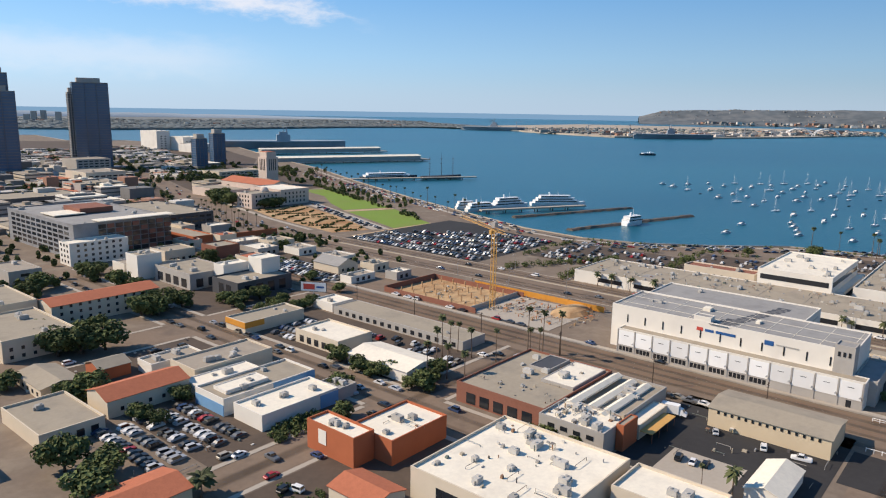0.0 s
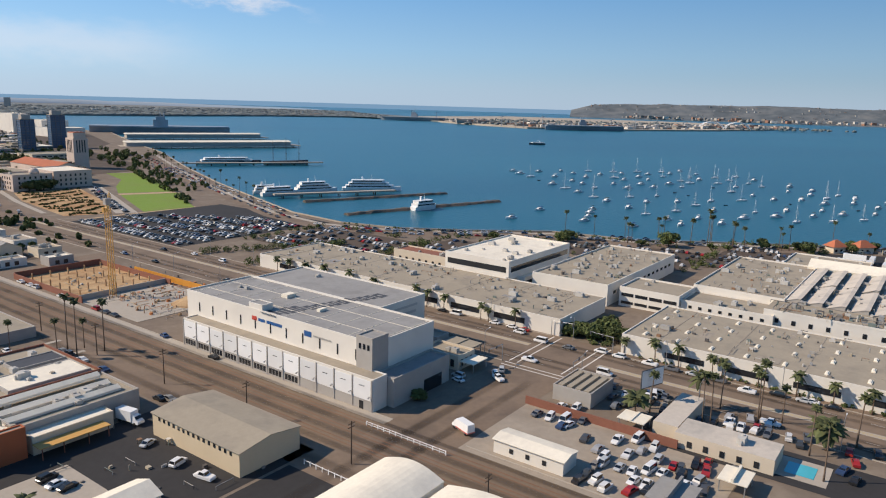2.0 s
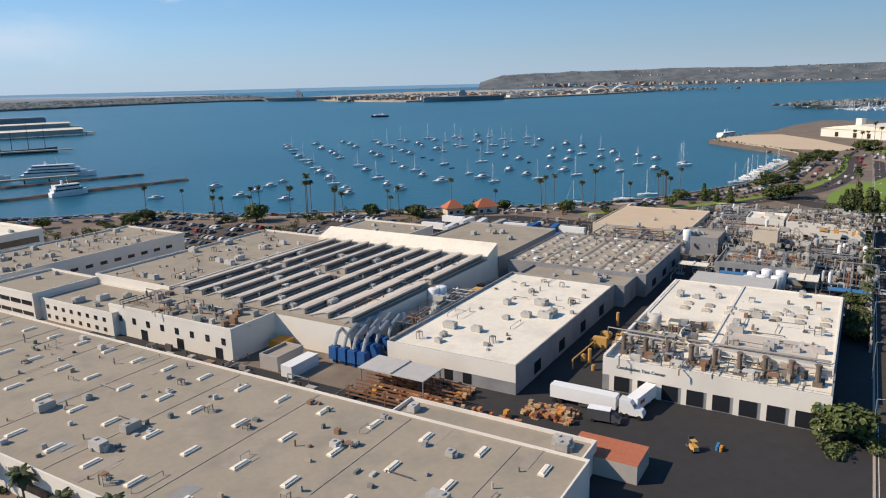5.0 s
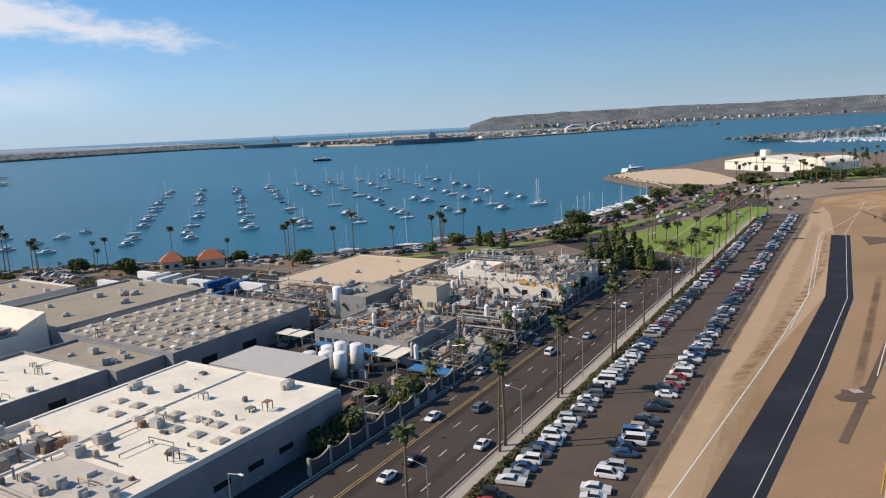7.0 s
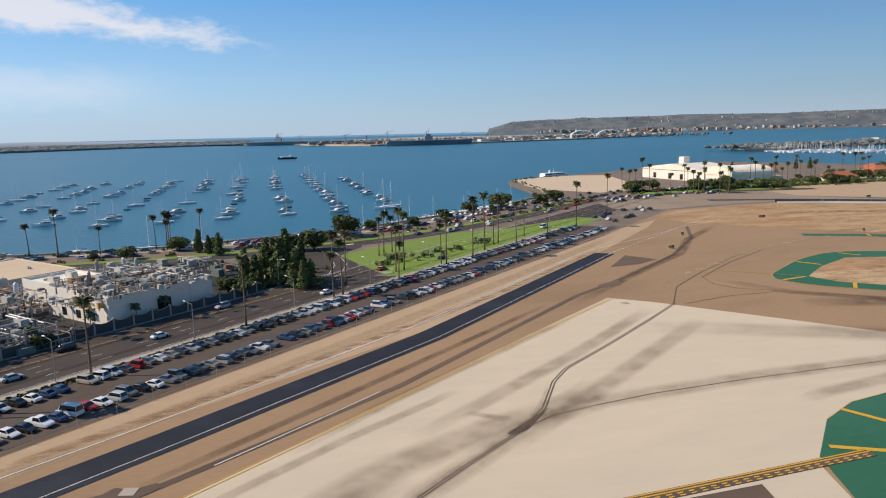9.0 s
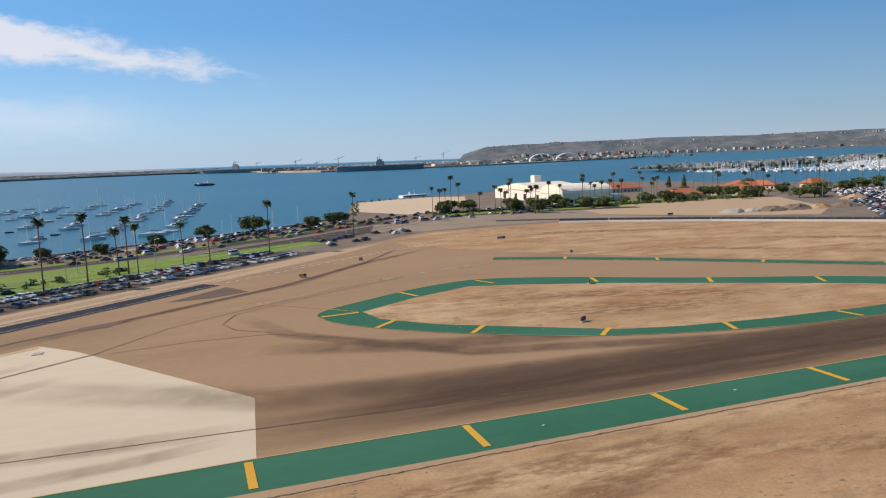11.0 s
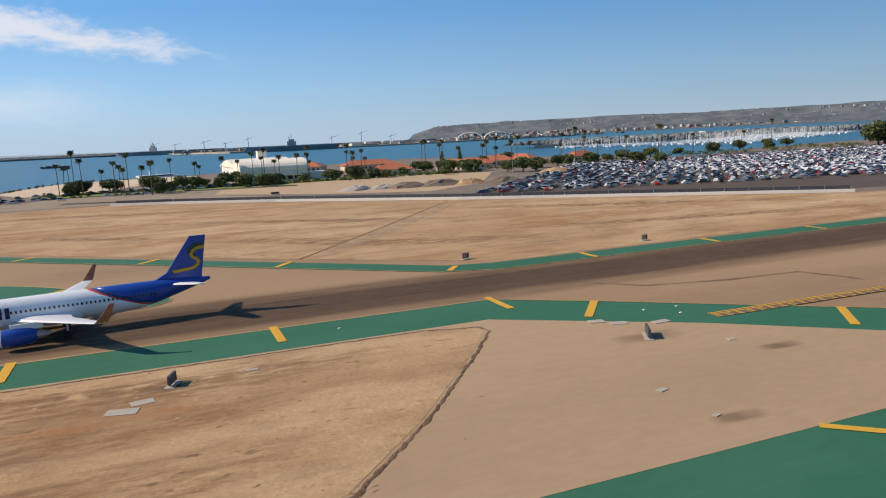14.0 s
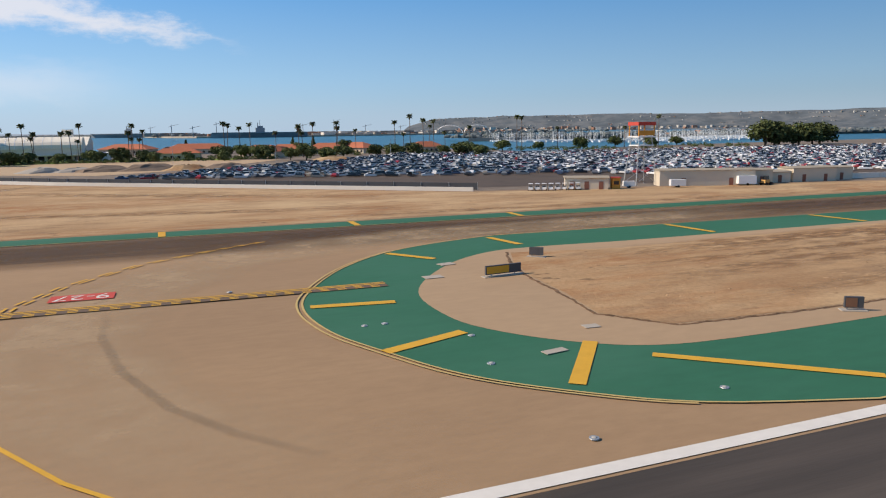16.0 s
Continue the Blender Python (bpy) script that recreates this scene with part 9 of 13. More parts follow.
    for x, y in ((1405, 495), (1412, 500), (1440, 492), (1300, 480), (1310, 476), (1322, 482), (1520, 515), (1560, 520), (1230, 470), (1240, 476), (1255, 470)):
        palm(x, y, "tall", rnd.uniform(1.0, 1.2), "tall palms beyond the airfield wall")
    for x, y in ((1248, 602), (1265, 600), (1163, 600)):
        tree(x, y, "conifer", 0.8, "dark conifers by the restaurants")
    for x, y in ((952, 419), (956, 415), (960, 411), (963, 407), (966, 404), (977, 393), (985, 383), (988, 380), (990, 377), (993, 374), (1000, 366), (1004, 362)):
        palm(x - 3 + rnd.uniform(-1, 1), y + 52, "tall", rnd.uniform(0.85, 1.1), "tall palms by the boat ramp")
    for k in range(20):
        palm(1010 + rnd.uniform(0, 125), 452 + rnd.uniform(0, 30), "tall", rnd.uniform(0.8, 1.05), "palms round the bayside hall")
    for k in range(14):
        palm(1180 + rnd.uniform(0, 180), 450 + rnd.uniform(0, 60), "tall", rnd.uniform(0.8, 1.1), "palms by the restaurants")
    for x, y in ((1627, 453), (1645, 450), (1660, 458), (1678, 460), (1696, 468), (1612, 448), (1650, 470)):
        tree(x, y, "round", _plant_rnd.uniform(2.0, 2.8), "big dark trees beyond the car lot")
    for a, b in ((104, 290), (110, 286), (98, 284), (92, 292), (118, 292), (100, 300), (142, 300), (148, 296), (150, 304)):
        tree(*xy(a, b), "round", rnd.uniform(1.0, 1.4), "street trees", label="large dark street tree beside an apartment house")
    for a, b in ((196, 258), (200, 259), (206, 258), (188, 262), (190, 266), (180, 262), (180, 284), (178, 276), (167, 198), (164, 190), (161, 176), (160, 170), (167, 165), (172, 152), (178, 153), (162, 152), (131, 152), (128, 150), (126, 148), (90, 188), (88, 196), (66, 192), (104, 200), (160, 96), (158, 101), (160, 88), (345, 19), (351, 4)):
        tree(*xy(a, b), "round", rnd.uniform(0.5, 0.8), "street trees")
    for a, b, k in ((102, 269, 1.7), (95, 272, 1.5), (110, 266, 1.5), (86, 223, 1.2), (80, 227, 1.0), (156, 305, 1.2), (162, 300, 1.1), (150, 310, 1.2), (163, 190, 0.85), (163, 179, 0.85), (163, 168, 0.9), (145, 169, 0.9), (164, 148, 1.0), (187, 287, 0.9), (181, 293, 0.9), (196, 286, 0.9), (200, 273, 0.8), (201, 257, 0.7), (60, 180, 1.2), (66, 170, 1.1), (58, 160, 1.3),
                    (232, 268, 0.8), (240, 300, 0.9), (228, 330, 1.0), (222, 350, 1.1), (226, 380, 1.1), (160, 400, 1.1), (158, 385, 1.2), (166, 395, 1.0), (200, 420, 0.9), (160, 360, 1.2), (163, 345, 1.1), (90, 380, 1.2), (130, 380, 1.3), (120, 370, 1.1), (70, 300, 1.2), (62, 262, 1.3), (70, 250, 1.0), (348, 2, 0.8), (349, 18, 0.9), (353, 8, 1.0), (346, 12, 0.8), (262, 26.5, 0.55)):
        tree(*xy(a, b), "round", k, "street trees of the old town")
    for a, b in ((392, 640), (398, 652), (404, 640), (408, 660), (414, 648), (402, 628), (398, 554), (404, 554.5), (410, 555), (392, 554), (384, 620), (388, 600), (380, 588)):
        tree(*xy(a, b), "round", rnd.uniform(1.2, 1.7), "trees beside the civic building")
    sp = [(*xy((u := rnd.uniform(660, 900)) * 0.3 + 210 + rnd.uniform(8, 90), u), rnd.uniform(3.5, 6), rnd.uniform(6, 11)) for k in range(90)]
    shrubs("park_grove", "dense dark grove behind the civic building", sp, leaf=1.3)
    sp = [(*xy((u := rnd.uniform(470, 900)) * 0.35 + 310 + rnd.uniform(0, 44), u), rnd.uniform(1.6, 3.2), rnd.uniform(3, 7)) for k in range(75)]
    shrubs("waterfront_trees", "small trees along the waterfront drive", sp, leaf=1.3)
    sp = [(*xy(rnd.uniform(107, 126), rnd.uniform(151, 158)), rnd.uniform(1.0, 2.0), rnd.uniform(1.5, 3.2)) for k in range(40)]
    shrubs("yard_bushes", "dark bushes beside a white workshop", sp)
    sp = [(*xy((u := rnd.uniform(395, 680)) * 0.4 + 286 + rnd.uniform(-4, 4), u), rnd.uniform(1.6, 3.0), rnd.uniform(3, 6)) for k in range(60)]
    shrubs("park_trees", "small dull green trees along the waterfront park", sp, leaf=0.8)
    sp = []
    for k in range(520):
        u, row = rnd.random(), rnd.randrange(9)
        b = 408 + row * 16.5 + 5 * math.sin(u * 7 + row) + rnd.uniform(-1.6, 1.6)
        x, y = xy(np.interp(b, (400, 500, 560), (352, 364, 382)) + u * np.interp(b, (400, 452, 548), (26, 40, 54)), b)
        sp.append((x, y, rnd.uniform(0.6, 1.3), rnd.uniform(0.6, 1.8)))
    shrubs("garden_planting", "rows of low shrubs in orange mulch beds", sp, HEDGE)
    sp = []
    for k in range(90):
        u = k / 90
        x, y = xy(338 + 75 * u, 200 + rnd.uniform(-3, 3) + (40 if k % 2 else 0) * (1 - u))
        sp.append((x, y, rnd.uniform(1.5, 3.0), rnd.uniform(2.5, 4.5)))
    for k in range(26):
        sp.append((*xy(rnd.choice((344, 350)) + rnd.uniform(-2.5, 2.5), rnd.uniform(3, 19)), rnd.uniform(1.0, 1.8), rnd.uniform(1.5, 3.5)))
    for k in range(30):
        sp.append((*xy(110 + 16 * k / 30, 158.5 + rnd.uniform(-0.8, 0.8)), 1.4, rnd.uniform(2, 3.2)))
    for k in range(40):
        sp.append((*xy(rnd.uniform(60, 100), rnd.uniform(120, 132)), rnd.uniform(0.8, 1.6), rnd.uniform(0.8, 2.0)))
    for k in range(60):
        sp.append((*xy(338.6 + rnd.uniform(-0.5, 0.5), rnd.uniform(-140, -8)), rnd.uniform(0.5, 1.0), rnd.uniform(0.6, 1.6)))
    shrubs("hedge", "dense dark hedges and bushes beside the lots", sp)
    sp = []
    for k in range(150):
        u = k / 150
        i = int(u * 17)
        p, q = SHORE[11 + i], SHORE[12 + i] if 12 + i < len(SHORE) else SHORE[-1]
        f = u * 17 - i
        sp.append((p[0] + (q[0] - p[0]) * f + rnd.uniform(-3, 3), p[1] + (q[1] - p[1]) * f - 6 + rnd.uniform(-3, 3), rnd.uniform(0.8, 2.2), rnd.uniform(0.8, 2.4)))
    shrubs("shore_shrubs", "scattered low shrubs above the rocky shore", sp)
    for a, b, k in YARD_TREES:
        tree(*xy(a, b), "round", k, "dark trees inside the plant wall")
    sp = [(*xy(a + rnd.uniform(-1, 1), -257 + rnd.uniform(-0.9, 0.9)), rnd.uniform(0.6, 1.0), rnd.uniform(0.2, 0.7)) for a in range(470, 830, 1) for _ in range(2)]
    shrubs("ivy_verge", "ragged dry ivy along the footpath verge", sp, VERGE)
    sp = [(x + rnd.uniform(-5, 5), y + rnd.uniform(-5, 5), rnd.uniform(1.2, 2.4), rnd.uniform(1.5, 3)) for x, y in ((712, 262), (716, 268), (740, 270), (705, 255), (760, 285), (726, 262)) for _ in range(5)]
    sp += [(x + rnd.uniform(-6, 6), y + rnd.uniform(-5, 5), rnd.uniform(1.5, 2.6), rnd.uniform(1.5, 3)) for x, y in ((478, 82), (472, 84), (395, 250), (402, 244), (410, 262), (418, 268)) for _ in range(6)]
    for a0, a1, b0, b1, n in ((414, 480, 110, 168, 50), (380, 452, 164, 254, 70), (482, 545, 20, 108, 60), (505, 595, -24, 24, 50), (540, 640, -122, -30, 50)):
        for _ in range(n):
            q = rnd.random()
            a, b = (rnd.uniform(a0, a1), rnd.choice((b0, b1)) + rnd.uniform(-2, 2)) if q < 0.6 else (rnd.choice((a0, a1)) + rnd.uniform(-2, 2), rnd.uniform(b0, b1))
            sp.append((*xy(a, b), rnd.uniform(1.2, 3.2), rnd.uniform(1.5, 4.5)))
    for k in range(11):
        palm(*xy(500 + k * 13 + rnd.uniform(-3, 3), -226.6), "queen", rnd.uniform(0.5, 0.75), "small palms along the plant wall")
    sp += [(*xy(rnd.uniform(655, 700), rnd.uniform(-226, -205)), rnd.uniform(1.5, 3.0), rnd.uniform(2.0, 4.5)) for _ in range(45)]
    sp += [(*xy(rnd.uniform(490, 640), -225.8 + rnd.uniform(-0.9, 1.5)), rnd.uniform(0.8, 1.6), rnd.uniform(1.0, 3.0)) for _ in range(50)]
    sp += [(rnd.uniform(940, 1230), rnd.uniform(425, 475), rnd.uniform(1.5, 3.0), rnd.uniform(1.2, 3.0)) for _ in range(90)]
    sp += [(rnd.uniform(1230, 1620), rnd.uniform(455, 520), rnd.uniform(1.8, 4.0), rnd.uniform(1.5, 3.8)) for _ in range(130)]
    sp += [(np.interp(u, (0, 0.2, 0.5, 1), (1008, 1042, 1110, 1210)) + rnd.uniform(-2, 2), np.interp(u, (0, 0.2, 0.5, 1), (468, 446, 439, 434)) + rnd.uniform(-1.5, 1.5), rnd.uniform(1.6, 2.6), rnd.uniform(1.6, 2.8)) for u in (k / 110 for k in range(110))]
    sp += [(np.interp(u, (0, 0.3, 0.6, 1), (575, 690, 800, 905)) + rnd.uniform(-2, 2), np.interp(u, (0, 0.3, 0.6, 1), (313, 315, 362, 440)) + rnd.uniform(-2, 2), rnd.uniform(0.8, 1.8), rnd.uniform(0.8, 2.2)) for u in (rnd.random() for k in range(90))]
    shrubs("lawn_shrubs", "rounded dark shrubs on the lawn", sp)


flat("junction_asphalt", [(676, 308), (698, 315), (712, 312), (709, 299), (696, 285), (698, 266), (700, 232), (683, 215), (672, 212), (681.6, 253), (676, 271)], 0.063, ROAD, "dark asphalt of a sweeping junction", category="road")
flat("lawn_junction", [(696, 282), (704, 234), (710, 231), (732, 247.7), (778, 281), (850, 335), (842, 347), (789, 324), (759, 321), (721, 301)], 0.07, GRASS, "green triangular lawn between two roads", category="lawn")
plant_all()

# ---- boats and ships ----
WL = -4.0


def hull_shape(L, W, H, sheer=0.25, n=7):
    s = Shape()
    rings = []
    for k in range(n):
        u = k / (n - 1)
        x = -L / 2 + L * u
        w = W / 2 * (0.82 + 0.18 * math.sin(math.pi * min(1, u * 1.1))) if u < 0.6 else W / 2 * max(0.03, (1 - ((u - 0.6) / 0.4) ** 1.8))
        top = H * (1 + sheer * u * u)
        rings.append([(x, -w * 0.75, -0.3), (x, w * 0.75, -0.3), (x, w, top), (x, -w, top)])
    return s.loft(rings)


def sailboat_model(L):
    W = L * 0.3
    cab = Shape()
    cab.loft([[(x, -w, 0.95), (x, w, 0.95), (x, w * 0.85, z), (x, -w * 0.85, z)] for x, w, z in ((-L * 0.12, W * 0.27, 1.5), (L * 0.1, W * 0.27, 1.5), (L * 0.2, W * 0.16, 1.15))])
    mast = Shape()
    mast.tube((L * 0.06, 0, 0.9), (L * 0.06, 0, L * 1.28), 0.11, 0.08, 6)
    boom = Shape()
    boom.tube((L * 0.05, 0, 2.0), (-L * 0.34, 0, 2.0), 0.16, 0.14, 6)
    for p in ((L * 0.49, 0, 1.2), (-L * 0.48, 0, 1.1), (L * 0.04, W * 0.45, 1.0), (L * 0.04, -W * 0.45, 1.0)):
        mast.tube(p, (L * 0.06, 0, L * 1.26), 0.02, 0.02, 3)
    return [("hull", hull_shape(L, W, 1.0).mesh("hull", HULL)), ("cabin", cab.mesh("cabin", HULL)), ("mast", mast.mesh("mast", HULL)), ("boom_cover", boom.mesh("boom_cover", CANVAS))]


def motorboat_model(L):
    W = L * 0.34
    cab = Shape()
    cab.loft([[(x, -w, 1.0), (x, w, 1.0), (x, w * 0.85, z), (x, -w * 0.85, z)] for x, w, z in ((-L * 0.3, W * 0.4, 2.1), (L * 0.08, W * 0.4, 2.2), (L * 0.22, W * 0.3, 1.2))])
    win = Shape()
    win.loft([[(x, -w, 1.55), (x, w, 1.55), (x, w, 1.95), (x, -w, 1.95)] for x, w in ((-L * 0.25, W * 0.4), (L * 0.1, W * 0.385), (L * 0.13, W * 0.33))])
    top = Shape()
    top.box(-L * 0.28, L * 0.02, -W * 0.34, W * 0.34, 3.2, 3.3)
    for sx in (-L * 0.27, L * 0.01):
        for sy in (-1, 1):
            top.tube((sx, sy * W * 0.32, 2.1), (sx, sy * W * 0.32, 3.2), 0.04, 0.04, 4)
    return [("hull", hull_shape(L, W, 1.1, 0.35).mesh("hull", HULL)), ("cabin", cab.mesh("cabin", HULL)), ("window_band", win.mesh("window_band", GLASSDARK)), ("bimini_top", top.mesh("bimini_top", CANVAS))]


def skiff_model():
    return [("hull", hull_shape(4.5, 1.8, 0.6).mesh("hull", HULLDARK)), ("bench", Shape().box(-0.3, 0.2, -0.7, 0.7, 0.3, 0.5).mesh("bench", TIMBER))]


BOATS = {"sailboat": [sailboat_model(9), sailboat_model(11), sailboat_model(13)], "motorboat": [motorboat_model(8.5), motorboat_model(11)], "skiff": [skiff_model()]}
_boat_rnd = random.Random(51)


def boat(kind, x, y, rot, group, k=1.0, model=None):
    parts = model or _boat_rnd.choice(BOATS[kind])
    t = thing(kind, x, y, WL, rot, {"sailboat": "white moored sailing yacht with bare mast", "motorboat": "white moored cabin cruiser with canvas top", "skiff": "small dark open boat on a mooring"}[kind], "boat", group)
    t.scale = (k, k, k)
    for nm, me in parts:
        part(nm, me, None, t)
    return t


def mooring_field():
    rnd = random.Random(52)
    rows = 9
    for r in range(rows):
        x1, x0 = 501 + r * 38, 472 + r * 37.3
        n = 13
        for k in range(n):
            if rnd.random() < 0.12:
                continue
            u = max(0.0, (k + rnd.uniform(-0.2, 0.2)) / (n - 1))
            y = 472 + (905 - 472) * u ** 1.1
            x = x0 + (x1 - x0) * u + rnd.uniform(-3, 3)
            boat(rnd.choices(("sailboat", "motorboat", "skiff"), (4, 6, 1))[0], x, y, 205 + rnd.uniform(-14, 14), "boats in the mooring field", rnd.uniform(1.05, 1.35))
    for x, y in ((443, 560), (430, 540), (418, 520), (404, 500), (430, 470), (350, 520), (392, 560)):
        boat("motorboat", x, y, 200, "boats in the mooring field")
    boat("sailboat", 765, 481, 190, "large yachts", 1.5)
    for x, y in ((588, 367), (620, 362), (644, 370), (742, 386), (729, 384)):
        boat("sailboat", x, y, 160 + rnd.uniform(-10, 10), "yachts along the sea wall")
    for k in range(14):
        u = k / 14
        boat(rnd.choice(("sailboat", "motorboat")), 745 + 120 * u + rnd.uniform(-2, 2), 386 + 78 * u + rnd.uniform(0, 8), 120 + rnd.uniform(-6, 6), "boats at the small marina")
    d = Shape()
    d.ribbon([(745, 380), (880, 470)], 2.0, -3.2)
    for k in range(9):
        x, y = 755 + 15 * k, 387 + 10 * k
        d.ribbon([(x, y), (x - 8, y + 12)], 1.0, -3.19)
    solo("marina_dock", d, TIMBER, "grey timber floating dock of a small marina", "dock")


mooring_field()


def ship(label, x, y, rot, L, W, decks, name="ship", hull=None, cat="ship"):
    t = thing(name, x, y, WL, rot, label, cat, "ships")
    part("hull", hull_shape(L, W, 3.2, 0.4, 11), hull or HULL, t)
    for k in range(decks):
        e0, e1 = -L * (0.44 - 0.05 * k), L * (0.3 - 0.075 * k)
        w = W * (0.44 - 0.04 * k)
        s = Shape()
        s.loft([[(q, -ww, 3.2 + 2.6 * k), (q, ww, 3.2 + 2.6 * k), (q, ww, 5.7 + 2.6 * k), (q, -ww, 5.7 + 2.6 * k)] for q, ww in ((e0, w), (e1, w), (e1 + L * 0.06, w * 0.5))])
        part("deck", s, HULL, t)
        g = Shape()
        g.box(e0 + 1, e1 + 0.5, -w - 0.05, w + 0.05, 4.2 + 2.6 * k, 5.2 + 2.6 * k)
        part("window_band", g, GLASSDARK, t)
    m = Shape()
    z = 3.2 + 2.6 * decks
    m.tube((0, 0, z), (-1, 0, z + 6), 0.25, 0.1, 6)
    m.tube((-L * 0.15, 0, z), (-L * 0.17, 0, z + 3), 1.2, 0.9, 8)
    part("mast", m, HULL, t)
    return t


ship("white three-deck excursion ship at its berth", 271, 704, -5, 60, 13, 3)
ship("white two-deck excursion boat", 213, 690, 18, 46, 10, 3)
ship("white harbour cruise boat", 178, 672, 20, 36, 9, 2)
ship("small white tour boat at the pier", 166, 684, 10, 24, 7, 2)
ship("white two-deck ferry barge by the rock groyne", 292, 572, 28, 26, 9, 2)
ship("old black-hulled steam ferry museum ship", 130, 1010, 12, 86, 16, 2, hull=HULLDARK)
ship("dark harbour tug under way", 820, 1560, 180, 40, 11, 1, name="tug", hull=HULLDARK)
ship("white patrol ship beside the sand spit", 1005, 690, 20, 40, 9, 1)


def square_rigger():
    t = thing("sailing_ship", 205, 1003, WL, 10, "three-masted tall ship at the museum pier", "ship", "ships")
    part("hull", hull_shape(62, 10, 4.5, 0.3, 11), HULLDARK, t)
    for k, q in enumerate((-18, 0, 18)):
        m = Shape()
        m.tube((q, 0, 4), (q, 0, 38 - abs(k - 1) * 4), 0.45, 0.15, 6)
        for z in (15, 22, 29):
            m.tube((q, -7 + z * 0.1, z), (q, 7 - z * 0.1, z), 0.2, 0.2, 5)
        part("mast", m, WOODPOLE, t)


square_rigger()


def groyne(label, p, q, w, mat, top=-2.2, name="breakwater"):
    rnd = random.Random(int(p[0]))
    s = Shape()
    n = 26
    d = Vector((q[0] - p[0], q[1] - p[1]))
    nn = Vector((-d.y, d.x)).normalized()
    rings = []
    for k in range(n + 1):
        c = Vector(p[:2]) + d * (k / n)
        j = rnd.uniform(0.8, 1.25)
        tz = top + rnd.uniform(-0.4, 0.4)
        e = w * j
        rings.append([(c.x - nn.x * e, c.y - nn.y * e, -4.6), (c.x - nn.x * e * 0.4, c.y - nn.y * e * 0.4, tz), (c.x + nn.x * e * 0.4, c.y + nn.y * e * 0.4, tz), (c.x + nn.x * e, c.y + nn.y * e, -4.6)])
    s.loft(rings)
    solo(name, s, mat, label, "breakwater", "breakwaters")


groyne("dark rock breakwater in the bay", (196, 622), (340, 673), 4, RIPRAP)
groyne("dark rock groyne in the bay", (222, 548), (374, 614), 4.5, RIPRAP)
groyne("rock groyne at the end of the spit", (900, 520), (936, 640), 3, RIPRAP)


def pier(label, cx, cy, L, W, rot, shed_h, mat):
    t = thing("pier", cx, cy, 0, rot, label, "pier", "piers")
    s = Shape()
    s.box(-L / 2, L / 2, -W / 2, W / 2, -1.2, 0.2)
    part("deck", s, SEAWALL, t)
    p = Shape()
    for k in range(int(L / 18)):
        for sy in (-1, 1):
            p.tube((-L / 2 + 8 + 18 * k, sy * W * 0.42, -4.8), (-L / 2 + 8 + 18 * k, sy * W * 0.42, -1.2), 0.5, 0.5, 6)
    part("piling", p, WOODPOLE, t)
    if shed_h:
        h = Shape()
        h.box(-L * 0.47, L * 0.44, -W * 0.4, W * 0.4, 0.2, shed_h)
        part("shed_wall", h, GREYWALL, t)
        r = Shape()
        r.add([(-L * 0.475, -W * 0.42, shed_h), (L * 0.445, -W * 0.42, shed_h), (L * 0.445, 0, shed_h + 2.5), (-L * 0.475, 0, shed_h + 2.5), (-L * 0.475, W * 0.42, shed_h), (L * 0.445, W * 0.42, shed_h)],
              [(0, 1, 2, 3), (3, 2, 5, 4), (0, 3, 4), (1, 5, 2)])
        part("shed_roof", r, mat, t)


pier("long white-roofed cruise terminal pier", 100, 1330, 310, 40, 16, 6.5, ROOFWHITE)
pier("timber pier with museum ships", 150, 978, 210, 8, 8, 0, None)
pier("pale pier behind the terminal", 60, 1590, 300, 30, 18, 7, ROOFWHITE)
pier("low dock beside the excursion ships", 230, 662, 120, 6, 12, 0, None)


def carrier(label, x, y, rot, L, paint=None):
    paint = paint or SHIPGREY
    t = thing("aircraft_carrier", x, y, WL, rot, label, "warship", "warships")
    s = Shape()
    s.loft([[(q, -w, 0), (q, w, 0), (q, w * 1.5, 16), (q, -w * 1.5, 16)] for q, w in ((-L / 2, 14), (-L * 0.3, 18), (L * 0.25, 17), (L * 0.42, 8), (L / 2, 1.5))])
    part("hull", s, paint, t)
    d = Shape()
    d.prism([(-L / 2, -24), (-L * 0.1, -36), (L * 0.3, -24), (L * 0.49, -12), (L * 0.49, 12), (L * 0.1, 34), (-L / 2, 26)], 16, 19)
    part("flight_deck", d, paint, t)
    i = Shape()
    i.box(-20, 12, -30, -20, 19, 34)
    i.box(-14, 6, -29, -21, 34, 41)
    i.tube((-4, -25, 41), (-4, -25, 62), 1.2, 0.5, 6)
    i.tube((-4, -32, 52), (-4, -18, 52), 0.6, 0.6, 5)
    i.tube((4, -25, 41), (4, -25, 52), 2.0, 1.0, 6)
    part("island", i, paint, t)
    return t


carrier("distant grey aircraft carrier at its quay", 1470, 2600, 178, 330)
carrier("second distant grey aircraft carrier moored", 990, 3540, 150, 330)
carrier("grey museum aircraft carrier at a pier", -28, 1790, 8, 305, PALESHIP)


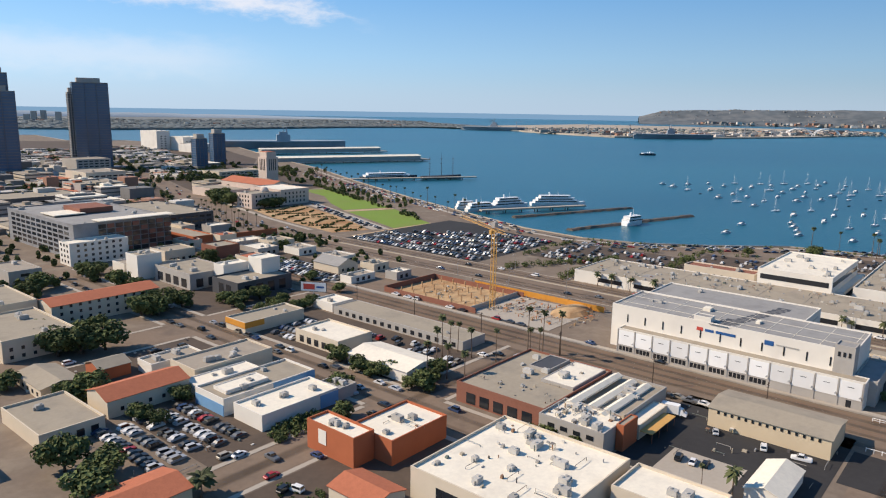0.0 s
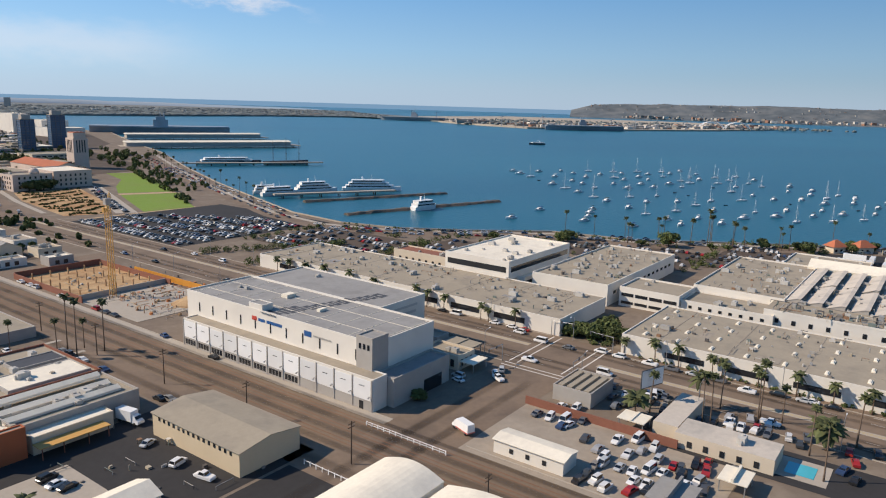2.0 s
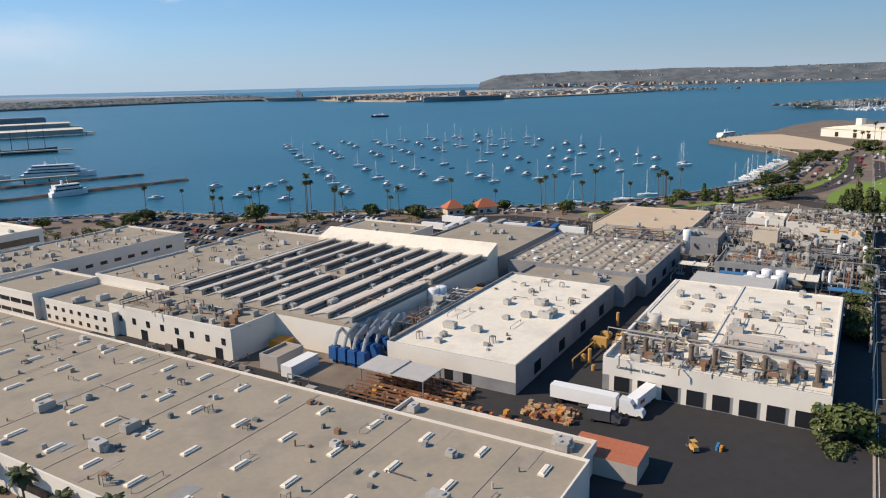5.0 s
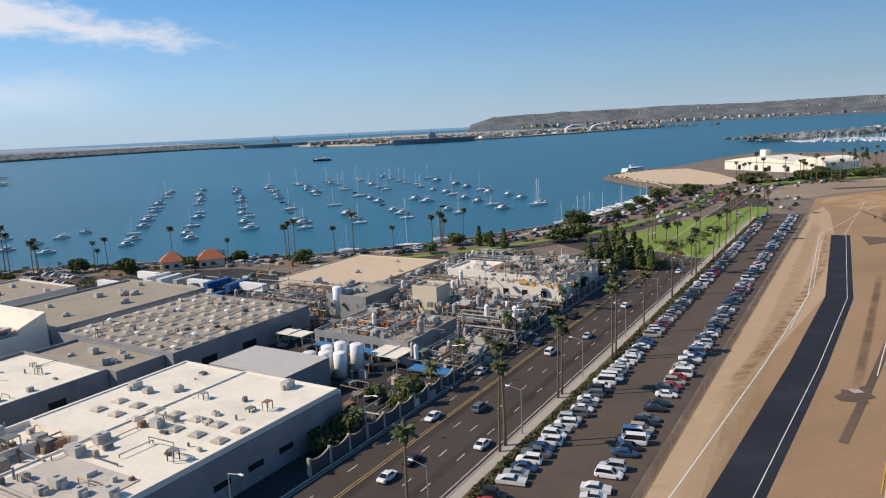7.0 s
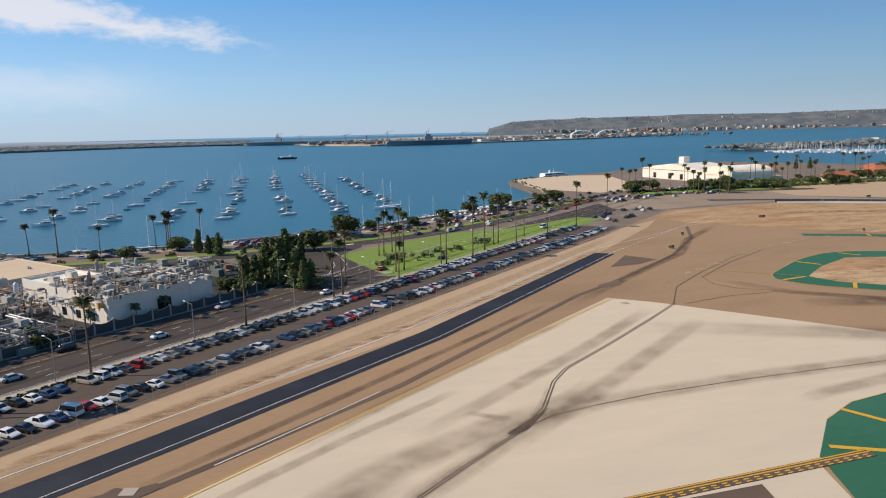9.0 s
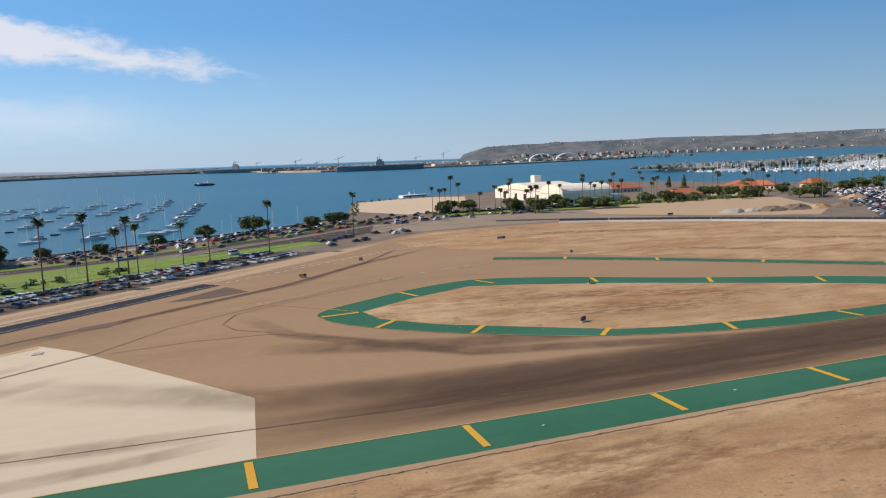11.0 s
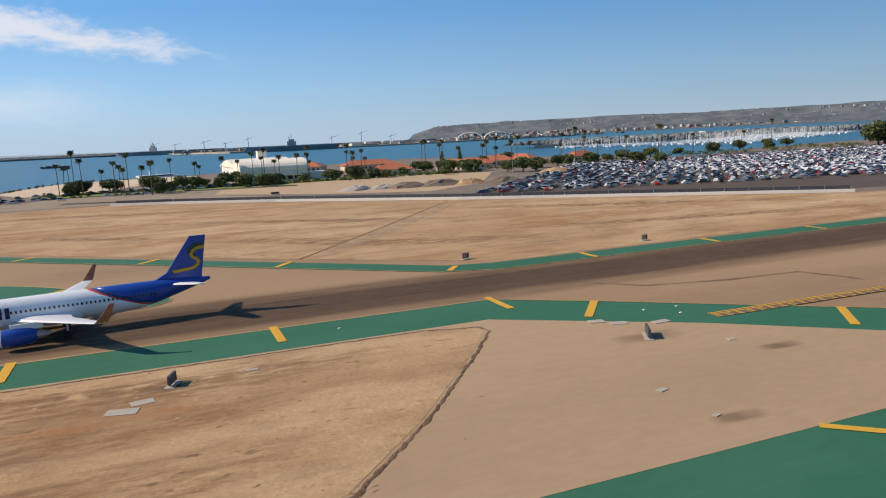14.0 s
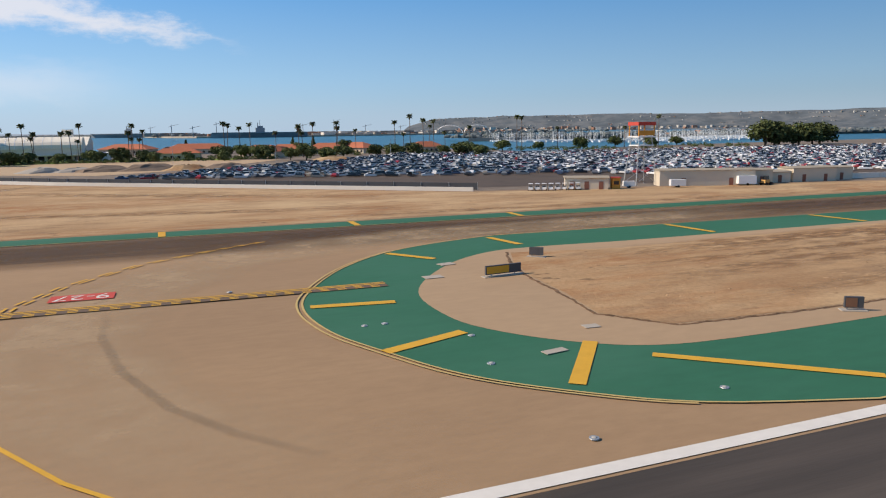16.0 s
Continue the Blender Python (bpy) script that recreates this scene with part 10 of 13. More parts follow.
def far_buildings():
    rnd = random.Random(61)
    s = Shape()

    def blk(x, y, w, d, h, z=2.0, r=0.0):
        c, q = math.cos(r), math.sin(r)
        pts = [(x + u * c - v * q, y + u * q + v * c) for u, v in ((-w, -d), (w, -d), (w, d), (-w, d))]
        s.prism(pts, z - 0.5, z + h)
    for k in range(420):
        u = rnd.random()
        x = 1120 + u * 2100 + rnd.uniform(-40, 40)
        base = 2690 + max(0, (u - 0.3)) * 900 if u > 0.08 else 3000
        blk(x, base + rnd.uniform(10, 420), rnd.uniform(6, 30), rnd.uniform(6, 18), rnd.choice((4, 5, 6, 8, 10, 13)), r=rnd.uniform(-0.3, 0.3))
    for k in range(90):
        x = rnd.uniform(-1900, 900)
        blk(x, 3380 + (x + 1900) * 0.2 + rnd.uniform(0, 1500), rnd.uniform(6, 20), rnd.uniform(6, 15), rnd.choice((4, 5, 7)), r=rnd.uniform(-0.5, 0.5))
    for k in range(240):
        u = rnd.random()
        x = 3600 + 3400 * u
        y = 6300 - 1900 * u - rnd.uniform(150, 500)
        blk(x, y, rnd.uniform(8, 26), rnd.uniform(8, 16), rnd.choice((10, 14, 20)), z=rnd.uniform(-2, 14), r=rnd.uniform(-0.5, 0.5))
    for k in range(100):
        u = 0.12 + 0.88 * rnd.random()
        blk(1640 + 1300 * u, 1150 + 120 * u + rnd.uniform(0, 90), rnd.uniform(4, 16), rnd.uniform(4, 9), rnd.choice((3, 4, 6, 8)), r=rnd.uniform(-0.4, 0.4))
    solo("distant_buildings", s, FARBLD, "distant low buildings on the shores across the bay", "buildings", "", "stuff")
    cr = Shape()
    for x, y, h in ((1180, 2760, 46), (1250, 2700, 38), (1330, 2690, 52), (1640, 2690, 44), (1760, 2700, 58), (1900, 2760, 40), (2060, 2800, 36), (1010, 3640, 50), (1100, 3480, 44)):
        cr.tube((x, y, 1), (x, y, h), 1.6, 1.0, 5)
        cr.tube((x - 10, y, h * 0.8), (x + 26, y, h * 1.02), 0.9, 0.5, 4)
    solo("dock_cranes", cr, SHIPGREY, "thin grey dock cranes and masts on the far quay", "cranes", "", "stuff")
    t = Shape()
    for k in range(9):
        blk_x, blk_y, h = rnd.uniform(-1500, -900), rnd.uniform(4300, 4700), rnd.uniform(35, 60)
        t.prism([(blk_x - 14, blk_y - 10), (blk_x + 14, blk_y - 10), (blk_x + 14, blk_y + 10), (blk_x - 14, blk_y + 10)], 1, h)
    solo("distant_towers", t, GREYWALL, "row of distant pale apartment towers on the peninsula", "buildings", "", "stuff")
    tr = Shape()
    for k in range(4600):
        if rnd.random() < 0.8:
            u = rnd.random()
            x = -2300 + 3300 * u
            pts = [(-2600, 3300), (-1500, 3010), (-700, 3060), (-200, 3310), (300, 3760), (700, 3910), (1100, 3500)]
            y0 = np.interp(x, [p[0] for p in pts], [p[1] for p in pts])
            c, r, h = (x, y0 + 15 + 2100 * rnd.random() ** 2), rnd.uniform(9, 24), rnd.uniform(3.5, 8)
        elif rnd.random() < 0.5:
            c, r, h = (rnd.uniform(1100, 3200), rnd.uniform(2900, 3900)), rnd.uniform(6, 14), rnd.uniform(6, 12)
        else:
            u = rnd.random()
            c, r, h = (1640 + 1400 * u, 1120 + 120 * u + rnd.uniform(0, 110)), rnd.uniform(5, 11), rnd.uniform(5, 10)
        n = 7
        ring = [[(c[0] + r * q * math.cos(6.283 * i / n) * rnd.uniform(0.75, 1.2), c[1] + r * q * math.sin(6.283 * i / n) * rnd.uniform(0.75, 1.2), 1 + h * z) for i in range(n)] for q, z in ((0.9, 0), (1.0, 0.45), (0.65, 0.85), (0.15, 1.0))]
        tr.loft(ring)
    solo("distant_trees", tr, FARTREE, "dark belts of trees in painted haze along the far shores", "trees", "", "stuff")
    m = Shape()
    for k in range(1150):
        u, w = rnd.random() ** 1.3, rnd.random()
        x, y = 1640 + 700 * u + 60 * w, (1000 - 1300 * u if u < 0.2 else 740 + 330 * (u - 0.2)) + 20 + (210 + 60 * u) * w
        h = rnd.uniform(6, 13)
        m.add([(x - 4.5, y - 1.4, -4), (x + 4.5, y - 1.4, -4), (x + 5.5, y, -2.0), (x + 4.5, y + 1.4, -4), (x - 4.5, y + 1.4, -4), (x - 4.5, y - 1.4, -2.0), (x + 4.2, y - 1.4, -2.0), (x + 4.2, y + 1.4, -2.0), (x - 4.5, y + 1.4, -2.0)],
              [(0, 1, 6, 5), (1, 2, 6), (2, 3, 7), (3, 4, 8, 7), (4, 0, 5, 8), (5, 6, 2, 7, 8)])
        m.tube((x, y, -3), (x, y, h), 0.16, 0.1, 4)
    solo("marina_boats", m, HULL, "crowded white yachts with masts in a distant marina", "boats", "", "stuff")


far_buildings()


def arched_hangar(x, y):
    """A pair of white ribbed arches far across the water."""
    t = thing("arched_structure", x, y, 1.5, 160, "distant white twin-arched hangar frame on the airbase", "hangar")
    for k in (-1, 1):
        s = Shape()
        for w in (-14, 0, 14):
            pts = [(k * 62 + 58 * math.cos(math.pi * i / 14), w, 34 * math.sin(math.pi * i / 14)) for i in range(15)]
            for p, q in zip(pts, pts[1:]):
                s.tube(p, q, 1.6, 1.6, 5)
        for i in range(1, 14):
            p = (k * 62 + 58 * math.cos(math.pi * i / 14), 0, 34 * math.sin(math.pi * i / 14))
            s.tube((p[0], -14, p[2]), (p[0], 14, p[2]), 1.0, 1.0, 4)
        part("arch", s, HULL, t)


arched_hangar(2420, 2990)

# ---- things on the airfield ----


def airliner():
    """Twin-jet airliner; nose towards -x in its own frame, wheels on z = 0."""
    t = thing("airliner", 972.2, 102.0, 0.1, 7.0, "white twin-jet airliner with blue tail and engines taxiing", "aircraft")
    n = 24

    def ring(x, r, zc, sy=1.0, sz=1.0):
        return [(x, r * sy * math.cos(2 * math.pi * i / n), zc + r * sz * math.sin(2 * math.pi * i / n)) for i in range(n)]
    zc = 3.75
    nose = [(0.0, 0.05, zc - 0.55), (0.25, 0.5, zc - 0.5), (0.8, 0.95, zc - 0.4), (1.8, 1.4, zc - 0.22), (3.2, 1.75, zc - 0.08), (5.0, 1.95, zc), (6.5, 1.98, zc), (12, 1.98, zc), (20, 1.98, zc), (24.2, 1.98, zc)]
    tail = [(27, 1.88, zc + 0.1), (30, 1.55, zc + 0.42), (33, 1.08, zc + 0.85), (35.8, 0.6, zc + 1.2), (37.4, 0.22, zc + 1.4)]
    line = nose + tail
    xs, rs, zs = [q[0] for q in line], [q[1] for q in line], [q[2] for q in line]

    def skin(x, i, grow=1.0):
        w = 2 * math.pi * i / n
        r = float(np.interp(x, xs, rs)) * grow
        return (x, r * math.cos(w), float(np.interp(x, xs, zs)) + 1.03 * r * math.sin(w))

    def edge(i):
        """Where the white of the body gives way to the blue: further forward on top."""
        return 25.6 - 4.4 * math.sin(2 * math.pi * i / n)
    head = [[skin(x, i) for i in range(n)] for x in xs[:7]]
    body = [[skin(6.5 + (edge(i) - 6.5) * u, i) for i in range(n)] for u in (0.2, 0.4, 0.6, 0.8, 0.9, 1.0)]
    part("fuselage", Shape().loft(head + body), PLANEWHITE, t, smooth=True)
    part("tail_cone", Shape().loft([[skin(edge(i) + (37.4 - edge(i)) * u, i) for i in range(n)] for u in (0.0, 0.12, 0.25, 0.4, 0.55, 0.7, 0.85, 1.0)]), PLANEBLUE, t, "bright blue tail cone", smooth=True)
    part("red_stripe", Shape().loft([[skin(edge(i) + e, i, 1.008) for i in range(n)] for e in (-0.55, -0.3, 0.0)], cap=False), REDPAINT, t, "thin red curved stripe", smooth=True)
    # belly fairing
    part("belly_fairing", Shape().loft([ring(x, r, zc - 1.0, 1.15, 0.75) for x, r in ((11.5, 0.4), (13, 1.5), (16, 1.85), (19, 1.75), (21.5, 0.5))]), PLANEWHITE, t, smooth=True)

    def wing(sgn, root, tip, mat, nm):
        s = Shape()
        prof = [(0.0, 0.0), (0.08, 0.05), (0.35, 0.07), (0.75, 0.035), (1.0, 0.0), (0.7, -0.03), (0.35, -0.045), (0.08, -0.035)]
        secs = []
        for (x, y, z, c) in (root, *tip):
            secs.append([(x + c * u, sgn * y, z + c * v) for u, v in prof])
        s.loft(secs)
        return part(nm, s, mat, t)
    for sgn in (-1, 1):
        wing(sgn, (11.0, 1.5, 2.9, 7.2), ((14.4, 6.2, 3.3, 4.2), (20.5, 16.3, 4.2, 1.6)), PLANEGREY, "wing")
        s = Shape()
        s.loft([[(20.6, sgn * 16.3, 4.2), (22.1, sgn * 16.3, 4.2), (22.1, sgn * 16.42, 4.22), (20.6, sgn * 16.42, 4.22)], [(21.4, sgn * 16.9, 5.2), (22.5, sgn * 16.9, 5.2), (22.5, sgn * 17.0, 5.2), (21.4, sgn * 17.0, 5.2)],
                [(22.4, sgn * 17.2, 6.6), (22.95, sgn * 17.2, 6.6), (22.95, sgn * 17.26, 6.6), (22.4, sgn * 17.26, 6.6)]])
        part("winglet", s, PLANERED, t, "rust-red upswept winglet")
        wing(sgn, (31.6, 0.7, 4.9, 3.6), ((34.6, 6.2, 5.5, 1.4),), PLANEWHITE, "tailplane")
        e = Shape()
        m = 20

        def er(x, r):
            return [(x, sgn * 5.75 + r * math.cos(2 * math.pi * i / m), 1.65 + r * math.sin(2 * math.pi * i / m)) for i in range(m)]
        e.loft([er(10.2, 0.86), er(10.0, 0.98), er(10.3, 1.12), (er(12.0, 1.2)), er(13.6, 1.02), er(14.2, 0.75)], cap=False)
        eng = part("engine", e, PLANEBLUE, t, "royal blue engine cowling", smooth=True)
        lip = Shape()
        lip.loft([er(10.35, 0.8), er(9.95, 0.9), er(9.93, 1.0), er(10.2, 1.13)], cap=False)
        part("intake_lip", lip, PLANEWHITE, eng)
        fan = Shape()
        fan.loft([er(10.7, 0.86), er(10.75, 0.2), er(10.3, 0.04)], cap=False)
        part("fan", fan, DARKWALL, eng)
        core = Shape()
        core.loft([er(13.6, 0.7), er(15.2, 0.42), er(15.9, 0.12)])
        part("exhaust", core, STEEL, eng)
        py = Shape()
        py.box(11.2, 15.0, sgn * 5.75 - 0.14, sgn * 5.75 + 0.14, 2.5, 3.3)
        part("pylon", py, PLANEWHITE, t)
    f = Shape()
    f.loft([[(29.2, -0.18, 5.5), (36.2, -0.16, 5.2), (36.2, 0.16, 5.2), (29.2, 0.18, 5.5)], [(31.3, -0.18, 6.6), (36.4, -0.16, 6.6), (36.4, 0.16, 6.6), (31.3, 0.18, 6.6)], [(35.0, -0.1, 11.75), (37.3, -0.1, 11.75), (37.3, 0.1, 11.75), (35.0, 0.1, 11.75)]])
    fin = part("fin", f, PLANEBLUE, t, "deep blue tail fin")
    sw = Shape()
    pts = [(36.9, 10.0), (35.8, 9.9), (35.0, 9.3), (35.1, 8.7), (35.9, 8.2), (36.0, 7.6), (35.2, 7.0), (33.6, 6.8), (32.2, 6.7)]
    gr = Shape()
    for p, q in zip(pts[:5], pts[1:5]):
        gr.tube((p[0] - 0.15, -0.19, p[1] + 0.55), (q[0] - 0.35, -0.19, q[1] + 0.45), 0.2, 0.2, 5)
    part("fin_emblem", gr, HEDGE, fin, "green curved emblem")
    for p, q in zip(pts, pts[1:]):
        sw.tube((p[0], -0.2, p[1]), (q[0], -0.2, q[1]), 0.3, 0.3, 5)
        sw.tube((p[0], 0.2, p[1]), (q[0], 0.2, q[1]), 0.16, 0.16, 5)
    part("fin_emblem", sw, YELLOW, fin, "yellow curved emblem")
    # cockpit, cabin windows, doors, name as bars
    for y0, y1, x0, x1 in ((-0.95, -0.1, 1.35, 1.75), (0.1, 0.95, 1.35, 1.75)):
        g = Shape()
        g.add([(1.25, y0, zc + 0.55), (1.25, y1, zc + 0.55), (1.95, y1 * 0.95, zc + 1.05), (1.95, y0 * 0.95, zc + 1.05)], [(0, 1, 2, 3)])
        part("cockpit_window", g, CARGLASS, t)
    for sgn in (-1, 1):
        g = Shape()
        for k in range(2):
            g.box(2.2 + k * 0.75, 2.75 + k * 0.75, sgn * (1.42 + 0.16 * k) - 0.1, sgn * (1.42 + 0.16 * k) + 0.12, zc + 0.55, zc + 1.0)
        part("side_cockpit_windows", g, CARGLASS, t)
    wm = Shape().box(-0.12, 0.12, -0.03, 0.03, -0.18, 0.18).mesh("cabin_window", CARGLASS)
    for sgn in (-1, 1):
        for k in range(40):
            ob = piece("cabin_window", wm, t, 7.5 + k * 0.56, sgn * 1.93, zc + 0.42)
    x = 5.9
    for w, z0, z1 in ((0.95, -0.45, 1.0), (0.95, -1.1, 1.0), (0.4, -0.45, 1.6), (0.7, -0.45, 1.0), (0.4, -0.45, 1.6), (0.65, -0.45, 1.5)):
        part("name_bar", Shape().box(x, x + w * 0.8, -2.04, -1.9, zc + z0 * 0.75, zc + z1 * 0.75), PLANENAVY, t, "dark navy lettering bar")
        x += w + 0.28
    gear = Shape()
    gear.tube((5.1, 0, 0.7), (5.1, 0, 2.2), 0.12, 0.12, 6)
    g1 = part("nose_gear", gear, STEEL, t)
    for sy in (-0.28, 0.28):
        part("tyre", Shape().tube((5.1, sy - 0.12, 0.42), (5.1, sy + 0.12, 0.42), 0.42, 0.42, 12), TYRE, g1)
    for sgn in (-1, 1):
        m = Shape().tube((17.7, sgn * 3.8, 0.8), (17.7, sgn * 3.6, 3.0), 0.18, 0.18, 6)
        g2 = part("main_gear", m, STEEL, t)
        for sy in (-0.45, 0.45):
            part("tyre", Shape().tube((17.7, sgn * 3.8 + sy - 0.18, 0.58), (17.7, sgn * 3.8 + sy + 0.18, 0.58), 0.58, 0.58, 14), TYRE, g2)
    return t


airliner()


def letters(name, body, x, y, z, rot, size, mat, parent_label, backing, bw, bh):
    t = thing(name, x, y, z, rot, parent_label, "airfield marking", "", "")
    b = Shape()
    b.box(-bw / 2, bw / 2, -bh / 2, bh / 2, 0, 0.01)
    part("panel", b, backing, t)
    c = bpy.data.curves.new("lettering", "FONT")
    c.body, c.size, c.align_x, c.align_y = body, size * S, "CENTER", "CENTER"
    ob = new("lettering", c)
    ob.parent = t
    ob.location = (0, 0, 0.03 * S)
    c.materials.append(mat)
    return t


letters("runway_number_panel", "9-27", 1123.0, 69.9, 0.13, 178, 2.9, WHITEPAINT, "red pavement panel with white runway numbers", REDPAINT, 6.0, 2.9)
letters("runway_number_panel", "9-27", 1136.5, 69.6, 0.13, 178, 2.9, WHITEPAINT, "red pavement panel with white runway numbers", REDPAINT, 6.0, 2.9)
letters("runway_number_panel", "27", 653.4, 80.4, 0.13, 90, 3.4, WHITEPAINT, "red pavement panel with a white number", REDPAINT, 4.6, 3.4)
letters("runway_number_panel", "27", 668.8, 79.3, 0.13, 90, 3.4, WHITEPAINT, "red pavement panel with a white number", REDPAINT, 4.6, 3.4)


def airfield_sign(x, y, rot, mat, w=3.4, h=1.0):
    t = thing("airfield_sign", x, y, 0.12, rot, "low black and yellow airfield guidance sign on a slab", "sign", "airfield signs")
    part("panel", Shape().box(-w / 2, w / 2, -0.15, 0.15, 0.25, 0.25 + h), DARKWALL, t)
    part("face", Shape().box(-w / 2 + 0.1, w / 2 - w * 0.35, -0.18, -0.15, 0.35, 0.15 + h), mat, t)
    part("base", Shape().box(-w / 2 - 0.3, w / 2 + 0.3, -0.5, 0.5, -0.02, 0.06), SIDEWALK, t)
    for q in (-w / 3, w / 3):
        part("leg", Shape().box(q - 0.05, q + 0.05, -0.05, 0.05, 0.05, 0.3), STEEL, t)


for x, y, r, m, w in ((1180, 62.0, 5, YELLOW, 4.6), (1189.1, 70.8, -40, DARKWALL, 1.8), (1059.5, 124.5, 20, TIMBER, 1.6), (974.2, 124.8, 20, YELLOW, 1.5), (980.8, 125.9, -40, TIMBER, 1.4), (1102, 122.6, 10, TIMBER, 1.5), (1055.8, 62.4, 60, DARKWALL, 2.8),
                      (1002.7, 72.9, 70, DARKWALL, 2.0), (899.5, 180.7, 60, TIMBER, 2.2), (1201.6, 35.2, -30, RUST, 1.6), (924.3, 299, 0, TIMBER, 4.0), (872.8, 139.5, 30, DARKWALL, 2.0), (823.3, 238.4, 0, YELLOW, 2.4), (771.5, 77.1, 70, DARKWALL, 2.6), (1056.8, 349, 10, DARKWALL, 4.2), (849.9, 266.5, 0, TIMBER, 1.4), (927.7, 240.4, 0, TIMBER, 1.0)):
    airfield_sign(x, y, r, m, w)


def pavement_lights():
    """Flush light fittings in the painted shoulders: a steel ring round a low glass dome."""
    ring = Shape()
    ring.loft([[(r * math.cos(0.524 * i), r * math.sin(0.524 * i), z) for i in range(12)] for r, z in ((0.30, 0.0), (0.28, 0.04), (0.16, 0.05))], cap=False)
    ring = ring.mesh("ring", STEEL)
    dome = Shape()
    dome.loft([[(r * math.cos(0.524 * i), r * math.sin(0.524 * i), z) for i in range(12)] for r, z in ((0.16, 0.04), (0.13, 0.08), (0.05, 0.10))])
    dome = dome.mesh("lens", UNIT)
    for x, y in ((1066.6, 69.3), (1088.6, 53.7), (1108.3, 37.7), (1103.3, 31.2), (1103.4, 28.3), (1103.2, 24.8), (1103, 22), (1109.8, 22.5), (1160, 47.9), (1161.8, 47.9), (1165.7, 34.8), (1167.2, 41.7), (1177.3, 24.7), (1165.5, 21.5), (1068.5, 72.4), (1063.5, 73), (1024, 86), (940, 87.5), (905, 86.2), (870, 87.6), (835, 87), (1150.5, 66)):
        t = thing("pavement_light", x, y, 0.1, 0, "small flush airfield light in a steel ring", "airfield light", "pavement lights")
        part("ring", ring, None, t)
        part("lens", dome, None, t)


pavement_lights()


def ground_slabs():
    for x, y, w, d in ((1054.5, 71.2, 2.0, 1.4), (1056.5, 69.1, 2.2, 1.3), (1061.4, 67, 2.4, 1.2), (972.0, 87.0, 2.2, 1.4), (1172.4, 64.3, 2.2, 1.5), (1176.6, 70.9, 2.0, 1.4), (1171.2, 35.4, 2.0, 0.8), (972.1, 118.4, 3.0, 1.2), (998, 66.9, 3.0, 1.6), (999.8, 68.8, 2.2, 1.4), (633, 102, 2.2, 2.2), (756, 168, 2, 2), (1045.8, 47.5, 1.2, 0.7), (1063.2, 56.8, 0.9, 0.8), (1045.9, 40.5, 0.7, 0.5), (1177.4, 40.1, 1.4, 1.0), (1011, 73.8, 1.4, 0.6)):
        solo("utility_slab", Shape().box(-w / 2, w / 2, -d / 2, d / 2, 0, 0.05), SIDEWALK, "pale concrete utility slab set in the airfield", "slab", "utility slabs", "", x, y, 0.12, random.Random(int(x)).uniform(-20, 20))


ground_slabs()


def field_wall():
    t = thing("airfield_wall", 0, 0, 0, 0, "long low pale concrete wall round the airfield", "wall")
    line = [(983, 350), (1007, 337), (1050, 306), (1112, 250), (1222, 165.5)]
    for p, q in zip(line, line[1:]):
        n = max(1, int(math.hypot(q[0] - p[0], q[1] - p[1]) / 22))
        for k in range(n):
            a = (p[0] + (q[0] - p[0]) * k / n, p[1] + (q[1] - p[1]) * k / n)
            b = (p[0] + (q[0] - p[0]) * (k + 1) / n, p[1] + (q[1] - p[1]) * (k + 1) / n)
            d = Vector((b[0] - a[0], b[1] - a[1])).normalized()
            m = Vector((-d.y, d.x)) * 0.2
            s = Shape()
            s.prism([(a[0] - m.x, a[1] - m.y), (b[0] - m.x, b[1] - m.y), (b[0] + m.x, b[1] + m.y), (a[0] + m.x, a[1] + m.y)], 0, 1.1)
            part("wall_panel", s, WHITEWALL, t)
    f = thing("screen_fence", 0, 0, 0, 0, "dark chain-link screen fence behind the wall", "fence")
    for p, q in zip(line, line[1:]):
        d = Vector((q[0] - p[0], q[1] - p[1])).normalized()
        m = Vector((-d.y, d.x)) * 5
        s = Shape()
        s.prism([(p[0] + m.x, p[1] + m.y), (q[0] + m.x, q[1] + m.y), (q[0] + m.x * 1.03, q[1] + m.y * 1.03), (p[0] + m.x * 1.03, p[1] + m.y * 1.03)], 0, 1.9)
        part("screen", s, DARKWALL, f)
        n = int((Vector(q) - Vector(p)).length / 8)
        for k in range(n + 1):
            c = Vector(p) + (Vector(q) - Vector(p)) * k / max(n, 1)
            part("post", Shape().box(c.x + m.x * 0.98 - 0.06, c.x + m.x * 0.98 + 0.06, c.y + m.y * 0.98 - 0.06, c.y + m.y * 0.98 + 0.06, 0, 2.0), STEEL, f)
    g = thing("chain_link_fence", 0, 0, 0, 0, "wire mesh fence on steel posts along the car park", "fence")
    for k in range(60):
        x, y = xy(400 + k * 7.4, -281.3)
        part("post", Shape().tube((x, y, 0), (x, y, 2.4), 0.035, 0.035, 4), STEEL, g)
    r = Shape()
    for z in (0.15, 1.2, 2.35):
        r.tube((*xy(400, -281.3), z), (*xy(840, -281.3), z), 0.008, 0.008, 3)
    part("wire_mesh", r, STEEL, g)


field_wall()


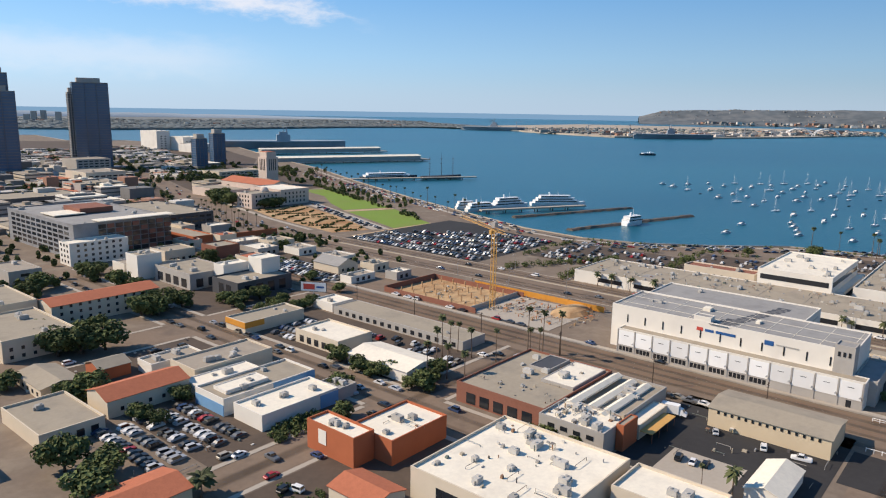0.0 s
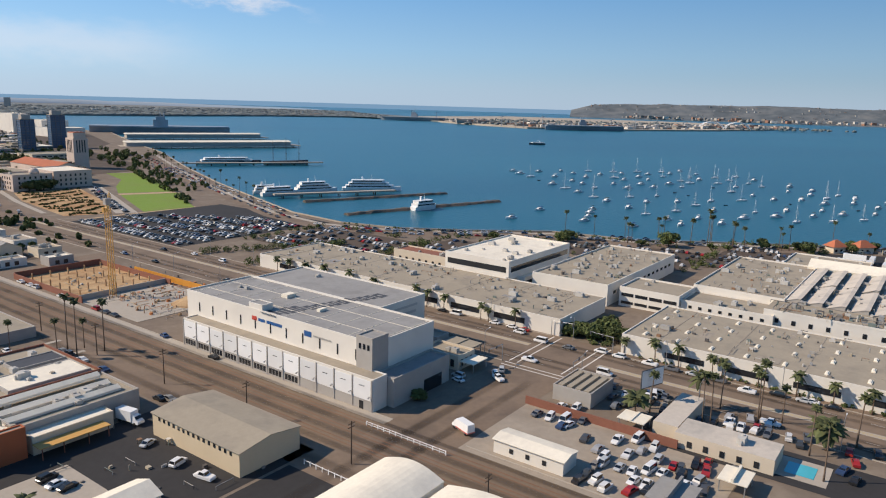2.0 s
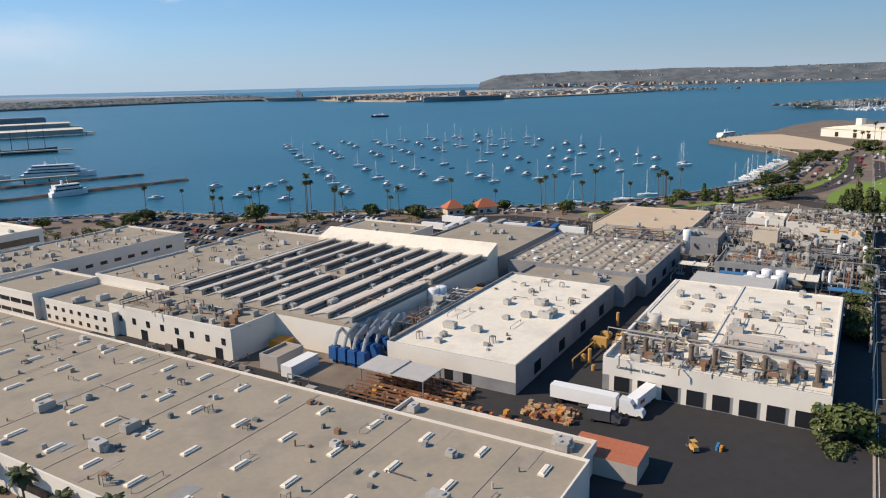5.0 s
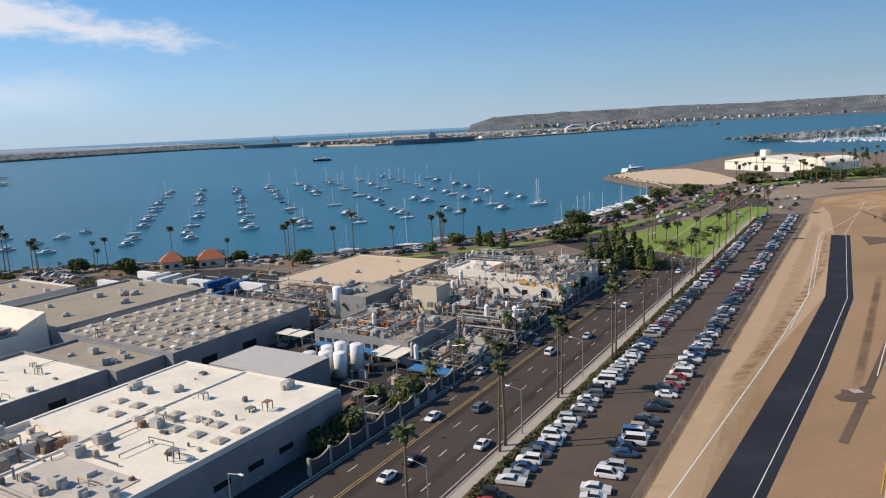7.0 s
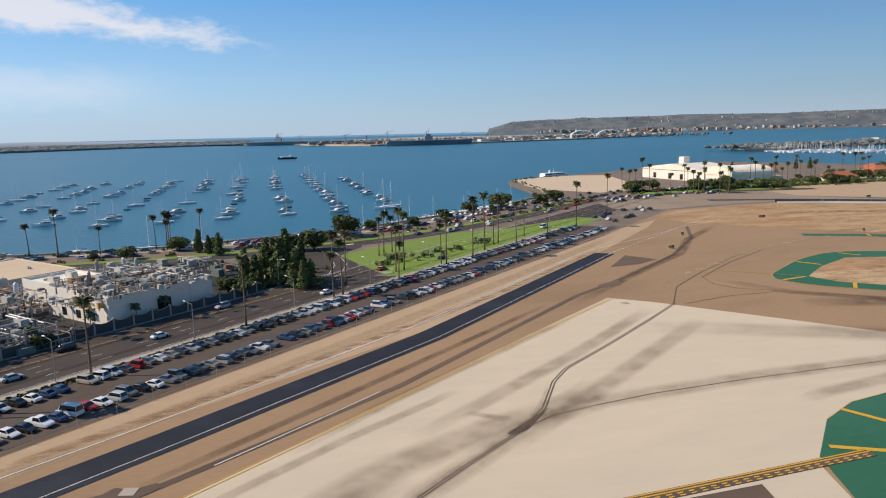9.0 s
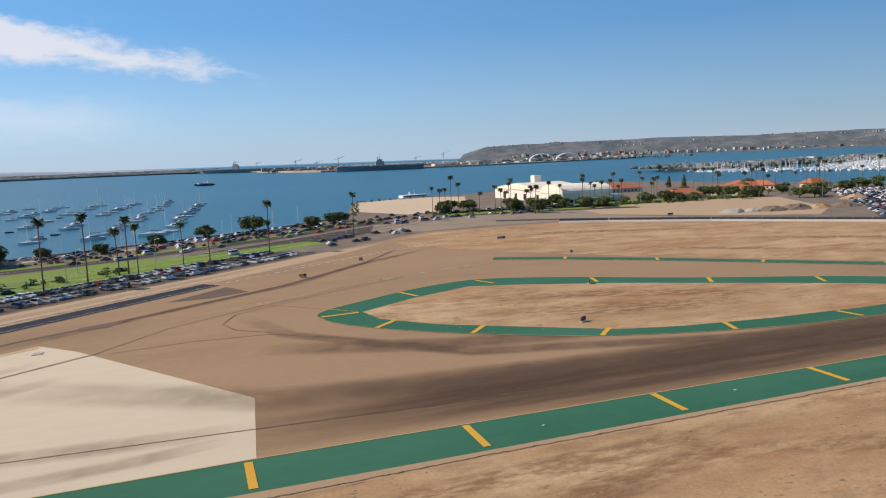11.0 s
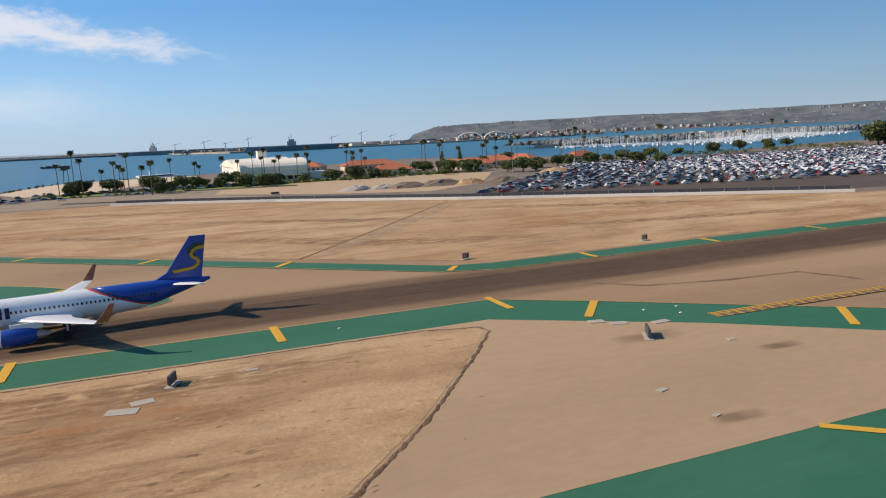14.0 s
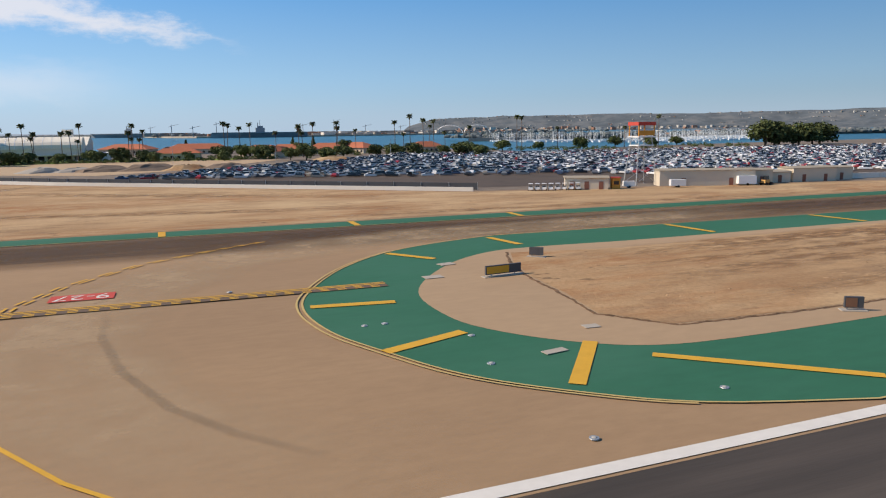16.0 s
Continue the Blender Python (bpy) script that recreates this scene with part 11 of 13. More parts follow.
def dirt_ditch():
    """Rough dark lips of washed-out soil along the infield edges."""
    rr = random.Random(19)
    s = Shape()

    def lip(pts, width, z=0.14):
        fine = []
        for p, q in zip(pts, pts[1:]):
            m = max(1, int(math.hypot(q[0] - p[0], q[1] - p[1]) / 0.8))
            fine += [(p[0] + (q[0] - p[0]) * k / m + rr.uniform(-0.13, 0.13), p[1] + (q[1] - p[1]) * k / m + rr.uniform(-0.13, 0.13)) for k in range(m)]
        fine.append(pts[-1])
        for p, q in zip(fine, fine[1:]):
            d = Vector((q[0] - p[0], q[1] - p[1]))
            nrm = Vector((-d.y, d.x)).normalized()
            w0, w1, h = width * rr.uniform(0.2, 0.55), width * rr.uniform(0.2, 0.55), rr.uniform(0.02, 0.06)
            c = [Vector(p) + nrm * w0, Vector(p) - nrm * w1, Vector(q) - nrm * w1, Vector(q) + nrm * w0]
            mid = (Vector(p) + Vector(q)) / 2
            s.add([(v.x, v.y, z - 0.02) for v in c] + [(mid.x, mid.y, z + h)], [(0, 1, 4), (1, 2, 4), (2, 3, 4), (3, 0, 4)])
    lip([(1033.6, 78.5), (1040.3, 76.8), (1040.6, 74.5), (1034.2, 65.3), (1023.6, 51.5), (1014, 41), (1008.7, 39.5), (980, 38.6)], 0.55)
    lip([(1187.2, 75.6), (1184, 68), (1182.2, 60.4), (1181.4, 51.7), (1180, 43.4), (1184.4, 37.6), (1196.5, 36.9), (1300, 36.6)], 0.5)
    lip([(770, 79.6), (821, 80.8), (921, 81), (1005, 79.2), (1033.6, 78.8)], 0.4)
    lip([(1030, 146), (1060, 185), (1086, 220), (1106.5, 248)], 0.75, 0.11)
    solo("dirt_ridge", s, DARKSOIL, "dark eroded edge of the dirt infields", "ground detail", "", "structure")
    rnd = random.Random(9)
    tu = Shape()
    for k in range(700):
        w = rnd.choice(((770, 1030, 40, 80), (1186, 1300, 40, 74), (840, 970, 126, 180), (900, 1110, 215, 300)))
        x, y = rnd.uniform(w[0], w[1]), rnd.uniform(w[2], w[3])
        if w[2] == 126 and not (125 + abs(x - 905) * 0.2 < y < 190 - (x - 860) * 0.55):
            continue
        if w[2] == 215 and y > 345 - (x - 900) * 0.72:
            continue
        r = rnd.uniform(0.06, 0.2)
        pts = [(x + r * rnd.uniform(0.5, 1.4) * math.cos(i * 1.05), y + r * rnd.uniform(0.5, 1.4) * math.sin(i * 1.05)) for i in range(6)]
        n = len(tu.v)
        tu.add([(p[0], p[1], 0.1) for p in pts] + [(x, y, 0.1 + r * 0.7)], [(i, (i + 1) % 6, 6) for i in range(6)])
    solo("weed_tufts", tu, DRYWEED, "scattered dry weed tufts on bare dirt", "weeds", "", "stuff")


dirt_ditch()


def light_pole(x, y, h, rot, group):
    t = thing("street_lamp", x, y, 0, rot, "grey steel street lamp with a curved arm", "lamp", group)
    part("pole", Shape().tube((0, 0, 0), (0, 0, h), 0.12, 0.08, 7), STEEL, t)
    part("arm", Shape().tube((0, 0, h), (2.6, 0, h + 0.5), 0.06, 0.05, 5), STEEL, t)
    part("head", Shape().box(2.4, 3.3, -0.15, 0.15, h + 0.4, h + 0.6, 0.04), HULL, t)


for a in range(430, 830, 34):
    light_pole(*xy(a, -228.3), 9, GRID - 90, "lamps on the harbour road")
    light_pole(*xy(a + 15, -254.4), 9, GRID + 90, "lamps on the harbour road")
for b in range(-200, 260, 36):
    light_pole(*xy(340.8 if b > 0 else 336.6, b), 9, GRID + 180, "lamps on the highway")
    light_pole(*xy(305.2, b + 16), 9, GRID, "lamps on the highway")
for x, y in ((1100, 440), (1150, 410), (1200, 372), (1250, 330), (1320, 300), (1400, 260)):
    light_pole(x, y, 12, 30, "lamps over the car lot")


def ramp_sheds():
    """Service huts, carts, a lattice tower and small vehicles along the far edge of the airfield."""
    for x, y, w, d, h, r, n in ((1252.3, 157.8, 11.5, 5, 3.4, -28, 3), (1288.6, 153.2, 27, 5.5, 4.6, -21, 2), (1306, 150.5, 6, 5, 4.3, -20, 1), (1314, 152.5, 7, 6, 3.4, -12, 1), (1326, 151.5, 15, 7, 4.3, -8, 2), (1338, 152, 8, 6, 4.0, -8, 1)):
        t = thing("service_hut", x, y, 0, r, "low cream service hut beside the airfield", "hut", "service huts")
        part("wall", Shape().box(-w / 2, w / 2, -d / 2, d / 2, 0, h - 0.3), CREAMWALL, t)
        part("roof", Shape().loft([[(q, -d / 2 - 0.3, h - 0.32), (q, d / 2 + 0.3, h - 0.32), (q, d / 2 + 0.3, h - 0.2), (q, 0, h + 0.25), (q, -d / 2 - 0.3, h - 0.2)] for q in (-w / 2 - 0.3, w / 2 + 0.3)]), ROOFTAN, t)
        for k in range(n):
            part("door", Shape().box(-w / 2 + w * (k + 0.5) / n - 0.6, -w / 2 + w * (k + 0.5) / n + 0.6, -d / 2 - 0.06, -d / 2 + 0.02, 0.05, 2.2), BRICK, t)
    for k in range(8):
        t = thing("service_cart", 1236.2 + k * 1.75, 159.6 - k * 0.55, 0.03, 62 + 7 * math.sin(k * 2.1), "small white airport service cart", "cart", "service carts")
        part("body", Shape().box(-1.1, 1.1, -0.62, 0.62, 0.35, 0.95, 0.08), HULL, t)
        part("seat", Shape().box(-0.5, 0.1, -0.5, 0.5, 0.95, 1.25, 0.05), DARKWALL, t)
        part("canopy", Shape().box(-0.9, 0.6, -0.6, 0.6, 1.85, 1.95), HULL, t)
        for px in (-0.85, 0.55):
            for sy in (-0.55, 0.55):
                part("post", Shape().box(px - 0.03, px + 0.03, sy - 0.03, sy + 0.03, 0.9, 1.85), STEEL, t)
        for px in (-0.7, 0.7):
            for sy in (-0.6, 0.6):
                part("wheel", Shape().tube((px, sy - 0.09, 0.28), (px, sy + 0.09, 0.28), 0.28, 0.28, 9), TYRE, t)
    t = thing("booth", 1259.3, 154.2, 0, -20, "orange-red service booth with a flat roof", "booth")
    part("wall", Shape().box(-1.1, 1.1, -1.1, 1.1, 0, 3.0), ORANGEPAINT, t)
    part("roof", Shape().box(-1.3, 1.3, -1.3, 1.3, 3.0, 3.2), REDPAINT, t)
    part("window", Shape().box(-0.7, 0.7, -1.14, -1.05, 1.2, 2.2), GLASSDARK, t)
    for x, y, w, d, h, r in ((1264, 154.6, 3.2, 1.6, 1.9, -20), (1276.4, 149.6, 4.2, 1.8, 2.2, -20), (1297.5, 146.4, 5.2, 2.2, 2.7, -18)):
        t = thing("equipment_trailer", x, y, 0.03, r, "white boxy equipment trailer on small wheels", "trailer", "equipment trailers")
        part("box", Shape().box(-w / 2, w / 2, -d / 2, d / 2, 0.5, h, 0.04), HULL, t)
        part("drawbar", Shape().box(w / 2, w / 2 + 1.0, -0.06, 0.06, 0.45, 0.57), STEEL, t)
        for sy in (-d / 2, d / 2):
            part("wheel", Shape().tube((0, sy - 0.1, 0.35), (0, sy + 0.1, 0.35), 0.35, 0.35, 10), TYRE, t)
    t = thing("loader", 1303, 144.6, 0.03, 10, "small dusty yellow loader", "loader")
    part("body", Shape().box(-1.4, 1.0, -0.8, 0.8, 0.6, 1.5, 0.12), CRANEYELLOW, t)
    part("cab", Shape().box(-0.6, 0.5, -0.65, 0.65, 1.5, 2.6, 0.1), GLASSDARK, t)
    part("bucket", Shape().box(1.6, 2.2, -0.9, 0.9, 0.1, 0.8, 0.1), RUST, t)
    part("arm", Shape().box(0.8, 1.7, -0.15, 0.15, 0.6, 0.85), CRANEYELLOW, t)
    for px in (-0.9, 0.8):
        for sy in (-0.8, 0.8):
            part("wheel", Shape().tube((px, sy - 0.15, 0.45), (px, sy + 0.15, 0.45), 0.45, 0.45, 10), TYRE, t)
    part_wall = thing("ramp_wall", 1358, 150, 0, -6, "long low white wall at the airfield edge", "wall")
    for k in range(5):
        part("wall_panel", Shape().box(-14 + 5.7 * k, -8.4 + 5.7 * k, -0.2, 0.2, 0, 1.7), WHITEWALL, part_wall)
    t = thing("red_tower", 1274, 163, 0, 0, "orange-topped white lattice approach tower", "tower")
    for sx in (-2.4, 2.4):
        for sy in (-2.0, 2.0):
            part("leg", Shape().tube((sx * 1.5, sy * 1.5, 0), (sx * 0.9, sy * 0.9, 13.6), 0.16, 0.13, 5), STEEL, t)
    for z0, z1 in ((0.5, 4.8), (4.8, 9.2), (9.2, 13.4)):
        for sy in (-1, 1):
            k0, k1 = 1.5 - 0.6 * z0 / 13.6, 1.5 - 0.6 * z1 / 13.6
            for s1 in (-1, 1):
                part("brace", Shape().tube((-2.4 * k0 * s1, 2.0 * k0 * sy, z0), (2.4 * k1 * s1, 2.0 * k1 * sy, z1), 0.08, 0.08, 4), STEEL, t)
    part("lower_deck", Shape().box(-2.7, 2.7, -2.3, 2.3, 11.2, 11.5), HULL, t)
    part("platform", Shape().box(-2.9, 2.9, -2.5, 2.5, 13.6, 14.0), HULL, t)
    for sx in (-2.6, 2.6):
        for sy in (-2.2, 2.2):
            part("frame_post", Shape().box(sx - 0.14, sx + 0.14, sy - 0.14, sy + 0.14, 14.0, 17.6), ORANGEPAINT, t)
    part("top_beam", Shape().box(-3.0, 3.0, -2.5, 2.5, 17.0, 18.0), REDPAINT, t, "orange-red top beam")
    part("sign_panel", Shape().box(-2.5, 2.5, -2.45, -2.3, 14.2, 15.6), ORANGEPAINT, t)


ramp_sheds()


def infield_litter():
    """Low dry tufts, clods and stones over the bare dirt."""
    rnd = random.Random(88)
    s = Shape()
    for x0, x1, y0, y1, n in ((775, 1030, 41, 79, 2600), (1186, 1300, 39, 73, 900), (840, 965, 128, 186, 200)):
        for _ in range(n):
            x, y = rnd.uniform(x0, x1), rnd.uniform(y0, y1)
            if noise.noise(Vector((x * 0.05, y * 0.12, 3))) < 0.14:
                continue
            if y > 120 and x > 970 and y > 345 - (x - 980) * 0.78:
                continue
            if y > 120 and y < 119 + max(0.0, (1060 - x)) * 0.9 and x > 966:
                continue
            r, h = rnd.uniform(0.05, 0.24), rnd.uniform(0.008, 0.03)
            m = 6
            s.loft([[(x + r * q * math.cos(6.283 * i / m + q) * rnd.uniform(0.7, 1.3) * 1.8, y + r * q * math.sin(6.283 * i / m + q) * rnd.uniform(0.7, 1.3), 0.12 + h * z) for i in range(m)] for q, z in ((1.0, -0.2), (0.7, 0.7), (0.2, 1.0))])
    solo("dry_ground_litter", s, DRYWEED, "low dry tufts and clods over bare dirt", "weeds", "", "stuff")


infield_litter()

# ---- downtown, civic building, bayside hall, construction site ----


def tower(label, x, y, w, d, h, rot, mat, band=3.6):
    t = thing("tower_block", x, y, 0, rot, label, "tower", "downtown towers")
    part("core", Shape().box(-w / 2, w / 2, -d / 2, d / 2, 0, h), mat, t)
    trim = TOWERBAND if mat is GLASSBLUE else GREYWALL
    me = Shape().box(-w / 2 - 0.35, w / 2 + 0.35, -d / 2 - 0.35, d / 2 + 0.35, 0, 0.7).mesh("floor_band", trim)
    for k in range(int((h - 5) / band) + 1):
        piece("floor_band", me, t, 0, 0, 4 + k * band)
    mm = Shape().box(-0.5, 0.5, -0.5, 0.5, 0, h).mesh("mullion", trim)
    for sx in (-1, -0.33, 0.33, 1):
        for sy in (-1, 1):
            piece("mullion", mm, t, sx * w / 2, sy * d / 2)
    part("crown", Shape().box(-w * 0.36, w * 0.3, -d * 0.36, d * 0.36, h, h + 7), GREYWALL, t)
    part("roof", Shape().box(-w / 2 - 0.4, w / 2 + 0.4, -d / 2 - 0.4, d / 2 + 0.4, h, h + 0.8), ROOFGREY, t)


tower("tall dark blue glass tower with pale floor bands", -291, 1123, 46, 26, 124, 20, GLASSBLUE)
tower("slim concrete flank tower with balconies", -318, 1128, 9, 26, 110, 20, DARKWALL)
tower("dark glass tower with stepped top", -366, 985, 44, 30, 108, 20, GLASSBLUE)
tower("upper stage of a stepped glass tower", -372, 1010, 26, 20, 131, 20, GLASSBLUE)
tower("small dark blue office tower", -143, 1121, 17, 17, 46, 30, GLASSBLUE)
tower("second small dark blue office tower", -128, 1230, 20, 16, 50, 30, GLASSBLUE)
for _a0, _a1, _b0, _b1, _h in ((765, 795, 1450, 1520, 40), (797, 850, 1400, 1470, 28), (780, 850, 1335, 1390, 16)):
    building("white stepped hotel block near the harbour", _a0, _a1, _b0, _b1, _h, WHITEWALL, ROOFWHITE, seed=80, units=2, windows=tuple(("-b", 3 + 5 * k, 4, 1.8, 9, 2) for k in range(int(_h / 6))))


def civic_building():
    row = tuple(("-a", 2 + 4 * k, 1.6, 2.2, 4.5, 2) for k in range(3)) + tuple(("-b", 2 + 4 * k, 1.6, 2.2, 4.5, 2) for k in range(3))
    building("pale pink civic building wing with rows of windows", 381, 414, 558, 582, 13.5, PINKWALL, ROOFTAN, name="civic_wing", seed=81, units=2, windows=row)
    building("pale pink civic building far wing in the garden", 416.5, 451, 561, 608, 14.5, PINKWALL, ROOFWHITE, name="civic_wing", seed=82, windows=row)
    gable("civic building main range with a red tile roof", 440, 470, 612, 700, 13, 4.5, PINKWALL, TILE, "b", name="civic_hall", windows=tuple(("-b", 3 + 4 * k, 1.6, 2.4, 5, 2) for k in range(3)))
    building("long low civic range behind the dark grove", 404, 436, 640, 700, 8, PINKWALL, ROOFTAN, name="civic_wing", seed=83)
    solo("roof_dome", Shape().loft([[(4.2 * math.cos(0.524 * i) * q, 4.2 * math.sin(0.524 * i) * q, z) for i in range(12)] for q, z in ((1, 0), (1, 1.6), (0.86, 3.2), (0.5, 4.4), (0.12, 4.9))]), PINKWALL, "small pale dome on the civic wing roof", "dome", "", "", *xy(404, 570), 13.6, 0, True)
    x, y = xy(524, 728)
    t = thing("civic_tower", x, y, 0, GRID, "square pale pink civic tower with tall recessed windows", "tower")
    part("shaft", Shape().box(-8.5, 8.5, -8.5, 8.5, 0, 34), PINKWALL, t)
    part("upper_stage", Shape().box(-7, 7, -7, 7, 34, 40), PINKWALL, t)
    part("cap", Shape().box(-6.6, 6.6, -6.6, 6.6, 40, 40.8, 0.3), TILE, t)
    wm = window_mesh(1.3, 14)
    for q in (-4.5, -1.5, 1.5, 4.5):
        piece("window", wm, t, -8.5, q, 18, 90)
        piece("window", wm, t, q, -8.5, 18, 0)


civic_building()


def bayside_hall():
    """A low-gabled white hall with a tower, a vaulted wing before it and a lower end wing."""
    t = thing("bayside_hall", 1076, 538, 0, 2, "white bayside convention hall with a square tower and vaulted wing", "hall")
    part("wall", Shape().box(-21, 22, -29, 60, 0, 9), WHITEWALL, t)
    r = Shape()
    r.loft([[(q, -29.6, 8.8), (q, 60.6, 8.8), (q, 44, 11.4), (q, 16, 14.4), (q, -12, 11.6)] for q in (-21.8, 22.6)])
    part("roof", r, ROOFWHITE, t, "white low-pitched roof")
    part("tower", Shape().box(4, 11, 30, 37, 11, 19), WHITEWALL, t)
    part("tower_cap", Shape().box(3.7, 11.3, 29.7, 37.3, 19, 19.5, 0.2), ROOFWHITE, t)
    part("wing_wall", Shape().box(-23, 21, -62, -29.2, 0, 7.6), WHITEWALL, t)
    arc = [(-45.6 - 17.4 * math.cos(math.pi * k / 12), 7.5 + 7.0 * math.sin(math.pi * k / 12) ** 0.8) for k in range(13)]
    part("vaulted_roof", Shape().loft([[(q, p[0], p[1]) for p in arc] for q in (-23.6, 21.6)]), ROOFWHITE, t, "smooth white vaulted roof")
    for k in range(9):
        part("roof_seam", Shape().loft([[(q, p[0], p[1] + 0.12) for p in arc] for q in (-19 + 4.8 * k, -18.8 + 4.8 * k)]), HULL, t)
    part("canopy", Shape().box(-8, 20, -66, -62.1, 3.6, 4.0), ROOFWHITE, t)
    part("end_wing", Shape().box(21.2, 36, -58, -36, 0, 4.6), WHITEWALL, t)
    wm = window_mesh(3.2, 2.4)
    for k in range(9):
        piece("window", wm, t, -20 + 4.8 * k, -62, 0.8, 0)
    dm = window_mesh(4.2, 5.0)
    for q in (-20, 2, 18, 40):
        piece("window", dm, t, -21, q, 0.6, 90)


bayside_hall()
for x, y, w, d, r in ((1154, 462, 26, 13, -8), (1206, 466, 30, 14, -50), (1224, 478, 26, 13, -20), (1277, 520, 44, 16, -60), (1256, 506, 26, 14, -20), (1171, 578, 45, 16, 0), (1330, 500, 24, 12, 10), (500, 347, 9, 7, 0), (517, 343, 11, 7, 0), (1120, 610, 40, 18, -30)):
    t = thing("tile_roofed_restaurant", x, y, 0, r, "low bayside restaurant with a red tile hip roof", "restaurant", "bayside restaurants")
    part("wall", Shape().box(-w / 2, w / 2, -d / 2, d / 2, 0, 4.2), CREAMWALL, t)
    e = 1.2
    part("roof", Shape().loft([[(-w / 2 - e, -d / 2 - e, 4.0), (w / 2 + e, -d / 2 - e, 4.0), (w / 2 + e, d / 2 + e, 4.0), (-w / 2 - e, d / 2 + e, 4.0)], [(-w / 2 + d / 2, -0.2, 8.0), (w / 2 - d / 2, -0.2, 8.0), (w / 2 - d / 2, 0.2, 8.0), (-w / 2 + d / 2, 0.2, 8.0)]]), TILE, t)
    for k in range(int(w / 4)):
        piece("window", window_mesh(1.8, 1.6), t, -w / 2 + 2 + 4 * k, -d / 2, 0.9, 0)
_s = Shape()
_s.ribbon([(960, 385), (1000, 366), (1030, 346), (1066, 318), (1126, 262)], 9, 0.062)
solo("perimeter_road", _s, ROAD, "dark asphalt perimeter road behind the airfield wall", "road", "", "structure")
flat("boat_ramp", [(900, 436), (915, 420), (940, 405), (950, 462), (946, 556), (922, 564), (905, 515)], 0.08, OLDROAD, "worn asphalt boat ramp beside the sand spit", category="car park")
flat("spit_beach", [(906, 522), (916, 572), (931, 632), (966, 648), (1004, 658), (1040, 640), (1010, 560), (965, 478), (930, 470)], 0.1, BEACH, "pale sand spit beside the bay", category="beach")
flat("bluff", [(1120, 300), (1160, 330), (1210, 420), (1150, 445), (1040, 430), (1030, 380), (1075, 330)], 0.05, SAND, "pale bare ground beyond the wall", category="ground")
flat("car_lot", [(1126, 268), (1230, 176), (1430, 140), (1900, 160), (1900, 420), (1460, 470), (1400, 460), (1300, 440)], 0.045, LOTASPH, "grey asphalt of a vast car lot", category="car park")


def construction_site():
    a0, a1, b0, b1 = 250, 290, 152, 252
    x, y = xy((a0 + a1) / 2, (b0 + b1) / 2)
    t = thing("excavation", x, y, 0, GRID, "excavated building site with earth floor and timber shoring", "building site")
    part("earth_floor", Shape().box(-20, 20, -6, 50, 0.05, 0.12), DIRT, t)
    part("concrete_slab", Shape().box(-20, 20, -50, -6.1, 0.05, 0.16), SIDEWALK, t)
    for q, r0, r1 in (("x", -20.4, -20), ("x", 20, 20.4)):
        part("shoring_wall", Shape().box(r0, r1, -10, 50.4, 0, 2.6), BRICK, t)
    part("shoring_wall", Shape().box(-20, 20, 50, 50.4, 0, 3.0), BRICK, t)
    part("pit_wall", Shape().box(-20, 20, -6.4, -6, 0, 2.4), GREYWALL, t)
    rnd = random.Random(3)
    for k in range(30):
        px, py = -16 + (k % 5) * 8, 0 + (k // 5) * 8.4
        part("column", Shape().box(px - 0.25, px + 0.25, py - 0.25, py + 0.25, 0.1, 3.2), TIMBER, t)
    h = thing("hoarding", *xy(293, 188), 0, GRID, "bright orange site hoarding along the highway", "fence")
    for k in range(12):
        part("panel", Shape().box(-0.15, 0.15, -40 + k * 6.5, -40 + k * 6.5 + 6.4, 0, 2.8), ORANGEPAINT, h)
    h = thing("earth_heap", *xy(284, 160), 0.1, GRID, "low heap of orange earth on the site", "earth heap")
    part("mound", Shape().loft([[(r * math.cos(i * 0.628) * 1.6, r * math.sin(i * 0.628), z) for i in range(10)] for r, z in ((9, 0), (6, 1.6), (2, 2.4))]), DIRT, h)
    c = thing("tower_crane", *xy(263, 192), 0.1, GRID, "tall orange lattice tower crane on the site", "crane")
    mast = Shape()
    for sx in (-0.9, 0.9):
        for sy in (-0.9, 0.9):
            mast.box(sx - 0.12, sx + 0.12, sy - 0.12, sy + 0.12, 0, 38)
    for k in range(25):
        z = k * 1.5
        s = 1 if k % 2 else -1
        mast.tube((-0.9, -0.9 * s, z), (-0.9, 0.9 * s, z + 1.5), 0.07, 0.07, 4)
        mast.tube((0.9, -0.9 * s, z), (0.9, 0.9 * s, z + 1.5), 0.07, 0.07, 4)
        mast.tube((-0.9 * s, -0.9, z), (0.9 * s, -0.9, z + 1.5), 0.07, 0.07, 4)
        mast.tube((-0.9 * s, 0.9, z), (0.9 * s, 0.9, z + 1.5), 0.07, 0.07, 4)
    part("mast", mast, CRANEYELLOW, c)
    jib = Shape()
    for y0, z0 in ((-0.6, 38), (0.6, 38), (0, 39.4)):
        jib.tube((-12, y0, z0), (44, y0, z0), 0.12, 0.12, 4)
    for k in range(36):
        q = -12 + k * 1.55
        jib.tube((q, -0.6, 38), (q + 0.8, 0, 39.4), 0.05, 0.05, 3)
        jib.tube((q, 0.6, 38), (q + 0.8, 0, 39.4), 0.05, 0.05, 3)
    ob = part("jib", jib, CRANEYELLOW, c)
    ob.matrix_basis = pose(0, 0, 0, 0, 0, 60)
    part("cab", Shape().box(-1.2, 0.8, 0.9, 2.4, 36, 38), CRANEYELLOW, c)
    part("counterweight", Shape().box(-1.2, 1.2, -1.0, 1.0, 39.4, 42), GREYWALL, c)


construction_site()


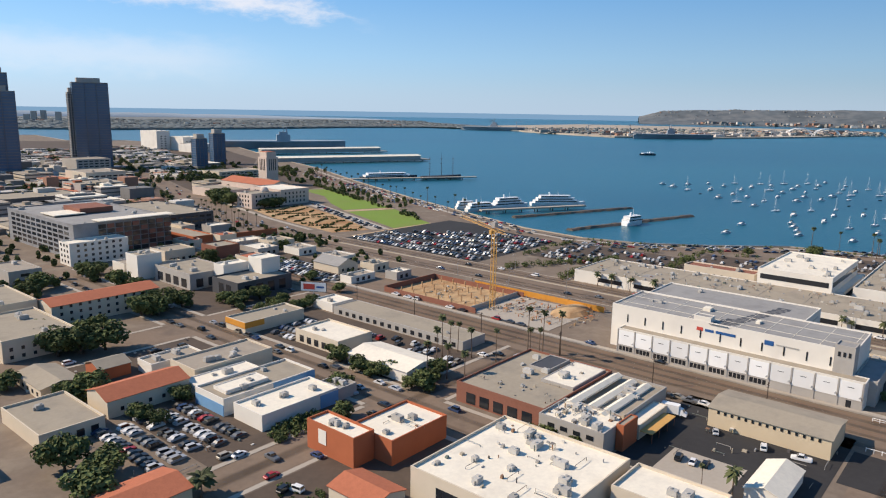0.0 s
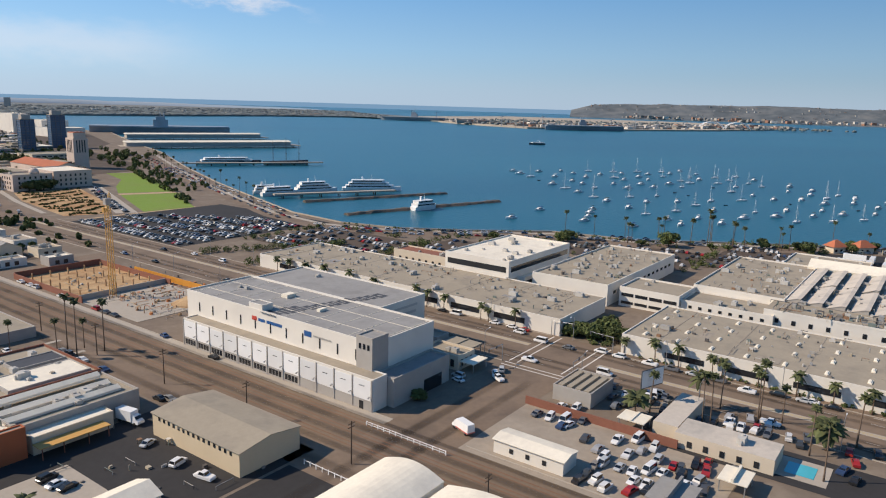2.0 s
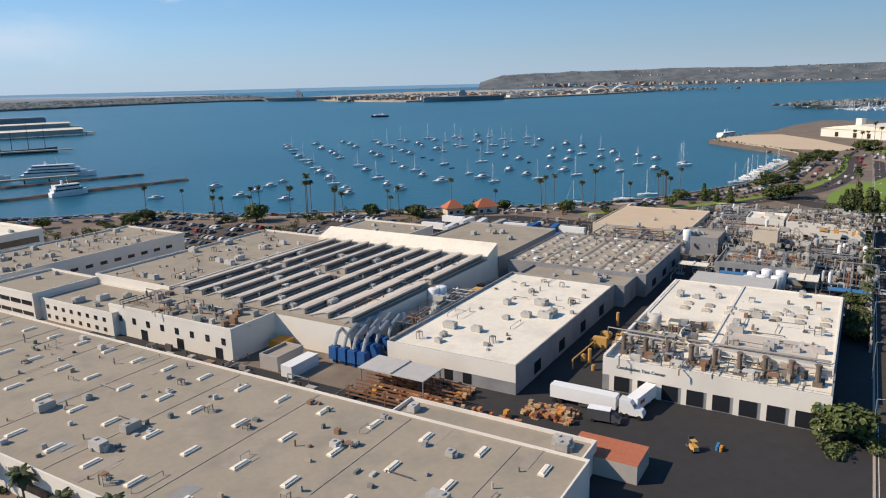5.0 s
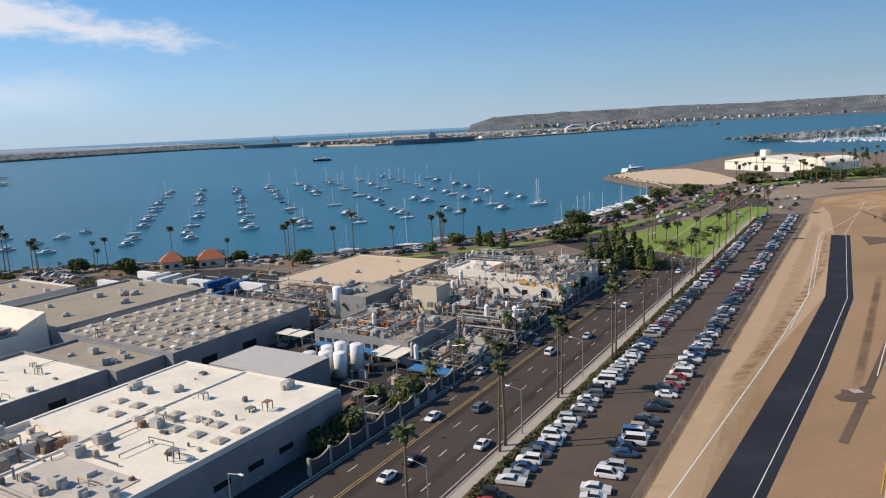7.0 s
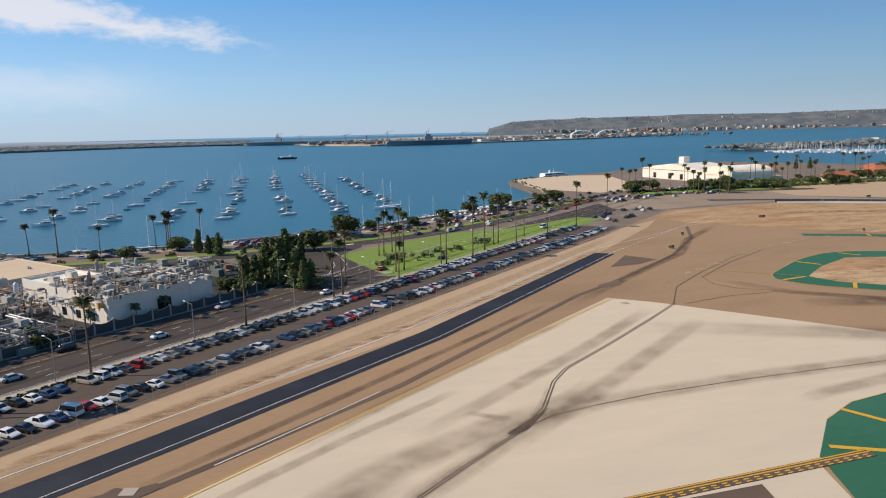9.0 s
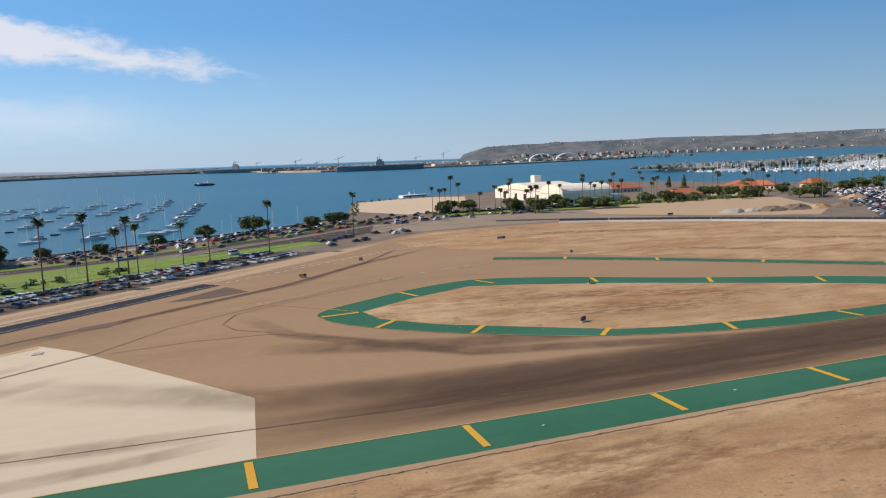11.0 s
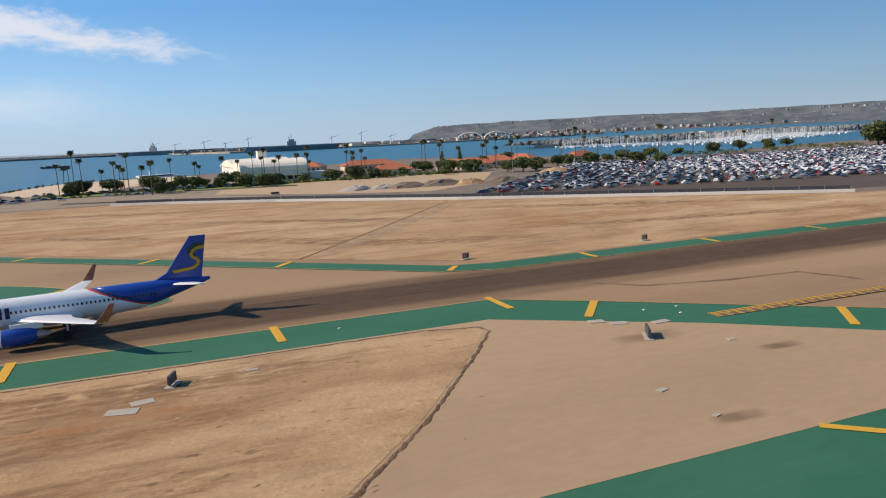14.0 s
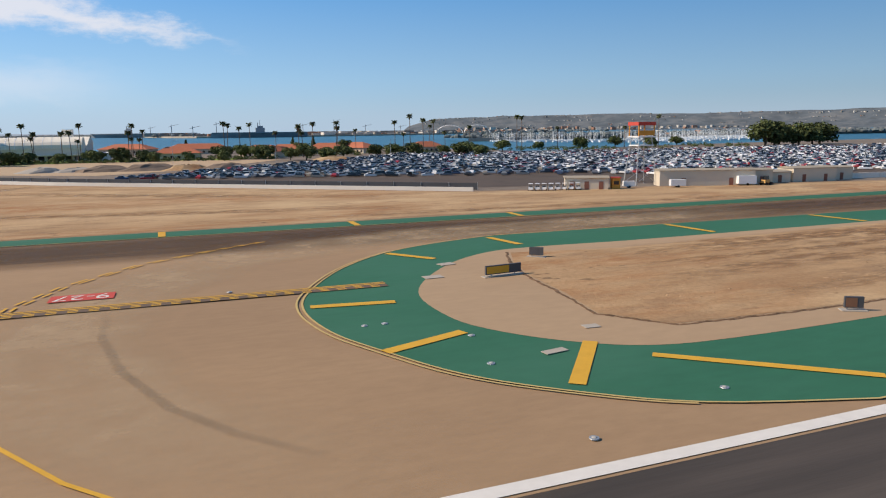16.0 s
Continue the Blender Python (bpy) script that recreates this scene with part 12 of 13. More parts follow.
def billboard(label, a, b, rot, w, h, z):
    t = thing("billboard", *xy(a, b), 0, rot, label, "billboard")
    part("panel", Shape().box(-w / 2, w / 2, -0.2, 0.2, z, z + h), HULL, t)
    part("frame", Shape().box(-w / 2 - 0.2, w / 2 + 0.2, -0.12, 0.12, z - 0.3, z + h + 0.2), DARKWALL, t)
    part("picture_block", Shape().box(-w * 0.4, w * 0.05, -0.25, -0.2, z + h * 0.2, z + h * 0.8), REDPAINT, t)
    part("text_bar", Shape().box(w * 0.12, w * 0.42, -0.25, -0.2, z + h * 0.4, z + h * 0.6), BLUEPAINT, t)
    part("post", Shape().tube((0, 0, 0), (0, 0, z), 0.35, 0.3, 8), STEEL, t)


billboard("white roadside billboard with colour panels", 212, 264, GRID - 60, 13, 4.5, 5)
billboard("dark-backed billboard on a pole by the junction", 300, -28, GRID + 160, 9, 5, 7)


def roof_lettering():
    """Dark bars painted on the depot's roof and wall, in place of the trade name."""
    r = thing("roof_sign", 0, 0, 0, 0, "dark painted sign bars on a depot roof", "sign")
    a = 252.5
    for w, low in ((3.6, 0), (1.2, 1), (3.0, 0), (2.4, 0), (2.2, 1), (2.6, 1), (1.9, 1), (2.4, 1), (2.6, 1), (2.4, 1), (0.7, 1), (2.2, 1), (2.5, 1), (3.6, 1)):
        b0 = 84.5 - (a - 252.5) * 0.28
        for q0, q1, e0, e1 in ((0, 0.35, 0, 1), (0.65, 1, 0, 1), (0.35, 0.65, 0, 0.25), (0.35, 0.65, 0.72, 1)):
            if w < 1.5 and q0 > 0.3:
                continue
            hh = 5.0 if low else 7.0
            s = Shape()
            u0, u1 = a + w * q0, a + w * (q1 if w > 1.5 else 1)
            z = 17.06 if u1 < 280.9 or u0 > 281.3 else 17.56
            s.prism([xy(u0, b0 + hh * e0 - 7), xy(u1, b0 + hh * e0 - 7), xy(u1, b0 + hh * e1 - 7), xy(u0, b0 + hh * e1 - 7)], z - 0.03, z)
            part("sign_bar", s, DARKWALL, r)
        a += w + 0.7
    t = thing("wall_sign_bars", 0, 0, 0, 0, "red and blue sign bars on a white depot wall", "sign")
    k = Shape()
    k.prism([xy(252.9, 89), xy(252.96, 89), xy(252.96, 86.6), xy(252.9, 86.6)], 13.6, 15)
    part("red_bar", k, REDPAINT, t)
    k = Shape()
    k.prism([xy(252.9, 85.8), xy(252.96, 85.8), xy(252.96, 82.6), xy(252.9, 82.6)], 13.7, 14.7)
    part("blue_bar", k, BLUEPAINT, t)
    k = Shape()
    k.prism([xy(252.9, 81.8), xy(252.96, 81.8), xy(252.96, 74.6), xy(252.9, 74.6)], 13.7, 14.7)
    part("blue_bar", k, BLUEPAINT, t)
    k = Shape()
    k.prism([xy(252.9, 60.5), xy(252.96, 60.5), xy(252.96, 53), xy(252.9, 53)], 13.9, 14.4)
    part("grey_bar", k, UNIT, t)
    k = Shape()
    k.prism([xy(252.9, 64.5), xy(252.96, 64.5), xy(252.96, 61.4), xy(252.9, 61.4)], 13.5, 15.2)
    part("blue_panel", k, BLUEPAINT, t)


roof_lettering()


def curved_roof_hall():
    """Twin white vaulted halls nearest the flight path."""
    for b0, b1, hh in ((-14, 2, 8), (-41, -15, 7.6)):
        x, y = xy(199, (b0 + b1) / 2)
        t = thing("vaulted_hall", x, y, 0, GRID, "white vaulted-roof hall with patched coating", "building", "vaulted halls")
        w, d = 19, (b1 - b0) / 2
        part("wall", Shape().box(-w, w, -d, d, 0, hh), WHITEWALL, t)
        secs = []
        for k in range(13):
            q = -d + 2 * d * k / 12
            z = hh + 2.2 * math.cos((k / 12 - 0.5) * math.pi * 0.92)
            secs.append((q, z))
        r = Shape()
        r.loft([[(-w - 0.2, q, hh - 0.1), (w + 0.2, q, hh - 0.1), (w + 0.2, q, z), (-w - 0.2, q, z)] for q, z in secs])
        part("roof", r, ROOFWHITE, t, smooth=False)


curved_roof_hall()
gable("small white office shed by the car yard", 249, 256, -26, -7, 3.6, 0.6, WHITEWALL, ROOFWHITE, "b", windows=(("-a", 1.2, 1.0, 1.2, 4.5, 1.5),))
building("small tyre workshop with a ribbed roof", 288, 304, -15, -3, 4, GREYWALL, ROOFTAN, seed=90, units=0)
for k in range(4):
    solo("roof_rib", Shape().box(-7, 7, -0.8, 0.8, 0, 0.7), ROOFTAN, "raised rib on a workshop roof", "roof rib", "workshop roof ribs", "", *xy(296, -13 + k * 2.7), 4.0, GRID)
building("long motel range with a pale flat roof", 281, 291.5, -65, -41.2, 4, CREAMWALL, ROOFPALE, seed=91, units=1, parapet=0, windows=(("-a", 0.8, 1.2, 1.6, 4, 1),))
building("motel office wing with a pale roof", 284, 308, -41, -34.5, 4, CREAMWALL, ROOFPALE, seed=92, parapet=0)
street("yard_corner", 245, 280.5, -59, 1, YARDCONC, "dusty pale concrete car yard", 0.046, "car park")
flat("pool", [xy(285, -73), xy(291.5, -73), xy(291.5, -66.5), xy(285, -66.5)], 0.16, material("pool_water", (0.08, 0.45, 0.55), 0.1, vary=0.1, spec=0.6), "bright turquoise motel swimming pool", category="pool")


def plain_block(label, a0, a1, b0, b1, h, wall, roof):
    """A far town building: a storey of wall over each band of windows, a roof and a stair head."""
    x, y = xy((a0 + a1) / 2, (b0 + b1) / 2)
    w, d = (a1 - a0) / 2, (b1 - b0) / 2
    t = thing("town_building", x, y, 0, GRID, label, "building", "town buildings")
    n = max(1, int(h / 3.4))
    step = h / n
    part("wall", Shape().box(-w, w, -d, d, 0, h), wall, t)
    gm = Shape().box(-w - 0.05, w + 0.05, -d - 0.05, d + 0.05, 0, min(1.3, step * 0.36)).mesh("window_band", TOWNWIN)
    for k in range(n):
        piece("window_band", gm, t, 0, 0, (k + 0.45) * step)
    part("roof", Shape().box(-w - 0.1, w + 0.1, -d - 0.1, d + 0.1, h, h + 0.5), roof, t)
    if h > 7:
        part("stair_head", Shape().box(-w * 0.5, w * 0.1, -d * 0.4, d * 0.2, h + 0.5, h + 3.0), roof, t)


def yard_details():
    """Fences, awning, box truck and roof seams near the railway and the depot."""
    t = thing("white_fence", *xy(240, 14), 0, GRID, "low white rail fence beside the tracks", "fence")
    for k in range(14):
        part("post", Shape().box(-0.08, 0.08, -13 + k * 2, -12.84 + k * 2, 0, 1.3), HULL, t)
    for z in (0.5, 1.1):
        part("rail", Shape().box(-0.05, 0.05, -13, 13.2, z, z + 0.14), HULL, t)
    t = thing("white_fence", *xy(215.5, 17.5), 0, GRID, "low white rail fence beside the tracks", "fence")
    for k in range(8):
        part("post", Shape().box(-0.08, 0.08, -7 + k * 2, -6.84 + k * 2, 0, 1.3), HULL, t)
    part("rail", Shape().box(-0.05, 0.05, -7, 7.2, 1.0, 1.16), HULL, t)
    t = thing("awning", *xy(186.5, 74.2), 0, GRID, "orange timber awning along a workshop", "awning")
    part("slats", Shape().box(-8.5, 8.5, -1.9, 1.9, 2.9, 3.1), CRANEYELLOW, t, "orange-brown slatted roof")
    for q in (-8, -3, 3, 8):
        part("post", Shape().box(q - 0.1, q + 0.1, -1.8, -1.6, 0, 2.9), BRICK, t)
    t = thing("box_truck", *xy(202, 76), 0.05, GRID - 80, "white box truck parked in a dark yard", "truck")
    part("box", Shape().box(-3.6, 2.0, -1.25, 1.25, 0.9, 3.7), HULL, t)
    part("cab", Shape().loft([[(x, -1.1, 0.6), (x, 1.1, 0.6), (x, 1.0, z), (x, -1.0, z)] for x, z in ((2.1, 2.7), (3.0, 2.6), (3.6, 1.7), (4.3, 1.4))]), HULL, t)
    part("windscreen", Shape().add([(3.08, -0.95, 2.5), (3.08, 0.95, 2.5), (3.62, 0.95, 1.78), (3.62, -0.95, 1.78)], [(0, 3, 2, 1)]), CARGLASS, t)
    for px in (-2.4, 3.0):
        for sy in (-1, 1):
            part("wheel", Shape().tube((px, sy * 1.05 - 0.15, 0.45), (px, sy * 1.05 + 0.15, 0.45), 0.45, 0.45, 12), TYRE, t)
    t = thing("roof_seams", *xy(267, 80), 17.0, GRID, "pale welded seams and vents on a slate roof", "roof seam")
    for k in range(10):
        part("seam", Shape().box(-13.5, 13.5, -42 + k * 9.2, -41.86 + k * 9.2, 0.0, 0.09), ROOFWHITE, t)
    for q in (-6.5, 4.5):
        part("seam", Shape().box(q, q + 0.14, -43, 43, 0.0, 0.1), ROOFWHITE, t)
    part("hatch", Shape().box(2, 6, 10, 13, 0, 1.2), ROOFWHITE, t)
    part("hatch", Shape().box(-2, 1, -10, -8.5, 0, 0.9), ROOFWHITE, t)
    for a0, a1, b0, b1, lab in ((341.5, 383.5, 22, 192, "warehouse"), (339.5, 386.5, -187, -3, "warehouse")):
        t = thing("roof_patches", *xy((a0 + a1) / 2, (b0 + b1) / 2), 6.32 if b0 > 0 else 6.82, GRID, "darker and paler repair strips on a gravel roof", "roof repair")
        rnd = random.Random(int(a0))
        w, d = (a1 - a0) / 2 - 1, (b1 - b0) / 2 - 1
        for k in range(26):
            q, u = rnd.uniform(-d, d - 6), rnd.uniform(-w, w - 6)
            part("patch", Shape().box(u, u + rnd.uniform(1.5, 9), q, q + rnd.uniform(1, 6), 0.0, 0.006 + 0.002 * k), rnd.choice((ROOFGREY, ROOFTAN, ROOFSLATE, ROOFGREY)), t)
        for k in range(8):
            part("seam", Shape().box(-w, w, -d + 2 * d * (k + 0.5) / 8, -d + 2 * d * (k + 0.5) / 8 + 0.35, 0, 0.07), ROOFGREY, t)


yard_details()


def city_fill():
    """Low blocks of the older town behind the first streets."""
    rnd = random.Random(77)
    looks = ((CREAMWALL, ROOFTAN, "low cream town building with a tan roof"), (WHITEWALL, ROOFWHITE, "low white town building with a pale roof"), (GREYWALL, ROOFGREY, "grey concrete town building"),
             (BRICK, ROOFTAN, "brick town building with a gravel roof"), (CREAMWALL, ROOFGREY, "cream town building with a grey roof"), (GREYWALL, ROOFWHITE, "grey town building with a pale roof"), (CREAMWALL, TILE, "cream town building with a red tile roof"))
    n = 0
    for i in range(9):
        for j in range(26):
            a, b = -30 + i * 30 + rnd.uniform(-4, 4), 190 + j * 34 + rnd.uniform(-4, 4)
            if (a > 55 and b < 370) or (a > 150 and b < 540) or 140 < a < 166 or a > 216:
                continue
            if b < 250 and a > 30:
                continue
            wall, roof, lab = rnd.choice(looks)
            far = b > 420
            if far:
                plain_block(lab, a, a + rnd.uniform(14, 25), b, b + rnd.uniform(16, 28), rnd.choice((4, 5, 6, 8, 11, 15)), wall, roof)
                continue
            h = rnd.uniform(5, 11) if not far else rnd.uniform(6, 24)
            building(lab, a, a + rnd.uniform(14, 25), b, b + rnd.uniform(16, 28), h, wall, roof, name="town_building", seed=n, units=1, parapet=0.5 if not far else 0, windows=() if far else tuple(("-b", 1.2 + 3.4 * k, 4.6, 1.5, 7.5, 1.0) for k in range(min(2, int(h / 3.4)))), group="town buildings")
            n += 1
    for i in range(4):
        for j in range(13):
            a, b = 236 + i * 24 + rnd.uniform(-3, 3), 300 + j * 42 + rnd.uniform(-5, 5)
            if a > 286 or (b < 330) or rnd.random() < 0.3:
                continue
            wall, roof, lab = rnd.choice(looks)
            building(lab, a, a + rnd.uniform(10, 18), b, b + rnd.uniform(12, 22), rnd.uniform(4, 8), wall, roof, name="town_building", seed=n, units=1, group="town buildings")
            n += 1
    for k in range(34):
        b = rnd.uniform(640, 1120)
        a = rnd.uniform(250, 440) + max(0, (b - 700)) * 0.25
        wall, roof, lab = rnd.choice(looks)
        if a - np.interp(b, (560, 680, 786, 888, 1186), (323, 374, 417, 447, 552)) > -34:
            a += 75
        if a > 475 and b < 790:
            continue
        plain_block(lab, a, a + rnd.uniform(18, 40), b, b + rnd.uniform(18, 40), rnd.choice((5, 6, 8, 12)), wall, roof)
        n += 1
    sp = [(*xy(rnd.uniform(-20, 240), rnd.uniform(330, 900)), rnd.uniform(1.5, 3.2), rnd.uniform(2.5, 6)) for _ in range(480)]
    sp += [(*xy(a, b), rnd.uniform(2.5, 5), rnd.uniform(4, 8)) for a, b in ((rnd.uniform(236, 420), rnd.uniform(600, 1150)) for _ in range(420)) if not -10 < a - np.interp(b, (560, 680, 786, 888, 1186), (338, 384, 424, 454, 556)) < 16]
    sp += [(*xy(rnd.uniform(480, 690), rnd.uniform(790, 1200)), rnd.uniform(2.5, 5.5), rnd.uniform(4, 9)) for _ in range(150)]
    sp += [(*xy(280 + rnd.uniform(-7, 7), 384 + rnd.uniform(-7, 7)), rnd.uniform(2, 3.4), rnd.uniform(5, 8)) for _ in range(7)]
    sp += [(*xy(306 + rnd.uniform(-9, 6), 402 + rnd.uniform(-9, 9)), rnd.uniform(2, 3.4), rnd.uniform(4, 7)) for _ in range(9)]
    sp += [(*xy(rnd.uniform(226, 330), rnd.uniform(290, 560)), rnd.uniform(1.2, 2.6), rnd.uniform(2, 5)) for _ in range(120)]
    low = Shape()
    for _ in range(1150):
        a, b = rnd.uniform(-60, 420), rnd.uniform(560, 1300)
        if rnd.random() < 0.5:
            b = rnd.uniform(860, 1560)
            a = rnd.uniform(330, 560 + max(0, b - 860) * 0.35)
        if -14 < a - np.interp(b, (560, 680, 786, 888, 1186, 1500), (338, 384, 424, 454, 556, 640)) < 14 or (a > 345 and b < 780):
            continue
        x, y = xy(a, b)
        w, d, h = rnd.uniform(4, 13), rnd.uniform(4, 10), rnd.choice((3, 4, 5, 6, 8, 11, 14)) if a < 420 else rnd.uniform(3, 6)
        q = [(u * _cg - v * _sg + x, u * _sg + v * _cg + y) for u, v in ((-w, -d), (w, -d), (w, d), (-w, d))]
        low.prism(q, 0, h)
        low.box(x - 1, x + 0.6, y - 0.8, y + 0.8, h, h + 1.1)
    solo("town_roofs", low, FARBLD, "crowd of low weathered downtown roofs", "buildings", "", "stuff")
    for _ in range(420):
        b = rnd.uniform(830, 1560)
        sp.append((*xy(rnd.uniform(300, 560 + max(0, b - 860) * 0.35), b), rnd.uniform(2.5, 5), rnd.uniform(4, 9)))
    shrubs("town_trees", "scattered dark trees among town blocks", sp, leaf=1.1)


city_fill()


def utility_poles():
    for k in range(9):
        t = thing("utility_pole", *xy(222.5, -60 + k * 38), 0, GRID, "dark wooden utility pole with crossarms", "pole", "utility poles")
        part("pole", Shape().tube((0, 0, 0), (0, 0, 11), 0.18, 0.12, 7), WOODPOLE, t)
        for z in (9.4, 10.3):
            part("crossarm", Shape().box(-1.2, 1.2, -0.07, 0.07, z, z + 0.16), WOODPOLE, t)
    for a, b, r in ((305.4, -1, 0), (337, -1, 90), (305.4, 25, 180), (340.8, 25, 270)):
        t = thing("traffic_signal", *xy(a, b), 0, GRID + r, "traffic signal on a long steel mast arm", "traffic signal", "traffic signals")
        part("pole", Shape().tube((0, 0, 0), (0, 0, 6), 0.14, 0.12, 7), STEEL, t)
        part("arm", Shape().tube((0, 0, 5.8), (9, 0, 6.2), 0.1, 0.07, 6), STEEL, t)
        for q in (4, 8.6):
            part("signal_head", Shape().box(q - 0.2, q + 0.2, -0.2, 0.2, 5.2, 6.3), DARKWALL, t)


utility_poles()


def corner_block():
    """The small shop, car yard walls and motel pool near the signalled junction."""
    building("small cream shop with a pale roof and white bands", 288, 297.5, 31, 46, 4.2, CREAMWALL, ROOFTAN, seed=101, units=2, windows=(("-a", 1.0, 1.4, 2.4, 2.6, 0.6), ("-b", 1.0, 1.4, 2.4, 2.6, 0.6)))
    t = thing("shop_canopy", *xy(293, 28.2), 0, GRID, "pale flat canopy on slim posts beside a shop", "canopy")
    part("roof", Shape().box(-4.2, 4.2, -2.6, 2.6, 2.9, 3.2), ROOFWHITE, t)
    for sx in (-3.8, 3.8):
        for sy in (-2.3, 2.3):
            part("post", Shape().tube((sx, sy, 0), (sx, sy, 2.9), 0.09, 0.09, 6), STEEL, t)
    building("open shed with a tan roof beside the depot", 298, 305, 47, 57.6, 4.6, GREYWALL, ROOFTAN, seed=102, units=0)
    solo("yard_wall", Shape().box(-0.2, 0.2, -22, 22, 0, 2.4), BRICK, "brown block wall along a car yard", "wall", "", "", *xy(280, -20.5), 0, GRID)
    t = thing("food_truck", *xy(253.5, 5), 0.05, GRID + 70, "white and red box truck parked by a yard", "truck")
    part("box", Shape().box(-3.2, 2.2, -1.2, 1.2, 0.7, 3.1, 0.08), HULL, t)
    part("stripe", Shape().box(-3.22, 2.22, -1.22, 1.22, 0.75, 1.0), REDPAINT, t)
    part("cab", Shape().loft([[(x, -1.1, 0.6), (x, 1.1, 0.6), (x, 1.05, z), (x, -1.05, z)] for x, z in ((2.2, 2.6), (3.0, 2.4), (3.5, 1.5), (4.0, 1.3))]), HULL, t)
    for px in (-2, 2.9):
        for sy in (-1, 1):
            part("wheel", Shape().tube((px, sy * 1.0 - 0.15, 0.42), (px, sy * 1.0 + 0.15, 0.42), 0.42, 0.42, 12), TYRE, t)
    t = thing("roof_billboard", *xy(305.4, 62.5), 0, GRID, "orange-brown billboard on steel posts by the depot", "billboard")
    part("panel", Shape().box(-4, 4, -0.2, 0.2, 7, 11), ORANGEWALL, t)
    for q in (-3, 3):
        part("post", Shape().tube((q, 0, 0), (q, 0, 7), 0.18, 0.18, 6), STEEL, t)
    street("pool_deck", 282.5, 294, -76, -63.5, SIDEWALK, "pale concrete deck round a motel pool", 0.1, "pavement")
    street("motel_asphalt", 279, 297, -120, -31, YARD, "black asphalt of a motel car park", 0.05, "yard")
    flat("motel_blue_roof_patch", [xy(300, -99), xy(306, -99), xy(306, -91), xy(300, -91)], 0.14, BLUETARP, "bright blue tarpaulin on the ground", "", "tarpaulin")


corner_block()


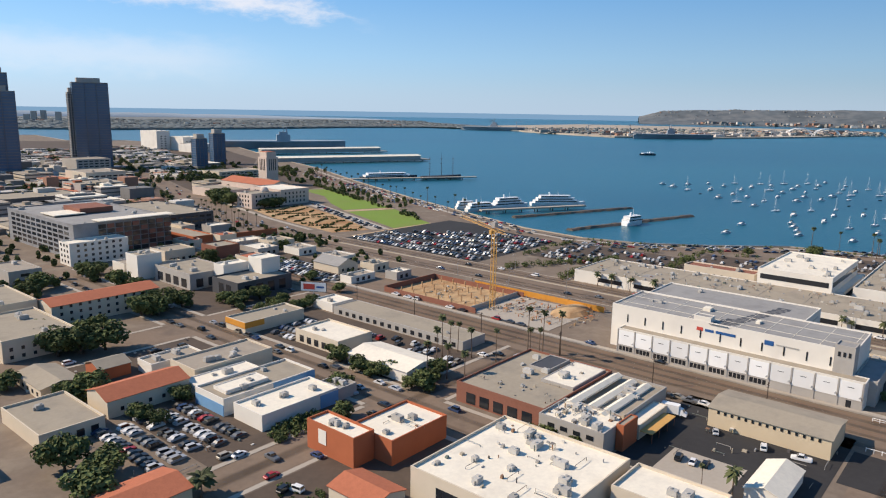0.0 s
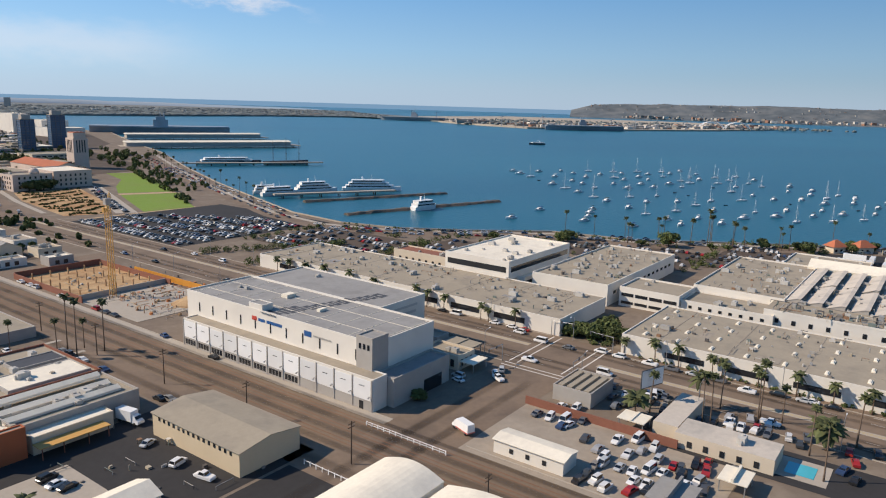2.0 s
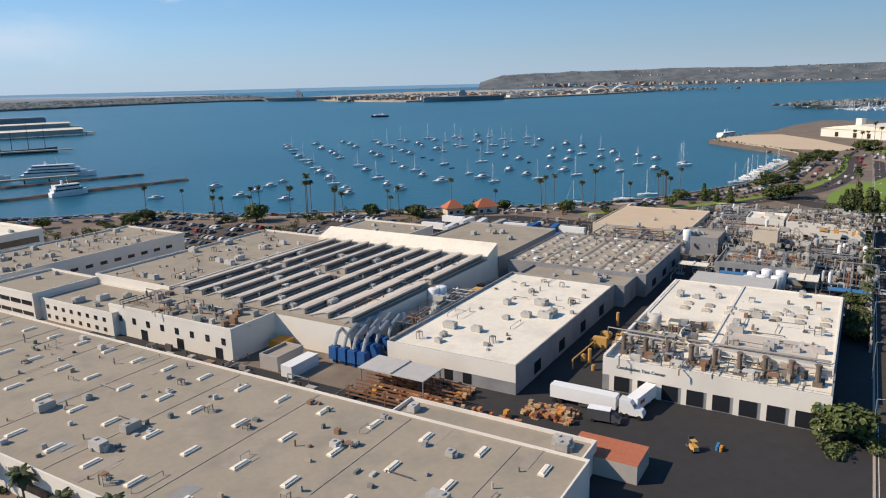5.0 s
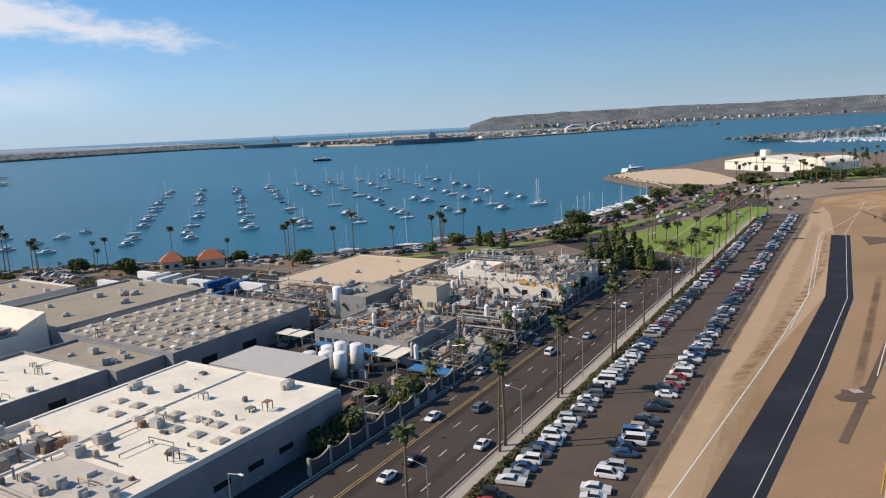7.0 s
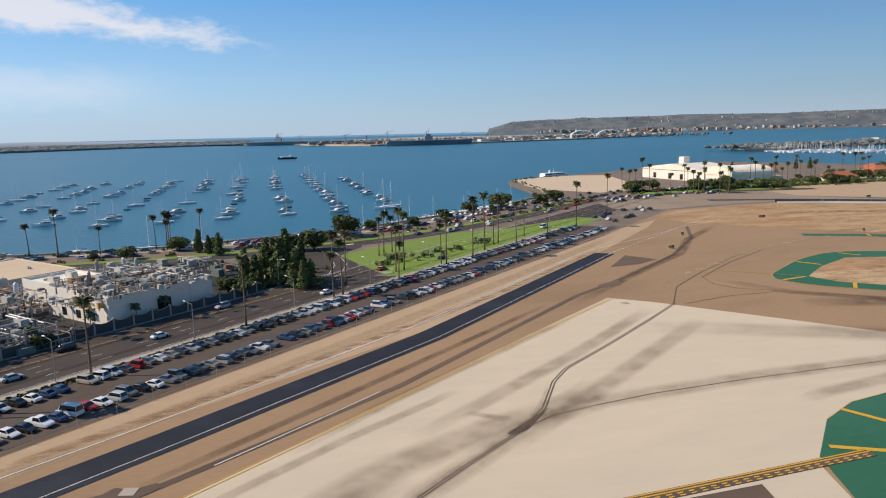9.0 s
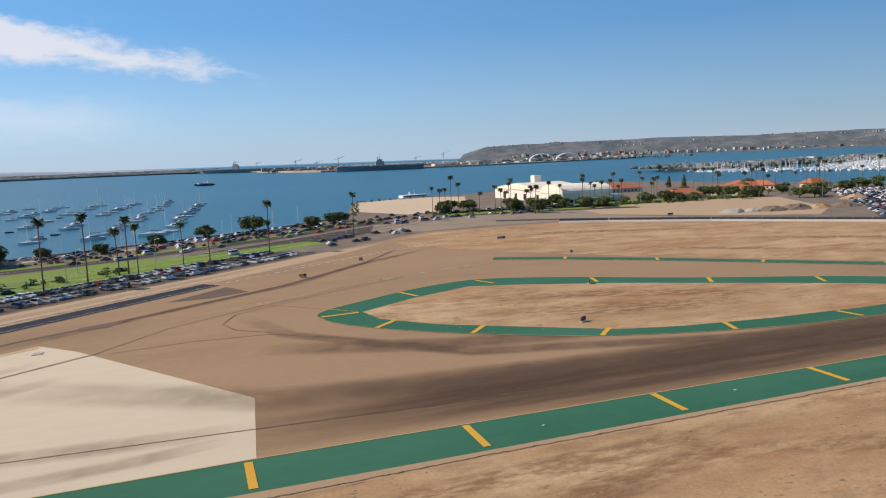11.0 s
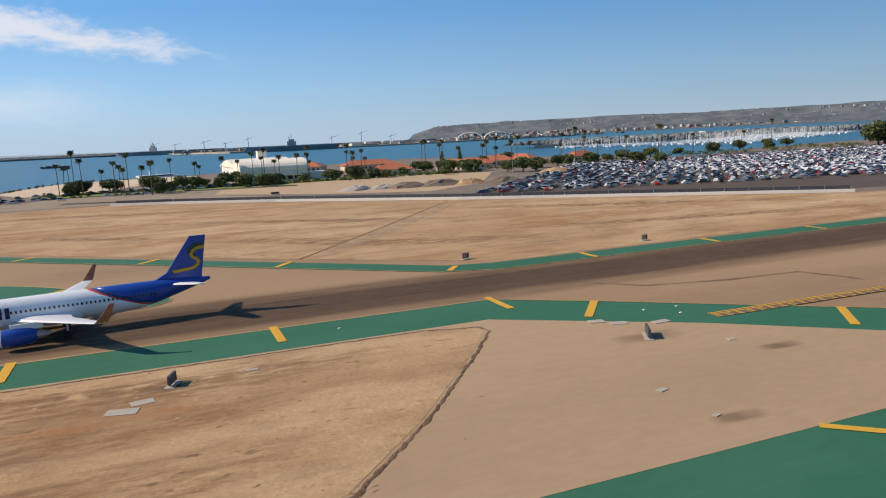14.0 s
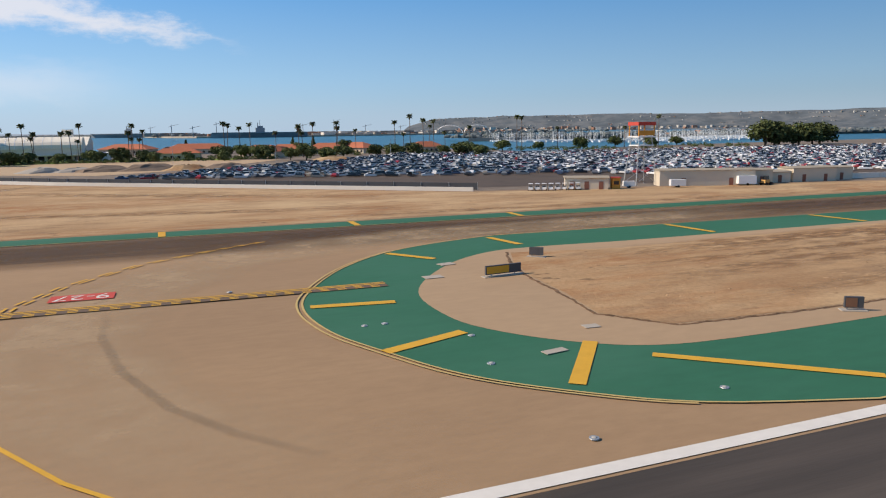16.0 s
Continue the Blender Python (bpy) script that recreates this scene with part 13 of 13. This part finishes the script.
def old_town():
    """Shops and yards of the older streets beneath the first stretch of the flight."""
    building("stucco block with stepped parapets and a tan roof", 78, 104, 277, 318, 8, CREAMWALL, ROOFTAN, seed=111, units=4, windows=tuple(("-a", 1.2 + 3 * k, 1.2, 1.4, 4, 1) for k in range(2)) + tuple(("-b", 1.2 + 3 * k, 1.2, 1.4, 4, 1) for k in range(2)))
    gable("cream house with a pale hip roof among trees", 74, 87, 232, 254, 3.8, 1.4, CREAMWALL, ROOFTAN, "b", seed=112, windows=(("-a", 1.0, 1.2, 1.3, 4, 1),))
    building("low tan shop on a street corner", 60, 78, 196, 224, 4.2, CREAMWALL, ROOFTAN, seed=113, units=2, windows=(("-b", 0.8, 2.2, 2.2, 4, 1),))
    building("low white-roofed shop in a yard", 108, 128, 226, 236, 4.0, WHITEWALL, ROOFGREY, seed=114, units=2)
    gable("house with a clay tile hip roof and tan walls", 52, 74, 142, 156, 4.2, 1.6, TANWALL, TILE, "a", seed=115, windows=(("-b", 1.0, 1.2, 1.3, 4, 1),))
    for k, (a, b, w, d, h) in enumerate(((192, 366, 12, 12, 5), (176, 386, 20, 14, 5), (208, 326, 18, 22, 5), (205, 394, 20, 18, 7), (248, 276, 18, 9, 3.4), (271, 264, 12, 9, 4), (277, 288, 12, 12, 4), (278, 318, 12, 18, 4), (256, 372, 16, 20, 4.5), (276, 384, 18, 16, 5), (276, 356, 14, 16, 4), (262, 404, 22, 14, 4))):
        building("low town shop with a weathered roof", a, a + w, b, b + d, h, (CREAMWALL, WHITEWALL, GREYWALL)[k % 3], (ROOFTAN, ROOFGREY, ROOFWHITE)[(k * 7) % 3], name="town_shop", seed=120 + k, units=2, windows=(("-b", 0.8, 2, 2, 4.2, 1),), group="town shops")
    gable("brown-roofed cottage beside a crowded car lot", 259, 274, 299, 321, 4.6, 3.4, CREAMWALL, ROOFSLATE, "b", seed=141, windows=(("-b", 1.0, 1.4, 1.6, 4, 1),))
    building("long orange hoarding-clad shed by a site", 247.5, 263, 434, 490, 5.5, ORANGEWALL, ROOFTAN, seed=140)
    solo("site_hoarding", Shape().box(-27, 27, -0.4, 0.4, 0, 4.2), ORANGEWALL, "long orange-brown hoarding round a plot", "fence", "", "", *xy(290, 437), 0, GRID - 6)
    building("dark grey three-storey block with a tan gravel roof", 264, 302, 496, 585, 12, DARKWALL, ROOFTAN, seed=142, units=4, windows=tuple(("-b", 1.5 + 3.6 * k, 4.2, 1.6, 6, 1) for k in range(3)))
    street("dusty_lot", 240.6, 276, 286, 372, LOTASPH, "crowded dark asphalt car lot beside the railway", 0.042, "car park")
    for k, (a0, a1, b0, b1, h) in enumerate(((306, 350, 745, 790, 13), (346, 392, 825, 880, 17), (216, 285, 690, 740, 10), (520, 590, 830, 870, 8), (395, 440, 965, 1010, 22))):
        building("long pale downtown block with window rows", a0, a1, b0, b1, h, (GREYWALL, CREAMWALL, DARKWALL, CREAMWALL, GREYWALL)[k], (ROOFTAN, ROOFGREY, ROOFTAN, ROOFTAN, ROOFGREY)[k], seed=150 + k, units=3, windows=tuple(("-b", 1.5 + 3.5 * q, 5, 1.5, 7, 1) for q in range(int(h / 3.6))))
    # darker glazed storeys and brick piers of the apartment block
    t = thing("apartment_glazing", *xy(209, 439.8), 0, GRID, "dark glazed bays and brick piers on an apartment front", "facade")
    for k in range(6):
        for q in range(9):
            part("bay", Shape().box(-22 + q * 5.4, -22 + q * 5.4 + 4.4, -0.5, 0.1, 2 + k * 3.2, 4.6 + k * 3.2), GLASSDARK if (k + q) % 3 else BRICK, t)
    part("roof_canopy", Shape().box(-22, 28, -2, 9, 22.6, 23.1), ROOFWHITE, t)
    part("roof_canopy", Shape().box(-32, -12, 40, 62, 22.4, 23.0), ROOFWHITE, t)
    part("penthouse", Shape().box(-14, 8, 44, 70, 22.0, 25.4), BRICK, t)


old_town()


def bare_heaps():
    """Loose heaps of pale rubble and soil between the wall and the bay road."""
    rnd = random.Random(33)
    for x, y, r, mat, word in ((1096, 341, 7, SIDEWALK, "pale rubble"), (1110, 339, 6, SIDEWALK, "pale rubble"), (1121, 336, 8, OLDROAD, "brown soil"), (1139, 336, 9, OLDROAD, "brown soil"), (1155, 333, 7, DIRT, "ochre soil"), (1172, 330, 8, OLDROAD, "brown soil"), (1230, 372, 9, DIRT, "ochre soil")):
        rings = [[(r * q * math.cos(0.524 * i) * 1.6 * rnd.uniform(0.8, 1.2), r * q * math.sin(0.524 * i) * rnd.uniform(0.8, 1.2), z * r * 0.3 * rnd.uniform(0.8, 1.2)) for i in range(12)] for q, z in ((1, 0), (0.75, 0.45), (0.45, 0.85), (0.15, 1.0))]
        rings[0] = [(p[0], p[1], 0.0) for p in rings[0]]
        solo("earth_heap", Shape().loft(rings), mat, "low heap of " + word + " on bare ground", "earth heap", "heaps beyond the wall", "", x, y, 0.05, 20)


bare_heaps()
